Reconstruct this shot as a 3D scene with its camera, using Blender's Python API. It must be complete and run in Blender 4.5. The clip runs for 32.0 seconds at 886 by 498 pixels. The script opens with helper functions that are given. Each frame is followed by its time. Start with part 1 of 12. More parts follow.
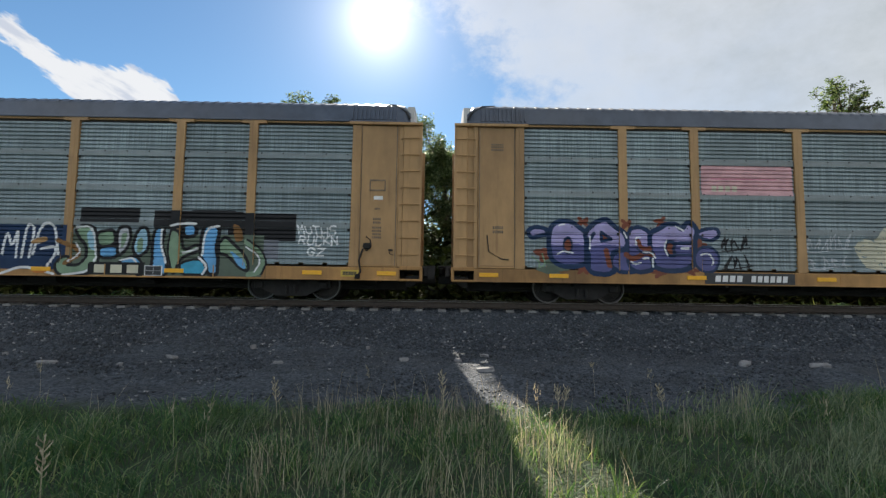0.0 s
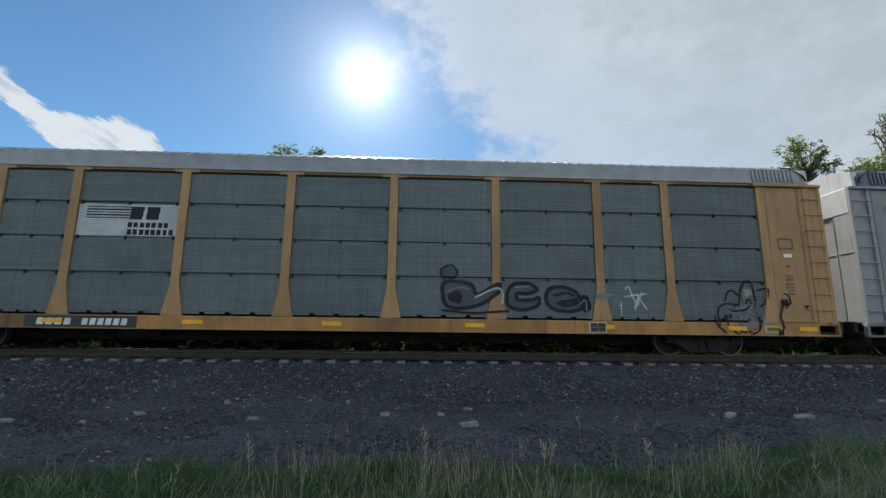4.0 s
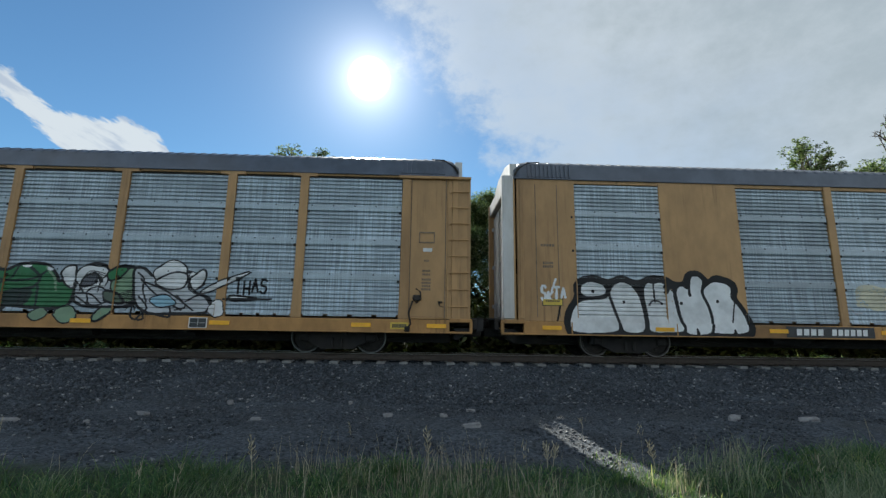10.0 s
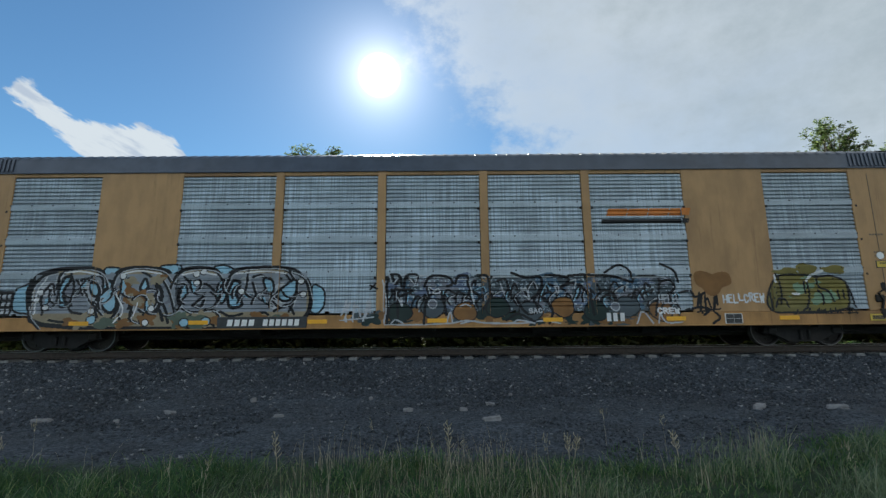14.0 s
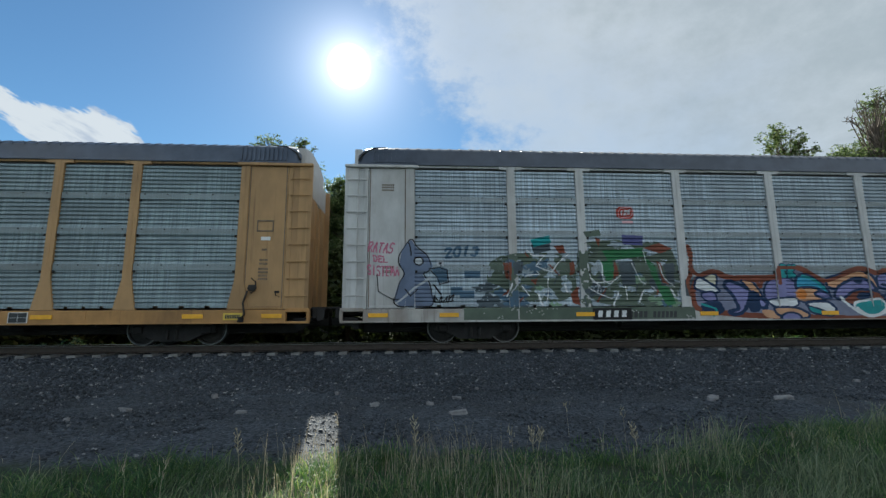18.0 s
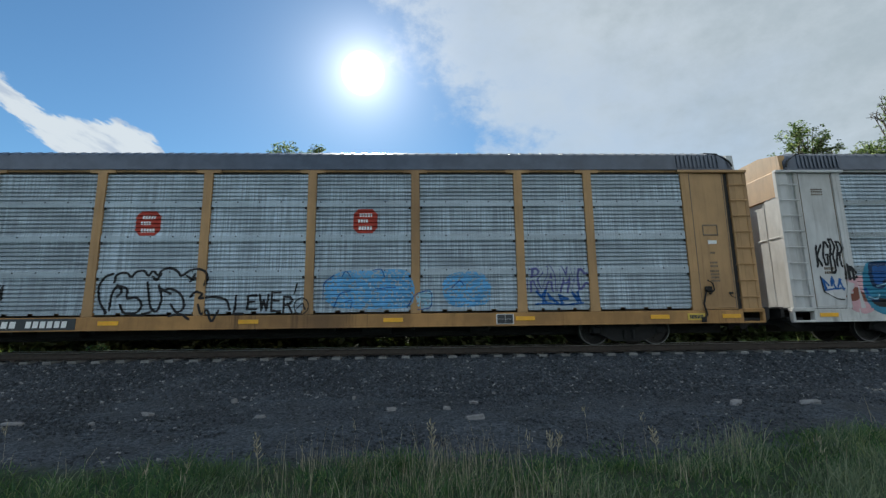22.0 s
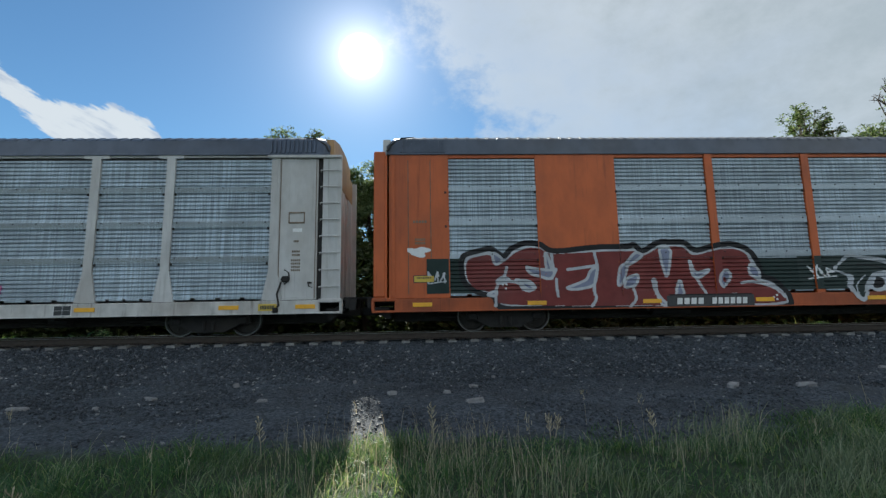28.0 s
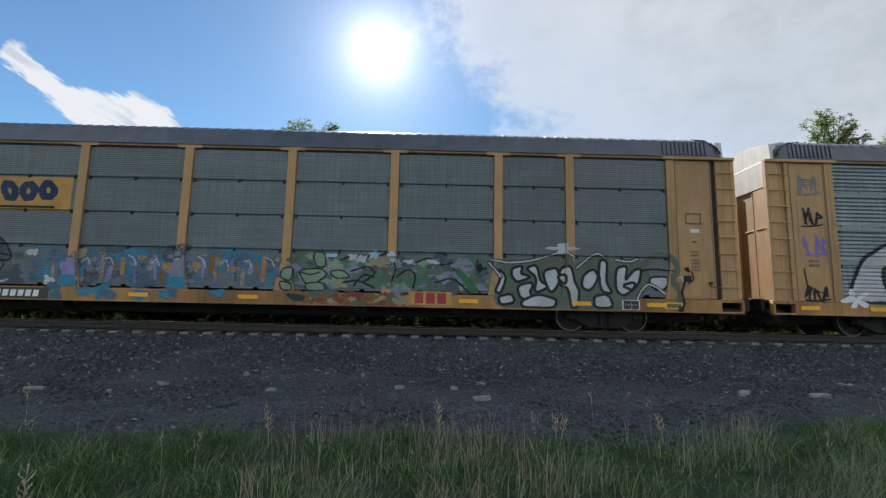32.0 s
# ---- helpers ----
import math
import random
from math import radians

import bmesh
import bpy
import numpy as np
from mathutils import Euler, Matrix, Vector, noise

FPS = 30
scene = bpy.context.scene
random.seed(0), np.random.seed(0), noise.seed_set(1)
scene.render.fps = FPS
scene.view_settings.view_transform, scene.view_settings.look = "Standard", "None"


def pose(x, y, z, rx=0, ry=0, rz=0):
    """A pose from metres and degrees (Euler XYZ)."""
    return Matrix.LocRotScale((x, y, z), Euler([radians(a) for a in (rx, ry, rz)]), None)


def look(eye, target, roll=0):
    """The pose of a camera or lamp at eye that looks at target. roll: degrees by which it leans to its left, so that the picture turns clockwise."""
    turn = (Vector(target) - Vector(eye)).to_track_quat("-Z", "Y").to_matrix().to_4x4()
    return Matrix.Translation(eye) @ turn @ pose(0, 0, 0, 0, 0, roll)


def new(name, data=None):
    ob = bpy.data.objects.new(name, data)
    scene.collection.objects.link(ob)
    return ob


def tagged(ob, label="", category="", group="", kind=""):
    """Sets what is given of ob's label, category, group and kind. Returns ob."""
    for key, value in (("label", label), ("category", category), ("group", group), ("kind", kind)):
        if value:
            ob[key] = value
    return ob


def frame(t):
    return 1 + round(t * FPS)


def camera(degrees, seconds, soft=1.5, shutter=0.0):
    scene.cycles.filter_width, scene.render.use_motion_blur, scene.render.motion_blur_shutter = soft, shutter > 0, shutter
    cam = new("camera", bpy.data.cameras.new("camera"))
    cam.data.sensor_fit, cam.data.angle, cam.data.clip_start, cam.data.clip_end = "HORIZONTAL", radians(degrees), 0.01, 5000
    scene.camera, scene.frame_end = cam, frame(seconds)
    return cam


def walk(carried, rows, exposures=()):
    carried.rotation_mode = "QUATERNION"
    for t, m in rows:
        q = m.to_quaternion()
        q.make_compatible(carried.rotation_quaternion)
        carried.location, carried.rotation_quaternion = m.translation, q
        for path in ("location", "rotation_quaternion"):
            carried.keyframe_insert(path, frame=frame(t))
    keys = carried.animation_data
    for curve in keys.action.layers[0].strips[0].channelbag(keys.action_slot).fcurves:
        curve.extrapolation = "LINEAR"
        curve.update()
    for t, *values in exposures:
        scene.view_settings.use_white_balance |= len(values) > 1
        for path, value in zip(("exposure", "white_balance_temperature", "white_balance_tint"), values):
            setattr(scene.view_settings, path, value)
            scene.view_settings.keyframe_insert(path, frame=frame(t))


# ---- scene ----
# A still standing place beside a railway embankment; a hand-held camera turns a little while a long train passes.
EYE_Z = 1.65
RAIL_Z = 1.20           # top of the rails
TRACK_Y = 14.22         # centre line of the track
PITCH_X = 28.615        # car to car
cam = camera(86.75, 32.0, soft=1.4)
# seconds, yaw, pitch, roll
LOOKS = [
    (0, -0.56, 4.49, -0.79), (0.5, -2.2, 5.63, -0.2), (1, -1.24, 6.81, 0.05), (1.5, -0.91, 7.58, -0.08),
    (2, -0.17, 8.92, -0.66), (2.5, -0.05, 9.46, -1.26), (4.5, -3.23, 10.89, -0.17), (5, -3.16, 11, 0.17),
    (5.5, -2.83, 10.9, 0.4), (6, -2.91, 10.39, 0.7), (6.5, -3.38, 10.41, 0.68), (7, -4.8, 10.6, 0.63),
    (7.5, -5.3, 10.56, 0.35), (8, -3.3, 10.48, -0.04), (8.5, -1.43, 10.31, -0.52), (9, -1.12, 10.29, -0.87),
    (9.5, -1.96, 10.52, -0.91), (10, -2.29, 10.74, -0.82), (10.5, -2.41, 10.53, -0.94), (11, -2.25, 10.18, -1.05),
    (11.5, -2.17, 9.77, -0.87), (12, -1.61, 9.72, -0.49), (12.5, -1.18, 9.69, -0.08), (13, -1.09, 9.73, 0.54),
    (13.5, -1.08, 9.92, 0.65), (14, -0.16, 10.08, 0.49), (14.5, 0.73, 10.02, 0.52), (15, 1.18, 10.1, 0.32),
    (15.5, 1.64, 10.12, -0.03), (17.5, -3.46, 9.4, -0.01), (18, -4.06, 9.41, 0.43), (18.5, -4.89, 9.19, 0.79),
    (19, -5.17, 8.46, 1.04), (19.5, -4.92, 8.6, 1.19), (20, -4.05, 8.89, 1.39), (20.5, -3.13, 8.81, 1.1),
    (21, -2.83, 9.2, 0.99), (21.5, -2.75, 9.82, 1.06), (22, -2.13, 9.94, 0.74), (22.5, -1.01, 9.93, 0.43),
    (23, -0.58, 9.53, 0.29), (23.5, -0.53, 9.67, 0.69), (24, -1.1, 9.74, 0.89), (24.5, -1.62, 9.13, 0.76),
    (26.5, -2.61, 8.48, 1), (27, -1.71, 7.92, 0.63), (27.5, -2.45, 8.58, 0.54), (28, -2.15, 8.13, 0.96),
    (28.5, -0.76, 8.13, 0.89), (29, 0.08, 7.72, 0.68), (29.5, -0.68, 7.53, 1.04), (30, -0.51, 7.82, 0.58),
    (30.5, -0.32, 8.04, 0.06), (31, -1.13, 6.48, -0.08), (31.5, -1.13, 6.88, -0.65), (32, -0.99, 7.7, -1.14),
]
walk(cam, [(t, pose(0, 0, EYE_Z, 90 + p, r, w)) for t, w, p, r in LOOKS], exposures=[(0.0, 1.08, 6950, 11.5), (2.0, 1.10, 7000, 12.5), (5.0, 0.85, 6430, 5.5), (27.0, 0.85, 6430, 5.5), (29.5, 0.93, 6580, 8.5), (31.0, 1.01, 6800, 11), (32.0, 1.07, 6800, 11)])

# ---- sky and sun ----
SUN_AZ, SUN_EL = radians(-7.95), radians(30.2)
SUN_DIR = Vector((math.sin(SUN_AZ) * math.cos(SUN_EL), math.cos(SUN_AZ) * math.cos(SUN_EL), math.sin(SUN_EL)))


def nd(nt, kind, **kw):
    n = nt.nodes.new(kind)
    for k, val in kw.items():
        n.inputs[k.replace("_", " ")].default_value = val
    return n


def math_node(nt, op, a, b=None, c=None, clamp=False):
    n = nt.nodes.new("ShaderNodeMath")
    n.operation, n.use_clamp = op, clamp
    for i, val in enumerate((a, b, c)):
        if val is None:
            continue
        if isinstance(val, (int, float)):
            n.inputs[i].default_value = val
        else:
            nt.links.new(val, n.inputs[i])
    return n.outputs[0]


def smooth(nt, val, lo, hi, to_lo=0.0, to_hi=1.0):
    n = nt.nodes.new("ShaderNodeMapRange")
    n.interpolation_type = "SMOOTHSTEP"
    nt.links.new(val, n.inputs[0])
    for i, x in zip((1, 2, 3, 4), (lo, hi, to_lo, to_hi)):
        n.inputs[i].default_value = x
    return n.outputs[0]


def mix_col(nt, fac, a, b, blend="MIX"):
    n = nt.nodes.new("ShaderNodeMix")
    n.data_type, n.blend_type = "RGBA", blend
    if isinstance(fac, (int, float)):
        n.inputs[0].default_value = fac
    else:
        nt.links.new(fac, n.inputs[0])
    for i, val in ((6, a), (7, b)):
        if isinstance(val, (tuple, list)):
            n.inputs[i].default_value = (*val[:3], 1)
        else:
            nt.links.new(val, n.inputs[i])
    return n.outputs[2]


SKY_STRENGTH = 0.055
SKY_TINT = (0.74, 1.0, 1.10)     # clear mountain air
CLOUD_WHITE = (7.4, 7.8, 8.3)
CLOUD_GREY = (4.5, 5.1, 5.6)
BANK_WHITE = (6.7, 7.2, 7.8)
CLOUD_SHADE = (5.3, 5.9, 7.0)
CLOUD_FILL = (11.0, 11.8, 12.8)   # unseen sunlit cloud opposite the sun, added to light the train's near side


def make_world():
    w = bpy.data.worlds.new("sky")
    scene.world = w
    w.use_nodes = True
    nt = w.node_tree
    nt.nodes.clear()
    sky = nt.nodes.new("ShaderNodeTexSky")
    sky.sky_type, sky.sun_disc = "NISHITA", False
    sky.sun_elevation, sky.sun_rotation = SUN_EL, SUN_AZ
    sky.air_density, sky.dust_density, sky.ozone_density = 1.0, 0.05, 3.0
    tc = nt.nodes.new("ShaderNodeTexCoord")
    xyz = nt.nodes.new("ShaderNodeSeparateXYZ")
    nt.links.new(tc.outputs["Generated"], xyz.inputs[0])
    deg = 180 / math.pi
    az = math_node(nt, "MULTIPLY", math_node(nt, "ARCTAN2", xyz.outputs[0], xyz.outputs[1]), deg)
    el = math_node(nt, "MULTIPLY", math_node(nt, "ARCSINE", xyz.outputs[2]), deg)

    def sky_noise(sx, sy, sz, scale, detail, rough=0.6):
        mp = nt.nodes.new("ShaderNodeMapping")
        mp.inputs["Scale"].default_value = (sx, sy, sz)
        nt.links.new(tc.outputs["Generated"], mp.inputs[0])
        n = nd(nt, "ShaderNodeTexNoise", Scale=scale, Detail=detail, Roughness=rough)
        nt.links.new(mp.outputs[0], n.inputs["Vector"])
        return math_node(nt, "SUBTRACT", n.outputs[0], 0.5)

    wisp = sky_noise(1, 1, 1.6, 9.0, 8.0, 0.62)
    fine = sky_noise(1, 1, 1.3, 26.0, 7.0, 0.65)
    big = sky_noise(1, 1, 1.5, 2.6, 5.0, 0.55)
    # a broad bank of thin cloud with a ragged edge
    edge = math_node(nt, "ADD", math_node(nt, "MULTIPLY", math_node(nt, "ADD", az, 5.2), 0.717),
                     math_node(nt, "MULTIPLY", math_node(nt, "SUBTRACT", el, 36.2), 0.697))
    edge = math_node(nt, "ADD", edge, math_node(nt, "MULTIPLY", wisp, 17.0))
    edge = math_node(nt, "ADD", edge, math_node(nt, "MULTIPLY", fine, 9.0))
    bank = smooth(nt, edge, -2.2, 5.0)
    thick = smooth(nt, math_node(nt, "ADD", edge, math_node(nt, "MULTIPLY", big, 30.0)), 2.0, 26.0)
    bank = math_node(nt, "MULTIPLY", bank, math_node(nt, "ADD", 0.62, math_node(nt, "MULTIPLY", thick, 0.3)))
    # one long small cloud: its upper and lower edge by azimuth, frayed along its length
    def edge_curve(rows):
        ramp = nt.nodes.new("ShaderNodeValToRGB")
        while len(ramp.color_ramp.elements) < len(rows):
            ramp.color_ramp.elements.new(0.5)
        for e, (a0, e0) in zip(ramp.color_ramp.elements, rows):
            e.position, e.color = (a0 + 48) / 24, ((e0 - 13) / 11,) * 3 + (1,)
        nt.links.new(math_node(nt, "DIVIDE", math_node(nt, "ADD", az, 48.0), 24.0), ramp.inputs[0])
        return math_node(nt, "ADD", math_node(nt, "MULTIPLY", ramp.outputs[0], 11.0), 13.0)

    upper = edge_curve([(-46, 20.6), (-45, 21.9), (-44.4, 22.6), (-43.5, 22.9), (-42.6, 22.3), (-41.8, 21.6), (-40.5, 21.0), (-39, 20.6), (-37, 20.6), (-34.4, 21.2), (-32.5, 21.1), (-31, 20.4), (-30, 19.2), (-28, 15.0)])
    lower = edge_curve([(-46, 21.8), (-45, 21.5), (-44.2, 20.8), (-43.4, 20.4), (-42.4, 19.8), (-41.4, 19.1), (-40.3, 18.2), (-39, 17.2), (-36, 15.0), (-28, 14.0)])
    ca, sa = math.cos(radians(-20)), math.sin(radians(-20))
    along = math_node(nt, "ADD", math_node(nt, "MULTIPLY", az, ca), math_node(nt, "MULTIPLY", el, sa))
    across = math_node(nt, "SUBTRACT", math_node(nt, "MULTIPLY", el, ca), math_node(nt, "MULTIPLY", az, sa))

    def fibres(sx, sy, detail):
        cmb = nt.nodes.new("ShaderNodeCombineXYZ")
        nt.links.new(math_node(nt, "MULTIPLY", along, sx), cmb.inputs[0])
        nt.links.new(math_node(nt, "MULTIPLY", across, sy), cmb.inputs[1])
        n = nd(nt, "ShaderNodeTexNoise", Scale=1.0, Detail=detail, Roughness=0.6)
        nt.links.new(cmb.outputs[0], n.inputs["Vector"])
        return math_node(nt, "SUBTRACT", n.outputs[0], 0.5)

    fray, veil = fibres(0.42, 1.35, 7.0), fibres(0.17, 0.8, 4.0)
    depth = math_node(nt, "MINIMUM", math_node(nt, "SUBTRACT", upper, el), math_node(nt, "SUBTRACT", el, lower))
    depth = math_node(nt, "ADD", depth, math_node(nt, "MULTIPLY", fray, 3.0))
    depth = math_node(nt, "ADD", depth, math_node(nt, "MULTIPLY", fine, 0.5))
    puff = smooth(nt, depth, -0.15, 0.5)
    puff_col = mix_col(nt, smooth(nt, math_node(nt, "ADD", veil, math_node(nt, "MULTIPLY", fray, 0.4)), -0.02, 0.20), CLOUD_WHITE, CLOUD_SHADE)
    # scattered bright cloud outside the view, added as fill light for the train
    away = smooth(nt, math_node(nt, "ABSOLUTE", az), 62.0, 95.0)
    rest = math_node(nt, "MULTIPLY", smooth(nt, math_node(nt, "ADD", big, math_node(nt, "MULTIPLY", wisp, 0.5)), -0.08, 0.10), away)
    tone = math_node(nt, "ADD", math_node(nt, "ADD", edge, math_node(nt, "MULTIPLY", wisp, 26.0)), math_node(nt, "MULTIPLY", fine, 9.0))
    cloud_col = mix_col(nt, smooth(nt, tone, 2.0, 38.0), BANK_WHITE, CLOUD_GREY)
    blue = mix_col(nt, 1.0, sky.outputs[0], SKY_TINT, "MULTIPLY")
    col = mix_col(nt, bank, blue, cloud_col)
    col = mix_col(nt, math_node(nt, "MULTIPLY", rest, 0.85), col, CLOUD_FILL)
    col = mix_col(nt, math_node(nt, "MULTIPLY", puff, 0.93), col, puff_col)
    # the sun itself with its bright aureole
    dot = nt.nodes.new("ShaderNodeVectorMath")
    dot.operation = "DOT_PRODUCT"
    nt.links.new(tc.outputs["Generated"], dot.inputs[0])
    dot.inputs[1].default_value = SUN_DIR
    off = math_node(nt, "MULTIPLY", math_node(nt, "ARCCOSINE", math_node(nt, "MINIMUM", dot.outputs["Value"], 1.0)), deg)
    disc = math_node(nt, "MULTIPLY", smooth(nt, off, 2.5, 1.55), 40.0)
    glow = math_node(nt, "MULTIPLY", math_node(nt, "POWER", 2.718, math_node(nt, "MULTIPLY", off, -0.42)), 16.0)
    halo = math_node(nt, "MULTIPLY", math_node(nt, "POWER", 2.718, math_node(nt, "MULTIPLY", off, -0.13)), 2.6)
    light = math_node(nt, "ADD", math_node(nt, "ADD", disc, glow), halo)
    both = nt.nodes.new("ShaderNodeMix")
    both.data_type, both.blend_type = "RGBA", "ADD"
    both.inputs[0].default_value = 1.0
    comb = nt.nodes.new("ShaderNodeCombineColor")
    for i, k in enumerate((1.0, 0.97, 1.0)):
        nt.links.new(math_node(nt, "MULTIPLY", light, k), comb.inputs[i])
    nt.links.new(col, both.inputs[6])
    nt.links.new(comb.outputs[0], both.inputs[7])
    bg = nd(nt, "ShaderNodeBackground", Strength=SKY_STRENGTH)
    nt.links.new(both.outputs[2], bg.inputs["Color"])
    out = nt.nodes.new("ShaderNodeOutputWorld")
    nt.links.new(bg.outputs[0], out.inputs["Surface"])


make_world()
sun = new("sun", bpy.data.lights.new("sun", "SUN"))
sun.data.energy, sun.data.angle, sun.data.color = 5.0, radians(0.55), (1.0, 0.95, 0.86)
sun.matrix_world = look(SUN_DIR * 60, (0, 0, 0))

# ---- materials ----


def material(name, colour, rough=0.6, metal=0.0, grain=8.0, vary=0.25, dirt=(0.09, 0.075, 0.06), dirt_amount=0.3,
             stretch=(1, 1, 1), bump=0.1, bump_scale=60.0, transl=None, spec=0.5, spread=0.12, wear=0.0, streak=0.0):
    """Paint or mineral: base colour varied at two scales, dirt in patches, fine relief; each object gets its own shift."""
    m = bpy.data.materials.new(name)
    m.use_nodes = True
    nt = m.node_tree
    bsdf = nt.nodes["Principled BSDF"]
    bsdf.inputs["Roughness"].default_value = rough
    bsdf.inputs["Metallic"].default_value = metal
    bsdf.inputs["Specular IOR Level"].default_value = spec
    tc, info = nt.nodes.new("ShaderNodeTexCoord"), nt.nodes.new("ShaderNodeObjectInfo")
    add = nt.nodes.new("ShaderNodeVectorMath")
    add.operation = "ADD"
    nt.links.new(tc.outputs["Object"], add.inputs[0])
    sh = nt.nodes.new("ShaderNodeVectorMath")
    sh.operation = "SCALE"
    sh.inputs[0].default_value = (37.0, 17.0, 5.0)
    nt.links.new(info.outputs["Random"], sh.inputs["Scale"])
    nt.links.new(sh.outputs[0], add.inputs[1])
    mp = nt.nodes.new("ShaderNodeMapping")
    mp.inputs["Scale"].default_value = stretch
    nt.links.new(add.outputs[0], mp.inputs[0])

    def noise_at(scale, detail=4.0, src=None):
        n = nd(nt, "ShaderNodeTexNoise", Scale=scale, Detail=detail, Roughness=0.6)
        nt.links.new((src or mp).outputs[0], n.inputs["Vector"])
        return n.outputs[0]

    dark = tuple(c * (1 - vary) for c in colour)
    light = tuple(min(1, c * (1 + vary)) for c in colour)
    col = mix_col(nt, smooth(nt, noise_at(grain), 0.3, 0.7), dark, light)
    col = mix_col(nt, math_node(nt, "MULTIPLY", smooth(nt, noise_at(grain * 0.13, 6.0), 0.45, 0.72), dirt_amount), col, dirt)
    if streak:
        run = nt.nodes.new("ShaderNodeMapping")
        run.inputs["Scale"].default_value = (7.0, 7.0, 0.3)
        nt.links.new(add.outputs[0], run.inputs[0])
        drips = math_node(nt, "MULTIPLY", smooth(nt, noise_at(1.3, 5.0, run), 0.52, 0.75), smooth(nt, noise_at(0.5, 4.0, add), 0.40, 0.62))
        col = mix_col(nt, math_node(nt, "MULTIPLY", drips, streak), col, tuple(0.5 * c for c in dirt))
    hue = math_node(nt, "ADD", 1 - spread, math_node(nt, "MULTIPLY", info.outputs["Random"], 2 * spread))
    vm = nt.nodes.new("ShaderNodeVectorMath")
    vm.operation = "SCALE"
    nt.links.new(col, vm.inputs[0])
    nt.links.new(hue, vm.inputs["Scale"])
    nt.links.new(vm.outputs[0], bsdf.inputs["Base Color"])
    if bump:
        b = nd(nt, "ShaderNodeBump", Strength=bump, Distance=0.02)
        nt.links.new(noise_at(bump_scale, 3.0, add), b.inputs["Height"])
        nt.links.new(b.outputs[0], bsdf.inputs["Normal"])
    out = nt.nodes["Material Output"]
    last = bsdf.outputs[0]
    if transl:
        tr = nt.nodes.new("ShaderNodeBsdfTranslucent")
        tr.inputs[0].default_value = (*transl, 1)
        ms = nt.nodes.new("ShaderNodeMixShader")
        ms.inputs[0].default_value = 0.5
        nt.links.new(last, ms.inputs[1])
        nt.links.new(tr.outputs[0], ms.inputs[2])
        last = ms.outputs[0]
    if wear:
        gone = nt.nodes.new("ShaderNodeBsdfTransparent")
        ms = nt.nodes.new("ShaderNodeMixShader")
        nt.links.new(smooth(nt, noise_at(9.0, 6.0, add), 0.62 - wear * 0.5, 0.66 - wear * 0.35), ms.inputs[0])
        nt.links.new(last, ms.inputs[1])
        nt.links.new(gone.outputs[0], ms.inputs[2])
        last = ms.outputs[0]
    nt.links.new(last, out.inputs[0])
    return m


def panel_material(name, colour, contrast=0.35, metal=0.25, rough=0.5, rust=0.15):
    """Perforated galvanised sheet: fine upright streaks crossed by faint level ones, with weather stains and a little rust."""
    m = bpy.data.materials.new(name)
    m.use_nodes = True
    nt = m.node_tree
    bsdf = nt.nodes["Principled BSDF"]
    bsdf.inputs["Roughness"].default_value, bsdf.inputs["Metallic"].default_value = rough, metal
    tc, info = nt.nodes.new("ShaderNodeTexCoord"), nt.nodes.new("ShaderNodeObjectInfo")
    sh = nt.nodes.new("ShaderNodeVectorMath")
    sh.operation = "SCALE"
    sh.inputs[0].default_value = (91.0, 0.0, 13.0)
    nt.links.new(info.outputs["Random"], sh.inputs["Scale"])
    add = nt.nodes.new("ShaderNodeVectorMath")
    nt.links.new(tc.outputs["Object"], add.inputs[0])
    nt.links.new(sh.outputs[0], add.inputs[1])

    def streak(sx, sz, scale, detail):
        mp = nt.nodes.new("ShaderNodeMapping")
        mp.inputs["Scale"].default_value = (sx, 0.2, sz)
        nt.links.new(add.outputs[0], mp.inputs[0])
        n = nd(nt, "ShaderNodeTexNoise", Scale=scale, Detail=detail, Roughness=0.65)
        nt.links.new(mp.outputs[0], n.inputs["Vector"])
        return n.outputs[0]

    up = smooth(nt, streak(17.0, 0.45, 1.6, 3.0), 0.38, 0.62)
    level = smooth(nt, streak(0.35, 13.0, 1.5, 3.0), 0.36, 0.66)
    where = math_node(nt, "ADD", 0.3, math_node(nt, "MULTIPLY", smooth(nt, streak(0.9, 1.4, 1.0, 3.0), 0.38, 0.62), 0.7))
    val = math_node(nt, "ADD", math_node(nt, "MULTIPLY", math_node(nt, "MULTIPLY", up, where), contrast), math_node(nt, "MULTIPLY", level, contrast * 0.6))
    val = math_node(nt, "ADD", 1 - contrast * 0.62, val)
    val = math_node(nt, "MULTIPLY", val, math_node(nt, "ADD", 0.86, math_node(nt, "MULTIPLY", info.outputs["Random"], 0.28)))
    stain = smooth(nt, streak(1.0, 0.6, 0.9, 6.0), 0.52, 0.8)
    col = mix_col(nt, math_node(nt, "MULTIPLY", stain, rust + 0.2), colour, tuple(0.42 * c for c in colour))
    red = smooth(nt, streak(3.0, 0.5, 1.1, 6.0), 0.68, 0.82)
    col = mix_col(nt, math_node(nt, "MULTIPLY", red, rust), col, (0.16, 0.08, 0.04))
    vm = nt.nodes.new("ShaderNodeVectorMath")
    vm.operation = "SCALE"
    nt.links.new(col, vm.inputs[0])
    nt.links.new(val, vm.inputs["Scale"])
    nt.links.new(vm.outputs[0], bsdf.inputs["Base Color"])
    return m


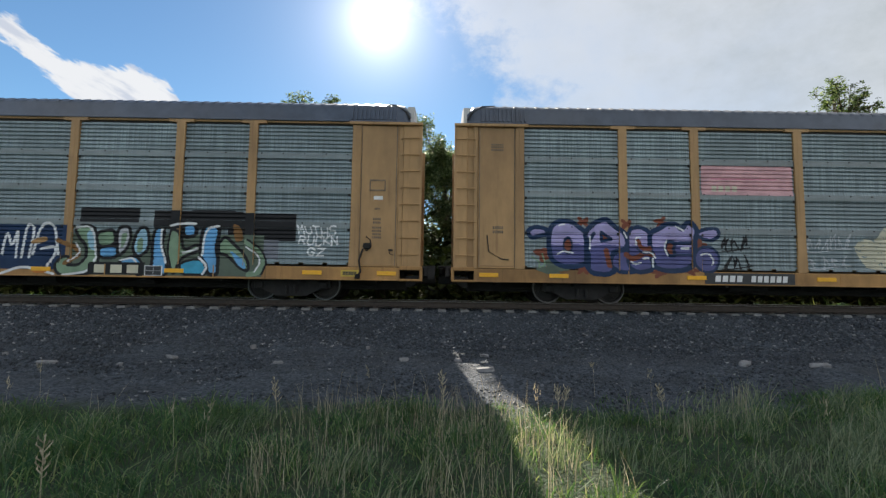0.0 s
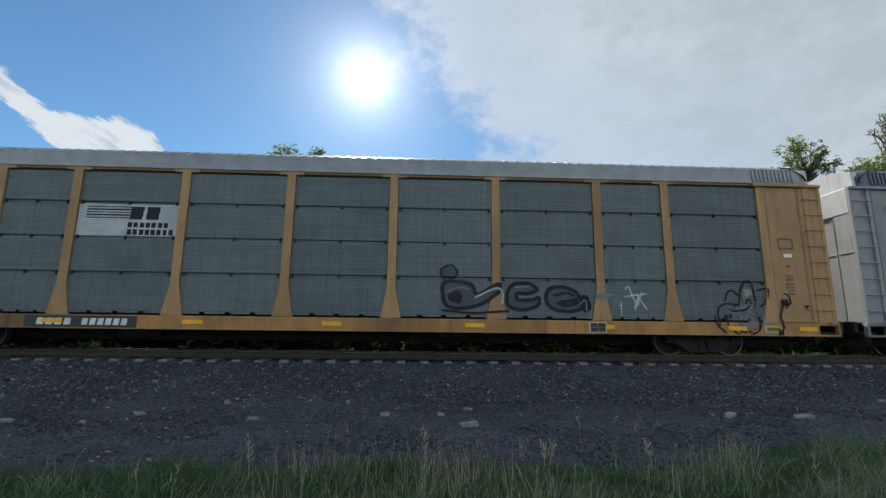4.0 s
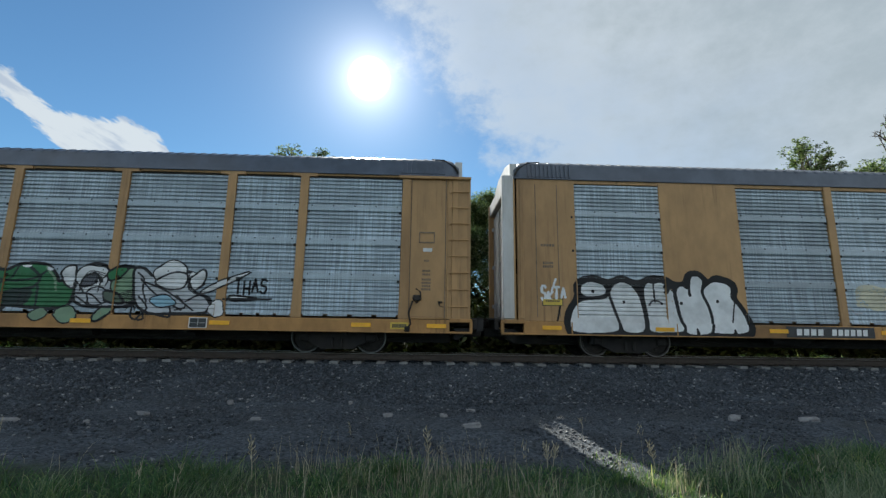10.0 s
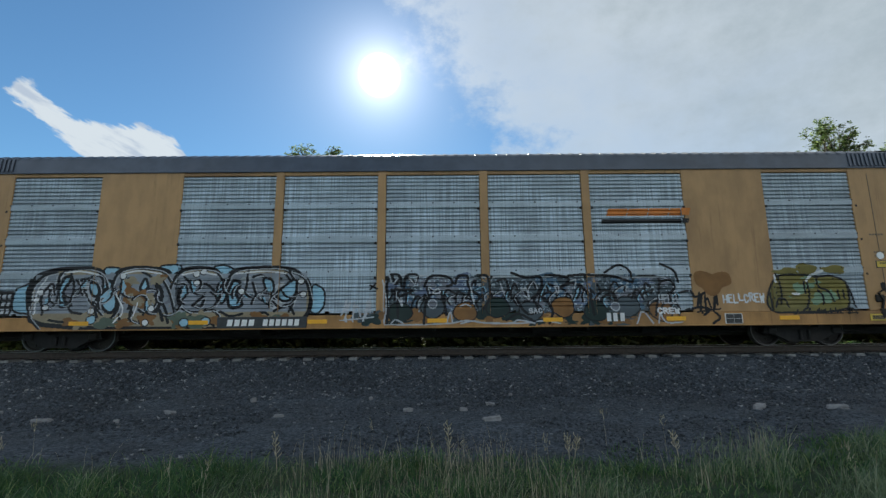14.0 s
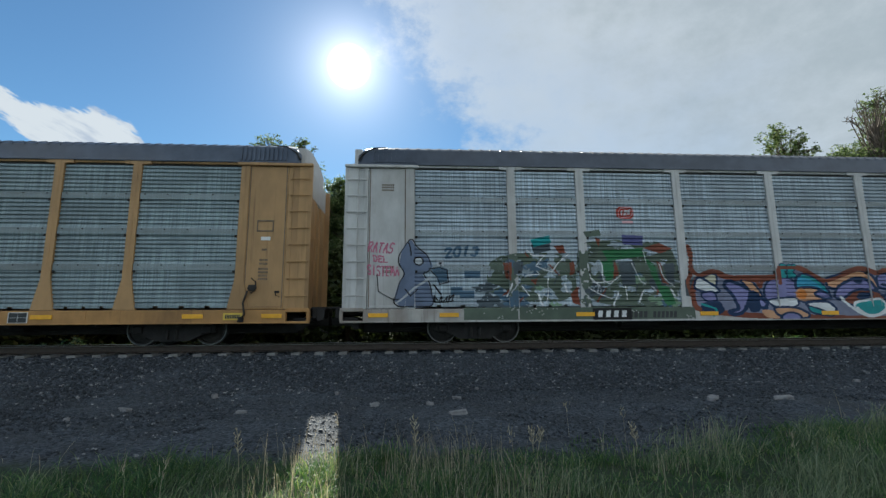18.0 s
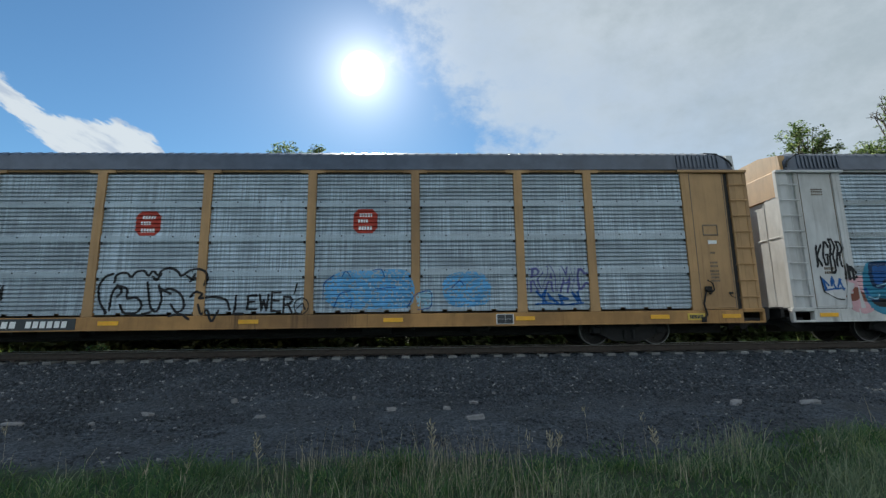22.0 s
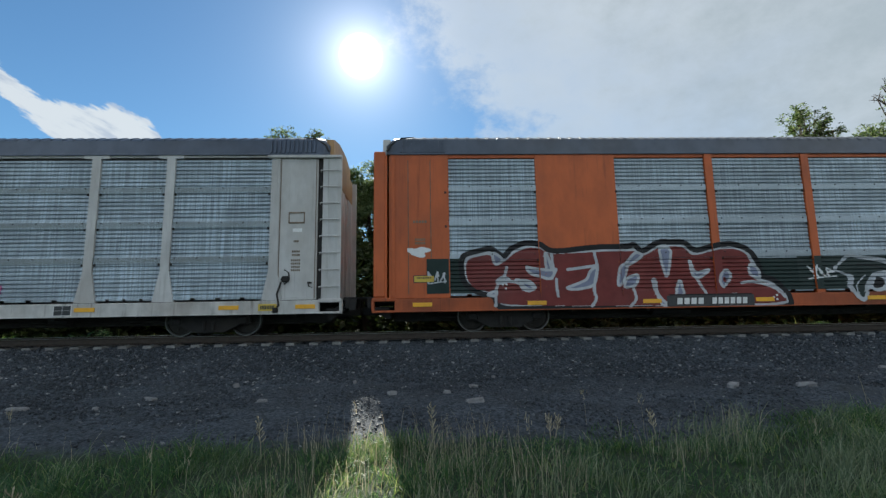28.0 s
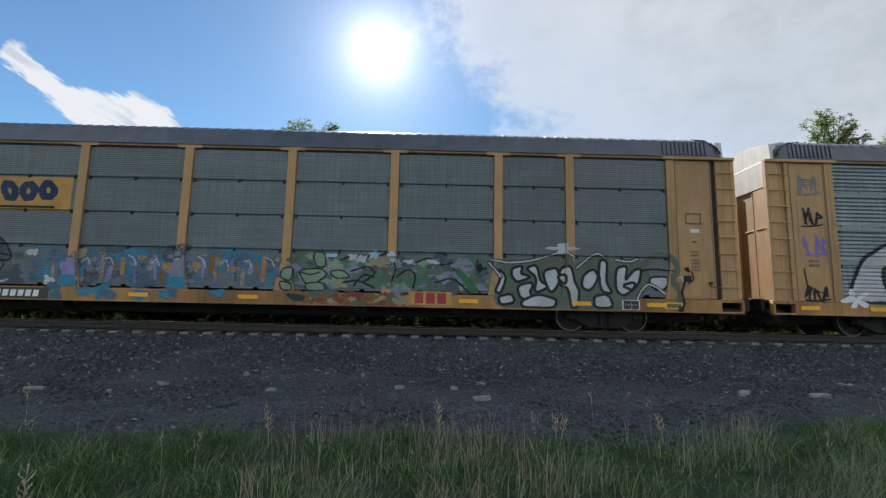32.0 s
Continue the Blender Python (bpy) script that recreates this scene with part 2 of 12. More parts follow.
STEEL = dict(streak=0.55, rough=0.55, grain=3.0, vary=0.1, dirt_amount=0.5, stretch=(1, 1, 0.45), bump=0.05, bump_scale=18.0, spread=0.06)
GRIMY = dict(streak=0.8, rough=0.65, grain=2.2, vary=0.18, dirt_amount=0.85, stretch=(1, 1, 0.6), bump=0.08, bump_scale=22.0, spread=0.08)
MATS = {
    "yellow_sill": material("grimy yellow sill paint", (0.40, 0.21, 0.07), dirt=(0.12, 0.065, 0.03), **GRIMY),
    "orange_sill": material("grimy orange sill paint", (0.42, 0.09, 0.025), dirt=(0.13, 0.04, 0.02), **GRIMY),
    "white_sill": material("grimy off-white sill paint", (0.50, 0.49, 0.47), dirt=(0.22, 0.16, 0.12), **GRIMY),
    "grey_sill": material("grimy grey sill paint", (0.23, 0.235, 0.24), dirt=(0.10, 0.08, 0.07), **GRIMY),
    "yellow": material("yellow car paint", (0.42, 0.245, 0.105), dirt=(0.16, 0.085, 0.035), **STEEL),
    "orange": material("orange car paint", (0.50, 0.105, 0.025), dirt=(0.20, 0.05, 0.02), **STEEL),
    "white": material("off-white car paint", (0.52, 0.515, 0.51), dirt=(0.30, 0.26, 0.22), **STEEL),
    "grey": material("grey car paint", (0.27, 0.28, 0.29), dirt=(0.13, 0.12, 0.11), **STEEL),
    "roof": material("galvanised roof sheet", (0.075, 0.09, 0.12), metal=0.3, rough=0.36, grain=2.0, vary=0.15, dirt_amount=0.3, bump=0.04),
    "roof_pale": material("pale galvanised roof sheet", (0.27, 0.285, 0.31), metal=0.2, rough=0.45, grain=2.0, vary=0.12, dirt_amount=0.25, bump=0.04),
    "black": material("sooty black steel", (0.018, 0.0165, 0.0165), rough=0.8, grain=6.0, vary=0.3, dirt=(0.04, 0.032, 0.026), dirt_amount=0.5),
    "wheel": material("wheel steel", (0.020, 0.018, 0.017), rough=0.55, metal=0.5, grain=9.0, vary=0.3),
    "tread": material("polished tread", (0.13, 0.13, 0.13), rough=0.4, metal=0.9, grain=9.0, vary=0.1, dirt_amount=0.1),
    "rail": material("rusty rail", (0.05, 0.036, 0.028), rough=0.7, grain=12.0, vary=0.3),
    "rail_head": material("polished rail head", (0.3, 0.29, 0.28), rough=0.3, metal=1.0, grain=9.0, vary=0.1, dirt_amount=0.15),
    "concrete": material("weathered concrete", (0.20, 0.20, 0.195), rough=0.85, grain=14.0, vary=0.2, dirt_amount=0.35, bump=0.3),
    "reflector": material("amber reflective strip", (0.85, 0.42, 0.02), rough=0.35, vary=0.06, dirt_amount=0.15, spread=0.05),
    "label": material("yellow stencil plate", (0.6, 0.42, 0.06), rough=0.6, vary=0.08, dirt_amount=0.25),
    "dark_paint": material("black board paint", (0.03, 0.032, 0.036), rough=0.5, vary=0.2, dirt_amount=0.15),
    "white_paint": material("white stencil paint", (0.75, 0.75, 0.74), rough=0.6, vary=0.08, dirt_amount=0.2),
    "stencil": material("faded stencil paint", (0.17, 0.125, 0.085), rough=0.7, vary=0.3, dirt_amount=0.5),
    "band": material("flat galvanised band", (0.38, 0.44, 0.49), metal=0.25, rough=0.45, grain=4.0, vary=0.12, dirt_amount=0.3, stretch=(0.4, 1, 2), bump=0.03),
    "band_dim": material("weathered flat band", (0.21, 0.235, 0.24), metal=0.2, rough=0.5, grain=4.0, vary=0.15, dirt_amount=0.4, stretch=(0.4, 1, 2), bump=0.03),
    "rubber": material("black rubber hose", (0.02, 0.02, 0.02), rough=0.8),
    "panel_silver": panel_material("galvanised side sheet", (0.325, 0.383, 0.43), 0.55),
    "panel_mid": panel_material("dimmed side sheet", (0.265, 0.325, 0.35), 0.5),
    "panel_green": panel_material("weathered side sheet", (0.205, 0.255, 0.27), 0.5, rust=0.25),
    "panel_dark": panel_material("dark side sheet", (0.12, 0.147, 0.155), 0.28, rust=0.2),
    "stone": material("ballast stone", (0.155, 0.145, 0.145), rough=0.9, grain=9.0, vary=0.35, dirt=(0.07, 0.06, 0.055), bump=0.5, spread=0.2),
    "pale_stone": material("pale broken stone", (0.21, 0.21, 0.215), rough=0.85, grain=12.0, vary=0.2, dirt_amount=0.25, bump=0.4),
    "bark": material("grey-brown bark", (0.11, 0.085, 0.065), rough=0.9, grain=10.0, vary=0.3, stretch=(1, 1, 0.3), bump=0.6, bump_scale=25.0),
}


def island_material(name, ramp, rough=0.85, transl=None, mixing=0.5, grain=0.0, patchy=None):
    """For many small joined pieces: each island takes its own colour from the ramp."""
    m = bpy.data.materials.new(name)
    m.use_nodes = True
    nt = m.node_tree
    bsdf = nt.nodes["Principled BSDF"]
    bsdf.inputs["Roughness"].default_value = rough
    bsdf.inputs["Specular IOR Level"].default_value = 0.3
    geo = nt.nodes.new("ShaderNodeNewGeometry")
    rp = nt.nodes.new("ShaderNodeValToRGB")
    while len(rp.color_ramp.elements) < len(ramp):
        rp.color_ramp.elements.new(0.5)
    for e, (p, c) in zip(rp.color_ramp.elements, ramp):
        e.position, e.color = p, (*c, 1)
    nt.links.new(geo.outputs["Random Per Island"], rp.inputs[0])
    col = rp.outputs[0]
    if grain:
        n = nd(nt, "ShaderNodeTexNoise", Scale=grain, Detail=5.0, Roughness=0.6)
        tc = nt.nodes.new("ShaderNodeTexCoord")
        nt.links.new(tc.outputs["Object"], n.inputs["Vector"])
        col = mix_col(nt, math_node(nt, "MULTIPLY", smooth(nt, n.outputs[0], 0.35, 0.65), 0.6), col, (0.050, 0.053, 0.058))
    if patchy:
        n = nd(nt, "ShaderNodeTexNoise", Scale=1.1, Detail=4.0, Roughness=0.6)
        tc = nt.nodes.new("ShaderNodeTexCoord")
        nt.links.new(tc.outputs["Object"], n.inputs["Vector"])
        col = mix_col(nt, math_node(nt, "MULTIPLY", smooth(nt, n.outputs[0], 0.44, 0.66), 0.75), col, patchy)
    nt.links.new(col, bsdf.inputs["Base Color"])
    last = bsdf.outputs[0]
    if transl:
        tr = nt.nodes.new("ShaderNodeBsdfTranslucent")
        nt.links.new(mix_col(nt, 1.0, col, transl, "MULTIPLY"), tr.inputs[0])
        ms = nt.nodes.new("ShaderNodeMixShader")
        ms.inputs[0].default_value = mixing
        nt.links.new(last, ms.inputs[1])
        nt.links.new(tr.outputs[0], ms.inputs[2])
        nt.links.new(ms.outputs[0], nt.nodes["Material Output"].inputs[0])
    return m


MATS["ballast"] = island_material("mixed ballast stones", [(0.0, (0.011, 0.016, 0.022)), (0.5, (0.038, 0.049, 0.065)), (0.85, (0.086, 0.102, 0.124)), (0.955, (0.13, 0.145, 0.165)), (0.99, (0.36, 0.36, 0.36))], rough=0.6, grain=30.0)
MATS["grass"] = island_material("spring grass", [(0.0, (0.024, 0.074, 0.043)), (0.5, (0.050, 0.124, 0.063)), (0.80, (0.100, 0.185, 0.094)), (1.0, (0.30, 0.34, 0.24))], rough=0.45, transl=(1.9, 1.75, 0.7), patchy=(0.045, 0.082, 0.042))
MATS["pale_grass"] = island_material("pale feathery grass", [(0.0, (0.09, 0.14, 0.085)), (0.6, (0.16, 0.215, 0.135)), (1.0, (0.30, 0.34, 0.25))], rough=0.5, transl=(1.5, 1.4, 0.85), mixing=0.45)
MATS["straw"] = island_material("dry grass stems", [(0.0, (0.27, 0.24, 0.165)), (0.6, (0.42, 0.38, 0.28)), (1.0, (0.58, 0.53, 0.41))], rough=0.7, transl=(1.2, 1.1, 0.9), mixing=0.35)
MATS["scrub"] = island_material("dark scrub leaves", [(0.0, (0.022, 0.032, 0.014)), (0.7, (0.042, 0.058, 0.024)), (1.0, (0.08, 0.10, 0.045))], rough=0.7, transl=(1.5, 1.6, 0.8), mixing=0.35)
MATS["leaf"] = island_material("young green leaves", [(0.0, (0.028, 0.050, 0.022)), (0.4, (0.070, 0.105, 0.050)), (0.75, (0.14, 0.185, 0.10)), (1.0, (0.32, 0.35, 0.25))], rough=0.4, transl=(1.5, 1.6, 0.95), mixing=0.5)


class Build:
    """Collects vertices and faces for one mesh."""

    def __init__(self):
        self.v, self.f, self.m = [], [], []

    def add(self, verts, faces, mat=0):
        n = len(self.v)
        self.v.extend(verts)
        self.f.extend([tuple(i + n for i in f) for f in faces])
        self.m.extend([mat] * len(faces))
        return self

    def box(self, x0, x1, y0, y1, z0, z1, c=0.006, mat=0):
        """A box with chamfered edges."""
        c = min(c, (x1 - x0) / 3, (y1 - y0) / 3, (z1 - z0) / 3)
        vs, idx = [], {}
        for sx in (0, 1):
            for sy in (0, 1):
                for sz in (0, 1):
                    for a in range(3):
                        p = [(x0, x1)[sx], (y0, y1)[sy], (z0, z1)[sz]]
                        for b, s in enumerate((sx, sy, sz)):
                            if b != a:
                                p[b] += c * (1 - 2 * s)
                        idx[sx, sy, sz, a] = len(vs)
                        vs.append(tuple(p))
        fs = []
        # faces: on face normal a, corner points of kind a lie in that plane
        for a in range(3):
            b, d = (a + 1) % 3, (a + 2) % 3
            for s in (0, 1):
                q = []
                for sb, sd in ((0, 0), (1, 0), (1, 1), (0, 1)):
                    k = [0, 0, 0]
                    k[a], k[b], k[d] = s, sb, sd
                    q.append(idx[(*k, a)])
                fs.append(tuple(q if s else q[::-1]))
        for a in range(3):
            b, d = (a + 1) % 3, (a + 2) % 3
            for sb in (0, 1):
                for sd in (0, 1):
                    k0, k1 = [0, 0, 0], [0, 0, 0]
                    k0[a], k1[a] = 0, 1
                    k0[b] = k1[b] = sb
                    k0[d] = k1[d] = sd
                    q = [idx[(*k0, b)], idx[(*k1, b)], idx[(*k1, d)], idx[(*k0, d)]]
                    fs.append(tuple(q if (sb ^ sd) else q[::-1]))
        for sx in (0, 1):
            for sy in (0, 1):
                for sz in (0, 1):
                    q = [idx[sx, sy, sz, a] for a in range(3)]
                    fs.append(tuple(q if (sx + sy + sz) % 2 else q[::-1]))
        return self.add(vs, fs, mat)

    def plate(self, outline, y0, y1, mat=0):
        """A flat plate: an outline in x, z pushed from y0 to y1."""
        n = len(outline)
        vs = [(x, y0, z) for x, z in outline] + [(x, y1, z) for x, z in outline]
        fs = [tuple(range(n)), tuple(range(2 * n - 1, n - 1, -1))]
        fs += [(i, i + n, (i + 1) % n + n, (i + 1) % n) for i in range(n)]
        return self.add(vs, fs, mat)

    def sweep(self, profile, x0, x1, mat=0, closed=True):
        """A profile in y, z pushed along x."""
        n = len(profile)
        vs = [(x0, y, z) for y, z in profile] + [(x1, y, z) for y, z in profile]
        fs = [(i, (i + 1) % n, (i + 1) % n + n, i + n) for i in range(n if closed else n - 1)]
        if closed:
            fs += [tuple(range(n - 1, -1, -1)), tuple(range(n, 2 * n))]
        return self.add(vs, fs, mat)

    def tube(self, pts, radii, sides=8, mat=0, cap=True):
        pts = [Vector(p) for p in pts]
        rings = []
        for i, p in enumerate(pts):
            d = (pts[min(i + 1, len(pts) - 1)] - pts[max(i - 1, 0)]).normalized()
            u = d.orthogonal().normalized()
            w = d.cross(u)
            r = radii[i] if isinstance(radii, (list, tuple)) else radii
            rings.append([tuple(p + (u * math.cos(a) + w * math.sin(a)) * r) for a in (2 * math.pi * k / sides for k in range(sides))])
        vs = [v for ring in rings for v in ring]
        fs = []
        for i in range(len(pts) - 1):
            for k in range(sides):
                k2 = (k + 1) % sides
                fs.append((i * sides + k, i * sides + k2, (i + 1) * sides + k2, (i + 1) * sides + k))
        if cap:
            fs += [tuple(range(sides - 1, -1, -1)), tuple(range(len(vs) - sides, len(vs)))]
        return self.add(vs, fs, mat)

    def lathe(self, profile, axis_y, sides=28, mat=0):
        """A ring profile (radius, y) turned about the y axis."""
        n = len(profile)
        vs = [(r * math.cos(a), axis_y + y, r * math.sin(a)) for a in (2 * math.pi * k / sides for k in range(sides)) for r, y in profile]
        fs = []
        for k in range(sides):
            k2 = (k + 1) % sides
            for i in range(n - 1):
                fs.append((k * n + i, k * n + i + 1, k2 * n + i + 1, k2 * n + i))
        return self.add(vs, fs, mat)

    def mesh(self, name):
        me = bpy.data.meshes.new(name)
        me.from_pydata(self.v, [], self.f)
        if any(self.m):
            me.polygons.foreach_set("material_index", self.m)
        me.validate()
        return me


def part(name, shape, mats, parent, label="", fix=True):
    """Links a Build or a ready mesh as one object under a thing or a part (or alone, with no parent)."""
    me = shape
    if isinstance(shape, Build):
        me = shape.mesh(name)
        for m in (mats if isinstance(mats, (list, tuple)) else [mats]):
            me.materials.append(MATS[m] if isinstance(m, str) else m)
        if fix:
            b = bmesh.new()
            b.from_mesh(me)
            bmesh.ops.recalc_face_normals(b, faces=b.faces)
            b.to_mesh(me)
            b.free()
    ob = new(name, me)
    ob.parent = parent
    if label:
        tagged(ob, label)
    return ob


# ---- ground ----


def swell(x, y):
    """A low rise of the verge towards +x."""
    return 0.18 * np.clip((x - 3.6) / 3.6, 0, 1) * np.clip((y - 4.5) / 2.2, 0, 1) * np.clip((11.2 - y) / 2.0, 0, 1)


def ground_z(x, y):
    """Height of the ground across the track: meadow, gravel verge, embankment, meadow beyond."""
    pts = ((-5000, 0.0), (7.6, 0.0), (8.6, 0.08), (10.7, 0.16), (11.3, 0.30), (12.80, 0.92), (13.05, 0.96), (15.45, 0.965), (15.6, 0.95), (17.3, 0.25), (19, 0.1), (5000, 0.1))
    return float(np.interp(y, [p[0] for p in pts], [p[1] for p in pts])) + float(swell(x, y))


def ground_noise(x, y):
    near = max(0.0, 1 - abs(y - 9) / 60)
    rough = 0.05 if (y < 8.8 or y > 18) else 0.02
    return near * rough * (noise.noise((x * 0.6, y * 0.6, 0.0)) + 0.5 * noise.noise((x * 1.9, y * 1.9, 3.0)))


def ground_material():
    m = bpy.data.materials.new("meadow soil and gravel")
    m.use_nodes = True
    nt = m.node_tree
    bsdf = nt.nodes["Principled BSDF"]
    bsdf.inputs["Roughness"].default_value = 0.9
    bsdf.inputs["Specular IOR Level"].default_value = 0.25
    tc = nt.nodes.new("ShaderNodeTexCoord")
    xyz = nt.nodes.new("ShaderNodeSeparateXYZ")
    nt.links.new(tc.outputs["Object"], xyz.inputs[0])

    def n_at(scale, detail=6.0):
        n = nd(nt, "ShaderNodeTexNoise", Scale=scale, Detail=detail, Roughness=0.62)
        nt.links.new(tc.outputs["Object"], n.inputs["Vector"])
        return n.outputs[0]

    vor = nd(nt, "ShaderNodeTexVoronoi", Scale=24.0)
    nt.links.new(tc.outputs["Object"], vor.inputs["Vector"])
    gravel = mix_col(nt, smooth(nt, vor.outputs["Color"], 0.1, 0.9), (0.025, 0.033, 0.041), (0.100, 0.118, 0.142))
    gravel = mix_col(nt, math_node(nt, "MULTIPLY", smooth(nt, n_at(1.3), 0.4, 0.7), 0.6), gravel, (0.046, 0.050, 0.052))
    turf = mix_col(nt, smooth(nt, n_at(2.2), 0.35, 0.65), (0.022, 0.046, 0.022), (0.042, 0.062, 0.032))
    turf = mix_col(nt, math_node(nt, "MULTIPLY", smooth(nt, n_at(14.0), 0.45, 0.7), 0.35), turf, (0.09, 0.09, 0.055))
    yy = math_node(nt, "ADD", xyz.outputs[1], math_node(nt, "MULTIPLY", math_node(nt, "SUBTRACT", n_at(0.7, 5.0), 0.5), 2.2))
    verge = math_node(nt, "MULTIPLY", smooth(nt, yy, 5.9, 6.9), smooth(nt, yy, 18.2, 17.2))
    nt.links.new(mix_col(nt, verge, turf, gravel), bsdf.inputs["Base Color"])
    b = nd(nt, "ShaderNodeBump", Strength=0.8, Distance=0.04)
    nt.links.new(math_node(nt, "ADD", vor.outputs["Distance"], n_at(40.0)), b.inputs["Height"])
    nt.links.new(b.outputs[0], bsdf.inputs["Normal"])
    return m


MATS["ground"] = ground_material()


def make_ground():
    xs = [-3000, -800, -250, -120, -70, -45] + [x * 0.5 for x in range(-60, 61)] + [45, 70, 120, 250, 800, 3000]
    ys = [-3000, -500, -100, -40, -15, -6, -2] + [y * 0.25 for y in range(0, 80)] + [21, 23, 26, 30, 36, 45, 60, 90, 150, 400, 1200, 3000]
    b = Build()
    nx = len(xs)
    b.v = [(x, y, ground_z(x, y) + ground_noise(x, y)) for y in ys for x in xs]
    b.f = [(j * nx + i, j * nx + i + 1, (j + 1) * nx + i + 1, (j + 1) * nx + i) for j in range(len(ys) - 1) for i in range(nx - 1)]
    b.m = [0] * len(b.f)
    g = part("ground", b, "ground", None)
    for p in g.data.polygons:
        p.use_smooth = True
    tagged(g, "meadow and dark gravel verge rising to the railway embankment", "ground", kind="structure")


make_ground()


def many(name, verts, faces, mat, label, category):
    """One object of countless small pieces from arrays: verts (n, k, 3), faces per piece."""
    n, k, _ = verts.shape
    me = bpy.data.meshes.new(name)
    f = np.array([list(q) + [-1] * (4 - len(q)) for q in faces])
    sizes = np.array([len(q) for q in faces])
    flat = []
    loops_one = [i for q in faces for i in q]
    loops = (np.array(loops_one)[None, :] + (np.arange(n) * k)[:, None]).ravel()
    starts = np.concatenate([[0], np.cumsum(np.tile(sizes, n))[:-1]])
    me.vertices.add(n * k)
    me.vertices.foreach_set("co", verts.reshape(-1).astype(np.float32))
    me.loops.add(len(loops))
    me.loops.foreach_set("vertex_index", loops.astype(np.int32))
    me.polygons.add(n * len(faces))
    me.polygons.foreach_set("loop_start", starts.astype(np.int32))
    me.update(calc_edges=True)
    me.validate()
    me.materials.append(MATS[mat])
    return tagged(new(name, me), label, category, kind="stuff")


def make_ballast():
    rng = np.random.default_rng(4)
    # a stone: a skewed, cut box of 8 corners
    corners = np.array([(sx, sy, sz) for sx in (-1, 1) for sy in (-1, 1) for sz in (-1, 1)], float)
    faces = [(0, 1, 3, 2), (4, 6, 7, 5), (0, 4, 5, 1), (2, 3, 7, 6), (0, 2, 6, 4), (1, 5, 7, 3)]

    def stones(n, x0, x1, y0, y1, s0, s1, power):
        xs, ys = rng.uniform(x0, x1, n), y0 + (y1 - y0) * rng.random(n) ** power
        zs = np.interp(ys, [7.6, 8.6, 10.7, 11.3, 12.80, 13.05, 15.45, 15.6, 17.3, 19], [0, .08, .16, .30, .92, .96, .965, .95, .25, .1])
        zs = zs + swell(xs, ys)
        size = s0 * (s1 / s0) ** (rng.random(n) ** 2.2)
        c = corners[None] * (0.55 + 0.55 * rng.random((n, 8, 3)))
        c *= (size[:, None, None] * np.array([1.0, 0.85, 0.6]))
        a = rng.uniform(0, 2 * np.pi, n)
        ca, sa = np.cos(a)[:, None], np.sin(a)[:, None]
        t = rng.normal(0, 0.5, n)[:, None]
        x, y, z = c[..., 0] * ca - c[..., 1] * sa, c[..., 0] * sa + c[..., 1] * ca, c[..., 2]
        z = z + x * t * 0.7
        p = np.stack([x + xs[:, None], y + ys[:, None], z + (zs + size * 0.25)[:, None]], -1)
        return p
    bank = stones(48000, -16.5, 16.5, 10.9, 12.80, 0.013, 0.042, 1.0)
    crib = stones(7000, -16.5, 16.5, 13.1, 15.6, 0.02, 0.04, 1.0)
    many("ballast", np.concatenate([bank, crib]), faces, "ballast", "dark crushed stone ballast on the embankment", "ballast")
    verge = stones(34000, -15, 15, 6.2, 11.1, 0.006, 0.032, 0.62)
    many("gravel", verge, faces, "ballast", "sparse dark gravel on the verge below the track", "gravel")
    far = stones(5000, -22, 22, 15.6, 17.6, 0.02, 0.05, 1.0)
    many("ballast", far, faces, "ballast", "crushed stone ballast on the far shoulder", "ballast")


make_ballast()


def pale_stone(az, el, w, d, h, turn, seed):
    """A pale slab lying where its direction from the eye meets the ground."""
    rng = random.Random(seed)
    a, e = radians(az), radians(el)
    y = 8.0
    while EYE_Z + (y / math.cos(a)) * math.tan(e) > ground_z(y * math.tan(a), y) and y < 13:
        y += 0.01
    x = y * math.tan(a)
    bm = bmesh.new()
    bmesh.ops.create_cube(bm, size=1.0)
    bmesh.ops.subdivide_edges(bm, edges=bm.edges, cuts=2, use_grid_fill=True)
    for v in bm.verts:
        s = 1 + 0.22 * noise.noise(v.co * 2.3 + Vector((seed * 3.1, 0, 0)))
        r = v.co.length
        v.co = v.co * (0.62 / max(r, 0.55) * 0.45 + 0.55) * s
        v.co.x += v.co.z * rng.uniform(-0.2, 0.2)
        v.co = Vector((v.co.x * w, v.co.y * d, v.co.z * h))
    me = bpy.data.meshes.new("stone")
    bm.to_mesh(me)
    bm.free()
    me.materials.append(MATS["pale_stone"])
    ob = new("stone", me)
    ob.matrix_world = pose(x, y, ground_z(x, y) + h * 0.32, rng.uniform(-8, 8), rng.uniform(-8, 8), turn)
    tagged(ob, "pale flat broken stone lying on dark gravel", "stone", group="pale stones beside the track")


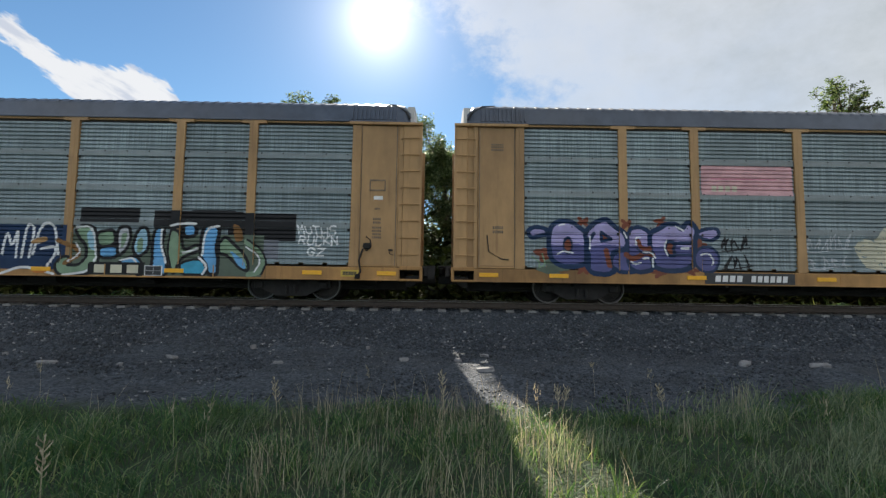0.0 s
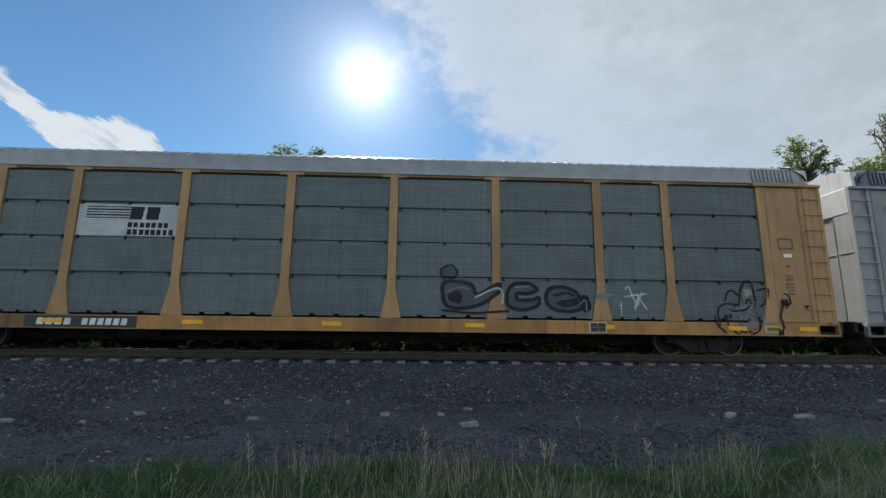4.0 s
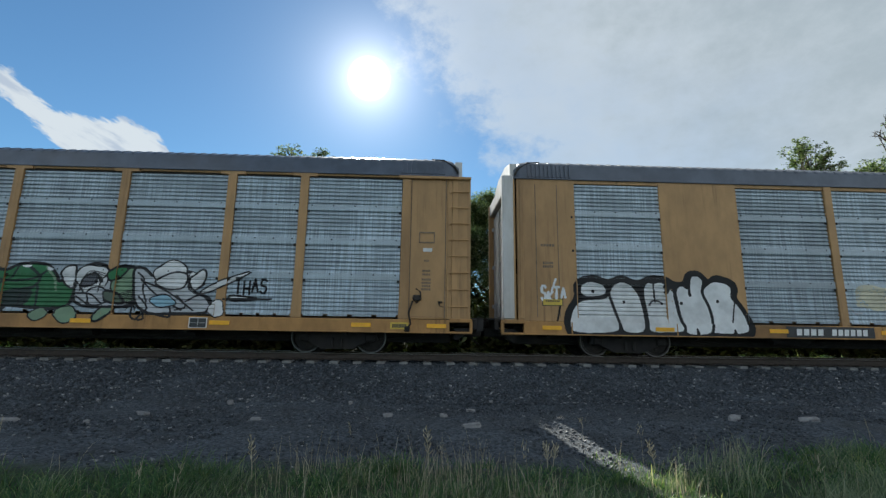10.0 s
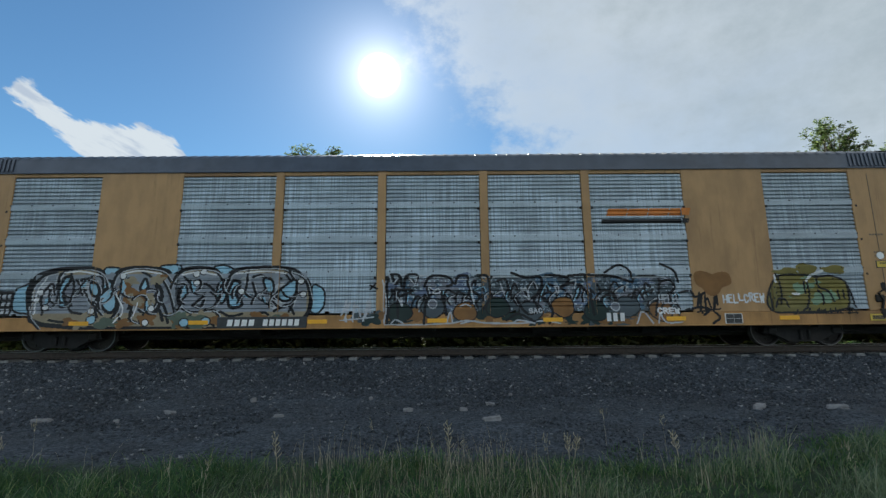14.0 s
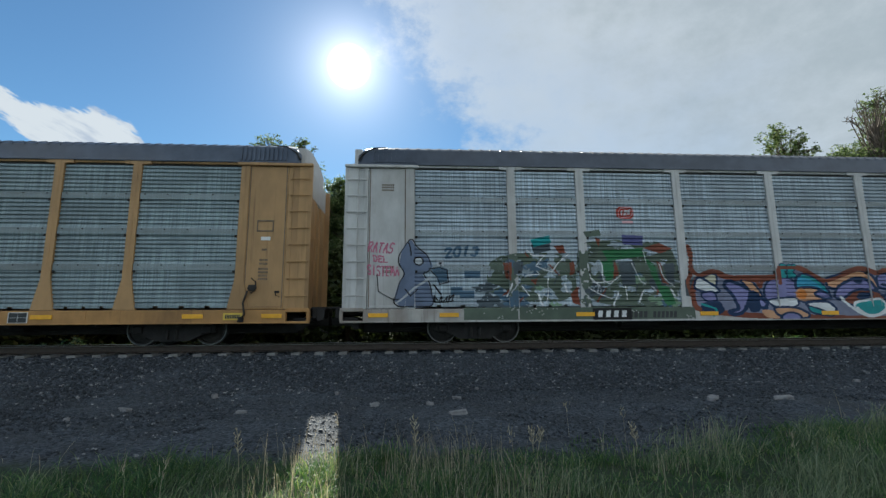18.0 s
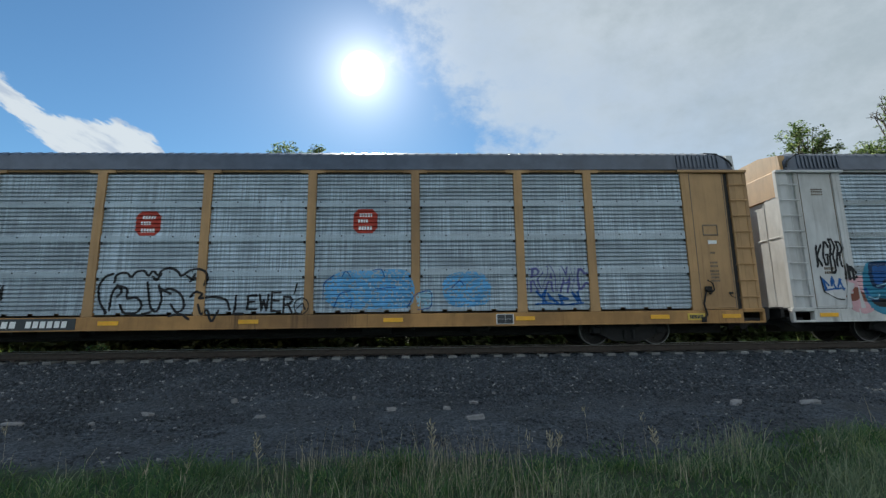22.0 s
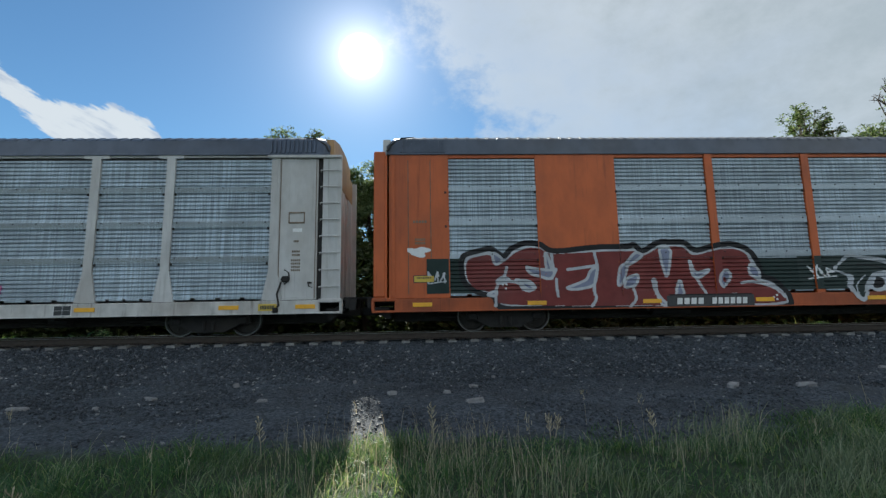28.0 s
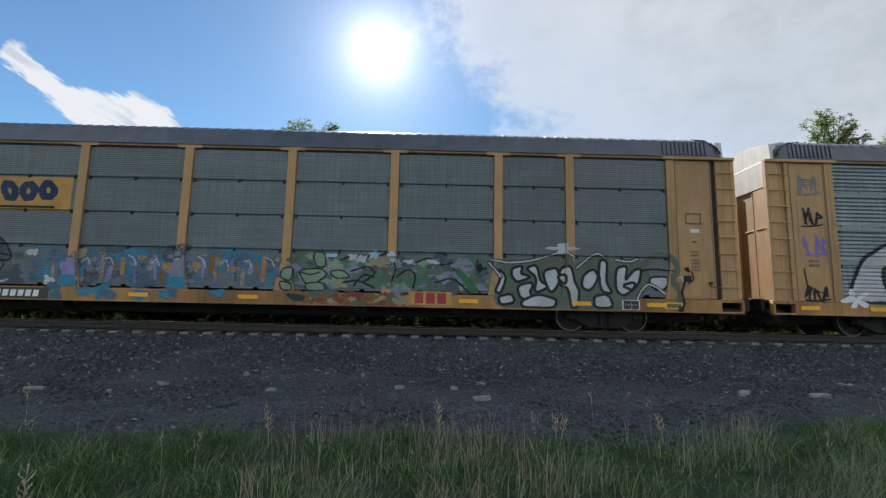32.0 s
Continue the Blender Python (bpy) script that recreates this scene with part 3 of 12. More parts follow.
for i, (az, el, w, d, h, turn) in enumerate((
        (-21.1, -7.3, 0.16, 0.13, 0.14, 40), (-18.4, -9.0, 0.25, 0.16, 0.07, -10), (2.5, -9.0, 0.20, 0.14, 0.10, 15),
        (5.8, -10.1, 0.42, 0.30, 0.12, 4), (33.0, -7.6, 0.34, 0.22, 0.12, 35), (39.0, -7.1, 0.42, 0.26, 0.10, -28),
        (-29.0, -7.9, 0.30, 0.20, 0.09, -25), (-39.1, -7.6, 0.44, 0.24, 0.08, 5), (-4.0, -9.0, 0.24, 0.16, 0.11, 22),
        (5.6, -8.3, 0.22, 0.3, 0.07, 10), (-8.3, -7.6, 0.13, 0.10, 0.10, 70), (-33.5, -8.3, 0.12, 0.10, 0.08, 0),
        (8.0, -7.3, 0.12, 0.1, 0.08, 50), (44.5, -5.2, 0.2, 0.14, 0.1, 0), (-42.0, -6.6, 0.13, 0.1, 0.08, 20))):
    pale_stone(az, el, w * 0.72, d * 0.65, h * 0.8, turn, i + 1)


def make_grass():
    rng = np.random.default_rng(11)

    def blades(n, xs, ys, h, w, lean, curl, wind=None):
        a = rng.uniform(0, 2 * np.pi, n)
        fx, fy = np.cos(a), np.sin(a)
        la = rng.uniform(0, 2 * np.pi, n) if wind is None else wind + rng.normal(0, 0.7, n)
        lx, ly = np.cos(la) * lean, np.sin(la) * lean
        z0 = np.interp(ys, [7.6, 8.6, 10.7, 11.3, 12.85, 15.6, 17.3, 19], [0, .08, .16, .30, .95, .95, .25, .1]) + swell(xs, ys) - 0.03
        out = np.zeros((n, 7, 3))
        for i, (s, wd) in enumerate(((0.0, 1.0), (0.4, 0.85), (0.75, 0.5))):
            bend = s ** 1.8 * curl
            cx, cy = xs + lx * h * bend, ys + ly * h * bend
            for k, sg in ((0, -1), (1, 1)):
                out[:, i * 2 + k, 0] = cx + sg * fx * w * wd * 0.5
                out[:, i * 2 + k, 1] = cy + sg * fy * w * wd * 0.5
                out[:, i * 2 + k, 2] = z0 + h * s * (1 - 0.25 * lean * bend)
        out[:, 6, 0], out[:, 6, 1] = xs + lx * h * curl, ys + ly * h * curl
        out[:, 6, 2] = z0 + h * (1 - 0.35 * lean * curl)
        return out

    faces = [(0, 1, 3, 2), (2, 3, 5, 4), (4, 5, 6)]

    def patch(xs, ys, s, seed):
        return np.array([noise.noise((x * s, y * s, seed)) for x, y in zip(xs, ys)])

    # tufts: blades lean outwards from each clump
    n = 1500
    cx, cy = rng.uniform(-10.5, 11.5, n), rng.uniform(2.6, 8.6, n)
    keep = np.abs(cx) < cy * 1.1 + 0.8
    cx, cy = cx[keep], cy[keep]
    dens = patch(cx, cy, 0.5, 1.0) + 0.6 * patch(cx, cy, 1.5, 2.0)
    edge = 6.0 + 0.35 * np.clip((cx + 2.5) / 2.5, 0, 1) + 0.5 * patch(cx, cy * 0, 0.8, 5.0) + 0.5 * np.clip((cx - 3.8) / 2.5, 0, 1)
    keep = (cy < edge + 0.4 * dens) & (rng.random(len(cx)) < np.clip(0.9 + 0.7 * dens, 0.2, 1))
    cx, cy, dens = cx[keep], cy[keep], dens[keep]
    per = 44
    big = np.repeat(np.clip(1 + 0.9 * dens + rng.normal(0, 0.3, len(cx)), 0.45, 2.2) * (1 + 0.35 * np.clip((cx - 4) / 3, 0, 1)), per)
    xs = np.repeat(cx, per) + rng.normal(0, 0.10, len(cx) * per) * big ** 0.5
    ys = np.repeat(cy, per) + rng.normal(0, 0.10, len(cx) * per) * big ** 0.5
    h = np.clip(rng.normal(0.165, 0.05, len(xs)) * big, 0.04, 0.5)
    many("grass", blades(len(xs), xs, ys, h, rng.uniform(0.007, 0.014, len(xs)), rng.uniform(0.3, 1.4, len(xs)), rng.uniform(0.6, 1.2, len(xs))),
         faces, "grass", "tufts of green spring grass in the shade of the train", "grass")
    # pale feathery tufts bent over by the wind, thickest to the right
    cx = np.concatenate([rng.uniform(3.0, 9.0, 120), rng.uniform(-7.5, 3.0, 40)])
    cy = np.concatenate([rng.uniform(3.3, 6.9, 120), rng.uniform(3.4, 6.0, 40)])
    keep = np.abs(cx) < cy * 1.1 + 0.8
    cx, cy = cx[keep], cy[keep]
    per = 44
    grow = np.repeat(rng.uniform(0.6, 1.15, len(cx)), per)
    xs = np.repeat(cx, per) + rng.normal(0, 0.11, len(cx) * per)
    ys = np.repeat(cy, per) + rng.normal(0, 0.11, len(cx) * per)
    h = np.clip(rng.normal(0.31, 0.09, len(xs)) * grow, 0.1, 0.6)
    many("grass", blades(len(xs), xs, ys, h, rng.uniform(0.005, 0.010, len(xs)), rng.uniform(0.4, 1.2, len(xs)), rng.uniform(0.5, 1.1, len(xs)), wind=np.repeat(rng.normal(0.5, 0.5, len(cx)), per)),
         faces, "pale_grass", "pale feathery grass tufts bent by the wind", "grass")
    n = 40000
    xs, ys = rng.uniform(-10, 11, n), 2.5 + 5.1 * rng.random(n) ** 1.25
    keep = (np.abs(xs) < ys * 1.1 + 0.8) & (ys < 6.3 + 0.9 * patch(xs, ys, 0.8, 5.0) + 0.3 * np.clip((xs + 2.5) / 2.5, 0, 1) + 0.3 * np.clip((xs - 3.5) / 2.5, 0, 1))
    xs, ys = xs[keep], ys[keep]
    h = np.clip(rng.normal(0.10, 0.04, len(xs)), 0.03, 0.25)
    many("grass", blades(len(xs), xs, ys, h, rng.uniform(0.006, 0.012, len(xs)), rng.uniform(0.3, 1.2, len(xs)), rng.uniform(0.5, 1.1, len(xs))),
         faces, "grass", "short green undergrowth of the meadow", "grass")
    # the meadow goes on round and behind the standing place
    n = 26000
    xs, ys = rng.uniform(-12, 12, n), rng.uniform(-9.0, 2.8, n)
    h = np.clip(rng.normal(0.12, 0.05, n), 0.04, 0.3)
    many("grass", blades(n, xs, ys, h, rng.uniform(0.010, 0.020, n), rng.uniform(0.3, 1.2, n), rng.uniform(0.5, 1.1, n)),
         faces, "grass", "short green meadow grass in the sun", "grass")
    # dry standing stems, thicker towards both sides
    cx = np.concatenate([rng.uniform(-1.7, 1.5, 74), rng.uniform(-8.0, 10.5, 18), rng.uniform(3.8, 8.5, 16)])
    cy = np.concatenate([rng.uniform(3.4, 6.3, 74), rng.uniform(3.0, 6.2, 18), rng.uniform(4.2, 7.3, 16)])
    keep = np.abs(cx) < cy * 1.1 + 0.8
    cx, cy = cx[keep], cy[keep]
    per = 11
    xs = np.concatenate([np.repeat(cx, per) + rng.normal(0, 0.16, len(cx) * per), rng.uniform(-9, 10, 330)])
    ys = np.concatenate([np.repeat(cy, per) + rng.normal(0, 0.16, len(cx) * per), rng.uniform(3.0, 6.8, 330)])
    tall = np.concatenate([np.repeat(np.clip(rng.normal(1.0, 0.25, len(cx)), 0.5, 1.6), per), np.full(330, 0.9)])
    h = np.clip(rng.normal(0.36, 0.10, len(xs)) * tall, 0.12, 0.75)
    many("dry_grass", blades(len(xs), xs, ys, h, rng.uniform(0.003, 0.007, len(xs)), rng.uniform(0.05, 0.7, len(xs)), rng.uniform(0.3, 1.0, len(xs))),
         faces, "straw", "dry straw-coloured grass stems standing in green grass", "dry grass")
    # seed heads: feathery tips on scattered tall stems
    n = 14
    sx, sy = rng.uniform(-9.0, 10.0, n), rng.uniform(4.2, 7.3, n)
    sh = rng.uniform(0.35, 0.65, n)
    stems = blades(n, sx, sy, sh, np.full(n, 0.006), np.full(n, 0.12), np.full(n, 0.6))
    tips = stems[:, 6, :]
    k = 9
    fx = np.repeat(tips[:, 0], k) + rng.normal(0, 0.018, n * k)
    fy = np.repeat(tips[:, 1], k) + rng.normal(0, 0.018, n * k)
    tufts = blades(n * k, fx, fy, rng.uniform(0.05, 0.12, n * k), np.full(n * k, 0.009), rng.uniform(0.2, 0.8, n * k), np.full(n * k, 0.8))
    dz = np.repeat(tips[:, 2], k) - rng.uniform(0.0, 0.16, n * k) - tufts[:, 0, 2]
    tufts[:, :, 2] += dz[:, None]
    many("dry_grass", np.concatenate([stems, tufts]), faces, "straw", "tall dry seed stems above the grass", "dry grass")
    # grass beyond the track
    n = 26000
    xs, ys = rng.uniform(-30, 30, n), 16.8 + 9 * rng.random(n) ** 1.3
    h = rng.uniform(0.35, 0.9, n) * (1 + 0.5 * patch(xs, ys, 0.25, 7.0))
    many("grass", blades(n, xs, ys, h, rng.uniform(0.02, 0.05, n), rng.uniform(0.2, 0.8, n), rng.uniform(0.4, 1.0, n)), faces, "grass",
         "sunlit green grass beyond the track", "grass")


make_grass()

# ---- track ----


def make_track():
    track = tagged(new("railway_track"), "single railway track of steel rails on concrete sleepers in ballast", "railway track")
    track.location = (0, TRACK_Y, RAIL_Z)
    web = [(-0.07, -0.18), (0.07, -0.18), (0.07, -0.165), (0.012, -0.145), (0.012, -0.05), (0.036, -0.036), (0.036, -0.006), (-0.036, -0.006), (-0.036, -0.036), (-0.012, -0.05), (-0.012, -0.145), (-0.07, -0.165)]
    top = [(-0.036, -0.006), (0.036, -0.006), (0.036, -0.002), (0.03, 0.0), (-0.03, 0.0), (-0.036, -0.002)]
    for s in (-1, 1):
        rail = part("rail", Build().sweep([(y + s * 0.755, z) for y, z in web], -440, 440), "rail", track)
        part("running_surface", Build().sweep([(y + s * 0.755, z + 0.0005) for y, z in top], -440, 440), "rail_head", rail, "polished running surface")
    one = Build().plate([(-0.13, -0.36), (0.13, -0.36), (0.105, -0.20), (-0.105, -0.20)], -1.3, 1.3)
    for s in (-1, 1):
        for q in (-1, 1):
            one.box(-0.05, 0.05, s * 0.755 + q * 0.11 - 0.03, s * 0.755 + q * 0.11 + 0.03, -0.205, -0.165, 0.008, 1)
    first = part("sleeper", one, ["concrete", "rail"], track)
    rng = random.Random(3)
    for i in range(-95, 96):
        ob = first if i == -95 else part("sleeper", first.data, None, track)
        ob.location = (i * 0.622 + 0.1 + rng.uniform(-0.012, 0.012), rng.uniform(-0.02, 0.02), rng.uniform(-0.008, 0.006))


make_track()

# ---- trees beyond the track ----


def leaves(rng, centres, spread, count, size):
    """Small folded leaves scattered in clumps."""
    n = len(centres) * count
    c = np.repeat(np.array(centres), count, 0) + np.clip(rng.normal(0, 1, (n, 3)), -1.5, 1.5) * np.repeat(np.array(spread), count)[:, None] * np.array([1, 1, 0.75])
    a, t = rng.uniform(0, 2 * np.pi, n), rng.uniform(-1.2, 1.2, n)
    u = np.stack([np.cos(a), np.sin(a), np.sin(t) * 0.8], -1)
    w = np.stack([-np.sin(a), np.cos(a), rng.uniform(-0.8, 0.8, n)], -1)
    s = size * rng.uniform(0.6, 1.4, n)[:, None]
    out = np.zeros((n, 4, 3))
    out[:, 0], out[:, 2] = c - u * s, c + u * s
    out[:, 1], out[:, 3] = c + w * s * 0.45, c - w * s * 0.45
    return out


def tree(x, y, height, crown, seed, density=1.0, leaf=0.068, bare=0.0, low=0.35):
    rng = np.random.default_rng(seed)
    base = Vector((x, y, ground_z(x, y) - 0.1))
    thing = tagged(new("tree"), "young-leaved broadleaf tree standing beyond the track", "tree", group="trees beyond the track")
    thing.location = base
    b = Build()
    top = height * 0.82
    trunk = [Vector((0.15 * math.sin(i * 1.3 + seed), 0.15 * math.cos(i * 1.7 + seed), top * i / 6)) for i in range(7)]
    r0 = 0.03 * height
    b.tube(trunk, [r0 * (1 - 0.13 * i) for i in range(7)], 9)
    part("trunk", b, "bark", thing)
    limbs, ends, spread = Build(), [], []
    n = int(15 * crown / 2.5) + 5
    for i in range(n):
        f = low + (0.97 - low) * i / n
        p = trunk[0].lerp(trunk[6], f)
        a = i * 2.4 + rng.uniform(-0.4, 0.4)
        reach = crown * (0.55 + 0.45 * math.sin(math.pi * min(1, (f - low) / (1 - low) * 0.8 + 0.2))) * rng.uniform(0.7, 1.1)
        rise = height * rng.uniform(0.10, 0.24)
        d = Vector((math.cos(a), math.sin(a), 0))
        pts = [p, p + d * reach * 0.45 + Vector((0, 0, rise * 0.35)), p + d * reach * 0.8 + Vector((0, 0, rise * 0.75)), p + d * reach + Vector((0, 0, rise))]
        limbs.tube(pts, [r0 * 0.30 * (1 - f * 0.6), r0 * 0.16, r0 * 0.08, 0.010], 6)
        for k in range(7):
            q = pts[1].lerp(pts[3], rng.uniform(0.1, 1.0))
            d2 = Vector(rng.normal(0, 1, 3)) + Vector((0, 0, 0.6))
            e = q + d2.normalized() * rng.uniform(0.3, 0.8) * crown * 0.38
            limbs.tube([q, q.lerp(e, 0.5) + Vector(rng.normal(0, 0.05, 3)), e], [0.025, 0.016, 0.006], 4, cap=False)
            if rng.random() > bare:
                ends.append(tuple(e))
                spread.append(rng.uniform(0.2, 0.42) * crown * 0.36)
                ends.append(tuple(q.lerp(e, 0.5)))
                spread.append(rng.uniform(0.14, 0.34) * crown * 0.36)
    part("branchwork", limbs, "bark", thing)
    for i in range(int(120 * (1 - bare) * max(1.0, crown / 2))):
        v = Vector(rng.normal(0, 1, 3)).normalized()
        v.z = abs(v.z) * 1.25 - 0.35
        rr = rng.uniform(0.55, 1.0) * (0.85 + 0.3 * noise.noise(v * 2.0 + Vector((seed, 0, 0))))
        ends.append(tuple(Vector((0, 0, height - crown * 1.15)) + v * crown * rr))
        spread.append(rng.uniform(0.10, 0.2) * crown * 0.6)
    verts = leaves(rng, ends, spread, max(6, int(78 * density)), leaf)
    c = many("crown", verts, [(0, 1, 2, 3)], "leaf", "loose crown of small fresh green leaves", "")
    c.parent = thing
    return thing


def open_tree(x, y, height, crown, seed, sprays=9, bare=0.0, flat=0.8, twig=1.0, label="open-crowned tree with fresh pale green leaves beyond the track"):
    """A tree whose leaves sit in small flat clumps along arching twigs, with sky between them."""
    rng = np.random.default_rng(seed)
    thing = tagged(new("tree"), label, "tree", group="trees beyond the track")
    thing.location = (x, y, ground_z(x, y) - 0.1)
    mid = height - crown * flat
    trunk = [Vector((0.12 * math.sin(i * 1.3 + seed), 0.12 * math.cos(i * 1.7 + seed), mid * i / 6)) for i in range(7)]
    r0 = 0.012 * height + 0.03
    part("trunk", Build().tube(trunk, [r0 * (1 - 0.11 * i) for i in range(7)], 9), "bark", thing)
    limbs, clumps = Build(), []
    n = int(12 + crown * 9)
    for i in range(n):
        v = Vector(rng.normal(0, 1, 3)).normalized()
        v.z = abs(v.z) * 1.1 - 0.25
        lobe = 0.78 + 0.34 * noise.noise(v * 1.9 + Vector((seed * 1.7, 0, 0))) + rng.uniform(-0.08, 0.12)
        root = trunk[3].lerp(trunk[6], rng.uniform(0.25, 1.0))
        tip = Vector((v.x * crown, v.y * crown, v.z * crown * flat)) * lobe + Vector((0, 0, mid))
        bow = root.lerp(tip, 0.5) + Vector((0, 0, 0.14 * crown)) + Vector(rng.normal(0, 0.06 * crown, 3))
        limbs.tube([root, root.lerp(bow, 0.6), bow, bow.lerp(tip, 0.55), tip], [r0 * 0.30, r0 * 0.21, r0 * 0.13, 0.016 * twig, 0.007 * twig], 5)
        for k in range(sprays):
            q = bow.lerp(tip, rng.uniform(-0.25, 1.0)) if k else bow.lerp(tip, 0.9)
            d = (tip - bow).normalized() * 0.5 + Vector(rng.normal(0, 0.75, 3)) + Vector((0, 0, 0.25))
            length = crown * rng.uniform(0.16, 0.36)
            e = q + d.normalized() * length
            m = q.lerp(e, 0.55) + Vector((0, 0, 0.06 * length))
            limbs.tube([q, m, e], [0.011 * twig, 0.008 * twig, 0.004 * twig], 4, cap=False)
            if rng.random() < bare:
                for _ in range(2):
                    limbs.tube([m, m + Vector(rng.normal(0, 0.3, 3)) * length + Vector((0, 0, 0.35 * length))], [0.008 * twig, 0.004 * twig], 4, cap=False)
                continue
            steps = max(3, int(length / 0.15))
            for j in range(steps):
                f = (j + 0.6) / steps
                p = (q.lerp(m, f * 2) if f < 0.5 else m.lerp(e, f * 2 - 1)) + Vector(rng.normal(0, 0.05, 3))
                clumps.append(tuple(p))
    part("branchwork", limbs, "bark", thing)
    if clumps:
        c0 = np.array(clumps)
        per = 8
        c = np.repeat(c0, per, 0) + rng.normal(0, 1, (len(c0) * per, 3)) * np.array([0.085, 0.085, 0.035])
        a, t = rng.uniform(0, 2 * np.pi, len(c)), rng.uniform(-0.5, 0.5, len(c))
        u = np.stack([np.cos(a) * np.cos(t), np.sin(a) * np.cos(t), np.sin(t)], -1)
        w = np.stack([-np.sin(a), np.cos(a), rng.uniform(-0.7, 0.7, len(c))], -1)
        half = 0.085 * rng.uniform(0.6, 1.3, len(c))[:, None]
        out = np.zeros((len(c), 4, 3))
        out[:, 0], out[:, 2] = c - u * half, c + u * half
        out[:, 1], out[:, 3] = c + w * half * 0.42, c - w * half * 0.42
        many("crown", out, [(0, 1, 2, 3)], "leaf", "loose crown of small fresh green leaves", "").parent = thing
    return thing


open_tree(22.9, 26, 14.3, 1.95, 7, 8, flat=1.1)
open_tree(28.7, 27, 14.0, 2.5, 21, 12, flat=1.0)
open_tree(34.9, 27.5, 18.8, 4.6, 8, 20, 0.05, flat=1.15, label="tall dense green tree with a few bare twigs")
open_tree(32.0, 26.8, 15.6, 3.0, 22, 18, 0.1, flat=1.1, label="dense green tree beside a taller one")
open_tree(29.7, 26.3, 16.8, 1.7, 23, 4, 1.0, flat=1.5, twig=2.2, label="bare grey twigs standing up beside green trees")
open_tree(38.5, 28, 20.0, 4.2, 9, 20, 0.05, flat=1.1)
open_tree(-9.1, 30, 14.5, 1.4, 1, 5, 0.2, flat=1.0)
open_tree(-7.1, 30.2, 14.3, 0.9, 2, 4, 0.5, flat=1.0, twig=1.5)
for x, y, h, cr, sd, dn in ((-3.2, 27, 10.7, 2.7, 3, 2.0), (0.4, 27.5, 10.9, 2.8, 4, 2.0), (4.0, 27, 10.6, 2.7, 5, 2.0), (-6.4, 26.5, 10.6, 2.7, 14, 2.0),
                            (8.0, 27, 8.3, 2.6, 6, 1.3), (12.5, 28, 7.6, 2.5, 10, 1.2), (-13.5, 28, 9.5, 2.6, 11, 1.2), (-19.0, 28, 8.0, 2.8, 12, 1.2), (17.5, 28, 8.2, 2.6, 13, 1.2)):
    tree(x, y, h, cr, sd, dn)


def seed_stalk(x, y, height, seed):
    """A tall dry stalk with a branching seed head."""
    rng = random.Random(seed)
    thing = tagged(new("seed_stalk"), "tall dry weed stalk with a pale branching seed head", "weed", group="dry weed stalks in the grass")
    thing.location = (x, y, ground_z(x, y) - 0.03)
    lean = Vector((rng.uniform(-0.06, 0.06), rng.uniform(-0.05, 0.05), 0))
    path = [Vector((0, 0, 0)), lean * 0.3 + Vector((0, 0, height * 0.4)), lean * 0.8 + Vector((0, 0, height * 0.75)), lean + Vector((0, 0, height))]
    part("stem", Build().tube(path, [0.006, 0.005, 0.004, 0.002], 6), "straw", thing)
    head = Build()
    for i in range(16):
        f = 0.45 + 0.55 * i / 16
        p = path[1].lerp(path[3], (f - 0.4) / 0.6)
        a = i * 2.4
        e = p + Vector((math.cos(a) * 0.05, math.sin(a) * 0.05, 0.05)) * rng.uniform(0.6, 1.2)
        head.tube([p, p.lerp(e, 0.6), e], [0.002, 0.006, 0.003], 5)
        head.tube([e, e + Vector((0.004, 0, 0.022))], [0.008, 0.002], 5)
    part("seed_head", head, "straw", thing)


for i, (x, y, h) in enumerate(((-2.90, 3.6, 0.50), (1.62, 6.35, 0.34), (1.72, 6.5, 0.30), (3.05, 6.4, 0.36), (-1.95, 5.9, 0.5), (0.1, 6.2, 0.55))):
    seed_stalk(x, y, h, 300 + i)


def make_thicket():
    """Low scrub that closes the view below the tree crowns."""
    rng = np.random.default_rng(77)
    n = 1500
    xs, ys = rng.uniform(-62, 62, n), rng.uniform(22.5, 27.5, n)
    top = 3.2 + 1.7 * np.array([noise.noise((x * 0.18, 0.0, 9.0)) for x in xs]) + (ys - 22.5) * 0.45
    zs = 0.1 + np.clip(top, 0.9, 6.0) * rng.random(n) ** 0.6
    many("thicket", leaves(rng, np.stack([xs, ys, zs], -1), np.full(n, 0.6), 120, 0.19), [(0, 1, 2, 3)], "scrub", "dense green scrub below the trees", "scrub")
    n = 1000
    xs, ys, zs = rng.uniform(-66, 66, n), rng.uniform(28.5, 33, n), rng.uniform(0.1, 3.4, n)
    many("thicket", leaves(rng, np.stack([xs, ys, zs], -1), np.full(n, 0.8), 90, 0.36), [(0, 1, 2, 3)], "scrub", "shaded scrub deeper behind the first bushes", "scrub")


make_thicket()


def weed(az, y, width, height, seed):
    """A sunlit weed on the far shoulder of the track."""
    rng = np.random.default_rng(seed)
    x = y * math.tan(radians(az))
    n = 14
    centres = np.stack([rng.normal(0, width * 0.3, n), rng.normal(0, 0.12, n), rng.uniform(0.1, height, n)], -1)
    ob = many("weed", leaves(rng, centres, np.full(n, 0.07), 14, 0.05), [(0, 1, 2, 3)], "grass", "low sunlit green weed on the far ballast shoulder", "weed")
    ob["kind"] = ""
    del ob["kind"]
    tagged(ob, group="weeds on the far shoulder")
    ob.location = (x, y, ground_z(x, y))


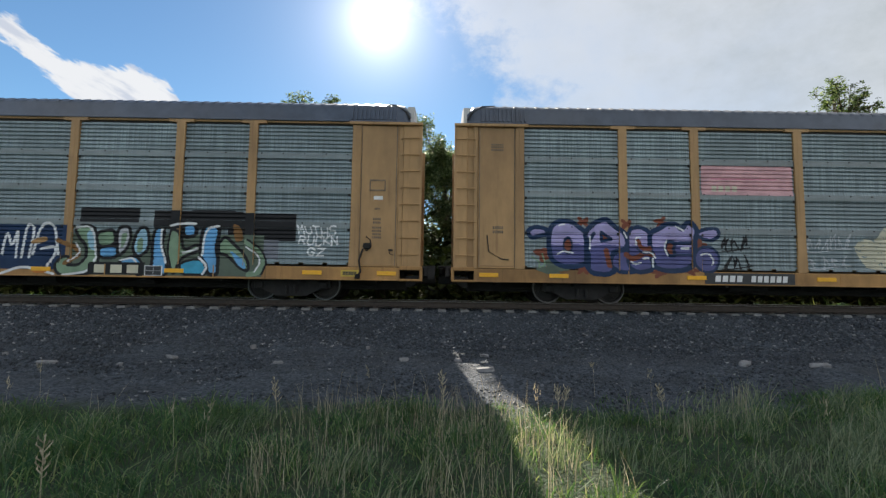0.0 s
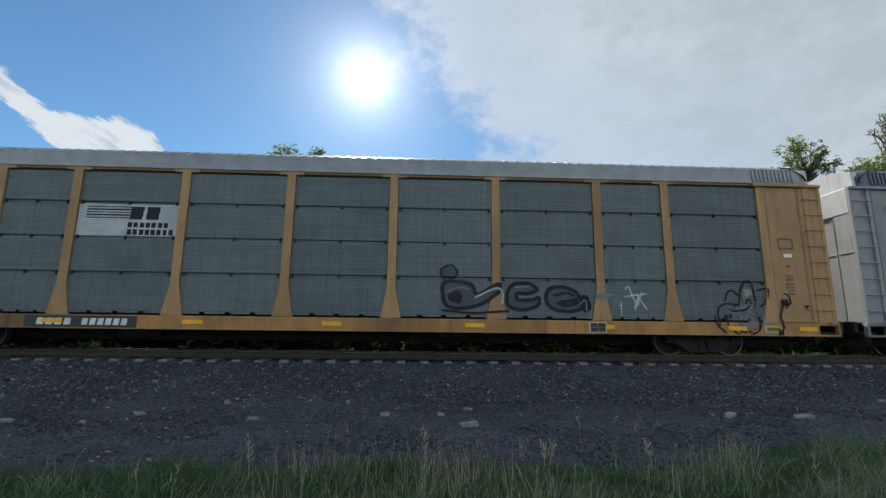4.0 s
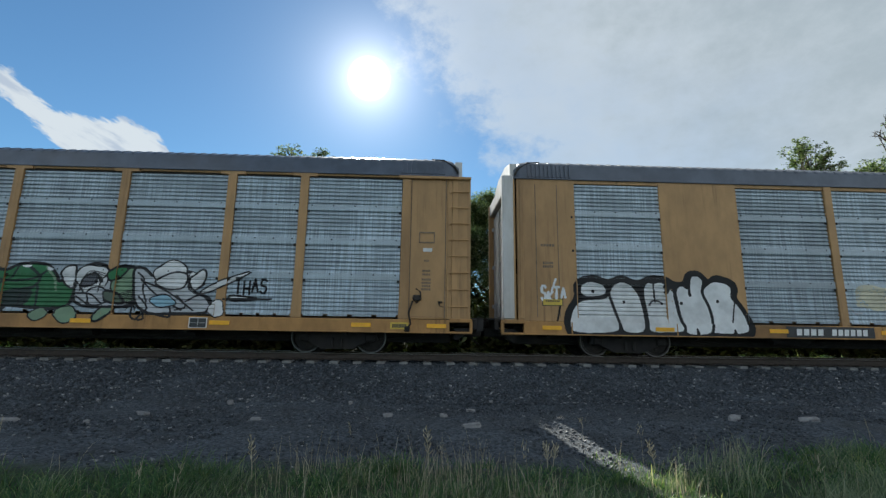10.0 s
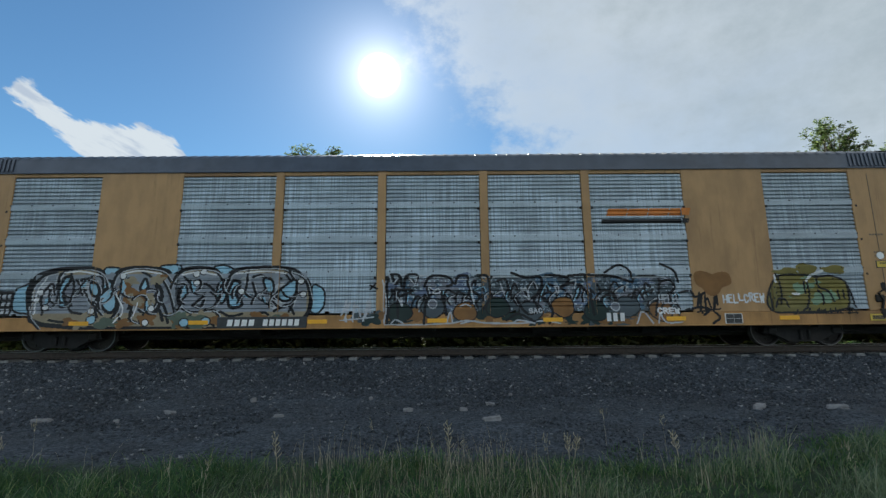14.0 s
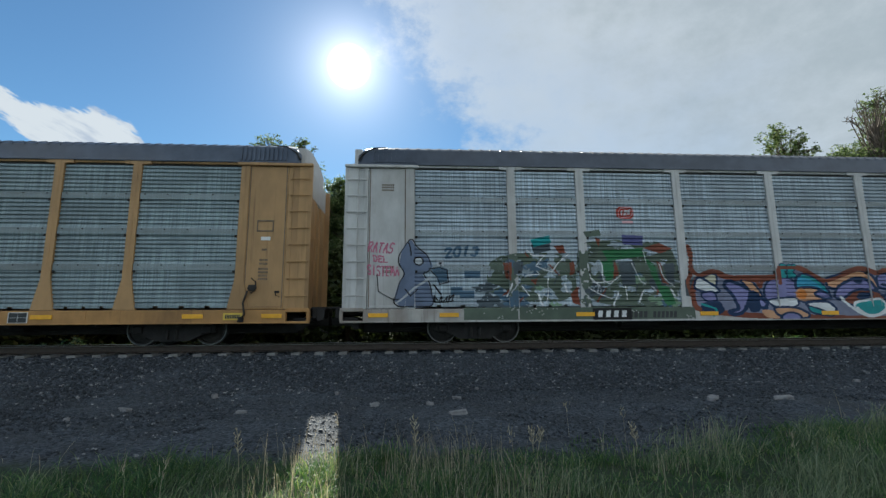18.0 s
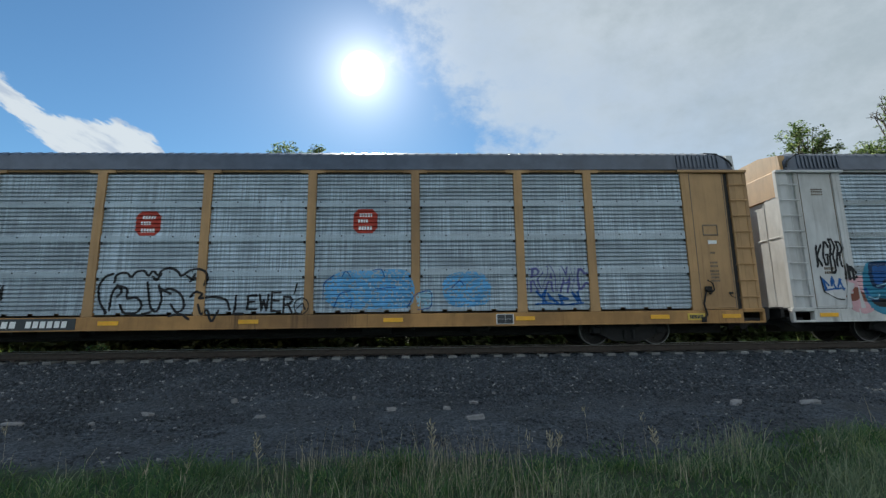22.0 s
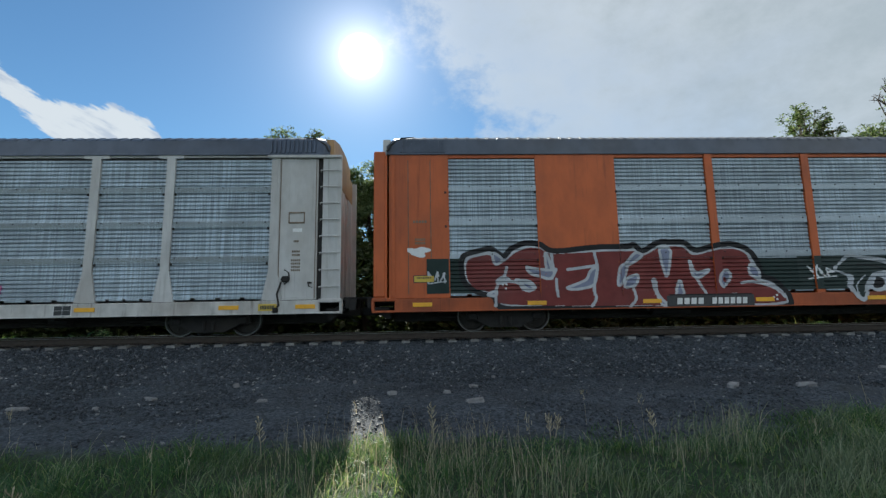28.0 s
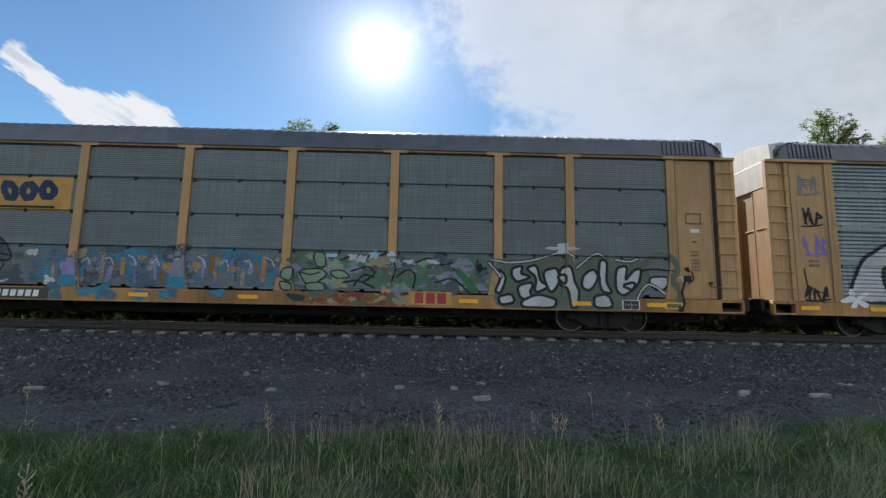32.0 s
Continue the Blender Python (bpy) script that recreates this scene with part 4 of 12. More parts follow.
for i, (az, y, w, h) in enumerate(((-36.3, 16.4, 0.5, 0.55), (-33.2, 16.2, 0.4, 0.62), (34.9, 16.4, 0.9, 0.6), (28.5, 16.6, 0.5, 0.5), (14.0, 16.8, 1.0, 0.62), (19.0, 16.9, 1.2, 0.6), (40.5, 16.4, 0.6, 0.55))):
    weed(az, y, w, h, 100 + i)

# ---- the train ----
STEP = 0.0275            # a quarter of a rib of the side sheets
PANEL_Z0, PANEL_STEPS = 1.035, 138
PANEL_Y, RIB = -1.475, 0.034
POSTS = (-9.2, -7.2, -4.3, -1.43, 1.43, 4.3, 7.2, 9.2)
CORNER = 12.05


def rib_depth(style, k):
    """How far the side sheet lies back at step k above its lower edge."""
    if style == "banded":
        for b in (34, 69, 104):
            if b <= k <= b + 6:
                return -0.014
        return RIB if k % 4 == 3 else (0.0, 0.004, 0.008)[k % 4]
    for b in (36, 71, 106):
        if b <= k <= b + 1:
            return 0.055
    return 0.004 if k % 2 else 0.010


def side_y(kind, style, x, z, flare):
    """The outermost surface of a car's near side at x, z."""
    if z < 0.93:
        return -1.545
    a = abs(x)
    if kind == "framed":
        if a > CORNER + 0.12:
            return -1.492
        if a > CORNER - 0.12:
            return -1.522
        half = 0.125 + (max(0.0, min(1.0, (1.75 - z) / 0.8)) * 0.16 if flare else 0.0)
        if min(abs(x - p) for p in POSTS) < half:
            return -1.522
    else:
        if a > 11.82 or 7.06 < a < 9.2:
            return -1.502
        if min(abs(a - p) for p in (1.43, 4.3, 7.06, 9.2)) < 0.11:
            return -1.522
    k = (z - PANEL_Z0) / STEP
    if k < 0 or k > PANEL_STEPS:
        return -1.50
    k0 = math.floor(k + 1e-6)
    w = k - k0
    return PANEL_Y + rib_depth(style, k0) * (1 - w) + rib_depth(style, k0 + 1) * w


MESHES = {}


def shared(key, make, mats):
    """One mesh for all alike parts."""
    if key not in MESHES:
        me = make().mesh(key[0])
        for m in (mats if isinstance(mats, (list, tuple)) else [mats]):
            me.materials.append(MATS[m])
        b = bmesh.new()
        b.from_mesh(me)
        bmesh.ops.recalc_face_normals(b, faces=b.faces)
        b.to_mesh(me)
        b.free()
        MESHES[key] = me
    return MESHES[key]


def panel_shape(w, style):
    b = Build()
    front = [(PANEL_Y + rib_depth(style, k), PANEL_Z0 + k * STEP) for k in range(PANEL_STEPS + 1)]
    zt = front[-1][1]
    b.sweep([(PANEL_Y + 0.09, PANEL_Z0)] + front + [(PANEL_Y + 0.09, zt)], -w / 2, w / 2)
    if style == "banded":
        for kk in (34, 69, 104):
            z = PANEL_Z0 + (kk + 3) * STEP
            b.box(-w / 2, w / 2, PANEL_Y - 0.014, PANEL_Y + 0.03, z - 3 * STEP, z + 3 * STEP, 0.004, 1)
            for i in range(max(2, round(w / 0.62)) + 1):
                x = -w / 2 + 0.12 + i * (w - 0.24) / max(2, round(w / 0.62))
                b.box(x - 0.018, x + 0.018, PANEL_Y - 0.026, PANEL_Y, z + 0.035, z + 0.071, 0.006, 2)
            for x in (-w / 2 + 0.035, w / 2 - 0.035):
                b.box(x - 0.03, x + 0.03, PANEL_Y - 0.03, PANEL_Y, z - 0.15, z - 0.085, 0.008, 2)
    else:
        for kk in (36, 71, 106):
            z = PANEL_Z0 + kk * STEP
            for x in (-w / 2 + 0.07, 0.0, w / 2 - 0.07):
                b.box(x - 0.025, x + 0.025, PANEL_Y - 0.025, PANEL_Y + 0.06, z - 0.05, z + 0.06, 0.01, 1)
    # worn lower lip with gaps
    for i in range(4):
        x = -w / 2 + (i + 0.5) * w / 4
        b.box(x - w / 10, x + w / 10, PANEL_Y - 0.012, PANEL_Y + 0.02, PANEL_Z0 - 0.055, PANEL_Z0 - 0.004, 0.004, 0)
    return b


def post_shape(flare, top=True):
    h, f = 0.115, (0.275 if flare else 0.14)
    pts = [(-f, 0.935), (f, 0.935), (h, 1.75), (h, 4.865)]
    if top:
        pts += [(0.34, 4.875), (0.34, 4.955), (-0.34, 4.955), (-0.34, 4.875)]
    else:
        pts += [(h, 4.955), (-h, 4.955)]
    pts += [(-h, 4.865), (-h, 1.75)]
    b = Build().plate(pts, -1.518, -1.40)
    b.box(-0.02, 0.02, -1.524, -1.512, 2.0, 4.8, 0.003)
    return b


def roof_profile(grow=0.0):
    half = [(-1.50, 4.965), (-1.515, 5.0), (-1.505, 5.06), (-1.475, 5.40), (-1.425, 5.455), (-1.15, 5.59), (-0.6, 5.69), (0.0, 5.72)]
    half = [(y * (1 + grow * 0.6), z + grow * (1.0 if z > 5.1 else 0.0)) for y, z in half]
    return half + [(-y, z) for y, z in half[-2::-1]]


def roof_shape(style):
    b = Build()
    pf = roof_profile()
    b.sweep(pf, -13.12, 13.12)
    for s in (-1, 1):
        # the last sheet bends down towards the end
        n = len(pf)
        rows = [(s * 13.12, 1.0), (s * 13.34, 0.93), (s * 13.52, 0.62)]
        vs = [(x, y * (0.94 + 0.06 * k), 4.965 + (z - 4.965) * k) for x, k in rows for y, z in pf]
        fs = [(j * n + i, j * n + i + 1, (j + 1) * n + i + 1, (j + 1) * n + i) for j in range(2) for i in range(n - 1)]
        b.add(vs, fs + [tuple(range(2 * n, 3 * n))])
    pr = roof_profile(0.012)[3:-3]
    x = -13.1
    while x < 13.05:
        b.sweep(pr + [(y, z - 0.05) for y, z in pr[::-1]], x, x + 0.09)
        x += 0.305
    # closer ribs of the end sheets
    for s in (-1, 1):
        for i in range(11):
            xx = s * (11.9 + i * 0.12)
            b.sweep([(-1.545, 5.02), (-1.535, 5.10), (-1.505, 5.40), (-1.45, 5.42), (-1.45, 5.0)], xx - 0.03, xx + 0.03)
    b.box(-13.5, 13.5, -1.535, -1.49, 4.955, 5.0, 0.006)
    return b


def leaf_shape():
    """One tall leaf of a folding end door, with upright ribs and hinge blocks."""
    b = Build().box(13.56, 13.64, 0.012, 0.688, 0.98, 4.55, 0.02)
    for k in (0.2, 0.48):
        b.box(13.63, 13.70, k - 0.03, k + 0.03, 1.1, 4.45, 0.015)
    for z in (1.5, 2.8, 4.1):
        b.box(13.63, 13.74, -0.03, 0.05, z - 0.06, z + 0.06, 0.015)
    return b


def flat_leaf_shape():
    """One plain leaf of an end door: a flat sheet with a folded edge and a level seam."""
    b = Build().box(13.56, 13.66, 0.006, 0.694, 0.98, 4.25, 0.012)
    b.box(13.65, 13.675, 0.02, 0.68, 3.02, 3.06, 0.006)
    b.box(13.65, 13.68, 0.62, 0.67, 1.05, 4.2, 0.008)
    return b


def hood_shape(low):
    b = Build().box(13.50, 13.70 if low < 4.5 else 13.80, -1.46, 1.46, low, 5.0, 0.03)
    return b.sweep([(-1.44, 5.0), (-1.40, 5.44), (-0.6, 5.62), (0.6, 5.62), (1.40, 5.44), (1.44, 5.0)], 13.42, 13.62)


def wheel_shape():
    b = Build()
    for s in (-1, 1):
        prof = [(0.02, -0.07), (0.12, -0.08), (0.14, -0.045), (0.34, -0.02), (0.36, -0.06), (0.42, -0.06), (0.425, 0.03), (0.45, 0.045), (0.445, 0.07), (0.36, 0.07), (0.34, 0.03), (0.14, 0.03), (0.12, 0.06), (0.02, 0.06)]
        b.lathe([(r, -s * y) for r, y in prof], s * 0.745, 30, 0)
        b.lathe([(0.398, -s * -0.063), (0.421, -s * -0.063), (0.4265, -s * 0.025)], s * 0.745, 30, 1)
    b.tube([(0, -1.02, 0), (0, -0.7, 0), (0, 0.7, 0), (0, 1.02, 0)], [0.07, 0.08, 0.08, 0.07], 12)
    # cast holes make the turning visible
    for s in (-1, 1):
        for k in range(4):
            a = k * math.pi / 2 + 0.4
            b.box(0.24 * math.cos(a) - 0.03, 0.24 * math.cos(a) + 0.03, s * 0.745 - 0.055, s * 0.745 + 0.055, 0.24 * math.sin(a) - 0.03, 0.24 * math.sin(a) + 0.03, 0.01, 0)
    return b


def sideframe_shape():
    out = [(-1.12, 0.36), (-1.05, 0.56), (-0.75, 0.60), (-0.45, 0.66), (0.45, 0.66), (0.75, 0.60), (1.05, 0.56), (1.12, 0.36), (0.78, 0.30), (0.42, 0.12), (-0.42, 0.12), (-0.78, 0.30)]
    b = Build().plate(out, -0.07, 0.07)
    for s in (-1, 1):
        b.box(s * 0.89 - 0.13, s * 0.89 + 0.13, -0.12, 0.12, 0.32, 0.52, 0.03)
        for k in range(3):
            b.tube([(s * 0.12, -0.10 + k * 0.1, 0.17), (s * 0.12, -0.10 + k * 0.1, 0.42)], 0.05, 8)
    return b


def bolster_shape():
    b = Build().box(-0.2, 0.2, -1.05, 1.05, 0.34, 0.62, 0.04)
    for s in (-1, 1):
        b.box(s * 0.5 - 0.06, s * 0.5 + 0.06, -0.85, 0.85, 0.28, 0.40, 0.02)
    return b


def sill_shape():
    b = Build()
    b.box(-13.3, 13.3, -1.542, -1.36, 0.585, 0.925, 0.012)
    b.box(-13.3, 13.3, -1.555, -1.40, 0.565, 0.60, 0.008)
    for s in (-1, 1):
        b.box(s * 13.6 - 0.31, s * 13.6 + 0.31, -1.54, -1.36, 0.86, 0.96, 0.012)
        b.box(s * 13.6 - 0.31, s * 13.6 + 0.31, -1.54, -1.40, 0.56, 0.62, 0.012)
        b.box(s * 13.88 - 0.04, s * 13.88 + 0.04, -1.54, -1.40, 0.60, 0.9, 0.012)
    x = -12.0
    while x < 12.5:
        b.box(x - 0.02, x + 0.02, -1.55, -1.54, 0.6, 0.92, 0.003)
        x += 2.9
    return b


def under_shape():
    b = Build()
    b.box(-13.4, 13.4, -0.32, 0.32, 0.30, 0.86, 0.03)
    b.box(-13.5, 13.5, -1.36, 1.36, 0.86, 0.95, 0.01)
    x = -12.6
    while x < 12.8:
        b.plate([(x - 0.05, 0.86), (x + 0.05, 0.86), (x + 0.05, 0.50), (x - 0.05, 0.50)], -1.34, 1.34)
        x += 2.1
    for x, w in ((-5.4, 1.1), (3.2, 0.8), (6.1, 0.5)):
        b.tube([(x - w / 2, -0.75, 0.55), (x + w / 2, -0.75, 0.55)], 0.17, 14)
    b.tube([(-12.5, -0.55, 0.42), (12.5, -0.55, 0.42)], 0.025, 6)
    return b


def coupler_shape():
    b = Build()
    b.box(13.4, 14.0, -0.09, 0.09, 0.78, 0.98, 0.03)
    b.plate([(13.95, 0.74), (14.2, 0.72), (14.22, 1.02), (13.95, 1.0)], -0.17, 0.05)
    b.box(14.1, 14.26, -0.02, 0.17, 0.76, 0.99, 0.04)
    return b


def platform_shape():
    b = Build().box(13.45, 13.92, -1.30, 1.30, 0.62, 0.70, 0.01)
    for i in range(9):
        b.box(13.5, 14.06, -1.25 + i * 0.31, -1.18 + i * 0.31, 0.93, 0.97, 0.006)
    b.box(13.95, 14.06, -1.28, 1.28, 0.70, 0.965, 0.01)
    # draught gear, bridge plates and coupler clutter, added to block low sun in the gap
    b.box(13.6, 14.27, -0.55, 0.55, 0.50, 0.74, 0.03)
    b.box(13.9, 14.275, -1.20, -0.25, 0.965, 1.005, 0.01)
    b.box(13.9, 14.275, 0.25, 1.20, 0.965, 1.005, 0.01)
    b.plate([(14.06, 0.62), (14.24, 0.66), (14.26, 0.96), (14.06, 0.96)], -1.24, -1.19)
    for y in (-1.1, -0.55, 0.55, 1.1):
        b.plate([(13.45, 0.4), (13.55, 0.4), (14.0, 0.72), (13.45, 0.72)], y - 0.02, y + 0.02)
    return b


def seal_shape(q):
    b = Build()
    b.tube([(12.75, q * 1.42, 5.50), (13.1, q * 1.46, 5.46), (13.42, q * 1.50, 5.24), (13.5, q * 1.53, 5.06)], [0.012, 0.022, 0.028, 0.03], 6)
    return b


def hose_shape():
    return Build().tube([(13.7, -0.5, 0.75), (13.92, -0.52, 0.6), (14.08, -0.45, 0.36), (14.22, -0.3, 0.30)], 0.028, 8)


def ladder_parts(car, s, paint, slit):
    """Ladder bay at one end: a recessed back sheet, two stiles and eight rungs."""
    x0, x1 = 13.22, 13.86
    if s < 0:
        x0, x1 = -x1, -x0
    if s > 0:
        back = part("ladder_bay", shared(("ladder_bay", s, paint), lambda: Build().box(x0 + 0.125, x1 - 0.05, -1.50, -1.42, 0.94, 4.93, 0.012), paint), None, car)
        if slit:
            # a solid black strip stands in for the shade inside the slit
            part("door_slit", shared(("door_slit",), lambda: Build().box(x0 - 0.01, x0 + 0.13, -1.435, -1.40, 0.95, 4.9, 0.004), "black"), None, car, "black strip standing in for the shade in a slit beside the ladder")
        else:
            part("door_edge", shared(("door_edge", paint), lambda: Build().box(x0 - 0.006, x0 + 0.12, -1.483, -1.40, 0.95, 4.9, 0.006), paint), None, car)
        stiles = (x1 - 0.05,)
    else:
        back = part("ladder_bay", shared(("ladder_bay", s, paint), lambda: Build().box(x0 + 0.05, x1 - 0.05, -1.46, -1.40, 0.94, 4.93, 0.01), paint), None, car)
        stiles = (x0 + 0.05, x1 - 0.05)
    for xs in stiles:
        part("stile", shared(("stile", round(xs, 2), paint), lambda: Build().plate([(xs - 0.05, 0.94), (xs + 0.05, 0.94), (xs + 0.05, 4.95), (xs - 0.05, 4.95)], -1.52, -1.41), paint), None, back)
    for i in range(8):
        z = 1.28 + i * 0.46
        part("rung", shared(("rung", s, i, paint), lambda: Build().tube([(x0 + 0.07, -1.49, z - 0.02), (x0 + 0.07, -1.56, z), (x1 - 0.07, -1.56, z), (x1 - 0.07, -1.49, z - 0.02)], 0.016, 6), paint), None, back)


def bars(b, x0, x1, z0, z1, n, y, gap=0.3, skip=(), slant=0.0, mat=0):
    """A line of plain upright blocks that stands for unread lettering."""
    w = (x1 - x0) / n
    for i in range(n):
        if i in skip:
            continue
        a, c = x0 + i * w + w * gap / 2, x0 + (i + 1) * w - w * gap / 2
        b.plate([(a, z0), (c, z0), (c + slant, z1), (a + slant, z1)], y - 0.004, y, mat)
    return b


def railcar(spec):
    """One covered two-deck car carrier, its origin on the rails under its middle."""
    kind, style, paint, sheet = spec["kind"], spec["style"], spec["paint"], spec["sheet"]
    flare, roof = spec.get("flare", False), spec.get("roof", "roof")
    car = tagged(new("railcar"), spec["label"], "railcar", group="train of covered car carriers")
    part("roof", shared(("roof", roof), lambda: roof_shape(roof), roof), None, car)
    part("side_sill", shared(("side_sill", paint), sill_shape, paint + "_sill"), None, car, "grimy lower sill")
    part("underframe", shared(("underframe",), under_shape, "black"), None, car, "sooty black underframe with pipes and tanks")
    part("far_side", shared(("far_side", paint), lambda: Build().box(-13.5, 13.5, 1.42, 1.5, 0.57, 4.99, 0.01), paint), None, car)
    part("deck", shared(("deck",), lambda: Build().box(-13.4, 13.4, -1.38, 1.41, 2.62, 2.72, 0.01), "black"), None, car)
    # side sheets, posts and plates
    wide = [(-10.62, 2.6), (-5.75, 2.65), (-2.865, 2.62), (0.0, 2.61), (2.865, 2.62), (5.75, 2.65), (10.62, 2.6)]
    for cx, w in wide:
        ob = part("side_panel", shared(("side_panel", w, style, sheet, spec.get("band", "band")), lambda: panel_shape(w, style), [sheet, "black"] if style == "flat" else [sheet, spec.get("band", "band"), "black"]), None, car)
        ob.location.x = cx
    low = 4.90 if kind == "framed" else 4.856
    part("top_rail", shared(("top_rail", paint, kind), lambda: Build().box(-13.45, 13.45, -1.485, -1.38, low, 4.965, 0.01, 0).box(-13.45, 13.45, -1.435, -1.39, 4.81, low, 0.004, 1), [paint, "black"]), None, car)
    if kind == "framed":
        for cx in (-8.2, 8.2):
            ob = part("side_panel", shared(("side_panel", 1.75, style, sheet, spec.get("band", "band")), lambda: panel_shape(1.75, style), [sheet, "black"] if style == "flat" else [sheet, spec.get("band", "band"), "black"]), None, car)
            ob.location.x = cx
        for cx in POSTS:
            ob = part("post", shared(("post", flare, paint), lambda: post_shape(flare), paint), None, car)
            ob.location.x = cx
        for s in (-1, 1):
            ob = part("post", shared(("post", "corner", flare, paint), lambda: post_shape(flare, False), paint), None, car)
            ob.location.x = s * CORNER
            pan = part("end_panel", shared(("end_panel", s, paint), lambda: Build().box(s * 12.68 - 0.53, s * 12.68 + 0.53, -1.488, -1.40, 0.94, 4.86, 0.012), paint), None, car)
            for dx in (-0.485, 0.485):
                st = part("edge_strip", shared(("edge_strip", paint), lambda: Build().box(-0.012, 0.012, -1.495, -1.487, 0.97, 4.85, 0.003), "stencil"), None, pan)
                st.location.x = s * 12.68 + dx
            st = part("foot_strip", shared(("foot_strip", paint), lambda: Build().box(-0.45, 0.45, -1.496, -1.487, 0.99, 1.02, 0.004), paint), None, pan)
            st.location.x = s * 12.68
            part("header", shared(("header", s, paint), lambda: Build().box(s * 12.85 - 1.02, s * 12.85 + 1.02, -1.575, -1.47, 4.865, 4.945, 0.012), paint), None, car)
            ladder_parts(car, s, paint, spec.get("slit", False))
    else:
        for cx in (-4.3, -1.43, 1.43, 4.3):
            ob = part("post", shared(("post", "plain", paint), lambda: Build().plate([(-0.11, 0.93), (0.11, 0.93), (0.11, 4.95), (-0.11, 4.95)], -1.518, -1.40), paint), None, car)
            ob.location.x = cx
        for s in (-1, 1):
            def plate():
                b = Build().box(min(s * 7.04, s * 9.33), max(s * 7.04, s * 9.33), -1.498, -1.40, 0.93, 4.96, 0.01)
                for dx in (-1.03, 1.03):
                    for i in range(12):
                        b.box(s * 8.13 + dx - 0.014, s * 8.13 + dx + 0.014, -1.508, -1.495, 1.2 + i * 0.32, 1.228 + i * 0.32, 0.005)
                for z in (3.72, 2.85, 2.05):
                    for i in range(8):
                        b.box(s * 8.13 - 0.85 + i * 0.24, s * 8.13 - 0.825 + i * 0.24, -1.506, -1.495, z, z + 0.025, 0.005)
                return b
            part("side_plate", shared(("side_plate", s, paint), plate, paint), None, car)

            pan = part("end_panel", shared(("end_panel_wide", s, paint), lambda: Build().box(s * 12.62 - 0.83, s * 12.62 + 0.83, -1.498, -1.40, 0.93, 4.96, 0.012), paint), None, car)
            for dx in (-0.3, 0.32):
                st = part("edge_strip", shared(("seam", paint), lambda: Build().box(-0.011, 0.011, -1.505, -1.497, 1.05, 4.8, 0.003), "stencil"), None, pan)
                st.location.x = s * 12.62 + dx
            st = part("edge_strip", shared(("edge_bar", paint), lambda: Build().box(-0.05, 0.05, -1.53, -1.497, 1.0, 4.9, 0.01), paint), None, pan)
            st.location.x = s * 13.33
            part("corner_post", shared(("corner_post", s, spec.get("edge", "white")), lambda: Build().box(min(s * 13.55, s * 13.87), max(s * 13.55, s * 13.87), -1.535, -1.38, 0.97, 5.05, 0.03), spec.get("edge", "white")), None, car, "pale dented corner post")
    for s in (-1, 1):
        door = part("end_hood", shared(("end_hood", kind, paint, spec.get("hood", "white")), lambda: hood_shape(4.2 if kind == "framed" or paint == "orange" else 4.57), spec.get("hood", "white")), None, car, "pale hood above the end doors")
        door.rotation_euler.z = 0 if s > 0 else math.pi
        for i in range(4):
            leaf_paint = paint if kind == "framed" else ("grey" if i == (0 if s > 0 else 3) else spec.get("leaves", "white"))
            lf = part("end_door", shared(("end_door", kind, leaf_paint), flat_leaf_shape if kind == "framed" else leaf_shape, leaf_paint), None, door, "tall folding end door leaf")
            lf.location = (0.03 * (i % 2), -1.40 + 0.7 * i, 0)
        for q in (-1, 1):
            ob = part("end_post", shared(("end_post", q, paint), lambda: Build().box(13.5, 13.84, q * 1.47 - 0.035, q * 1.47 + 0.035, 0.92, 4.95, 0.015), paint), None, car)
            ob.rotation_euler.z = 0 if s > 0 else math.pi
        ob = part("coupler", shared(("coupler",), coupler_shape, "wheel"), None, car, "rusty knuckle coupler")
        ob.rotation_euler.z = 0 if s > 0 else math.pi
        ob = part("end_platform", shared(("end_platform",), platform_shape, "black"), None, car, "black end platform with a grating and brackets")
        ob.rotation_euler.z = 0 if s > 0 else math.pi
        for q in (-1, 1):
            ob = part("roof_seal", shared(("roof_seal", q), lambda: seal_shape(q), "rubber"), None, car, "torn black strip at the roof's end")
            ob.rotation_euler.z = 0 if s > 0 else math.pi
        ob = part("brake_hose", shared(("brake_hose",), hose_shape, "rubber"), None, car)
        ob.rotation_euler.z = 0 if s > 0 else math.pi
        truck = part("bogie", shared(("bogie",), bolster_shape, "black"), None, car, "black four-wheel bogie")
        truck.location.x = s * 10.25
        for q in (-1, 1):
            fr = part("side_frame", shared(("side_frame",), sideframe_shape, "black"), None, truck)
            fr.location.y = q * 0.99
            wh = part("wheelset", shared(("wheelset",), wheel_shape, ["wheel", "tread"]), None, truck, "steel wheels with bright worn rims")
            wh.location = (q * 0.89, 0, 0.4255)
            WHEELSETS.append(wh)
    # marks that every car carries
    for x in spec.get("strips", (-12.9, -11.0, -7.25, -3.7, -0.1, 3.7, 7.25, 10.95, 12.95) if kind == "framed" else (-12.55, -9.45, -6.27, -3.1, 0.1, 3.2, 6.5, 9.55, 12.55)):
        ob = part("reflector", shared(("reflector",), lambda: Build().box(-0.26, 0.26, -1.562, -1.543, -0.055, 0.055, 0.003), "reflector"), None, car)
        ob.location = (x, 0, 0.76)
    sx = spec.get("plate_x", 6.7 if kind == "framed" else 8.05)
    b = Build().box(sx - 0.235, sx + 0.235, -1.560, -1.544, 0.615, 0.885, 0.003, 0)
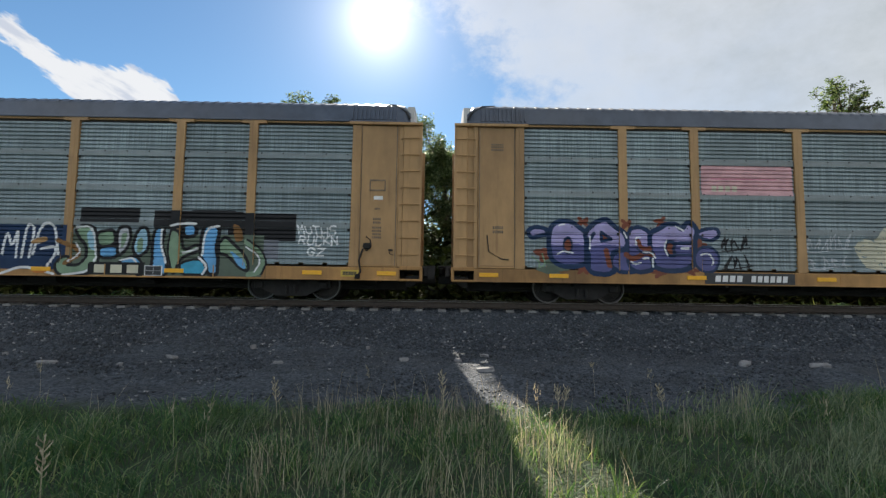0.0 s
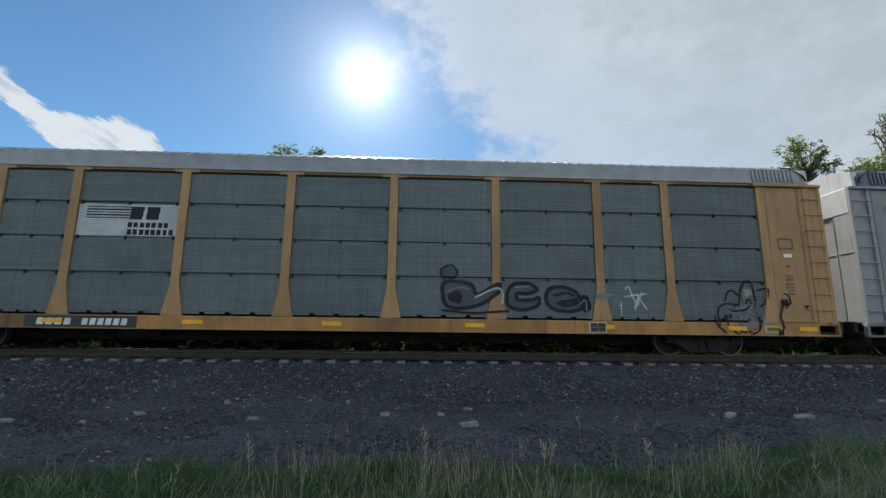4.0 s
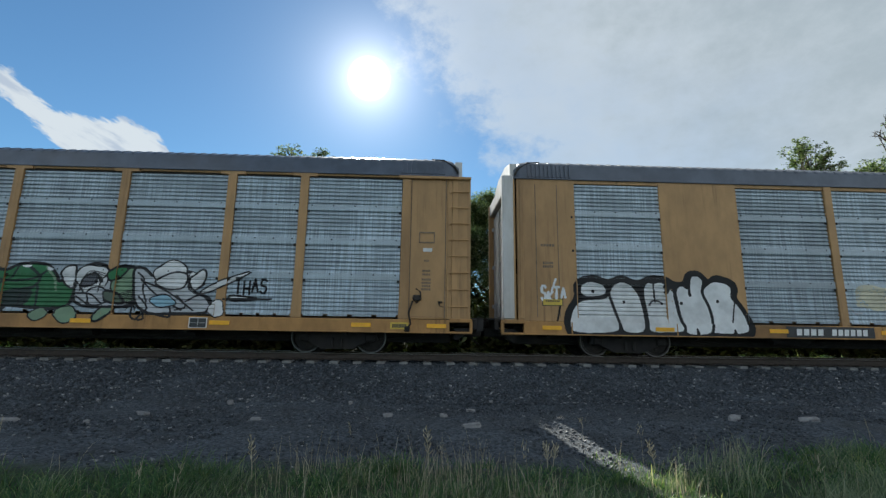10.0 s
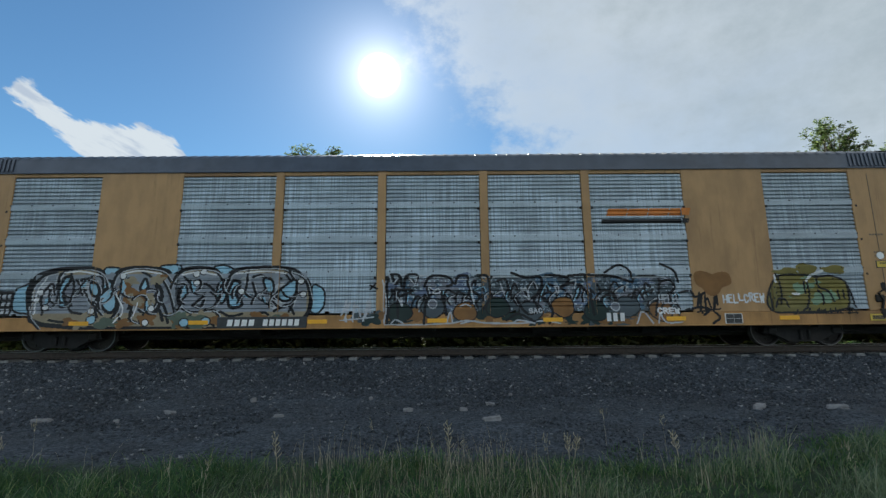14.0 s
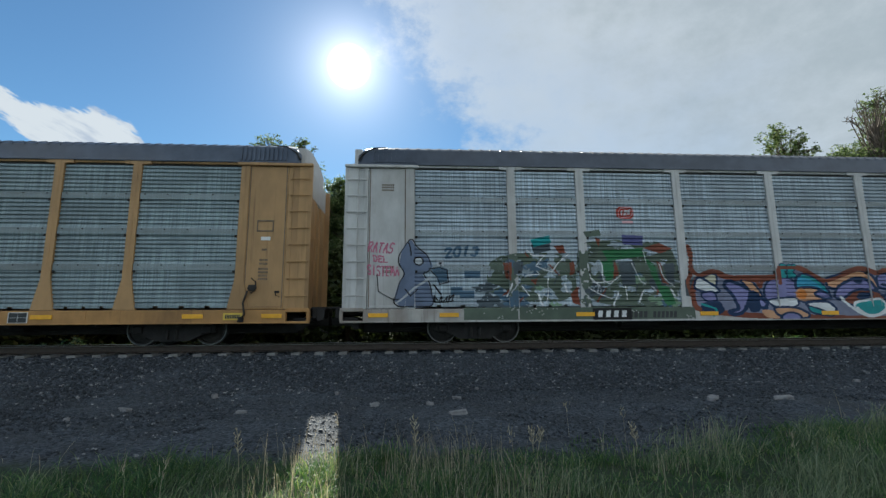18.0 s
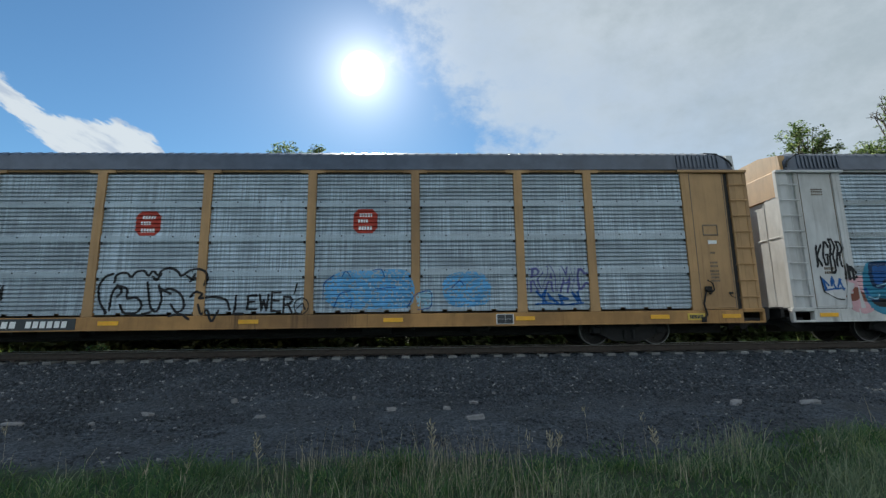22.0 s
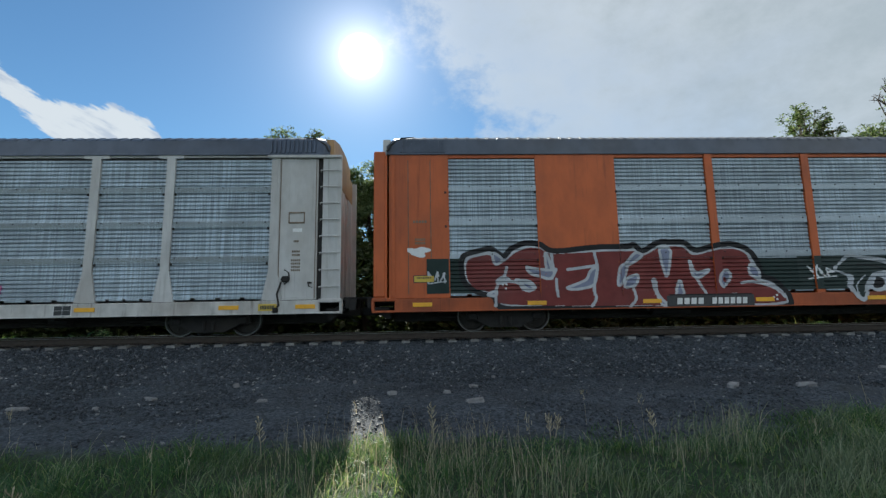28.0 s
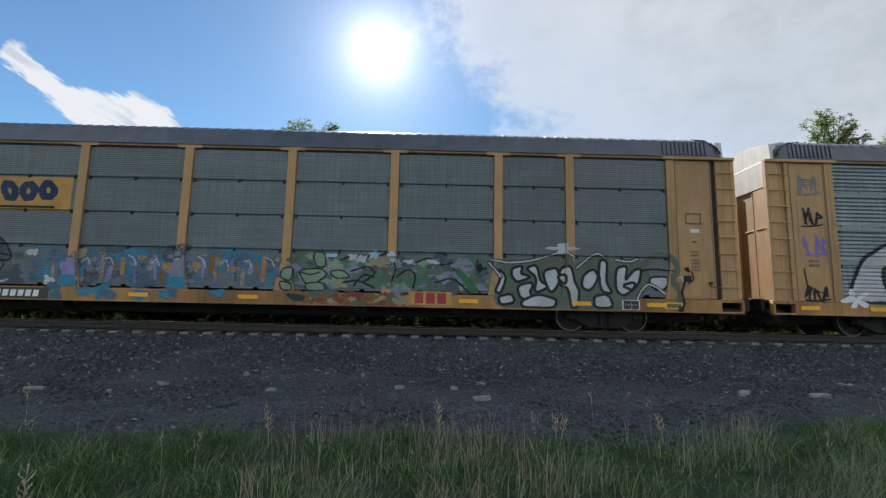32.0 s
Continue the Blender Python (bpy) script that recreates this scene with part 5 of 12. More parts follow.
    for q, zz in ((-0.108, 0.812), (0.108, 0.812), (-0.108, 0.688), (0.108, 0.688)):
        b.box(sx + q - 0.104, sx + q + 0.104, -1.564, -1.558, zz - 0.059, zz + 0.059, 0.002, 1)
    part("data_plate", b, ["white_paint", "dark_paint"], car, "black data plate with a white border")
    b = Build().box(11.72, 12.2, -1.560, -1.544, 0.66, 0.84, 0.003, 0)
    part("notice_plate", bars(b, 11.77, 12.15, 0.70, 0.80, 9, -1.5605, mat=1), ["label", "dark_paint"], car, "small yellow notice plate")
    num = spec.get("number")
    if num:
        x0, x1, ink, ground = num
        b = Build()
        if ground:
            b.box(x0, x1, -1.556, -1.544, 0.60, 0.90, 0.004, 0)
        y = -1.5575 if ground else -1.546
        w = x1 - x0
        bars(b, x0 + 0.10 * w, x0 + 0.42 * w, 0.66, 0.83, 4, y, 0.28, slant=0.02, mat=1)
        bars(b, x0 + 0.50 * w, x0 + 0.92 * w, 0.66, 0.83, 6, y, 0.28, slant=0.02, mat=1)
        part("number_board", b, ["dark_paint", ink], car, "painted number in plain blocks")["kind"] = "stuff"
    # stencils, latch and hand brake on the end panels
    b = Build()
    if kind == "framed":
        b.box(12.45, 12.85, -1.502, -1.488, 3.30, 3.34, 0.002).box(12.45, 12.85, -1.502, -1.488, 3.02, 3.06, 0.002)
        b.box(12.43, 12.46, -1.502, -1.488, 3.02, 3.34, 0.002).box(12.84, 12.87, -1.502, -1.488, 3.02, 3.34, 0.002)
        for z, w in ((2.5, 0.14), (2.22, 0.22), (2.12, 0.22), (1.98, 0.26), (1.89, 0.26), (1.80, 0.24), (1.71, 0.26)):
            bars(b, 12.65 - w / 2, 12.65 + w / 2, z, z + 0.055, 5, -1.49, 0.25)
        for z in (4.35, 4.28, 4.2):
            bars(b, -12.85, -12.5, z, z + 0.045, 6, -1.49, 0.25)
        for z in (2.02, 1.9):
            bars(b, -12.8, -12.5, z, z + 0.075, 5, -1.49, 0.25)
        part("stencil", b, "stencil", car, "faded dark stencil lines")["kind"] = "stuff"
        b = Build().box(12.55, 12.80, -1.498, -1.489, 2.78, 2.88, 0.002)
        part("notice_plate", b, "white_paint", car, "small white notice plate")
        b = Build().box(12.98, 13.10, -1.53, -1.49, 1.37, 1.42, 0.01).tube([(13.0, -1.51, 1.40), (13.02, -1.54, 1.30), (13.12, -1.55, 1.26)], 0.014, 6)
        part("latch", b, "wheel", car, "small dark door hook")
        b = Build().box(12.3, 12.5, -1.56, -1.49, 1.42, 1.58, 0.03).tube([(12.38, -1.55, 1.75), (12.5, -1.58, 1.66), (12.52, -1.59, 1.48), (12.4, -1.58, 1.36), (12.3, -1.57, 1.5)], 0.022, 7).tube([(12.3, -1.56, 1.42), (12.2, -1.57, 1.1), (12.26, -1.58, 0.8), (12.1, -1.58, 0.62)], 0.026, 7)
        b.box(12.1, 12.24, -1.585, -1.5, 0.60, 0.74, 0.02)
        part("hand_brake", b, "wheel", car, "dark hand brake lever and chain")
        b = Build().tube([(-12.95, -1.5, 1.85), (-12.9, -1.51, 1.4), (-12.55, -1.51, 1.2), (-12.35, -1.51, 1.18)], 0.014, 6)
        part("cable", b, "rubber", car)
    else:
        for z, w in ((3.0, 0.4), (2.5, 0.3), (2.4, 0.3)):
            bars(b, -12.6 - w / 2, -12.6 + w / 2, z, z + 0.07, 5, -1.50, 0.25)
            bars(b, 12.3 - w / 2, 12.3 + w / 2, z, z + 0.05, 5, -1.50, 0.25)
        part("stencil", b, "stencil", car, "faded dark stencil lines")["kind"] = "stuff"
        for x, z in ((-12.5, 1.45), (12.45, 2.19)):
            b = Build().box(x - 0.29, x + 0.29, -1.506, -1.497, z - 0.10, z + 0.10, 0.003, 0).box(x - 0.265, x + 0.265, -1.511, -1.505, z - 0.08, z + 0.08, 0.002, 1)
            part("notice_plate", bars(b, x - 0.2, x + 0.2, z + 0.01, z + 0.05, 8, -1.512, mat=0), ["dark_paint", "label"], car, "small yellow notice plate with a dark border")
        b = Build().lathe([(0.0, -0.01), (0.10, -0.01), (0.10, 0.01)], -1.505, 16)
        ob = part("round_mark", b, "white_paint", car, "small round white mark")
        ob.location = (12.31, 0, 2.43)
        b = Build().tube([(12.12, -1.52, 0.98), (12.16, -1.55, 1.2), (12.05, -1.56, 1.4), (12.2, -1.57, 1.5)], 0.03, 7).tube([(12.2, -1.55, 1.28), (12.35, -1.58, 1.36), (12.4, -1.56, 1.12)], 0.018, 6).box(11.98, 12.22, -1.55, -1.49, 1.16, 1.36, 0.03).box(12.04, 12.2, -1.57, -1.5, 0.72, 0.98, 0.02)
        part("latch", b, "wheel", car, "rusty door latch with a hanging handle")
    return car


WHEELSETS = []
YELLOW = "yellow covered car carrier with "
CARS = [
    dict(kind="framed", style="banded", paint="yellow", sheet="panel_green", band="band_dim", label=YELLOW + "dull grey-green side sheets and blue graffiti", number=None),
    dict(plate_x=8.04, kind="framed", style="banded", paint="yellow", sheet="panel_green", band="band_dim", label=YELLOW + "dull sheets, purple and turquoise graffiti", number=(-7.03, -4.57, "white_paint", True)),
    dict(plate_x=7.05, kind="framed", style="flat", paint="yellow", sheet="panel_dark", flare=True, roof="roof_pale", label=YELLOW + "dark flat sheets and pale roof", number=(-7.94, -5.12, "white_paint", True)),
    dict(kind="framed", style="banded", paint="grey", sheet="panel_silver", slit=True, label="grey covered car carrier with silver sheets and white graffiti", band="band_dim", number=(-6.79, -4.04, "white_paint", False)),
    dict(kind="framed", style="banded", paint="yellow", sheet="panel_silver", label=YELLOW + "silver side sheets, olive and green graffiti", number=(-7.0, -4.48, "white_paint", True)),
    dict(kind="plated", style="banded", paint="yellow", sheet="panel_silver", label=YELLOW + "broad side plates, white graffiti", number=(-6.06, -3.55, "white_paint", True)),
    dict(kind="plated", style="banded", paint="yellow", sheet="panel_silver", label=YELLOW + "broad side plates, black-lined graffiti", number=(-5.77, -3.38, "white_paint", True)),
    dict(kind="framed", style="banded", paint="yellow", sheet="panel_green", band="band_dim", flare=True, label=YELLOW + "weathered sheets and a yellow emblem", number=(-6.92, -4.5, "white_paint", True)),
    dict(kind="framed", style="banded", paint="white", sheet="panel_silver", label="off-white covered car carrier with silver sheets, multicoloured graffiti", band="band_dim", number=(-6.2, -4.5, "dark_paint", False)),
    dict(kind="framed", style="banded", paint="yellow", sheet="panel_silver", slit=True, label=YELLOW + "silver sheets, red emblems and black tags", number=(-7.08, -4.52, "white_paint", True)),
    dict(kind="framed", style="banded", paint="white", sheet="panel_silver", flare=True, slit=True, label="off-white covered car carrier with silver sheets and blue graffiti", band="band_dim", number=(-6.51, -4.52, "dark_paint", False), hood="yellow"),
    dict(kind="framed", style="banded", paint="white", sheet="panel_silver", flare=True, slit=True, label="off-white covered car carrier with grey and pink graffiti", band="band_dim", number=(-7.3, -5.28, "dark_paint", False), hood="yellow"),
    dict(kind="plated", style="banded", paint="orange", sheet="panel_silver", edge="orange", leaves="orange", label="orange-painted covered car carrier with dark red and white graffiti", number=(-5.86, -3.40, "white_paint", True)),
    dict(plate_x=10.8, strips=(-11.2, -9.1, -2.4, 0.5, 6.4, 9.46, 11.5), kind="framed", style="flat", paint="yellow", sheet="panel_dark", flare=True, slit=True, label=YELLOW + "dark flat sheets, pale green graffiti", number=(-7.62, -4.77, "white_paint", True)),
    dict(kind="framed", style="banded", paint="yellow", sheet="panel_green", band="band_dim", label=YELLOW + "grey-green sheets and black tags", number=None),
]
TRAIN = [railcar(c) for c in CARS]

# ---- painted letters, emblems and tags on the cars ----
INKS = {
    "white": (0.70, 0.71, 0.72), "black": (0.014, 0.014, 0.016), "steel": (0.07, 0.09, 0.105), "purple": (0.20, 0.15, 0.46), "lavender": (0.37, 0.33, 0.56), "teal": (0.02, 0.28, 0.29),
    "cyan": (0.05, 0.33, 0.50), "blue": (0.012, 0.085, 0.27), "navy": (0.010, 0.032, 0.085), "pale_blue": (0.30, 0.50, 0.62), "red": (0.36, 0.045, 0.03),
    "maroon": (0.17, 0.035, 0.032), "pink": (0.50, 0.16, 0.24), "rose": (0.62, 0.36, 0.38), "olive": (0.19, 0.16, 0.045), "green": (0.035, 0.16, 0.065),
    "bottle": (0.018, 0.034, 0.031), "cream": (0.56, 0.53, 0.41), "buff": (0.30, 0.25, 0.17), "tan": (0.37, 0.215, 0.09), "brown": (0.22, 0.11, 0.04), "orange": (0.60, 0.20, 0.04), "grey": (0.17, 0.18, 0.21),
    "silver": (0.45, 0.47, 0.50), "yellow": (0.60, 0.45, 0.03), "peach": (0.60, 0.33, 0.19), "sage": (0.20, 0.30, 0.20), "plum": (0.26, 0.09, 0.20), "wine": (0.11, 0.022, 0.04),
"plate_yellow": (0.47, 0.265, 0.075), "brick": (0.33, 0.05, 0.06),
}
INKS.update({"pewter": (0.25, 0.275, 0.31), "denim": (0.135, 0.17, 0.25), "ochre": (0.47, 0.30, 0.13), "moss": (0.085, 0.165, 0.115), "harbour": (0.075, 0.135, 0.20), "lagoon": (0.03, 0.20, 0.31), "periwinkle": (0.125, 0.165, 0.40), "indigo": (0.095, 0.10, 0.25), "slate": (0.20, 0.215, 0.30), "sky": (0.13, 0.36, 0.62), "rust": (0.20, 0.06, 0.035), "violet": (0.225, 0.22, 0.42), "dull_green": (0.10, 0.13, 0.10)})
INK_MATS = {}
LAYERS = {}      # later paint lies over earlier paint


def ink(name):
    if name not in INK_MATS:
        INK_MATS[name] = material(name + " spray paint", INKS[name], rough=0.6, grain=2.4, vary=0.14, dirt=(0.12, 0.12, 0.12), dirt_amount=0.16, bump=0.0, spread=0.03, spec=0.25)
    return INK_MATS[name]


# letters as strokes on a ten by ten grid
STROKES = {
    "A": "00 49 90,24 74", "B": "00 09 69 87 55 05,55 83 70 00", "C": "97 69 29 06 03 20 60 92", "D": "00 09 59 96 93 50 00", "E": "90 00 09 99,05 75",
    "F": "00 09 99,05 75", "G": "97 69 29 06 03 20 70 94 54", "H": "00 09,90 99,04 94", "I": "40 49", "K": "00 09,99 04 90", "L": "09 00 90",
    "M": "00 19 44 89 90", "N": "00 09 90 99", "O": "29 06 03 20 70 93 96 69 29", "P": "00 09 69 97 65 04", "R": "00 09 69 97 65 04,45 90",
    "S": "98 69 29 07 15 84 92 70 20 01", "T": "40 49,09 99", "U": "09 02 30 60 92 99", "V": "09 40 99", "W": "09 20 46 70 99", "X": "00 99,09 90",
    "Y": "09 45 99,45 40", "Z": "09 99 00 90", "2": "07 29 69 97 00 90", "0": "29 06 03 20 70 93 96 69 29", "7": "09 99 30", "3": "08 59 87 55 83 50 01",
    "!": "49 43,41 40", "4": "70 79 03 93", "1": "28 49 40", "5": "99 19 05 65 93 60 01",
}


def rounded(pts):
    """Cuts the corners of a stroke twice, so that letters look sprayed."""
    for _ in range(2):
        if len(pts) < 3:
            return pts
        out = [pts[0]]
        for (ax, az), (bx, bz) in zip(pts[:-1], pts[1:]):
            out += [(ax * 0.78 + bx * 0.22, az * 0.78 + bz * 0.22), (ax * 0.22 + bx * 0.78, az * 0.22 + bz * 0.78)]
        pts = out + [pts[-1]]
    return pts


class Spray:
    """Paint laid on one car's side: a fine grid of colours that follows ribs, posts and sill."""

    def __init__(self, car_index, x0, x1, z0, z1, seed=1):
        self.spec, self.car = CARS[car_index], TRAIN[car_index]
        self.k0 = math.floor((max(z0, 0.60) - PANEL_Z0) / STEP)
        self.k1 = math.ceil((min(z1, 4.8) - PANEL_Z0) / STEP)
        self.x0, self.dx = x0, 0.019
        nx = int((x1 - x0) / self.dx) + 1
        self.zs = PANEL_Z0 + (np.arange(self.k0 * 2, self.k1 * 2) + 0.5) * STEP / 2
        self.xs = x0 + (np.arange(nx) + 0.5) * self.dx
        self.X, self.Z = np.meshgrid(self.xs, self.zs)
        self.idx = np.full(self.X.shape, -1)
        self.inks = []
        self.slide = {2: -0.24 if x0 > 0 else 0.0, 3: -0.15, 13: -0.15}.get(car_index, 0.0)
        self.rng = np.random.default_rng(seed)
        self.wx = 0.03 * np.sin(self.Z * 5 + seed) + 0.02 * np.sin(self.X * 3.1 + self.Z * 9)
        self.wz = 0.03 * np.sin(self.X * 4.3 + seed * 2)

    def c(self, name):
        if name not in self.inks:
            self.inks.append(name)
        return self.inks.index(name)

    def put(self, mask, name):
        self.idx[mask] = -1 if name is None else self.c(name)

    def dist(self, pts):
        d = np.full(self.X.shape, 99.0)
        x, z = self.X + self.wx, self.Z + self.wz
        for (ax, az), (bx, bz) in zip(pts[:-1], pts[1:]):
            ux, uz = bx - ax, bz - az
            t = np.clip(((x - ax) * ux + (z - az) * uz) / max(ux * ux + uz * uz, 1e-9), 0, 1)
            d = np.minimum(d, np.hypot(x - ax - t * ux, z - az - t * uz))
        return d

    def line(self, pts, r, name):
        self.put(self.dist(pts) < r, name)
        return self

    def rect(self, x0, x1, z0, z1, name, lean=0.0):
        s = lean * (self.Z - z0)
        self.put((self.X > x0 + s) & (self.X < x1 + s) & (self.Z > z0) & (self.Z < z1), name)
        return self

    def inside(self, pts):
        hit = np.zeros(self.X.shape, bool)
        for (ax, az), (bx, bz) in zip(pts, pts[1:] + pts[:1]):
            if az == bz:
                continue
            cross = ((az > self.Z) != (bz > self.Z)) & (self.X < (bx - ax) * (self.Z - az) / (bz - az) + ax)
            hit ^= cross
        return hit

    def poly(self, pts, name, rim=None, w=0.045):
        if rim:
            self.put(self.dist(pts + pts[:1]) < w, rim)
        self.put(self.inside(pts), name)
        if rim:
            self.put(self.dist(pts + pts[:1]) < w * 0.7, rim)
        return self

    def blob(self, cx, cz, rx, rz, name, wob=0.15, n=3, rim=None, w=0.04):
        a = np.arctan2((self.Z - cz) / rz, (self.X - cx) / rx)
        r = np.hypot((self.X - cx) / rx, (self.Z - cz) / rz) - wob * np.sin(n * a + cx * 5) - wob * 0.5 * np.sin((n + 2) * a + cz * 9)
        if rim:
            self.put(r < 1 + w / min(rx, rz), rim)
        self.put(r < 1, name)
        return self

    def word(self, text, x0, x1, z0, z1, r, fill, rim=None, w=0.045, low=None, shine=None, halo=None, hw=0.10, lean=0.0, cut=None, gap=0.14, jig=0.0):
        """Fat letters with a rim, an outer halo, a second colour below and highlights."""
        n = len(text)
        cw = (x1 - x0) / n
        fields = []
        for i, ch in enumerate(text):
            if ch == " ":
                continue
            j = self.rng.uniform(-jig, jig, 2) if jig else (0.0, 0.0)
            a, b = x0 + i * cw + cw * gap / 2 + r * 0.7, x0 + (i + 1) * cw - cw * gap / 2 - r * 0.7
            lo, hi = z0 + r + j[0], z1 - r + j[1]
            d = np.full(self.X.shape, 99.0)
            for s in STROKES[ch].split(","):
                pts = [(a + int(q[0]) / 9 * (b - a) + lean * (int(q[1]) / 9 - 0.5), lo + int(q[1]) / 9 * (hi - lo)) for q in s.split()]
                d = np.minimum(d, self.dist(rounded(pts) if r > 0.1 else pts))
            fields.append(d)
        if halo:
            for d in fields:
                self.put(d < r + w + hw, halo)
        for d in fields:
            if rim:
                self.put(d < r + w, rim)
            self.put(d < r, fill)
            if low:
                self.put((d < r) & (self.Z + 0.06 * np.sin(self.X * 6) < (cut or (z0 + z1) / 2)), low)
            if shine:
                up = np.roll(np.roll(d, 4, 0), 3, 1)
                self.put((d < r * 0.72) & (up > r * 0.72) & (np.sin(self.X * 5 + self.Z * 3) > -0.2), shine)
        return self

    def curve(self, pts, r, name):
        return self.line(rounded(pts), r, name)

    def shape(self, pts, name, rim=None, w=0.05):
        """A closed outline with softened corners."""
        for _ in range(2):
            pts = [(a[0] * k + b[0] * (1 - k), a[1] * k + b[1] * (1 - k)) for a, b in zip(pts, pts[1:] + pts[:1]) for k in (0.8, 0.2)]
        return self.poly(pts, name, rim, w)

    def below(self, z, name, new_name):
        self.put((self.idx == self.c(name)) & (self.Z < z + 0.02 * np.sin(self.X * 7)), new_name)
        return self

    def still(self):
        self.wx, self.wz = self.wx * 0.15, self.wz * 0.15
        return self

    def tag(self, x0, x1, z0, z1, name, n=5, r=0.022, seed=1):
        """A quick unreadable scrawl."""
        rng = random.Random(seed)
        x, step = x0, (x1 - x0) / n
        for i in range(n):
            a = [(x + step * (rng.random() * 0.9), z0 + (z1 - z0) * f) for f in (rng.uniform(0, .3), rng.uniform(.7, 1), rng.uniform(.2, .6), rng.uniform(.4, 1), rng.uniform(0, .3))]
            self.line(a, r, name)
            x += step
        self.line([(x0, z0 + 0.05 * (z1 - z0)), (x1, z0 + 0.18 * (z1 - z0))], r * 0.8, name)
        return self

    def blocks(self, x0, x1, z0, z1, n, name, gap=0.28, lean=0.0):
        w = (x1 - x0) / n
        for i in range(n):
            self.rect(x0 + (i + gap / 2) * w, x0 + (i + 1 - gap / 2) * w, z0, z1, name, lean)
        return self

    def smear(self, names, n, size, x0=None, x1=None, z0=None, z1=None):
        """Overlapping soft patches of old paint."""
        x0, x1 = (self.xs[0] if x0 is None else x0), (self.xs[-1] if x1 is None else x1)
        z0, z1 = (self.zs[0] if z0 is None else z0), (self.zs[-1] if z1 is None else z1)
        for i in range(n):
            s = size * self.rng.uniform(0.5, 1.4)
            s = min(s, (x1 - x0) * 0.45, (z1 - z0) * 0.9)
            self.blob(self.rng.uniform(x0 + s, x1 - s), self.rng.uniform(z0 + s * 0.4, z1 - s * 0.4), s, s * self.rng.uniform(0.35, 0.9), names[i % len(names)], 0.25, int(self.rng.integers(2, 6)))
        return self

    def fade(self, amount, coarse=6):
        """Worn or thin paint: leaves out grains so that the sheet shows through."""
        h, w = self.idx.shape
        coarse *= 2
        low = self.rng.random((h // coarse + 2, w // coarse + 2))
        low = np.kron(low, np.ones((coarse, coarse)))[:h, :w]
        fine = np.kron(self.rng.random((h // 2 + 1, w // 2 + 1)), np.ones((2, 2)))[:h, :w]
        self.idx[(low * 0.6 + fine * 0.4) < amount] = -1
        return self

    def lay(self, name="graffiti", label=""):
        LAYERS[self.car.name] = LAYERS.get(self.car.name, 0) + 1
        proud = 0.0038 + 0.0008 * LAYERS[self.car.name]
        kind, style, flare = self.spec["kind"], self.spec["style"], self.spec.get("flare", False)
        b = Build()
        self.xs = self.xs + self.slide
        cls = np.array([[side_y(kind, style, x, PANEL_Z0 + k * STEP + 1e-4, flare) for x in self.xs] for k in range(self.k0, self.k1 + 1)])
        mid = np.array([[side_y(kind, style, x, z, flare) for x in self.xs] for z in self.zs])
        h, w = self.idx.shape
        for j in range(h):
            row, i = self.idx[j], 0
            z0, z1 = self.zs[j] - STEP / 4, self.zs[j] + STEP / 4
            below, above = cls[j // 2], cls[j // 2 + 1]
            half = (j % 2) * 0.5
            while i < w:
                v = row[i]
                if v < 0:
                    i += 1
                    continue
                e = i + 1
                key = mid[j, i]
                while e < w and row[e] == v and mid[j, e] == key:
                    e += 1
                xa, xb = self.xs[i] - self.dx / 2, self.xs[e - 1] + self.dx / 2
                if abs(key) > 1.48:
                    ya = yb = key
                else:
                    p, q = max(below[i], -1.476), max(above[i], -1.476)
                    ya, yb = p + (q - p) * half, p + (q - p) * (half + 0.5)
                ya, yb = ya - proud, yb - proud
                b.add([(xa, ya, z0), (xb, ya, z0), (xb, yb, z1), (xa, yb, z1)], [(0, 1, 2, 3)], int(v))
                i = e
        if b.f:
            me = b.mesh(name)
            for n in self.inks:
                me.materials.append(ink(n))
            ob = part(name, me, None, self.car, label)
            if name in ("tag", "emblem", "marking"):
                ob["kind"] = "stuff"


A, B, C, D, E, F, G, H, I, J, K, L, M, N, O = range(15)

# first car: blue and silver letters over a blacked-out band
s = Spray(A, 2.3, 10.7, 0.6, 2.6, 1).still()
for x0, x1, z0, z1 in ((4.6, 6.2, 2.05, 2.45), (6.6, 9.0, 1.9, 2.4), (8.6, 10.45, 1.6, 2.36), (7.6, 8.8, 2.1, 2.42)):
    s.rect(x0, x1, z0, z1, "black")
s.rect(9.4, 10.0, 1.1, 1.62, "grey").rect(4.4, 9.6, 0.62, 1.75, "dull_green")
s.rect(2.3, 4.3, 0.75, 1.95, "navy")
for q in ([(2.56, 1.14), (2.65, 1.83), (2.82, 1.29), (2.95, 1.91), (2.94, 1.07)], [(3.09, 1.07), (3.17, 1.99), (3.4, 1.91), (3.29, 1.07)], [(3.39, 1.15), (3.55, 1.99), (3.92, 2), (4.07, 1.16)], [(2.6, 0.61), (3.19, 0.84), (4.03, 0.63)], [(3.36, 1.53), (3.73, 1.61), (3.44, 1.42)], [(3.6, 1.3), (4.05, 1.39), (3.86, 0.85)]):
    s.curve(q, 0.035, "white")
s.shape([(3.26, 1.42), (3.4, 1.58), (3.76, 1.64), (3.74, 1.49)], "tan").shape([(3.49, 0.77), (3.87, 0.73), (3.81, 0.64), (3.47, 0.66)], "orange")
R = "black"
s.shape([(4.47, 1.85), (4.69, 1.96), (5.04, 1.91), (5.18, 0.87), (5.13, 0.67), (4.26, 0.58), (4.07, 0.73), (4.08, 1.01), (4.34, 1.13), (4.46, 0.98), (4.36, 0.86), (4.69, 0.86), (4.83, 1.09), (4.83, 1.4), (4.61, 1.62)], "sage", R, 0.05)
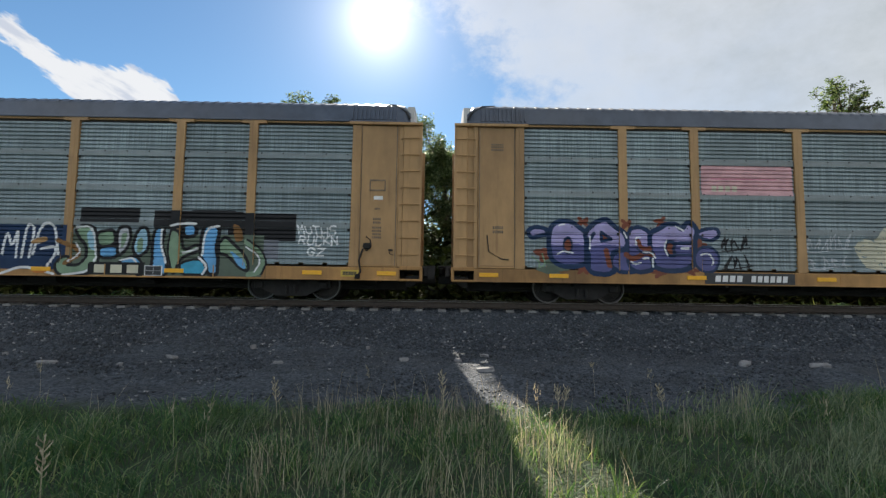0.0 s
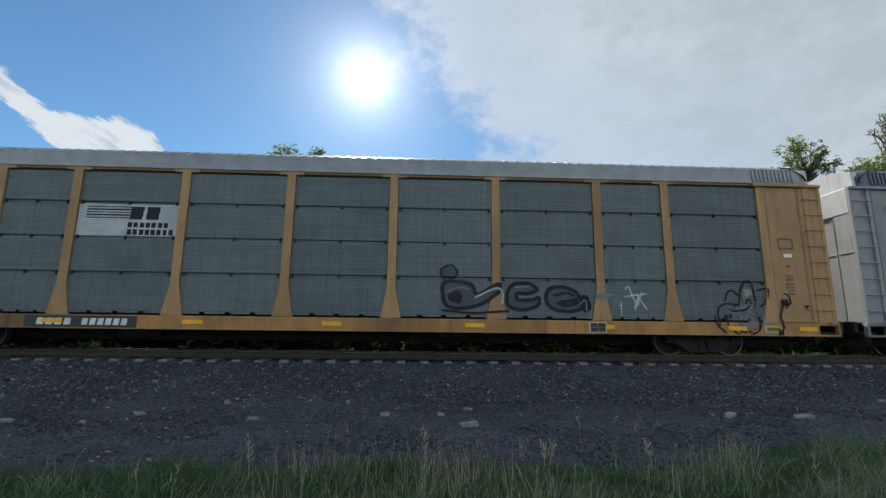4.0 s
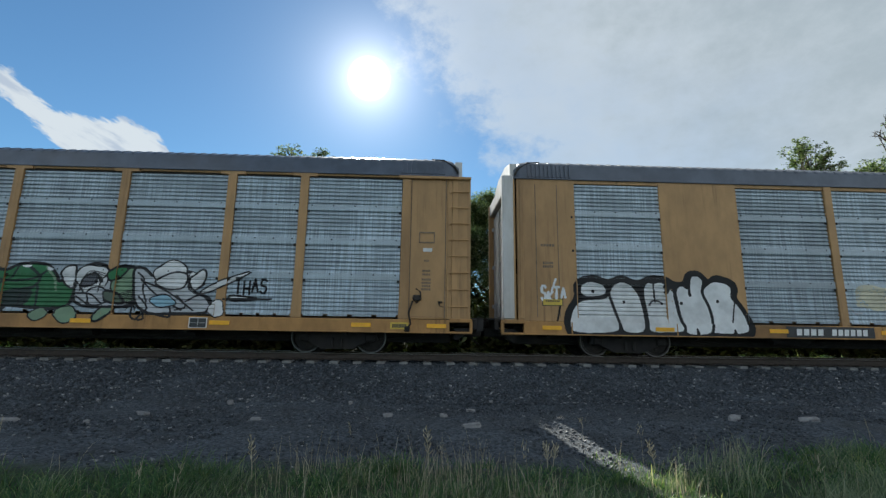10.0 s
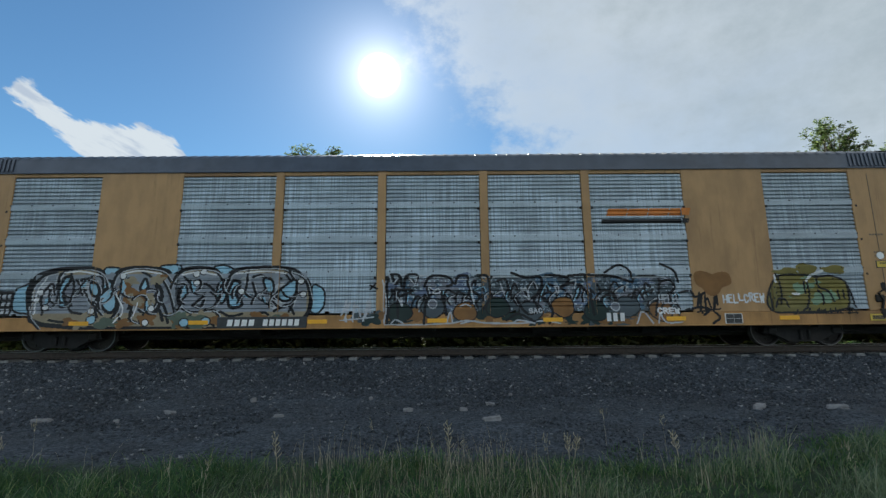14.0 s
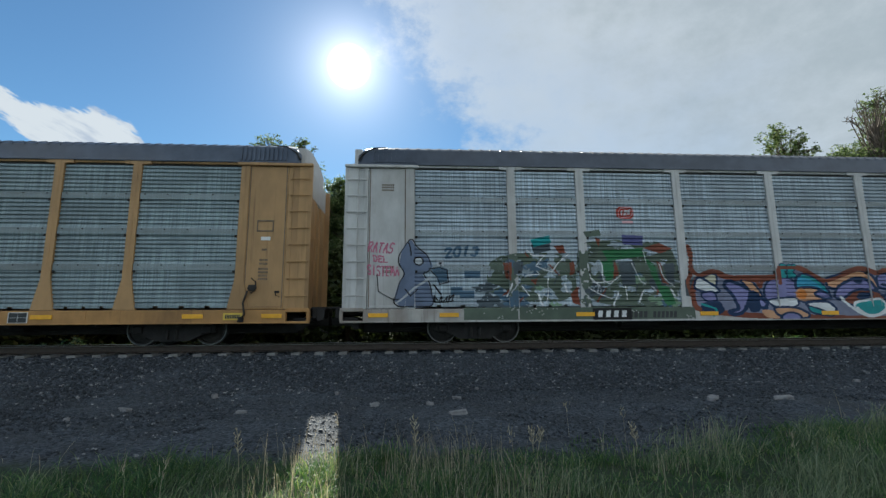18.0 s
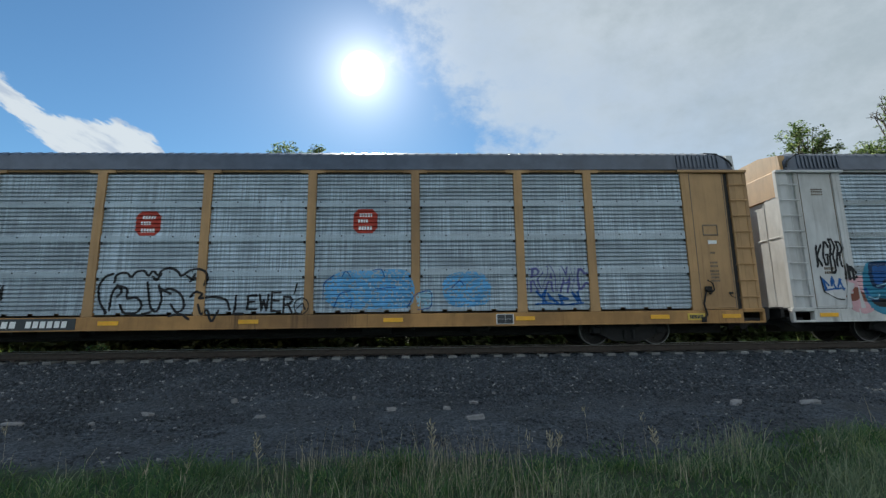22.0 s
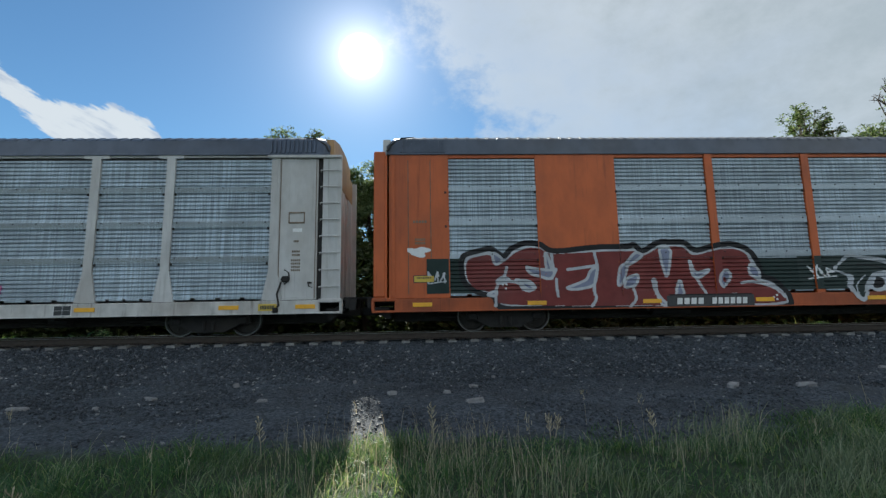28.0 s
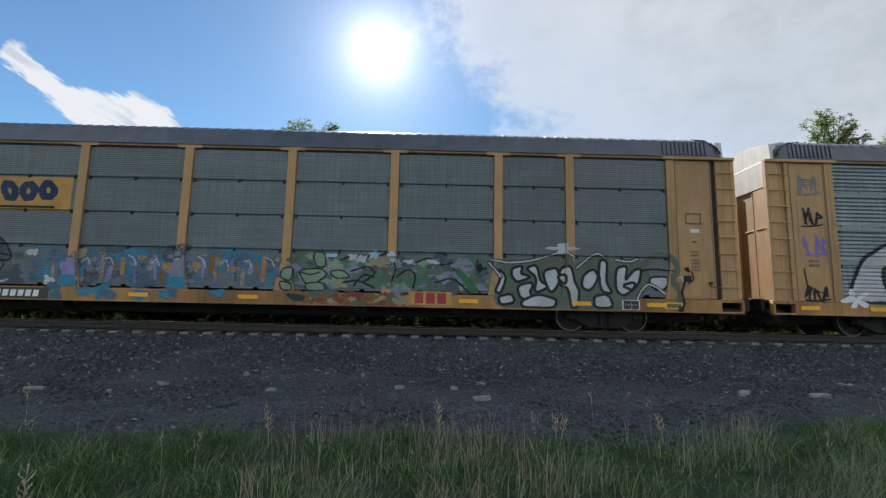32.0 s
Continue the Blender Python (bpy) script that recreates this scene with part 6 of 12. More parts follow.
s.shape([(4.78, 1.78), (5, 1.86), (5.09, 1.25), (4.89, 1.32)], "pale_blue").curve([(4.46, 1.9), (4.99, 1.94), (5.13, 0.72), (4.29, 0.61)], 0.03, "white")
s.curve([(4.04, 1.54), (4.5, 1.39), (4.67, 1.17), (4.31, 0.93)], 0.06, "brown").curve([(4.53, 1.47), (4.69, 1.24), (4.38, 0.98)], 0.025, "white")
s.shape([(5.05, 1.75), (5.53, 1.87), (5.59, 1.45), (5.14, 1.36)], "sage", R, 0.05).shape([(5.14, 1.36), (5.64, 1.43), (5.67, 1.1), (5.19, 1.07)], "sky", R, 0.05)
s.shape([(5.62, 1.92), (5.92, 1.95), (6, 1.65), (5.9, 1.34), (5.66, 1.1)], "silver", R, 0.05).shape([(5.72, 1.72), (5.9, 1.8), (5.86, 1.49), (5.75, 1.3)], "sage")
s.shape([(5.74, 1), (6.11, 1.16), (6.35, 0.96), (6.4, 0.61), (6.22, 0.64), (6.17, 0.88), (5.78, 0.88)], "sky", R, 0.04).curve([(5.77, 1.03), (6.13, 1.11), (6.34, 0.66)], 0.025, "white")
s.shape([(6.05, 1.34), (6.17, 1.88), (6.41, 1.93), (6.5, 1.5), (6.45, 1.27), (6.19, 1.11)], "pale_blue", R, 0.05).shape([(6.16, 1.57), (6.33, 1.68), (6.33, 1.27), (6.18, 1.22)], "sage")
s.shape([(6.6, 1.04), (6.6, 1.73), (6.68, 1.93), (6.9, 1.89), (6.83, 1.5), (7.01, 0.97), (7.06, 0.64), (6.7, 0.63)], "sky", R, 0.05).curve([(6.82, 1.89), (6.8, 1.5), (6.98, 0.97)], 0.03, "white")
s.shape([(7.02, 1.35), (7.08, 1.89), (7.33, 1.82), (7.42, 1.28), (7.83, 1.49), (7.82, 1.29), (7.37, 1.13), (7.25, 0.64), (7.11, 0.9)], "sage", R, 0.05).curve([(7.42, 1.24), (7.84, 1.37)], 0.03, "white")
s.shape([(7.38, 2), (7.71, 2.04), (7.76, 1.73), (7.43, 1.67)], "sky", R, 0.06).curve([(7.05, 1.97), (7.35, 2.05), (7.73, 2.04)], 0.03, "white")
s.shape([(7.38, 0.98), (7.86, 1.09), (8.11, 0.91), (8.21, 0.76), (8.03, 0.65), (7.43, 0.66)], "cyan", R, 0.04)
s.shape([(7.88, 1.14), (7.93, 1.9), (8.05, 2), (8.39, 1.96), (8.3, 1.37), (8.37, 1.07), (8.42, 0.67), (8.15, 0.67), (8.11, 0.91)], "sky", R, 0.06).curve([(7.94, 1.18), (8, 1.91), (8.36, 1.99)], 0.03, "white").curve([(7.85, 1.12), (8.14, 0.88), (8, 0.67)], 0.03, "white")
s.shape([(8.38, 1.53), (8.55, 1.71), (8.75, 1.53), (9.16, 1.15), (9.24, 0.77), (9.01, 0.85), (8.61, 1.22), (8.39, 1.25)], "sage", R, 0.05).shape([(8.63, 1.38), (9.1, 1.05), (9.18, 0.8), (8.93, 0.92)], "sky")
s.shape([(8.72, 2.07), (8.95, 2), (9.05, 1.61), (8.82, 1.53)], "brown")
s.curve([(9.14, 1.57), (9.52, 1.31), (9.65, 1.01), (9.51, 0.72), (9.24, 0.68)], 0.07, "sage").curve([(9.17, 1.62), (9.55, 1.36), (9.71, 0.99), (9.58, 0.69)], 0.028, "black").curve([(9.15, 1.42), (9.46, 1.21), (9.53, 0.96), (9.39, 0.75)], 0.022, "white")
s.rect(4.95, 6.45, 0.64, 0.96, "black").blocks(5.05, 6.35, 0.68, 0.90, 3, "cream").lay("graffiti", "blue and silver block graffiti over black")
s = Spray(A, 10.4, 11.9, 1.2, 2.2, 2)
s.word("MUTHS", 10.45, 11.55, 1.78, 2.05, 0.022, "white", jig=0.04).word("RUCKN", 10.5, 11.6, 1.50, 1.78, 0.022, "white", jig=0.04).word("GZ", 10.8, 11.3, 1.22, 1.46, 0.022, "white")
s.lay("tag", "white lettered tag in three rows")

s = Spray(B, -12.0, -6.2, 0.6, 2.5, 3).still()
s.blob(-11.4, 1.35, 0.2, 0.2, "rust", 0.3).blob(-11.15, 0.95, 0.35, 0.2, "dull_green", 0.3, 4).curve([(-11.72, 1.28), (-11.49, 1.13), (-11.55, 0.98), (-11.33, 1.06), (-11.43, 1.36)], 0.02, "sage")
for q in ((-10.31, 2.25), (-8.16, 2.28), (-9.12, 2.2), (-7.13, 1.7), (-10.33, 0.95), (-8.29, 0.88), (-7.37, 0.94)):
    s.blob(*q, 0.16, 0.12, "rust", 0.35, 4)
NV = "navy"
s.shape([(-11.84, 1.97), (-11.64, 2.09), (-11.37, 2.06), (-11.24, 1.91), (-11.47, 1.88), (-11.73, 1.79)], "lavender", NV, 0.07)
s.shape([(-11.26, 1.66), (-11.19, 2.12), (-10.96, 2.26), (-10.63, 2.25), (-10.36, 2.03), (-10.19, 1.91), (-10.19, 1.51), (-10.19, 1.13), (-10.48, 1.03), (-10.88, 1.03), (-11.18, 1.21)], "lavender", NV, 0.08)
s.shape([(-10.25, 1.97), (-10, 2.22), (-9.67, 2.36), (-9.46, 2.13), (-9.2, 1.97), (-9.11, 1.7), (-9.2, 1.51), (-9.53, 1.45), (-9.46, 0.94), (-9.64, 0.83), (-10.08, 0.85), (-10.22, 1.06), (-10.2, 1.67)], "lavender", NV, 0.08)
s.shape([(-9.52, 1.36), (-9.2, 1.51), (-8.85, 1.13), (-8.86, 0.91), (-9.31, 0.88), (-9.55, 1.06)], "lavender", NV, 0.07)
s.shape([(-9.1, 1.82), (-9.02, 2.07), (-8.78, 2.13), (-8.55, 2.04), (-8.4, 1.82), (-8.41, 1.36), (-8.39, 0.98), (-8.83, 0.88), (-9.08, 1.06)], "lavender", NV, 0.07)
s.shape([(-8.5, 1.97), (-8.18, 2.1), (-8.03, 2.22), (-7.73, 2.22), (-7.6, 2.04), (-7.4, 2.32), (-7.17, 2.04), (-7.28, 1.82), (-7.26, 1.14), (-7.52, 0.97), (-8.04, 0.94), (-8.39, 1.06)], "lavender", NV, 0.08)
s.shape([(-7.2, 1.98), (-6.96, 2.1), (-6.63, 2.13), (-6.56, 1.92), (-6.77, 1.79), (-7.14, 1.88)], "lavender", NV, 0.06)
s.blob(*(-6.93, 1.27), 0.32, 0.32, "lavender", 0.0, 3, NV, 0.07)
s.below((-9.96, 1.62)[1], "lavender", "indigo")
s.blob(*(-10.73, 1.6), 0.09, 0.16, "rust", 0, 3, NV, 0.05).poly([(-9.81, 1.97), (-9.55, 1.79), (-9.8, 1.74)], "rust", NV, 0.05).curve([(-9.68, 1.48), (-9.59, 1.06)], 0.07, "rust")
s.curve([(-10.02, 1.94), (-10.18, 1.67), (-10.14, 1.06)], 0.05, NV).curve([(-10.12, 1.85), (-10.13, 1.51)], 0.02, "white")
s.curve([(-8.79, 1.74), (-8.72, 1.54), (-8.48, 1.55)], 0.06, "rust").curve([(-9.16, 1.36), (-8.96, 1.24), (-8.81, 1.3), (-8.62, 1.44), (-8.41, 1.39)], 0.07, "rust").curve([(-8.83, 1.54), (-8.67, 1.39), (-8.37, 1.44)], 0.025, NV)
s.shape([(-8.01, 1.74), (-7.78, 1.73), (-7.85, 1.52), (-7.76, 1.36), (-7.96, 1.36), (-8.06, 1.55)], "rust", NV, 0.05).line([(-7.82, 1.7), (-7.28, 1.71)], 0.05, NV).line([(-7.84, 1.39), (-7.27, 1.39)], 0.03, NV)
for q in ([(-11.01, 1.36), (-10.87, 1.45), (-10.6, 1.39)], [(-8.86, 1.64), (-8.86, 1.85), (-8.74, 1.85)], [(-9, 1.18), (-8.88, 1.1), (-8.73, 1.15)], [(-8.01, 1.79), (-8.09, 1.59), (-7.99, 1.36)], [(-7.12, 1.39), (-6.86, 1.45), (-6.72, 1.24), (-6.77, 1.12)], [(-8.67, 1.45), (-8.44, 1.45), (-8.33, 1.29)], [(-10.97, 2.15), (-10.82, 2.18)], [(-9.2, 1.97), (-9.13, 1.82)], [(-7.75, 2.16), (-7.54, 2.04)]):
    s.curve(q, 0.022, "white")
s.line([(-7.61, 1.56), (-7.42, 1.56)], 0.03, "white").line([(-8.66, 1.27), (-8.53, 1.29)], 0.03, "white").line([(-8.4, 1.27), (-8.39, 1.06)], 0.03, "white")
s.lay("graffiti", "lavender and indigo bubble graffiti with navy rims")
Spray(B, -6.6, -5.6, 0.95, 2.0, 5).tag(-6.5, -5.7, 1.5, 1.95, "black", 3, 0.02, 9).tag(-6.5, -5.7, 1.0, 1.4, "black", 3, 0.02, 8).lay("tag", "thin black tag")
Spray(B, -4.2, -2.8, 1.0, 2.05, 6).tag(-4.1, -2.9, 1.5, 2.0, "silver", 6, 0.016, 3).tag(-4.1, -2.95, 1.05, 1.45, "silver", 4, 0.016, 7).lay("tag", "thin grey tag")
s = Spray(B, -3.1, 5.9, 0.6, 2.5, 7).still()
s.shape([(-2.86, 1.67), (-2.59, 1.91), (-2.24, 1.83), (-2.02, 2.22), (-1.59, 2.3), (-1.12, 2.22), (-1, 1.99), (-1.13, 1.52), (-1.29, 1.06), (-2.44, 1.03), (-2.67, 1.29)], "cream")
s.fade(0.16, 3)
s.curve([(-0.74, 1.99), (-0.58, 2.22), (-0.03, 2.24), (0.43, 2.14), (0.5, 1.91)], 0.05, "cream").curve([(0.51, 1.99), (0.9, 2.18), (1.53, 2.15), (2.15, 2.07), (2.26, 1.76)], 0.06, "cream").curve([(2.14, 1.84), (2.46, 1.99), (2.94, 2.15), (3.08, 1.91), (3.32, 1.99), (3.42, 2.28), (3.74, 2.34), (4.28, 2.23), (4.51, 2), (4.86, 2.15), (5.24, 2.31), (5.63, 2.23), (5.74, 2), (5.55, 1.53), (5.31, 1.06)], 0.07, "cream")
s.fade(0.10, 2)
s.shape([(-1.33, 1.91), (-1.2, 2.02), (-1.06, 2.05), (-1.06, 1.96), (-1.19, 1.71), (-1.32, 1.68)], "cyan", "navy", 0.03).line([(-1.82, 1.91), (-1.72, 1.64)], 0.05, "grey")
for i in range(27):
    x = -0.9 + i * 0.235
    s.rect(x, x + 0.15 + 0.03 * (i % 3), 0.6 + 0.07 * (i % 4), 1.0, ("silver", "black", "silver", "tan", "black")[i % 5])
s.shape([(-0.86, 1.44), (-0.74, 1.8), (-0.43, 2), (-0.04, 2.02), (0.35, 1.91), (0.74, 1.99), (1.37, 2.02), (1.66, 1.52), (1.89, 1.45), (1.95, 1.06), (1.63, 0.78), (-0.38, 0.79), (-0.76, 1.06)], "navy", "navy", 0.09)
T, NV, P = "teal", "navy", "pale_blue"
s.blob(*(1.76, 1.79), 0.17, 0.17, T, 0.0, 3, NV, 0.05).shape([(1.28, 1.91), (1.44, 1.99), (1.59, 1.83), (1.62, 1.37), (1.33, 1.21)], T, NV, 0.05)
s.blob(*(1.64, 1.14), 0.33, 0.38, T, 0.0, 3, NV, 0.05).blob(*(1.33, 1.06), 0.28, 0.28, T, 0.0, 3, NV, 0.05).blob(*(1.25, 1.06), 0.2, 0.26, T, 0.0, 3, NV, 0.04)
s.shape([(1.02, 1.96), (1.24, 1.99), (1.36, 1.76), (1.3, 1.14), (1.01, 0.91), (0.91, 1.37)], T, NV, 0.05).blob(*(0.71, 1.18), 0.26, 0.34, T, 0.0, 3, NV, 0.05)
s.shape([(0.74, 1.96), (0.97, 1.96), (1.12, 1.71), (0.95, 1.45), (0.72, 1.52)], T, NV, 0.05).shape([(0.52, 1.99), (0.74, 2.02), (0.86, 1.76), (0.73, 1.55), (0.54, 1.6), (0.47, 1.83)], T, NV, 0.05)
s.shape([(-0.12, 1.96), (0.19, 1.96), (0.42, 1.71), (0.53, 1.29), (0.4, 0.94), (0.09, 0.82), (-0.22, 1.06)], T, NV, 0.05).blob(*(-0.39, 1.41), 0.56, 0.58, T, 0.0, 3, NV, 0.05)
s.shape([(2, 1.4), (2.14, 1.84), (2.54, 1.99), (2.93, 1.96), (3.32, 1.84), (3.72, 1.99), (4.27, 2), (4.55, 1.53), (4.8, 1.22), (4.82, 0.88), (4.27, 0.75), (2.4, 0.75), (2.1, 0.98)], NV, NV, 0.09)
C2 = "cyan"
s.blob(*(4.65, 1.78), 0.14, 0.16, C2, 0.0, 3, NV, 0.05).shape([(4.95, 2), (5.23, 2.12), (5.34, 2), (5.24, 1.68), (4.97, 1.37), (4.87, 1.5)], C2, NV, 0.05).blob(*(5.3, 1.56), 0.1, 0.13, C2, 0.0, 3, NV, 0.03).blob(*(4.94, 1.01), 0.16, 0.15, C2, 0.0, 3, NV, 0.05)
s.blob(*(4.5, 1.14), 0.33, 0.38, C2, 0.0, 3, NV, 0.05).blob(*(4.16, 1.01), 0.28, 0.26, C2, 0.0, 3, NV, 0.05)
s.shape([(3.95, 1.93), (4.27, 2), (4.36, 1.76), (4.26, 1.06), (3.97, 0.94), (3.84, 1.37)], C2, NV, 0.05).blob(*(3.54, 1.17), 0.26, 0.32, C2, 0.0, 3, NV, 0.05)
s.shape([(3.71, 1.95), (3.95, 1.92), (4.09, 1.65), (3.92, 1.45), (3.69, 1.53)], C2, NV, 0.05).shape([(3.4, 1.96), (3.64, 2.04), (3.81, 1.76), (3.69, 1.53), (3.46, 1.6), (3.34, 1.76)], C2, NV, 0.05)
s.shape([(2.77, 1.91), (3.08, 1.91), (3.35, 1.65), (3.39, 1.21), (3.18, 0.88), (2.87, 0.81), (2.65, 1.06)], C2, NV, 0.05).blob(*(2.46, 1.34), 0.56, 0.58, C2, 0.0, 3, NV, 0.05)
for q in ([(-0.21, 1.4), (-0.13, 1.49), (-0.01, 1.34), (0.01, 0.98)], [(0.11, 1.65), (0.18, 1.4)], [(0.24, 1.86), (0.42, 1.6), (0.44, 1.21)], [(1.21, 1.29), (1.36, 1.14), (1.38, 0.91)], [(2.68, 1.4), (2.75, 1.46), (2.86, 1.29), (2.88, 0.98)], [(3, 1.76), (3.06, 1.45), (3.04, 1.06)], [(3.19, 1.65), (3.25, 1.21)], [(4.06, 1.87), (4.12, 1.45), (4.05, 1.06)], [(0.72, 1.52), (0.91, 1.37), (0.96, 1.06)]):
    s.curve(q, 0.02, P)
for q in ([(-0.24, 1.49), (-0.13, 1.37), (-0.24, 1.29)], [(2.62, 1.45), (2.71, 1.34), (2.61, 1.29)]):
    s.curve(q, 0.035, NV)
s.lay("graffiti", "turquoise and blue bubble graffiti on worn cream")
s = Spray(B, 7.4, 12.8, 0.6, 2.2, 8).still()
s.tag(7.45, 8.2, 1.3, 1.9, "silver", 4, 0.022, 12).line([(9.71, 2.02), (10.1, 2.06), (10.19, 1.84)], 0.02, "silver").curve([(10.35, 1.8), (10.4, 2.09), (10.71, 2.13), (11.1, 2.05)], 0.03, "silver")
s.shape([(8.1, 1.14), (8.16, 1.34), (8.69, 1.38), (8.59, 1.68), (8.96, 1.84), (9.42, 1.82), (9.8, 1.83), (10.19, 1.87), (10.58, 1.8), (10.96, 1.81), (11.26, 1.96), (11.64, 2.06), (12.03, 1.88), (12.26, 1.61), (12.21, 1.3), (11.91, 1.17), (12.08, 0.92), (11.95, 0.57), (8.24, 0.52)], "black", "black", 0.10)
W, R = "white", "black"
s.shape([(8.25, 1.18), (8.39, 1.31), (8.74, 1.23), (8.68, 1.53), (8.59, 1.61), (8.81, 1.75), (9.12, 1.77), (9.23, 1.54), (9.29, 0.86), (9.37, 0.63), (9.15, 0.63), (8.99, 1.16), (8.94, 0.63), (8.41, 0.61), (8.28, 0.91)], W, R, 0.05)
s.shape([(9.22, 1.62), (9.35, 1.79), (9.73, 1.77), (9.93, 1.56), (9.89, 1.33), (10.06, 1.1), (10, 0.65), (9.71, 0.64), (9.62, 1.25), (9.56, 1.24), (9.52, 0.64), (9.18, 0.63), (9.03, 1), (9.1, 1.23)], W, R, 0.05)
s.shape([(9.93, 1.63), (10.12, 1.76), (10.5, 1.76), (10.71, 1.58), (10.68, 1.34), (10.54, 1.27), (10.51, 1.19), (10.43, 0.66), (10.15, 0.65), (10.17, 1.03), (9.85, 1.28), (9.94, 1.44)], W, R, 0.05)
s.shape([(10.69, 1.65), (11.04, 1.74), (11.28, 1.66), (11.45, 1.29), (11.42, 0.68), (10.91, 0.64), (10.95, 1), (10.57, 1.24), (10.77, 1.42)], W, R, 0.05)
s.shape([(11.25, 1.59), (11.3, 1.82), (11.57, 1.95), (11.96, 1.83), (12.2, 1.53), (12.14, 1.33), (11.85, 1.26), (12.04, 1.03), (11.88, 0.65), (11.52, 0.64), (11.46, 1.13), (11.29, 1.36)], W, R, 0.05)
s.rect((10.53, 0.96)[0], (10.86, 0.97)[0], 0.66, 1.02, W).curve([(9.21, 1.7), (9.25, 1.24)], 0.03, R).line([(9.23, 1.85), (9.25, 1.62)], 0.03, R)
s.word("S", *(10.2, 1.29)[:1], (10.46, 1.29)[0], 1.3, 1.62, 0.025, R).line([(10.25, 1.69), (10.26, 1.34)], 0.015, R).line([(10.34, 1.72), (10.35, 1.35)], 0.015, R)
s.word("WH", (11.59, 1.59)[0], (11.89, 1.6)[0], 1.52, 1.76, 0.022, R).word("EST", (11.53, 1.59)[0], (11.92, 1.6)[0], 1.30, 1.46, 0.02, R).line([(11.6, 1.4), (11.75, 1.4)], 0.018, R)
s.curve([(10.97, 1.58), (10.9, 1.5), (11.01, 1.46), (10.87, 1.36)], 0.018, R).curve([(11.2, 1.59), (11.41, 1.44), (11.18, 1.28)], 0.018, R)
s.lay("graffiti", "white bubble graffiti with thick black rims")
s = Spray(B, -7.05, -4.45, 3.0, 3.95, 9)
s.rect(-7.02, -4.46, 3.06, 3.88, "rose").blocks(-6.75, -6.0, 3.15, 3.32, 4, "cream").rect(-6.75, -4.9, 3.5, 3.53, "pink").lay("emblem_panel", "faded rose emblem panel")

s = Spray(C, -7.1, -4.4, 2.96, 4.0, 10)
s.rect(-7.07, -4.42, 3.02, 3.92, "silver")
for i in range(5):
    s.rect(-6.85, -5.5 - 0.02 * i, 3.82 - i * 0.075, 3.855 - i * 0.075, "black")
s.blocks(-5.75, -4.9, 3.5, 3.86, 2, "black", 0.2, 0.1).blocks(-5.75, -4.65, 3.27, 3.42, 7, "black").blocks(-5.75, -4.5, 3.07, 3.22, 8, "black")
s.lay("emblem_panel", "pale grey emblem panel with black blocks and stripes")
Spray(C, -13.2, -12.2, 1.0, 2.1, 11).tag(-13.15, -12.25, 1.6, 2.05, "black", 4, 0.022, 3).tag(-13.15, -12.25, 1.05, 1.5, "black", 4, 0.022, 6).lay("tag", "black scrawled tag")
s = Spray(C, 2.6, 9.4, 0.8, 2.4, 12).still()
s.blob(*(3.24, 2.21), 0.2, 0.15, "steel", 0.1, 3, "black", 0.05)
for q in ([(3.11, 1.3), (3.05, 1.88), (3.35, 1.96), (3.89, 1.88), (3.98, 1.52), (4.49, 1.84), (4.65, 1.89), (4.63, 1.67), (4.08, 1.3), (3.47, 1.2)], [(4.82, 1.3), (4.86, 1.74), (5.05, 1.92), (5.47, 1.92), (5.71, 1.74), (5.44, 1.64), (5.08, 1.67), (5.08, 1.45), (5.53, 1.45), (5.73, 1.55), (5.69, 1.3), (5.22, 1.18)], [(5.89, 1.45), (5.99, 1.79), (6.34, 1.85), (6.71, 1.74), (6.88, 1.52), (6.18, 1.4), (6.47, 1.3), (6.96, 1.45), (7.05, 1.3), (6.56, 1.16), (6.06, 1.23)]):
    s.shape(q, "steel", "black", 0.06)
s.blob(*(3.42, 1.52), 0.2, 0.17, "black", 0.1).curve([(3.98, 1.52), (4.57, 1.81), (4.73, 1.67), (4.7, 1.37)], 0.025, "silver").curve([(3.19, 1.66), (3.51, 1.81), (3.8, 1.74)], 0.02, "grey").curve([(6.15, 1.6), (6.5, 1.7), (6.68, 1.6)], 0.04, "black").curve([(3.07, 1.16), (3.91, 1.08), (4.87, 1.16)], 0.03, "black")
s.shape([(6.77, 1.6), (7.08, 1.64), (7.2, 1.23), (6.92, 1.11)], "black").curve([(5.06, 1.81), (5.48, 1.84)], 0.02, "grey").curve([(6.85, 1.38), (7.02, 1.52), (7.03, 1.2)], 0.02, "grey")
s.shape([(7.23, 1.6), (7.44, 1.69), (7.87, 1.67), (7.81, 1.58), (7.38, 1.49)], "grey").word("SE", (7.81, 1.52)[0], (8.1, 1.52)[0], 1.25, 1.5, 0.018, "grey", jig=0.05).curve([(8.15, 1.82), (8.24, 1.9), (8.31, 1.67), (8.48, 1.3), (8.53, 1.67), (8.38, 1.3)], 0.022, "silver").line([(8.12, 1.6), (8.74, 1.68)], 0.018, "silver").line([(8.45, 1.67), (8.71, 1.26)], 0.02, "silver").line([(8.6, 1.7), (8.39, 1.26)], 0.02, "silver").line([(7.99, 1.45), (8, 1.08)], 0.014, "silver")
s.lay("graffiti", "dim black-outlined graffiti")
s = Spray(C, 10.5, 12.6, 0.6, 2.3, 13).still()
s.shape([(11.07, 0.86), (11.08, 1.31), (11.41, 1.46), (11.44, 1.83), (11.54, 2.02), (11.73, 2.06), (11.81, 1.68), (11.79, 1.31), (11.88, 0.86), (11.52, 0.64), (11.15, 0.71)], "grey", "black", 0.04).fade(0.5, 2)
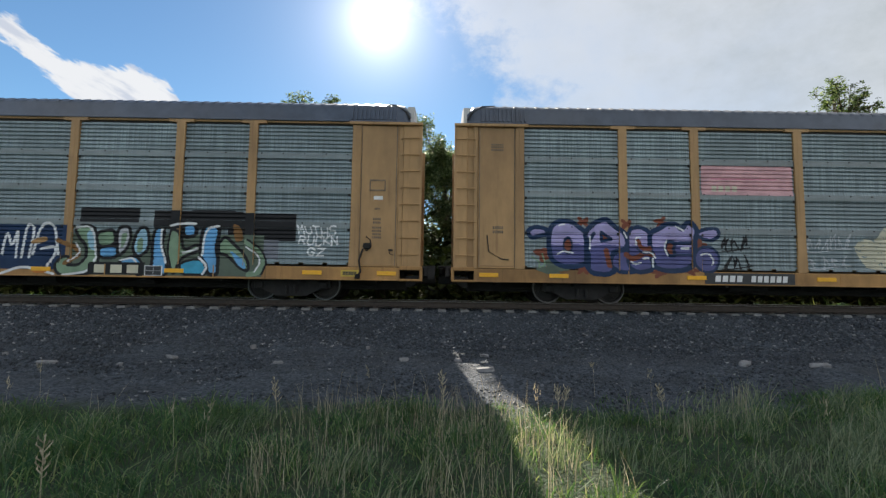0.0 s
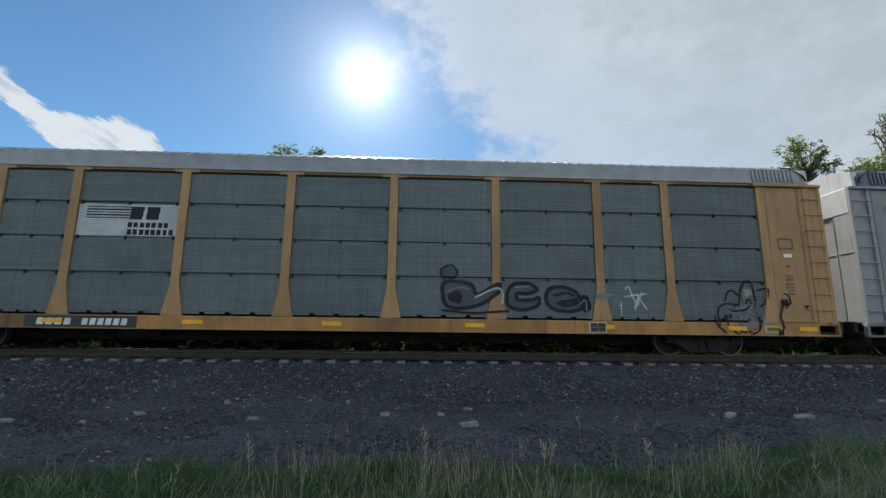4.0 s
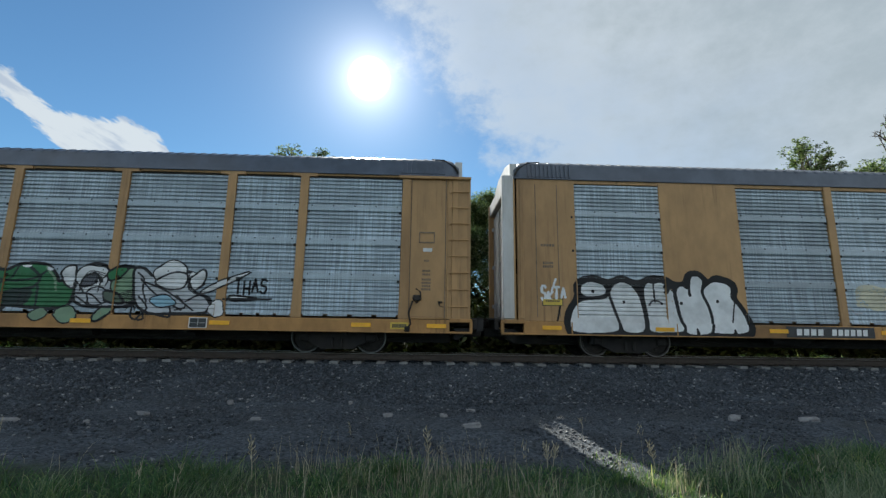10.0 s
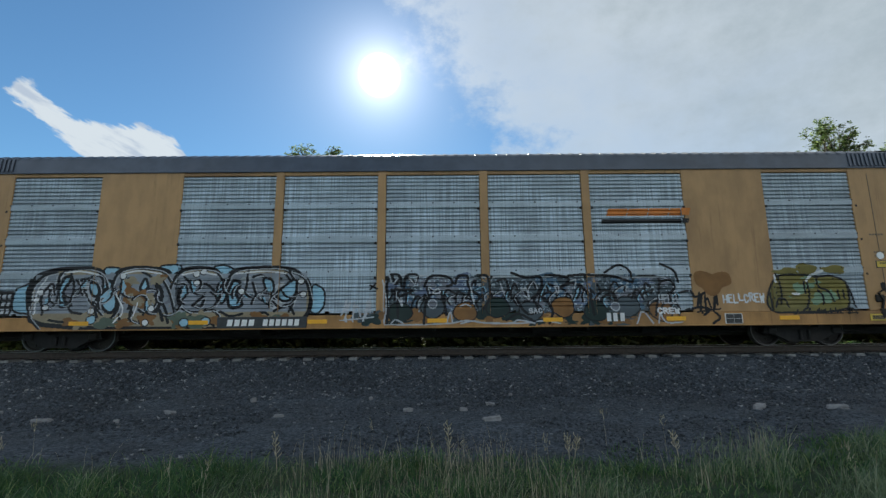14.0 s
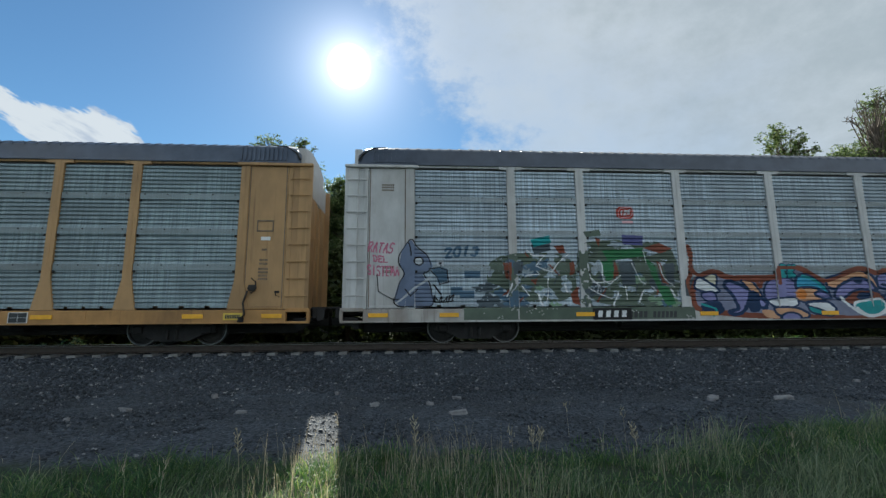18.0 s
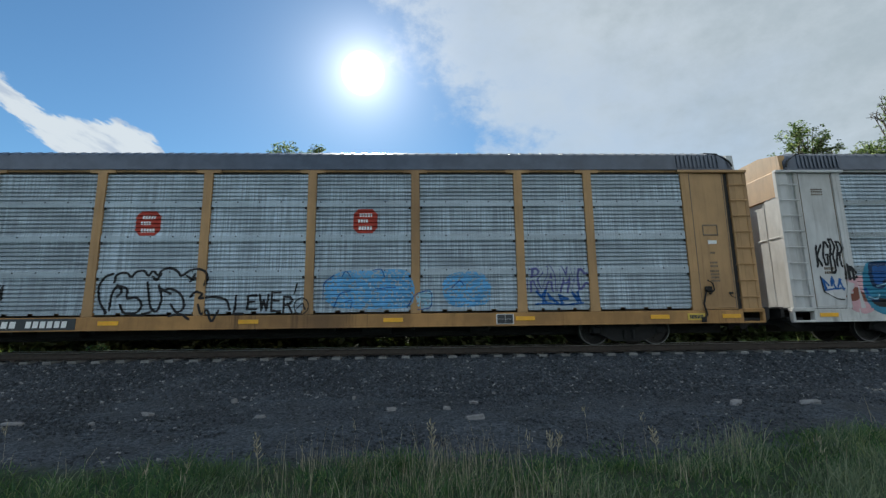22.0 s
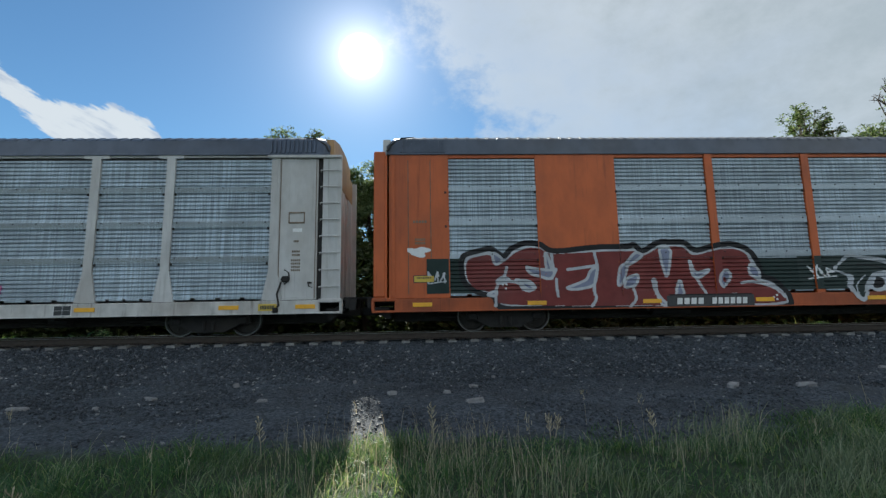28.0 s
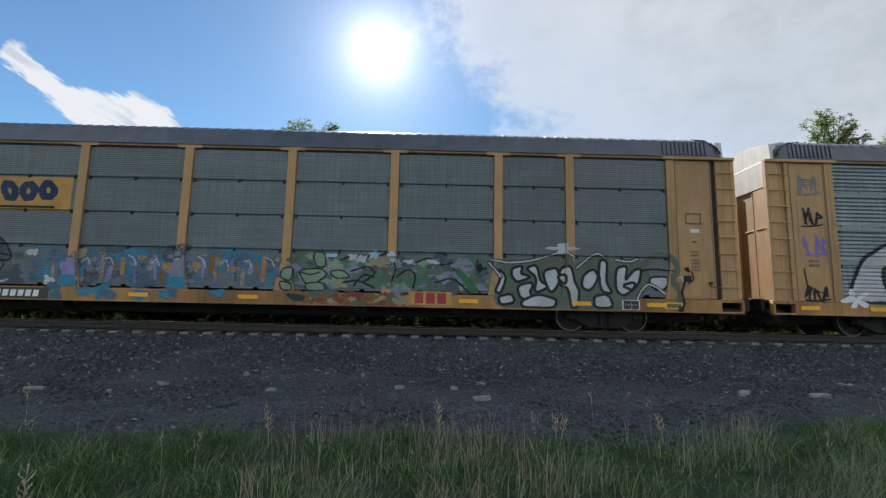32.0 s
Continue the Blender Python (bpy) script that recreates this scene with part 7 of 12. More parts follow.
for q in ([(10.7, 0.86), (10.72, 1.3), (10.92, 1.45), (11.34, 1.41)], [(10.62, 1.08), (10.6, 0.86), (10.86, 0.64)], [(10.96, 1.53), (11.03, 1.76), (11.2, 1.83), (11.33, 1.68)], [(11.34, 1.38), (11.4, 1.83), (11.54, 2.06), (11.76, 2.11), (11.84, 1.53)], [(11.88, 1.08), (11.84, 0.71), (11.38, 0.52), (11.08, 0.67)], [(11.56, 1.46), (11.63, 1.61), (11.71, 1.46)], [(11.92, 1.83), (12.22, 1.91), (12.16, 1.53), (11.97, 1.38)], [(10.84, 1.01), (10.98, 1.16), (10.92, 0.86)], [(11.13, 1.23), (11.5, 1.26), (11.64, 1.38)]):
    s.curve(q, 0.026, "black")
s.blob(*(11.63, 1.76), 0.1, 0.1, "sage", 0.2).blob(*(12.08, 0.86), 0.13, 0.4, "slate", 0.2).lay("graffiti", "small grey and green graffiti sketch")

# the grey car: red stripes, tan clouds, two white letter pieces
s = Spray(D, -11.95, 11.95, 0.6, 2.95, 14)
for lo, hi in ((2.52, 2.63), (2.375, 2.48), (2.22, 2.33), (1.735, 1.84), (1.59, 1.69), (1.45, 1.53), (1.30, 1.39)):
    s.rect(-11.93, 11.93, lo, hi, "wine")
for z in (2.50, 2.35, 1.71, 1.56, 1.42):
    s.rect(-11.93, 11.93, z - 0.02, z + 0.02, "silver")
s.still()


def smoke(s, q):
    """A puffed tan cloud line: dark rim, swollen body, pale lit ridge."""
    s.curve(q, 0.165, "brown").curve(q, 0.14, "tan")
    for k, (x, z) in enumerate(q):
        s.blob(x, z, 0.17 + 0.03 * (k % 3), 0.16 + 0.03 * ((k + 1) % 2), "tan", 0.12, 3)
    s.curve([(x + 0.02, z + 0.05) for x, z in q], 0.05, "ochre")
    s.curve([(x - 0.02, z + 0.075) for x, z in q[:2]], 0.022, "peach")
    s.blob(q[-1][0], q[-1][1] - 0.02, 0.06, 0.05, "brown", 0.2)


for q in ([(-11.75, 2.07), (-11.46, 1.99), (-11.16, 1.91), (-11.2, 1.62), (-11.55, 1.47), (-11.72, 1.11), (-11.47, 0.81), (-10.91, 0.88), (-10.12, 0.8)], [(-10.94, 1.84), (-10.23, 1.98), (-9.66, 2.13), (-9.08, 2.2)], [(-12.63, 1.63), (-12.35, 1.65), (-12.12, 1.55), (-12.32, 1.4), (-12.54, 1.51)], [(-11.49, 1.62), (-11.18, 1.39), (-11.38, 1.25)], [(-9.67, 2.28), (-9.51, 2.05), (-9.79, 1.9)], [(-8.35, 2.43), (-7.92, 2.58), (-7.48, 2.81), (-7.03, 2.84), (-6.57, 2.73), (-6.41, 2.5)], [(-7.9, 2.35), (-7.62, 2.58)], [(-5.2, 2.65), (-4.43, 2.64), (-4.05, 2.64)]):
    smoke(s, q)
for q in ([(-3.66, 2.25), (-2.89, 2.32), (-2.89, 1.94), (-3.2, 1.78), (-3.35, 2.09)], [(-3.2, 1.78), (-3.13, 1.4), (-2.75, 1.4), (-2.82, 1.7)], [(-2.89, 1.78), (-2.44, 1.39), (-1.98, 1.47), (-1.65, 1.85), (-1.82, 1.54), (-2.21, 1.16), (-2.9, 1.02), (-3.06, 0.72), (-2.76, 0.64)], [(-1.5, 1.69), (-1.2, 1.61), (-1.44, 1.23)]):
    smoke(s, q)
for q in ([(-0.42, 1.53), (0.13, 1.45), (0.09, 0.76), (0.33, 0.91)], [(0.13, 1.53), (0.54, 1.76), (1.02, 1.91), (1.51, 1.99), (1.82, 1.83), (2.28, 1.67)], [(1.34, 1.83), (1.38, 1.36), (1.59, 0.97), (1.76, 1.13)], [(2.28, 1.67), (2.62, 1.82), (2.93, 1.74)], [(3.59, 1.82), (3.87, 2.13), (4.45, 2.21)], [(3.85, 1.97), (4.04, 1.5), (4.21, 1.57)], [(5.28, 2.29), (5.47, 2.45), (5.71, 2.36)], [(6.97, 2.44), (7.23, 2.47)], [(8.48, 2.35), (8.67, 2.47), (8.9, 2.35), (8.71, 2.24)], [(0.67, 1.29), (1.05, 1.21), (0.89, 1.09)], [(2.63, 1.04), (2.69, 0.89), (2.79, 1.04)]):
    smoke(s, q)
for q in ([(-11.67, 1.99), (-11.25, 1.79), (-11.48, 1.5)], [(-7.98, 2.47), (-7.47, 2.72), (-7.03, 2.78)], [(-3.58, 2.17), (-2.97, 2.23)], [(-2.74, 1.63), (-2.13, 1.32), (-1.74, 1.66)], [(0.17, 1.37), (0.14, 0.91)], [(0.53, 1.68), (1.5, 1.92)], [(3.67, 1.81), (3.94, 2.07)], [(-11.64, 1.03), (-11.33, 0.77)]):
    s.curve(q, 0.035, "peach")
s.smear(["rust", "tan"], 5, 0.22, -0.9, 0.5, 0.7, 1.0)
W, K2 = "white", "black"
s.shape([(-10.94, 1.17), (-10.55, 1.58), (-10.41, 1.61), (-10.87, 1.87), (-10.07, 1.83), (-9.59, 2.2), (-9.03, 2.51), (-8.37, 2.73), (-8.53, 2.43), (-8.6, 2.05), (-8.59, 1.6), (-8.53, 1), (-8.4, 0.85), (-9.27, 0.94), (-10.13, 0.87), (-10.8, 0.73), (-10.5, 1.02)], W, K2, 0.06)
s.shape([(-9.28, 1.45), (-9.17, 1.82), (-8.98, 1.93), (-9.06, 1.6), (-9.17, 1.48)], K2).line([(-9.34, 1.23), (-9.35, 0.79)], 0.045, K2)
s.shape([(-8.55, 1.3), (-8.62, 1.97), (-8.5, 2.32), (-8.19, 2.23), (-7.97, 2.16), (-7.86, 2.04), (-7.71, 1.51), (-7.67, 2.12), (-7.44, 2.04), (-7.39, 1.59), (-7.25, 1.21), (-7, 0.62), (-7.81, 0.67), (-8.25, 0.78), (-8.44, 1.07)], W, K2, 0.06)
s.poly([(-7.86, 2.12), (-7.74, 2.12), (-7.68, 1.51), (-7.84, 1.82)], K2)
s.shape([(-7.62, 2.12), (-7.59, 2.58), (-7.16, 2.42), (-6.48, 2.42), (-6.42, 1.88), (-6.56, 1.76), (-6.38, 1.65), (-6.19, 1.35), (-5.92, 1.2), (-5.84, 0.97), (-6.34, 0.68), (-6.93, 0.63), (-7.25, 1.21), (-7.43, 1.89)], W, K2, 0.06)
s.shape([(-6.48, 2.42), (-6.19, 2.73), (-5.89, 2.84), (-5.51, 2.73), (-5.22, 2.41), (-5.15, 1.87), (-5.18, 1.49), (-5.4, 1.34), (-5.25, 1.19), (-5.02, 0.97), (-4.86, 0.67), (-5.68, 0.82), (-5.77, 1.15), (-5.99, 1.2), (-6.22, 1.35), (-6.38, 1.65), (-6.39, 2.03)], W, K2, 0.06)
s.shape([(-5.78, 1.5), (-5.71, 1.85), (-5.52, 1.92), (-5.6, 1.65)], K2).poly([(-6.36, 1.16), (-6.14, 1.25), (-5.79, 0.97), (-5.91, 0.86), (-6.14, 1.05)], K2).poly([(-5.8, 1.2), (-5.62, 1.2), (-5.69, 0.97)], K2)
s.shape([(-5.23, 2.49), (-4.89, 2.36), (-4.43, 2.46), (-4.05, 2.72), (-4, 2.17), (-3.85, 1.79), (-3.59, 1.48), (-3.33, 1.25), (-3.66, 1.18), (-4.04, 1.33), (-3.66, 0.95), (-3.59, 0.58), (-4.26, 0.59), (-4.34, 1.03), (-4.57, 1.49), (-4.8, 1.19), (-5.05, 1.12), (-5.29, 1.27), (-5.13, 1.57), (-5.11, 2.03)], W, K2, 0.06)
s.curve([(-4.03, 2.72), (-4, 2.17), (-3.81, 1.79)], 0.06, K2).curve([(-4.27, 1.26), (-3.66, 1.18), (-3.28, 1.17)], 0.045, K2).shape([(-3.59, 1.1), (-3.28, 1.17), (-3.24, 0.87), (-3.48, 0.73)], W, K2, 0.04)
s.blob(*(-8.37, 1.47), 0.24, 0.22, "tan", 0.2).blob(*(-8.44, 1.44), 0.09, 0.08, W, 0.1).blob(*(-6.84, 1.21), 0.12, 0.1, "peach", 0.2)
s.word("MPK", (-1.7, 1.39)[0], (-0.35, 1.38)[0], 1.0, 1.72, 0.075, K2).word("MPK", (-1.7, 1.39)[0], (-0.35, 1.38)[0], 1.0, 1.72, 0.034, W)
s.line([(-0.35, 1.3), (-0.12, 1.3), (-0.21, 0.79)], 0.075, K2).line([(-0.35, 1.3), (-0.12, 1.3), (-0.21, 0.79)], 0.03, W).line([(-1.83, 1.31), (-1.64, 1.31)], 0.05, K2)
s.shape([(2.01, 0.66), (2.01, 1.28), (2.43, 1.51), (3.08, 1.63), (3.88, 1.5), (4.42, 1.3), (4.8, 1.05), (4.85, 0.86), (4.57, 0.56), (3.93, 0.54), (2.19, 0.56)], W, K2, 0.06)
s.shape([(4.27, 1.42), (4.25, 1.89), (4.53, 2.21), (4.95, 2.32), (5.35, 2.16), (5.63, 1.8), (5.73, 1.33), (5.75, 0.86), (5.62, 0.52), (4.89, 0.52), (4.9, 0.86), (4.72, 1.1)], W, K2, 0.06)
s.curve([(5.35, 2.2), (5.64, 1.88), (5.72, 1.4)], 0.075, K2).curve([(3.38, 1.35), (3.58, 1.03), (3.86, 0.64), (4.33, 0.53), (4.76, 0.79), (4.87, 1.02)], 0.08, K2).line([(3.29, 1.42), (3.34, 1.35)], 0.05, K2)
s.shape([(5.86, 1.09), (5.76, 1.56), (5.79, 2.12), (6.07, 2.61), (6.35, 2.8), (6.59, 2.69), (6.81, 2.28), (6.86, 1.71), (6.74, 1.48), (6.83, 1), (6.84, 0.53), (5.7, 0.48)], W, K2, 0.06).curve([(6.54, 2.74), (6.76, 2.36), (6.84, 1.79), (6.74, 1.48)], 0.11, K2).curve([(5.89, 1.32), (6.07, 1.4), (6.65, 1.44)], 0.05, K2).curve([(5.88, 1.25), (5.81, 1.04)], 0.04, K2).line([(6.42, 1.24), (6.64, 0.85)], 0.05, K2)
s.shape([(6.77, 1.16), (6.86, 1.95), (7.21, 2.36), (7.65, 2.47), (8.05, 2.35), (8.33, 2.03), (8.38, 1.62), (8.26, 1.3), (8.42, 1.06), (8.4, 0.48), (6.83, 0.47)], W, K2, 0.06).curve([(7.9, 2.44), (8.24, 2.19), (8.4, 1.7), (8.26, 1.3)], 0.10, K2)
s.curve([(7.25, 0.84), (7.28, 1.23), (7.57, 1.47), (7.99, 1.5), (8.1, 1.34)], 0.055, K2).curve([(7.27, 0.92), (7.36, 0.71), (7.6, 0.65), (7.87, 0.8)], 0.08, K2).curve([(8.13, 1.3), (8.41, 1.22), (8.49, 0.98)], 0.05, K2)
s.shape([(8.4, 0.99), (8.38, 1.62), (8.67, 2.02), (9.14, 2.27), (9.55, 2.18), (9.92, 1.85), (10.06, 1.29), (10.05, 0.81), (9.81, 0.44), (8.48, 0.45)], W, K2, 0.06).curve([(9.35, 1.14), (9.8, 1.29), (9.96, 0.81)], 0.08, K2)
s.curve([(8.37, 1.8), (8.46, 2.12), (8.78, 2.32), (9.21, 2.22), (9.55, 1.88), (9.67, 1.52), (9.52, 1.08)], 0.06, K2).shape([(8.48, 1.8), (8.6, 2.1), (8.86, 2.22), (9.19, 2.1), (9.46, 1.81), (9.54, 1.44), (9.38, 1.11), (8.76, 1.08)], W)
s.shape([(9.19, 0.62), (9.03, 0.9), (9.22, 1.22), (9.67, 1.52), (10.21, 1.69), (10.77, 1.7), (11.36, 1.53), (11.64, 1.31), (11.71, 0.94), (11.53, 0.72), (11.05, 0.61), (9.53, 0.56)], W, K2, 0.06).curve([(10.22, 1.37), (10.07, 1.11), (9.79, 0.85), (9.42, 0.79), (9.08, 0.96), (9.22, 1.22)], 0.06, K2).line([(10.21, 1.46), (10.24, 1.43)], 0.05, K2).shape([(11.57, 1.23), (11.85, 1.2), (11.88, 0.94), (11.65, 0.87)], K2).rect((10.18, 0.87)[0], (10.67, 0.87)[0], 0.78, 0.9, "grey")
for q in ([(8.4, 2.47), (8.61, 2.47), (8.58, 2.24)], [(9.43, 2.18), (9.74, 2.03), (10.03, 1.96), (10.33, 1.84), (10.67, 1.94), (10.97, 1.82), (11.2, 1.67)], [(11.73, 1.45), (11.95, 1.6), (12.12, 1.38), (11.94, 1.2), (11.75, 1.35)], [(11.78, 0.94), (12.06, 1.02), (12.37, 0.8)], [(11.32, 2.12), (11.44, 2.05), (11.38, 1.94)]):
    s.curve(q, 0.11, "tan")
s.rect((2.84, 0.73)[0], (3.39, 0.73)[0], 0.70, 0.92, "grey").rect((4.92, 0.71)[0], (5.48, 0.7)[0], 0.72, 0.92, "grey").rect((6.78, 0.69)[0], (7.11, 0.69)[0], 0.72, 0.96, "black")
s.blocks((-6.64, 0.76)[0], (-5.83, 0.75)[0], 0.68, 0.88, 4, "white", 0.35, 0.15).blocks((-5.53, 0.75)[0], (-4.42, 0.74)[0], 0.68, 0.88, 6, "white", 0.35, 0.15)
s.lay("graffiti", "white letter shapes with black rims among tan ribbons and wine-red stripes")
s = Spray(D, -6.85, -4.1, 4.05, 4.8, 15)
s.rect(-6.8, -4.15, 4.06, 4.8, "brick").blob(-6.3, 4.45, 0.24, 0.22, "white", 0.0)
for i in range(3):
    s.line([(-6.6, 4.36 + i * 0.09), (-6.3, 4.40 + i * 0.09), (-6.0, 4.34 + i * 0.09)], 0.018, "brick")
s.blocks(-5.95, -4.35, 4.36, 4.56, 8, "white", 0.3).blocks(-5.6, -4.7, 4.22, 4.28, 11, "rose").lay("emblem_panel", "dark red emblem panel with plain white shapes")

s = Spray(E, -7.0, -4.5, 3.2, 3.8, 16)
s.blocks(-6.85, -4.62, 3.33, 3.62, 8, "bottle", 0.35).line([(-6.8, 3.7), (-6.5, 3.7)], 0.03, "bottle").lay("emblem", "dark green plain emblem blocks")
s = Spray(E, -7.9, -0.7, 0.6, 2.6, 17).still()
s.tag(-7.8, -7.15, 1.3, 1.9, "purple", 2, 0.016, 8)
V = "slate"
OL = "olive"
for q in ([(-7.03, 1.08), (-7.08, 1.68), (-7.02, 1.99), (-6.75, 2.23), (-6.23, 2.28), (-5.69, 2.2), (-5.43, 1.94), (-5.45, 1.56), (-5.21, 1.26), (-5.17, 0.99), (-5.63, 1.03), (-6.29, 0.97), (-6.87, 0.86)], [(-5.49, 1.41), (-5.36, 1.94), (-5.09, 2.24), (-4.83, 2.26), (-4.66, 2.03), (-4.59, 1.42), (-4.64, 0.9), (-5.02, 0.97), (-5.38, 1.18)], [(-4.64, 1.88), (-4.32, 2.19), (-4.02, 2.2), (-3.8, 1.97), (-3.73, 1.51), (-3.78, 1.21), (-3.86, 0.95), (-4.2, 0.9), (-4.5, 0.97), (-4.65, 1.42)]):
    s.shape(q, OL, V, 0.065)
for q in ([(-3.87, 2.05), (-3.49, 2.27), (-2.96, 2.31), (-2.42, 2.23), (-2.16, 1.95), (-2.19, 1.54), (-2.04, 1.09), (-2.17, 0.89), (-2.63, 0.93), (-3.08, 1), (-3.69, 1.14)], [(-2.19, 1.62), (-2.1, 1.95), (-1.8, 2.13), (-1.42, 2.12), (-1.18, 1.86), (-1.07, 1.41), (-1.13, 1.1), (-1.35, 0.84), (-1.72, 0.78), (-1.95, 0.94), (-2.17, 1.24)]):
    s.shape(q, OL, V, 0.065)
s.curve([(-7.07, 1.38), (-7.09, 1.76), (-7.01, 2.02)], 0.06, "sky")
s.below((-5.65, 1.25)[1], OL, "sage").below((-5.63, 1.09)[1], "sage", "silver")
for q in ([(-6.58, 2.11), (-6.29, 2.19), (-5.75, 2.11), (-5.55, 1.89), (-5.39, 1.84)], [(-5, 2.18), (-4.79, 2.14), (-4.74, 1.72)], [(-4.42, 2.07), (-4.17, 2.2), (-3.93, 2.11), (-3.82, 1.89)], [(-3.03, 2.15), (-2.64, 2.13), (-2.33, 2), (-2.15, 1.89)], [(-1.77, 2.05), (-1.5, 2.12), (-1.3, 1.94), (-1.13, 1.63), (-1.11, 1.18)]):
    s.curve(q, 0.045, "white")
for q in ([(-6.24, 1.4), (-5.9, 1.48), (-5.56, 1.71), (-5.41, 1.79)], [(-6.56, 1.54), (-6.5, 1.32)], [(-5.25, 1.64), (-5.06, 1.95)], [(-4.29, 1.35), (-4.28, 1.66), (-4.17, 1.73)], [(-3.82, 1.89), (-3.73, 1.51), (-3.84, 1.13)], [(-4.54, 1.35), (-4.48, 0.9)], [(-3.56, 1.29), (-3.34, 1.41), (-2.97, 1.53), (-2.37, 1.54), (-2.24, 1.77)], [(-2.19, 1.62), (-2.12, 1.24), (-1.96, 1.09)], [(-1.78, 1.24), (-1.76, 1.39), (-1.64, 1.47)], [(-5.75, 1.4), (-5.49, 1.41)], [(-3.35, 1.52), (-3.33, 1.75)]):
    s.curve(q, 0.024, "white")
s.curve([(-5.22, 1.38), (-4.98, 1.27), (-4.96, 1.04), (-5.19, 1.11)], 0.06, V).curve([(-3.41, 1.32), (-2.97, 1.45), (-2.52, 1.46), (-2.21, 1.43)], 0.04, V).curve([(-6.31, 1.17), (-6.08, 1.07)], 0.06, V).blob(*(-1.66, 1.32), 0.07, 0.12, V, 0)
s.lay("graffiti", "olive and silver bubble graffiti with a violet rim")
s = Spray(E, -0.9, 8.9, 0.6, 2.5, 18).still()
G2, R = "green", "black"
for q in ([(-0.32, 2.25), (0.21, 1.69), (0.14, 1.53), (-0.06, 1.56)], [(-0.66, 1.4), (0.06, 1.58), (0.22, 1.38), (-0.24, 1.31)], [(-0.3, 1.04), (-0.16, 1.27), (0.22, 1.32), (0.38, 1.13), (0.16, 0.9), (-0.22, 0.92)], [(0.27, 0.63), (0.46, 1.05), (0.98, 1.14), (1.06, 0.99)], [(1.11, 1.06), (1.67, 1.15), (1.6, 0.92), (1.29, 0.8)]):
    s.shape(q, "bottle" if q[0][1] < 1.3 else G2, R, 0.035)
s.shape([(0.23, 1.12), (0.28, 1.73), (0.66, 1.85), (0.96, 2.05), (1.27, 2.14), (1.55, 2.02), (1.88, 2.23), (2.27, 2.26), (2.58, 2.22), (2.84, 2.01), (2.96, 1.7), (3.35, 2.17), (3.34, 1.1), (2.66, 1.06), (1.74, 1.15), (0.98, 1.09)], G2, R, 0.05)
s.blob(*(2.58, 0.91), 0.2, 0.15, "sage", 0.1, 2, R, 0.03)
s.blob(*(3.27, 0.92), 0.28, 0.2, "sage", 0.1, 2, R, 0.03).shape([(3.95, 0.78), (4.03, 1.04), (4.27, 1.27), (4.5, 1.27), (4.41, 0.97), (4.1, 0.74)], "sage", R, 0.035)
s.curve([(0.37, 1.2), (0.44, 1.58), (0.97, 1.75), (1.28, 1.6)], 0.045, "bottle").curve([(1.04, 1.98), (1.27, 1.83), (1.74, 1.76), (2.35, 1.85), (2.66, 2.08)], 0.03, "bottle").curve([(1.88, 2.18), (1.73, 1.84), (1.28, 1.6)], 0.025, "bottle").curve([(2.12, 2.18), (2.47, 1.93), (2.38, 1.62), (1.89, 1.53)], 0.04, "bottle")
s.curve([(1.29, 1.14), (1.51, 1.45), (1.67, 1.15)], 0.05, "bottle").shape([(1.43, 1.45), (1.89, 1.61), (2.35, 1.54), (2.2, 1.16), (1.74, 1.07)], "bottle").curve([(2.58, 2.16), (2.84, 1.86), (2.89, 1.55)], 0.03, "sage").shape([(1.88, 2.18), (2.22, 2.22), (2.12, 2.12)], "white").shape([(2.58, 2.19), (2.81, 2.09), (2.66, 2.04)], "white")
s.line([(2.43, 1.62), (2.43, 1.16)], 0.035, "bottle").line([(2.01, 1.46), (1.97, 1.15)], 0.02, R).line([(2.17, 1.46), (2.12, 1.16)], 0.02, R)
s.blob(*(0.4, 1.77), 0.12, 0.09, "white", 0.3, 3).blob(*(0.19, 1.29), 0.2, 0.05, "white", 0.3, 3).curve([(0.58, 1.82), (0.78, 2.1), (0.84, 1.9)], 0.02, R)
s.shape([(3.34, 1.13), (3.4, 1.94), (3.51, 2.18), (3.82, 2.29), (4.13, 2.22), (4.24, 2.03), (4.52, 2.23), (4.83, 2.2), (4.98, 2.05), (5.04, 1.58), (4.98, 1.13)], "silver", R, 0.045)
s.shape([(2.97, 2.01), (3.12, 2.2), (3.37, 2.21), (3.35, 1.56), (3.09, 1.71)], "white", R, 0.03)
s.blob(*(3.81, 1.87), 0.42, 0.36, "white", 0.08, 3, R, 0.04).blob(*(4.01, 1.41), 0.3, 0.22, "silver", 0.1, 3, R, 0.04).blob(*(4.74, 1.73), 0.36, 0.42, "sage", 0.1, 3, R, 0.045)
s.shape([(4.17, 2), (4.44, 2.19), (4.75, 2.17), (4.51, 1.88), (4.28, 1.8)], "green", R, 0.03).shape([(4.12, 1.57), (4.5, 1.5), (4.72, 1.2), (4.19, 1.26)], "dull_green", R, 0.04)
s.shape([(3.58, 1.95), (3.97, 2.03), (3.89, 1.72), (3.5, 1.64)], "grey", R, 0.03)
for i in range(9):
    s.curve([((3.5, 1.71)[0] + 0.07 * i, 1.55 + 0.03 * i), ((3.66, 2.18)[0] + 0.05 * i, 2.12 - 0.02 * i), ((4.13, 2.03)[0] - 0.02 * i, 2.0 - 0.06 * i)], 0.012, R)
    s.curve([((4.5, 1.58)[0] + 0.03 * i, 1.45 - 0.05 * i), ((4.73, 1.43)[0] + 0.02 * i, 1.55 - 0.04 * i), ((5, 1.58)[0], 1.6 - 0.07 * i)], 0.014, R)
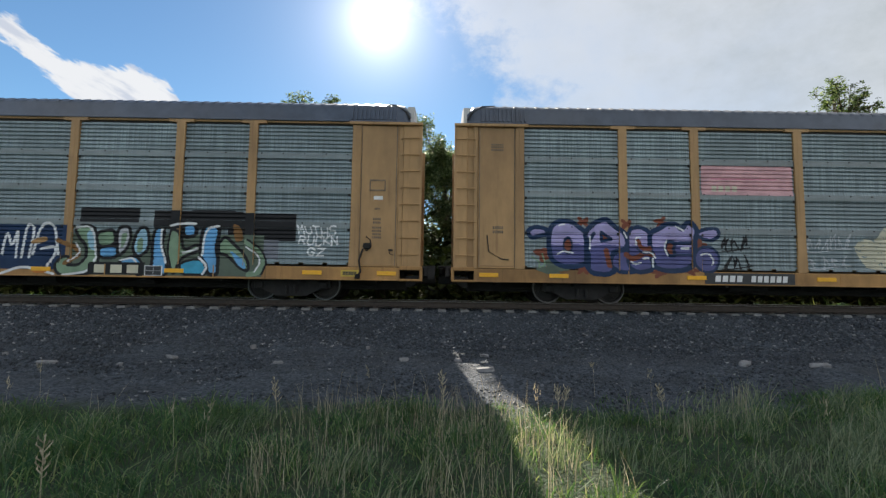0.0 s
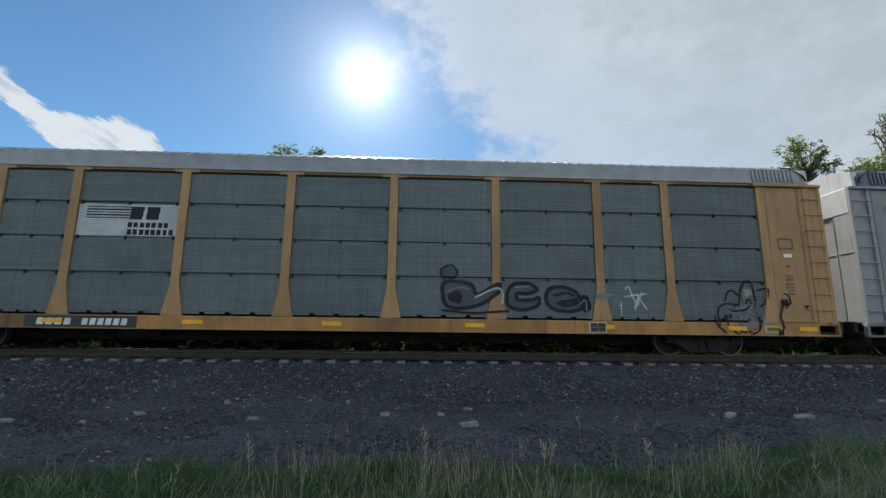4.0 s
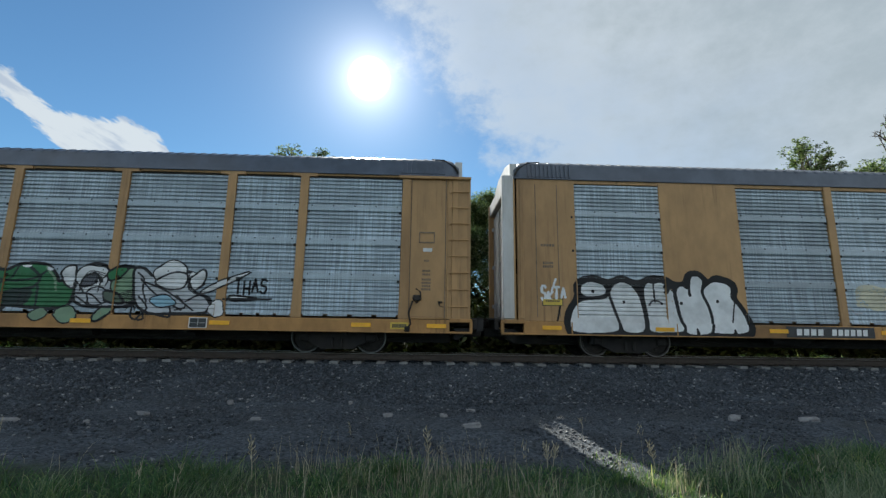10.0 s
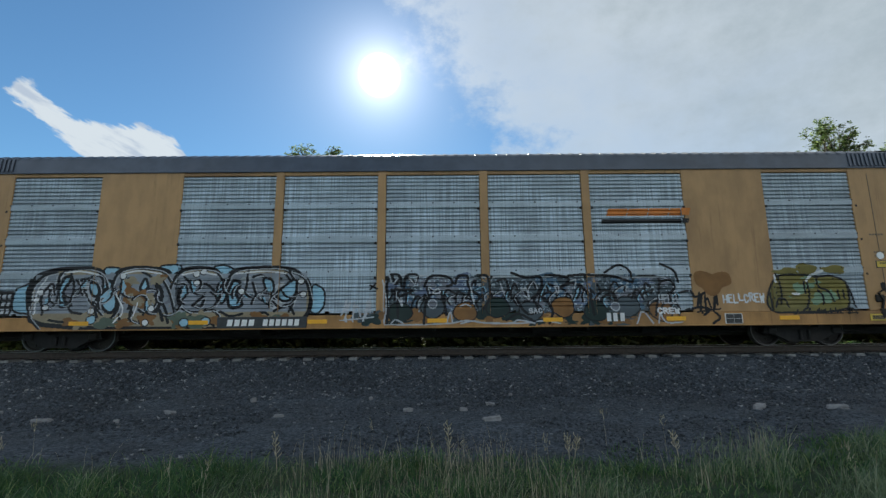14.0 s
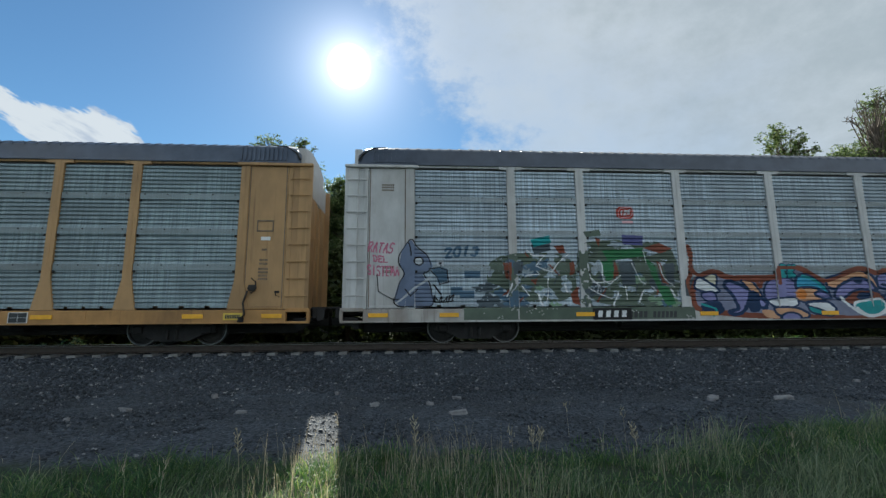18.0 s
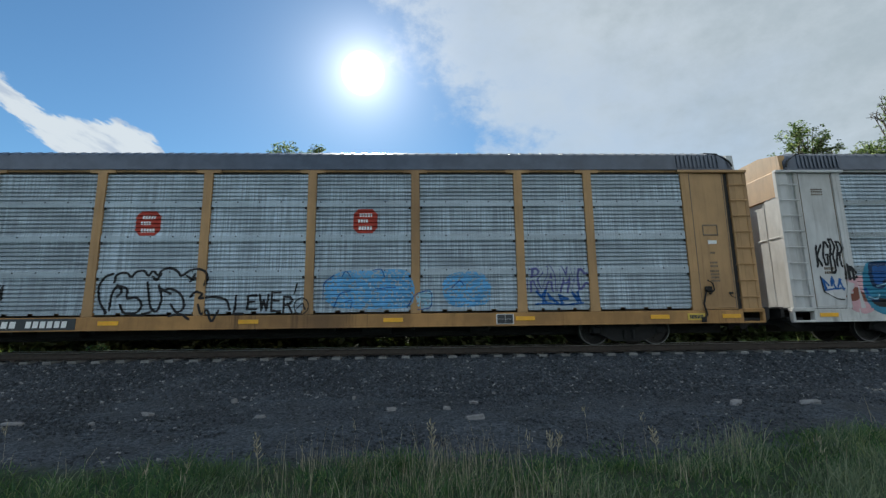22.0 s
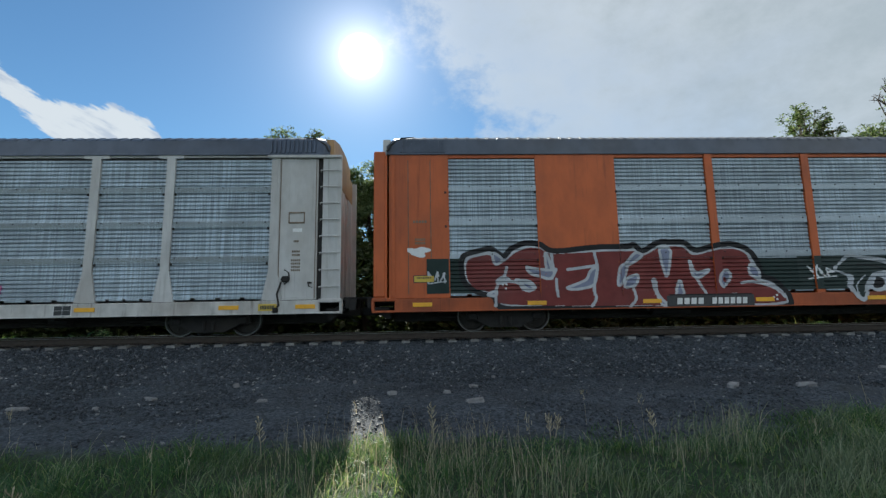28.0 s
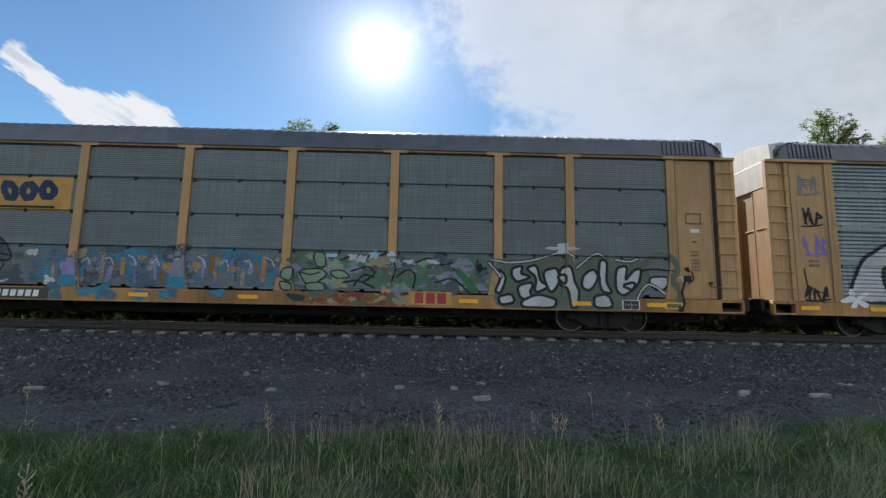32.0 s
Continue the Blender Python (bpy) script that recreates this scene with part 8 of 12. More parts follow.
s.shape([(4.95, 1.2), (4.83, 2.2), (5.14, 2.17), (5.41, 1.9), (5.61, 2.29), (5.93, 2.35), (6.2, 2.1), (6.41, 2.07), (6.29, 1.68), (6.51, 1.53), (6.94, 1.39), (6.94, 1.01), (6.17, 0.99), (5.41, 0.95)], "silver", R, 0.045)
s.blob(*(5.84, 2.03), 0.42, 0.34, "white", 0.06, 3, R, 0.035).shape([(5.36, 1.82), (5.92, 2.09), (6.3, 2.04), (6.21, 1.64), (5.74, 1.6)], "white", R, 0.03).blob(*(6.5, 1.84), 0.2, 0.22, "white", 0.15, 3, R, 0.03)
s.shape([(6.3, 1.91), (6.46, 2), (6.67, 2.2), (6.79, 2.05), (6.68, 1.74), (6.44, 1.58)], "white", R, 0.03)
s.shape([(6.59, 1.53), (6.91, 1.77), (7.87, 2.14), (7.92, 2.1), (7.3, 1.75), (6.82, 1.54)], "white", R, 0.025)
for q in ([(5.05, 1.89), (5.43, 1.51), (5.88, 1.22), (6.18, 1.07)], [(5.13, 1.82), (5.74, 1.6), (6.49, 1.07)], [(5.04, 1.43), (5.34, 1.13), (5.1, 0.83)], [(5.41, 0.98), (6.01, 0.84), (5.87, 1.14)], [(6.27, 1.3), (6.67, 1.54), (6.96, 1.23), (6.79, 1)], [(6.04, 1.45), (6.34, 1.15), (6.02, 1.07)], [(4.98, 2.05), (5.16, 1.9), (5.12, 1.59), (5.26, 1.28)], [(3.35, 1.48), (3.81, 1.49), (4.19, 1.11)], [(3.42, 1.4), (3.88, 1.11)], [(4.88, 1.2), (4.94, 0.82), (5.32, 0.8), (5.18, 1.05)]):
    s.curve(q, 0.024, R)
s.shape([(5.27, 1.36), (5.74, 1.52), (6.11, 1.22), (5.57, 1.11)], "pale_blue", R, 0.02).blob(*(7.11, 1.13), 0.2, 0.22, "white", 0.1, 3, R, 0.025).shape([(7.38, 1.5), (8.29, 1.41), (7.43, 1.32)], "white", R, 0.03).line([(7.28, 1.38), (8.52, 1.4)], 0.028, R)
s.word("THAS", (7.52, 1.63)[0], (8.41, 1.64)[0], 1.52, 1.95, 0.028, R, jig=0.06).lay("graffiti", "green and grey tangled graffiti with black lines")

s = Spray(F, -13.0, -6.6, 0.6, 2.6, 19).still()
W, R = "white", "black"
s.shape([(-12, 0.53), (-12.14, 0.82), (-12.09, 1.19), (-11.8, 1.57), (-11.84, 1.94), (-11.64, 2.1), (-11.28, 2.16), (-10.96, 2), (-10.53, 2.17), (-10.14, 1.98), (-9.71, 2.18), (-9.33, 2.13), (-9.09, 1.98), (-8.79, 1.99), (-8.67, 2.3), (-8.37, 2.33), (-8.12, 2.03), (-7.9, 2.22), (-7.44, 2.08), (-7.35, 1.9), (-7.44, 1.66), (-7.17, 1.29), (-6.99, 0.85), (-7.05, 0.62)], R, R, 0.09)
s.shape([(-8.27, 0.64), (-8.16, 1.12), (-8.39, 1.64), (-8.26, 1.95), (-7.97, 2.13), (-7.59, 2.07), (-7.43, 1.92), (-7.5, 1.66), (-7.28, 1.44), (-7.08, 1.07), (-7.08, 0.64)], W, R, 0.05)
s.shape([(-9.08, 1.86), (-8.87, 2.01), (-8.68, 1.87), (-8.63, 2.25), (-8.39, 2.29), (-8.23, 2.11), (-8.33, 1.8), (-8.15, 1.42), (-8.07, 0.97), (-8.15, 0.62), (-8.86, 0.6), (-9.01, 0.95)], W, R, 0.05)
s.shape([(-9.34, 1.7), (-9.21, 1.91), (-9.08, 1.78), (-8.99, 1.1), (-8.88, 0.81), (-8.92, 0.66), (-9.93, 0.64), (-9.87, 1.09), (-9.98, 1.84), (-9.85, 2.08), (-9.64, 2.03), (-9.48, 2.09), (-9.3, 2)], W, R, 0.05)
s.shape([(-10.93, 1.69), (-10.81, 1.97), (-10.57, 2.08), (-10.26, 1.98), (-10.04, 1.68), (-9.94, 1.16), (-9.98, 0.64), (-10.62, 0.63), (-10.71, 1.07)], W, R, 0.05)
s.shape([(-12.01, 0.6), (-12.08, 0.89), (-11.98, 1.26), (-11.72, 1.55), (-10.99, 1.6), (-10.93, 1.74), (-10.82, 1.36), (-10.69, 0.99), (-10.68, 0.63)], W, R, 0.05).shape([(-11.74, 1.72), (-11.7, 1.98), (-11.41, 2.08), (-11.06, 1.99), (-10.94, 1.78), (-11.07, 1.63), (-11.58, 1.6)], W, R, 0.05)
s.line([(-9.67, 2.07), (-9.63, 1.51)], 0.025, R).curve([(-9.79, 1.42), (-9.73, 1.54), (-9.53, 1.54), (-9.43, 1.45)], 0.025, R).line([(-9.11, 1.67), (-9.02, 1.18), (-8.94, 0.88)], 0.025, R).line([(-8.68, 1.94), (-8.65, 1.71)], 0.04, R).line([(-7.38, 1.62), (-7.52, 0.98)], 0.02, R)
s.shape([(-8.58, 0.61), (-8.56, 0.87), (-8.45, 0.61)], R).shape([(-7.56, 0.63), (-7.5, 0.84), (-7.41, 0.63)], R)
for q in ((-11.36, 1.77), (-10.51, 1.49), (-8.92, 1.48), (-7.89, 1.55)):
    s.blob(*q, 0.045, 0.045, R, 0)
s.line([(-11.73, 1.58), (-11.16, 1.57)], 0.03, R).line([(-12.27, 1.48), (-12.38, 0.96)], 0.025, R)
s.word("SKTA", (-12.83, 1.62)[0], (-12.1, 1.64)[0], 1.5, 1.85, 0.035, W, jig=0.1).line([(-12.51, 1.78), (-12.41, 2.08)], 0.03, W).lay("graffiti", "white bubble graffiti with black rims and dots")
s = Spray(F, -4.3, 1.2, 0.9, 2.4, 20).still()
s.shape([(-3.86, 1.59), (-3.86, 2.04), (-3.43, 2.12), (-2.96, 1.98), (-2.62, 2.21), (-2.22, 1.98), (-1.73, 2.22), (-1.35, 2.15), (-0.59, 2.08), (0.02, 1.97), (0.69, 1.94), (0.73, 1.56), (0.44, 1.48), (0.27, 1.63), (-0.1, 1.66), (-0.22, 1.33), (-0.51, 1.25), (-3.91, 1.44)], "cream").fade(0.2, 2)
for q in ([(-3.54, 1.37), (-3.47, 1.89), (-3.16, 1.82), (-2.95, 1.37)], [(-2.66, 1.38), (-2.4, 1.63), (-1.82, 1.73), (-1.69, 1.31)], [(-1.49, 2.07), (-1.34, 2.07), (-1.33, 1.32), (-1.61, 1.24)], [(-1.19, 1.39), (-0.77, 1.65), (-0.54, 1.55), (-0.96, 1.32)], [(-3.71, 2.04), (-3.57, 1.59), (-3.35, 1.59), (-3.44, 2.02)], [(-1.1, 1.95), (-0.13, 1.96), (-0.1, 1.66), (-1.07, 1.69)], [(0.02, 1.91), (0.67, 1.91), (0.7, 1.52), (0.39, 1.51), (0.35, 1.67), (0.04, 1.69)]):
    s.shape(q, "cream")
for q in ([(-2.98, 1.6), (-2.4, 1.65), (-2.72, 1.3), (-2.94, 1.3)], [(-0.77, 1.62), (-0.28, 1.66), (-0.51, 1.32), (-0.73, 1.29)], [(-0.02, 1.63), (0.35, 1.64), (0.23, 1.33), (0.01, 1.3)]):
    s.poly(q, None)
for q in ([(-4.06, 1.44), (-3.96, 1.26), (-3.75, 1.29)], [(-1.14, 1.02), (-1.01, 1.09), (-0.85, 1.02)], [(-0.04, 1.03), (0.09, 1.26), (0.45, 1.33)], [(0.6, 1.34), (0.89, 1.41), (0.92, 1.57)], [(-2.1, 1.01), (-1.96, 1.11)]):
    s.curve(q, 0.03, "silver")
s.fade(0.06, 2).lay("graffiti", "worn cream block graffiti")
s = Spray(F, 1.3, 8.7, 0.6, 2.3, 21).still()
for q in ([(1.86, 1.88), (2.05, 1.99), (2.3, 1.96), (2.31, 1.43), (1.94, 1.38)], [(3.56, 2.01), (3.79, 2.06), (4.02, 1.91), (4.14, 1.68), (4.43, 1.91), (4.7, 2.07), (4.93, 2.03), (5.05, 1.77), (5.26, 1.39), (5.03, 1.46), (4.49, 1.56), (4.2, 1.3), (3.75, 1.29)], [(3, 1.21), (3.3, 1.29), (3.45, 1.14), (3.62, 0.84), (3.7, 0.65), (2.96, 0.64), (2.87, 0.91)], [(5.35, 0.66), (5.42, 0.93), (5.68, 1.01), (5.72, 1.24), (5.91, 1.32), (6.03, 1.02), (6.1, 0.87), (5.96, 0.67)]):
    s.shape(q, "sky")
s.fade(0.24, 2)
for q in ([(1.86, 1.8), (1.94, 1.35), (2.02, 0.9)], [(1.81, 1.12), (1.97, 0.98), (2.06, 1.13)], [(2.36, 1.81), (2.56, 1.81), (2.63, 1.59), (2.44, 1.36), (2.35, 1.28)], [(2.44, 1.81), (2.88, 2.05), (2.81, 1.82), (3.02, 1.67), (2.92, 1.36)], [(3.26, 1.9), (3.52, 1.82), (3.35, 1.67), (3.25, 1.29)], [(3.34, 1.9), (3.62, 1.83), (3.67, 1.37)], [(2.32, 1.28), (2.71, 1.06), (2.93, 1.06)], [(2.44, 1.13), (2.8, 0.79)], [(3.61, 0.99), (3.91, 1.1), (3.99, 0.85)], [(4.16, 1.3), (4.53, 0.63)], [(4.5, 1.38), (4.75, 1.53), (4.89, 1.15), (5.28, 0.63)]):
    s.curve(q, 0.026, "white")
for q in ([(4.55, 1.35), (4.89, 0.96), (4.98, 0.63), (4.83, 0.6), (5.01, 1.01)], [(5.32, 1.85), (5.66, 1.93), (5.7, 1.77), (5.95, 1.17), (6.18, 0.94), (6.48, 0.64)], [(5.32, 1.81), (5.49, 1.16)], [(6.02, 1.32), (6.32, 1.78)], [(6.7, 1.89), (7.35, 1.59), (7.09, 1.25), (7.29, 1.1), (7.32, 0.88)], [(7.35, 1.59), (7.93, 1.19), (8.16, 1.08), (7.29, 1.1)], [(6.55, 1.25), (6.86, 0.98)]):
    s.curve(q, 0.026, "white")
s.line([(7.29, 1.64), (7.39, 1.03)], 0.02, "black").line([(7.01, 1.74), (7.32, 1.64)], 0.016, "black").lay("graffiti", "blue patches with thin pale lines")


def stripe_emblem(car, x0, x1, z0, z1):
    q = Spray(car, x0 - 0.1, x1 + 0.2, z0 - 0.1, z1 + 0.1, 22)
    q.blocks(x0 + 0.15, x1 + 0.05, (z0 + z1) / 2, z1, 4, "orange", 0.06, 0.3).rect(x0 + 0.5, x1, (z0 + z1) / 2 + 0.08, (z0 + z1) / 2 + 0.15, "orange").rect(x0, x1, z0 - 0.02, z0 + 0.10, "black", 0.3).lay("emblem", "orange blocks over a black stripe")


stripe_emblem(F, 4.63, 7.05, 3.46, 3.86)
stripe_emblem(G, 4.69, 7.12, 3.42, 3.83)
stripe_emblem(M, 4.64, 6.97, 3.42, 3.76)


def scroll_piece(s, x0, x1, z0, z1, seed, fills, rim="black", n=9):
    """Closely wound outlined scrolls, as on the heavily worked pieces."""
    rng = random.Random(seed)
    cw = (x1 - x0) / n
    zc, rz = (z0 + z1) / 2, (z1 - z0) / 2
    for i in range(n):
        cx = x0 + (i + 0.5) * cw
        s.blob(cx, zc, cw * 0.72, rz * 0.95, fills[i % len(fills)], 0.08, 3, rim, 0.06)
    for i in range(n):
        cx = x0 + (i + 0.5) * cw
        for k in range(3):
            a0, turn, rr = rng.uniform(0, 6.28), rng.uniform(2.5, 4.6), rng.uniform(0.45, 0.95)
            pts = [(cx + cw * 0.66 * rr * (1 - 0.13 * j) * math.cos(a0 + turn * j / 6), zc + rz * 0.9 * rr * (1 - 0.13 * j) * math.sin(a0 + turn * j / 6)) for j in range(7)]
            s.line(pts, 0.045, rim).line([(x + 0.06, z + 0.03) for x, z in pts[1:5]], 0.022, fills[(i + k) % len(fills)])
        s.blob(cx + rng.uniform(-.3, .3) * cw, z0 + 0.18 * rz, 0.10, 0.09, "silver", 0, 3, rim, 0.03)
    return s


s = Spray(G, -12.4, -2.6, 0.6, 2.6, 23).still()
R, P = "black", "pale_blue"
s.shape([(-11.38, 1.26), (-11.34, 1.71), (-11.03, 1.79), (-10.88, 2.02), (-10.73, 1.02), (-11.29, 1.07)], P, R, 0.03).shape([(-3.31, 1.81), (-2.96, 1.65), (-2.94, 1.19), (-3.12, 0.96), (-3.35, 1.04)], P, R, 0.03)
s.shape([(-9.01, 2.29), (-8.47, 2.25), (-8.56, 2), (-8.88, 1.77)], P, R, 0.03).shape([(-7.53, 2.31), (-6.91, 2.34), (-6.88, 2.18), (-7.16, 1.99)], P, R, 0.03).shape([(-6.05, 2.27), (-5.73, 2.33), (-5.43, 2.2), (-5.68, 1.91)], P, R, 0.03)
s.shape([(-10.66, 0.65), (-10.96, 1.33), (-10.99, 1.71), (-10.72, 2.1), (-10.18, 2.25), (-9.09, 2.24), (-8.8, 1.85), (-8.55, 2.19), (-8, 2.26), (-7.23, 2.18), (-7.09, 1.92), (-6.76, 2.23), (-5.97, 2.22), (-5.68, 1.91), (-5.43, 2.17), (-4.56, 2.24), (-3.85, 2.19), (-3.41, 1.89), (-3.31, 1.34), (-3.41, 0.89), (-3.78, 0.59)], "buff", R, 0.07)
s.rect((-10.8, 1.71)[0], (-3.44, 1.66)[0], 1.04, 2.08, "pewter").smear(["pewter", "silver", "grey", "pewter"], 44, 0.2, (-10.8, 1.71)[0], (-3.51, 1.66)[0], 1.2, 2.05)
s.shape([(-8.95, 1.85), (-8.72, 1.93), (-8.51, 1.23), (-8.67, 1.01), (-8.97, 1.24)], P, R, 0.05).shape([(-5.95, 1.52), (-5.69, 1.83), (-5.55, 1.67), (-5.71, 1.21)], P, R, 0.04)
for q in ([(-10.88, 1.1), (-10.92, 1.71), (-10.64, 2.05), (-10.26, 2.14)], [(-10.22, 1.71), (-10.15, 2.17), (-9.56, 2.26), (-9.02, 2.16), (-8.77, 1.7), (-9.05, 1.31)], [(-8.72, 1.69), (-8.6, 2.16), (-8, 2.28), (-7.31, 2.18), (-7.09, 1.84)], [(-7.13, 1.68), (-6.92, 2.15), (-6.36, 2.24), (-5.82, 2.14), (-5.67, 1.67), (-5.92, 1.21)], [(-5.67, 1.67), (-5.47, 2.17), (-4.56, 2.24), (-3.93, 2.19), (-3.67, 1.66), (-3.89, 1.04)], [(-3.91, 2.13), (-3.48, 1.97), (-3.31, 1.34)], [(-9.57, 1.93), (-9.26, 1.98), (-8.99, 1.7), (-9.12, 1.31)], [(-9.69, 1.93), (-9.42, 1.55), (-8.9, 1.01)]):
    s.curve(q, 0.042, R).curve([(x + 0.055, z - 0.02) for x, z in q], 0.013, "silver")
for q in ([(-8.68, 1.69), (-8.43, 1.23), (-8.68, 0.78)], [(-7.84, 0.77), (-7.66, 1.38), (-7.41, 1.61), (-7.8, 1.69), (-8.12, 1.38), (-8.14, 0.85), (-7.92, 0.77)], [(-7.39, 2), (-7.18, 1.68), (-6.91, 0.99)], [(-6.94, 1.68), (-6.9, 1.22), (-6.52, 0.99), (-5.9, 1.14), (-5.62, 0.75)], [(-6.51, 1.22), (-6.18, 1.52), (-6.28, 1.14), (-6.48, 1.22)], [(-4.89, 1.98), (-4.65, 2.05), (-4.45, 1.74), (-4.33, 1.35), (-4.08, 1.5)], [(-4.91, 1.82), (-4.79, 1.43), (-4.34, 1.2)], [(-10.51, 0.65), (-10.88, 1.03), (-10.96, 1.25)]):
    s.curve(q, 0.042, R).curve([(x + 0.055, z - 0.02) for x, z in q], 0.013, "silver")
for q in ([(-10.5, 1.02), (-10.65, 1.48), (-10.34, 1.94), (-10.27, 1.55)], [(-9.87, 2.17), (-9.73, 1.7), (-9.89, 1.09), (-9.44, 1.01)], [(-8.88, 1.7), (-9.13, 1.09), (-8.84, 0.71)], [(-8.44, 1), (-8.3, 0.7), (-8.06, 0.96), (-8.2, 1.23)], [(-7.93, 2.15), (-7.63, 2), (-7.49, 1.69)], [(-6.77, 1.99), (-6.55, 1.76), (-6.16, 1.83), (-5.94, 1.6)], [(-6.69, 0.76), (-6.49, 0.99), (-6.14, 0.91), (-5.85, 0.68)], [(-5.75, 1.06), (-5.45, 0.9), (-5.14, 0.98)], [(-5.04, 2.14), (-5.08, 1.67), (-5.27, 1.21)], [(-4.28, 1.05), (-3.94, 1.27), (-3.74, 0.96)], [(-4.02, 2.05), (-3.84, 1.81), (-3.93, 1.43)]):
    s.curve(q, 0.034, R)
for q in ([(-10.28, 0.87), (-9.9, 0.79), (-9.44, 0.86)], [(-4.9, 0.97), (-4.51, 1.05), (-4.3, 0.82)]):
    s.curve(q, 0.034, R)
for q in ([(-10.16, 1.71), (-10.03, 2.01), (-9.8, 2.04), (-10.07, 1.63), (-9.96, 1.32), (-9.74, 1.24), (-10.12, 1.32)], [(-5.59, 1.52), (-5.45, 1.9), (-5.22, 1.82), (-5.4, 1.52), (-5.12, 1.21), (-5.51, 1.13)]):
    s.shape(q, P, R, 0.05)
s.shape([(-9.34, 1.85), (-9.11, 1.85), (-9.02, 1.54), (-9.19, 1.47)], P, R, 0.04).shape([(-4.66, 1.98), (-4.35, 1.9), (-4.3, 1.58), (-4.5, 1.51)], P, R, 0.04).shape([(-4.31, 1.51), (-3.72, 1.97), (-3.72, 1.5), (-4.02, 1.27)], P, R, 0.04).shape([(-6.91, 1.68), (-6.63, 1.76), (-6.73, 1.45), (-6.91, 1.3)], P, R, 0.04)
s.shape([(-7.95, 1.69), (-7.81, 2), (-7.72, 1.72), (-7.85, 1.61)], P, R, 0.045).curve([(-8.41, 1.85), (-8.17, 2), (-8.27, 1.54), (-7.96, 1.46)], 0.05, R).curve([(-7.55, 1.92), (-7.29, 1.53), (-7.44, 1.07)], 0.05, R).curve([(-8.21, 1.15), (-7.96, 1.53), (-7.65, 1.5)], 0.04, R).curve([(-7.61, 0.77), (-7.43, 1.22), (-7.23, 0.84)], 0.045, R).curve([(-7.42, 1.45), (-7.21, 1.15), (-7.08, 0.77)], 0.04, R)
s.smear(["buff", "brown", "buff"], 16, 0.16, -8.6, -7.2, 1.1, 2.1).smear(["buff", "brown", "dull_green"], 26, 0.2, -10.6, -3.6, 0.62, 1.0)
rng = random.Random(61)
for k in range(34):
    # licking flame strokes between the letters
    cx, cz, r, a0 = -10.6 + k * 0.205, rng.uniform(1.2, 1.85), rng.uniform(0.16, 0.34), rng.uniform(0, 6.28)
    q = [(cx + r * math.cos(a0 + 0.55 * j), cz + 1.25 * r * math.sin(a0 + 0.55 * j) * (1 - 0.07 * j)) for j in range(5)]
    s.curve(q, 0.032, R).curve([(x + 0.05, z + 0.015) for x, z in q], 0.012, "silver")
    if k % 3 == 0:
        s.poly([q[0], q[2], (q[1][0] * 0.5 + cx * 0.5, q[1][1] * 0.5 + cz * 0.5)], P)
for q in ((-10.73, 1.4), (-10.65, 1.6), (-10.46, 1.2), (-8.43, 2.03), (-7.69, 0.77), (-6.45, 2.07), (-6.44, 1.83), (-5.21, 1.59), (-3.6, 1.86), (-3.53, 1.5), (-9.19, 1.09), (-7.59, 1.15), (-6.26, 2.14)):
    s.blob(*q, 0.075, 0.075, "white", 0, 3, R, 0.025)
for q in ((-9.14, 0.86), (-6.66, 0.76), (-6.08, 0.79)):
    s.blob(*q, 0.11, 0.1, P, 0, 3, R, 0.03)
for q in ([(-10.73, 1.02), (-10.77, 1.63), (-10.49, 2.02)], [(-10.03, 2.14), (-9.56, 2.17), (-9.1, 2.08)], [(-8.48, 2.08), (-8.01, 2.19), (-7.39, 2.09)], [(-6.84, 2.05), (-6.37, 2.14), (-5.91, 2.05)], [(-5.36, 2.07), (-4.57, 2.15), (-4.02, 2.07)], [(-8.58, 1.54), (-8.29, 1.08), (-8.53, 0.78)], [(-8.06, 0.93), (-7.97, 1.3)]):
    s.curve(q, 0.02, "white")
s.rect((-12.21, 1.64)[0], (-11.38, 1.64)[0], 0.98, 1.66, R)
for z in (1.44, 1.24, 1.04):
    s.blocks(-12.12, -11.4, z, z + 0.13, 5, "silver", 0.4)
s.lay("graffiti", "wound silver and pale blue graffiti with black lines")
s = Spray(G, -2.8, 8.4, 0.6, 2.5, 24).still()
s.rect(-1.3, 6.6, 0.98, 1.9, "steel").smear(["steel", "harbour", "grey", "denim"], 70, 0.26, -1.4, 6.6, 0.95, 1.95).fade(0.30, 2)
s.smear(["brown", "bottle", "steel", "bottle"], 40, 0.22, -2.3, 6.6, 0.62, 1.05)
rng = random.Random(62)
for k in range(52):
    # crowded upright strokes and loops
    x, z, h = -1.2 + k * 0.15, rng.uniform(1.0, 1.35), rng.uniform(0.25, 0.6)
    q = [(x, z), (x + rng.uniform(-0.12, 0.12), z + h * 0.5), (x + rng.uniform(-0.05, 0.3), z + h), (x + rng.uniform(0.1, 0.35), z + h * 0.6)]
    s.curve(q, 0.028, "black")
    if k % 2:
        s.curve([(a + 0.045, c + 0.01) for a, c in q], 0.013, "silver" if k % 3 else "pale_blue")
for k in range(9):
    s.blob(-0.9 + k * 0.88, 0.98 + 0.12 * (k % 2), 0.3, 0.26, ("bottle", "steel", "brown")[k % 3], 0.05, 3, "black", 0.03)
s.curve([(-1.35, 1.0), (-1.34, 1.95), (-0.6, 2.02), (0.6, 1.86), (1.6, 1.93), (3.0, 1.9), (4.4, 2.0), (5.4, 1.86), (6.5, 1.93), (6.62, 1.2)], 0.016, "silver")
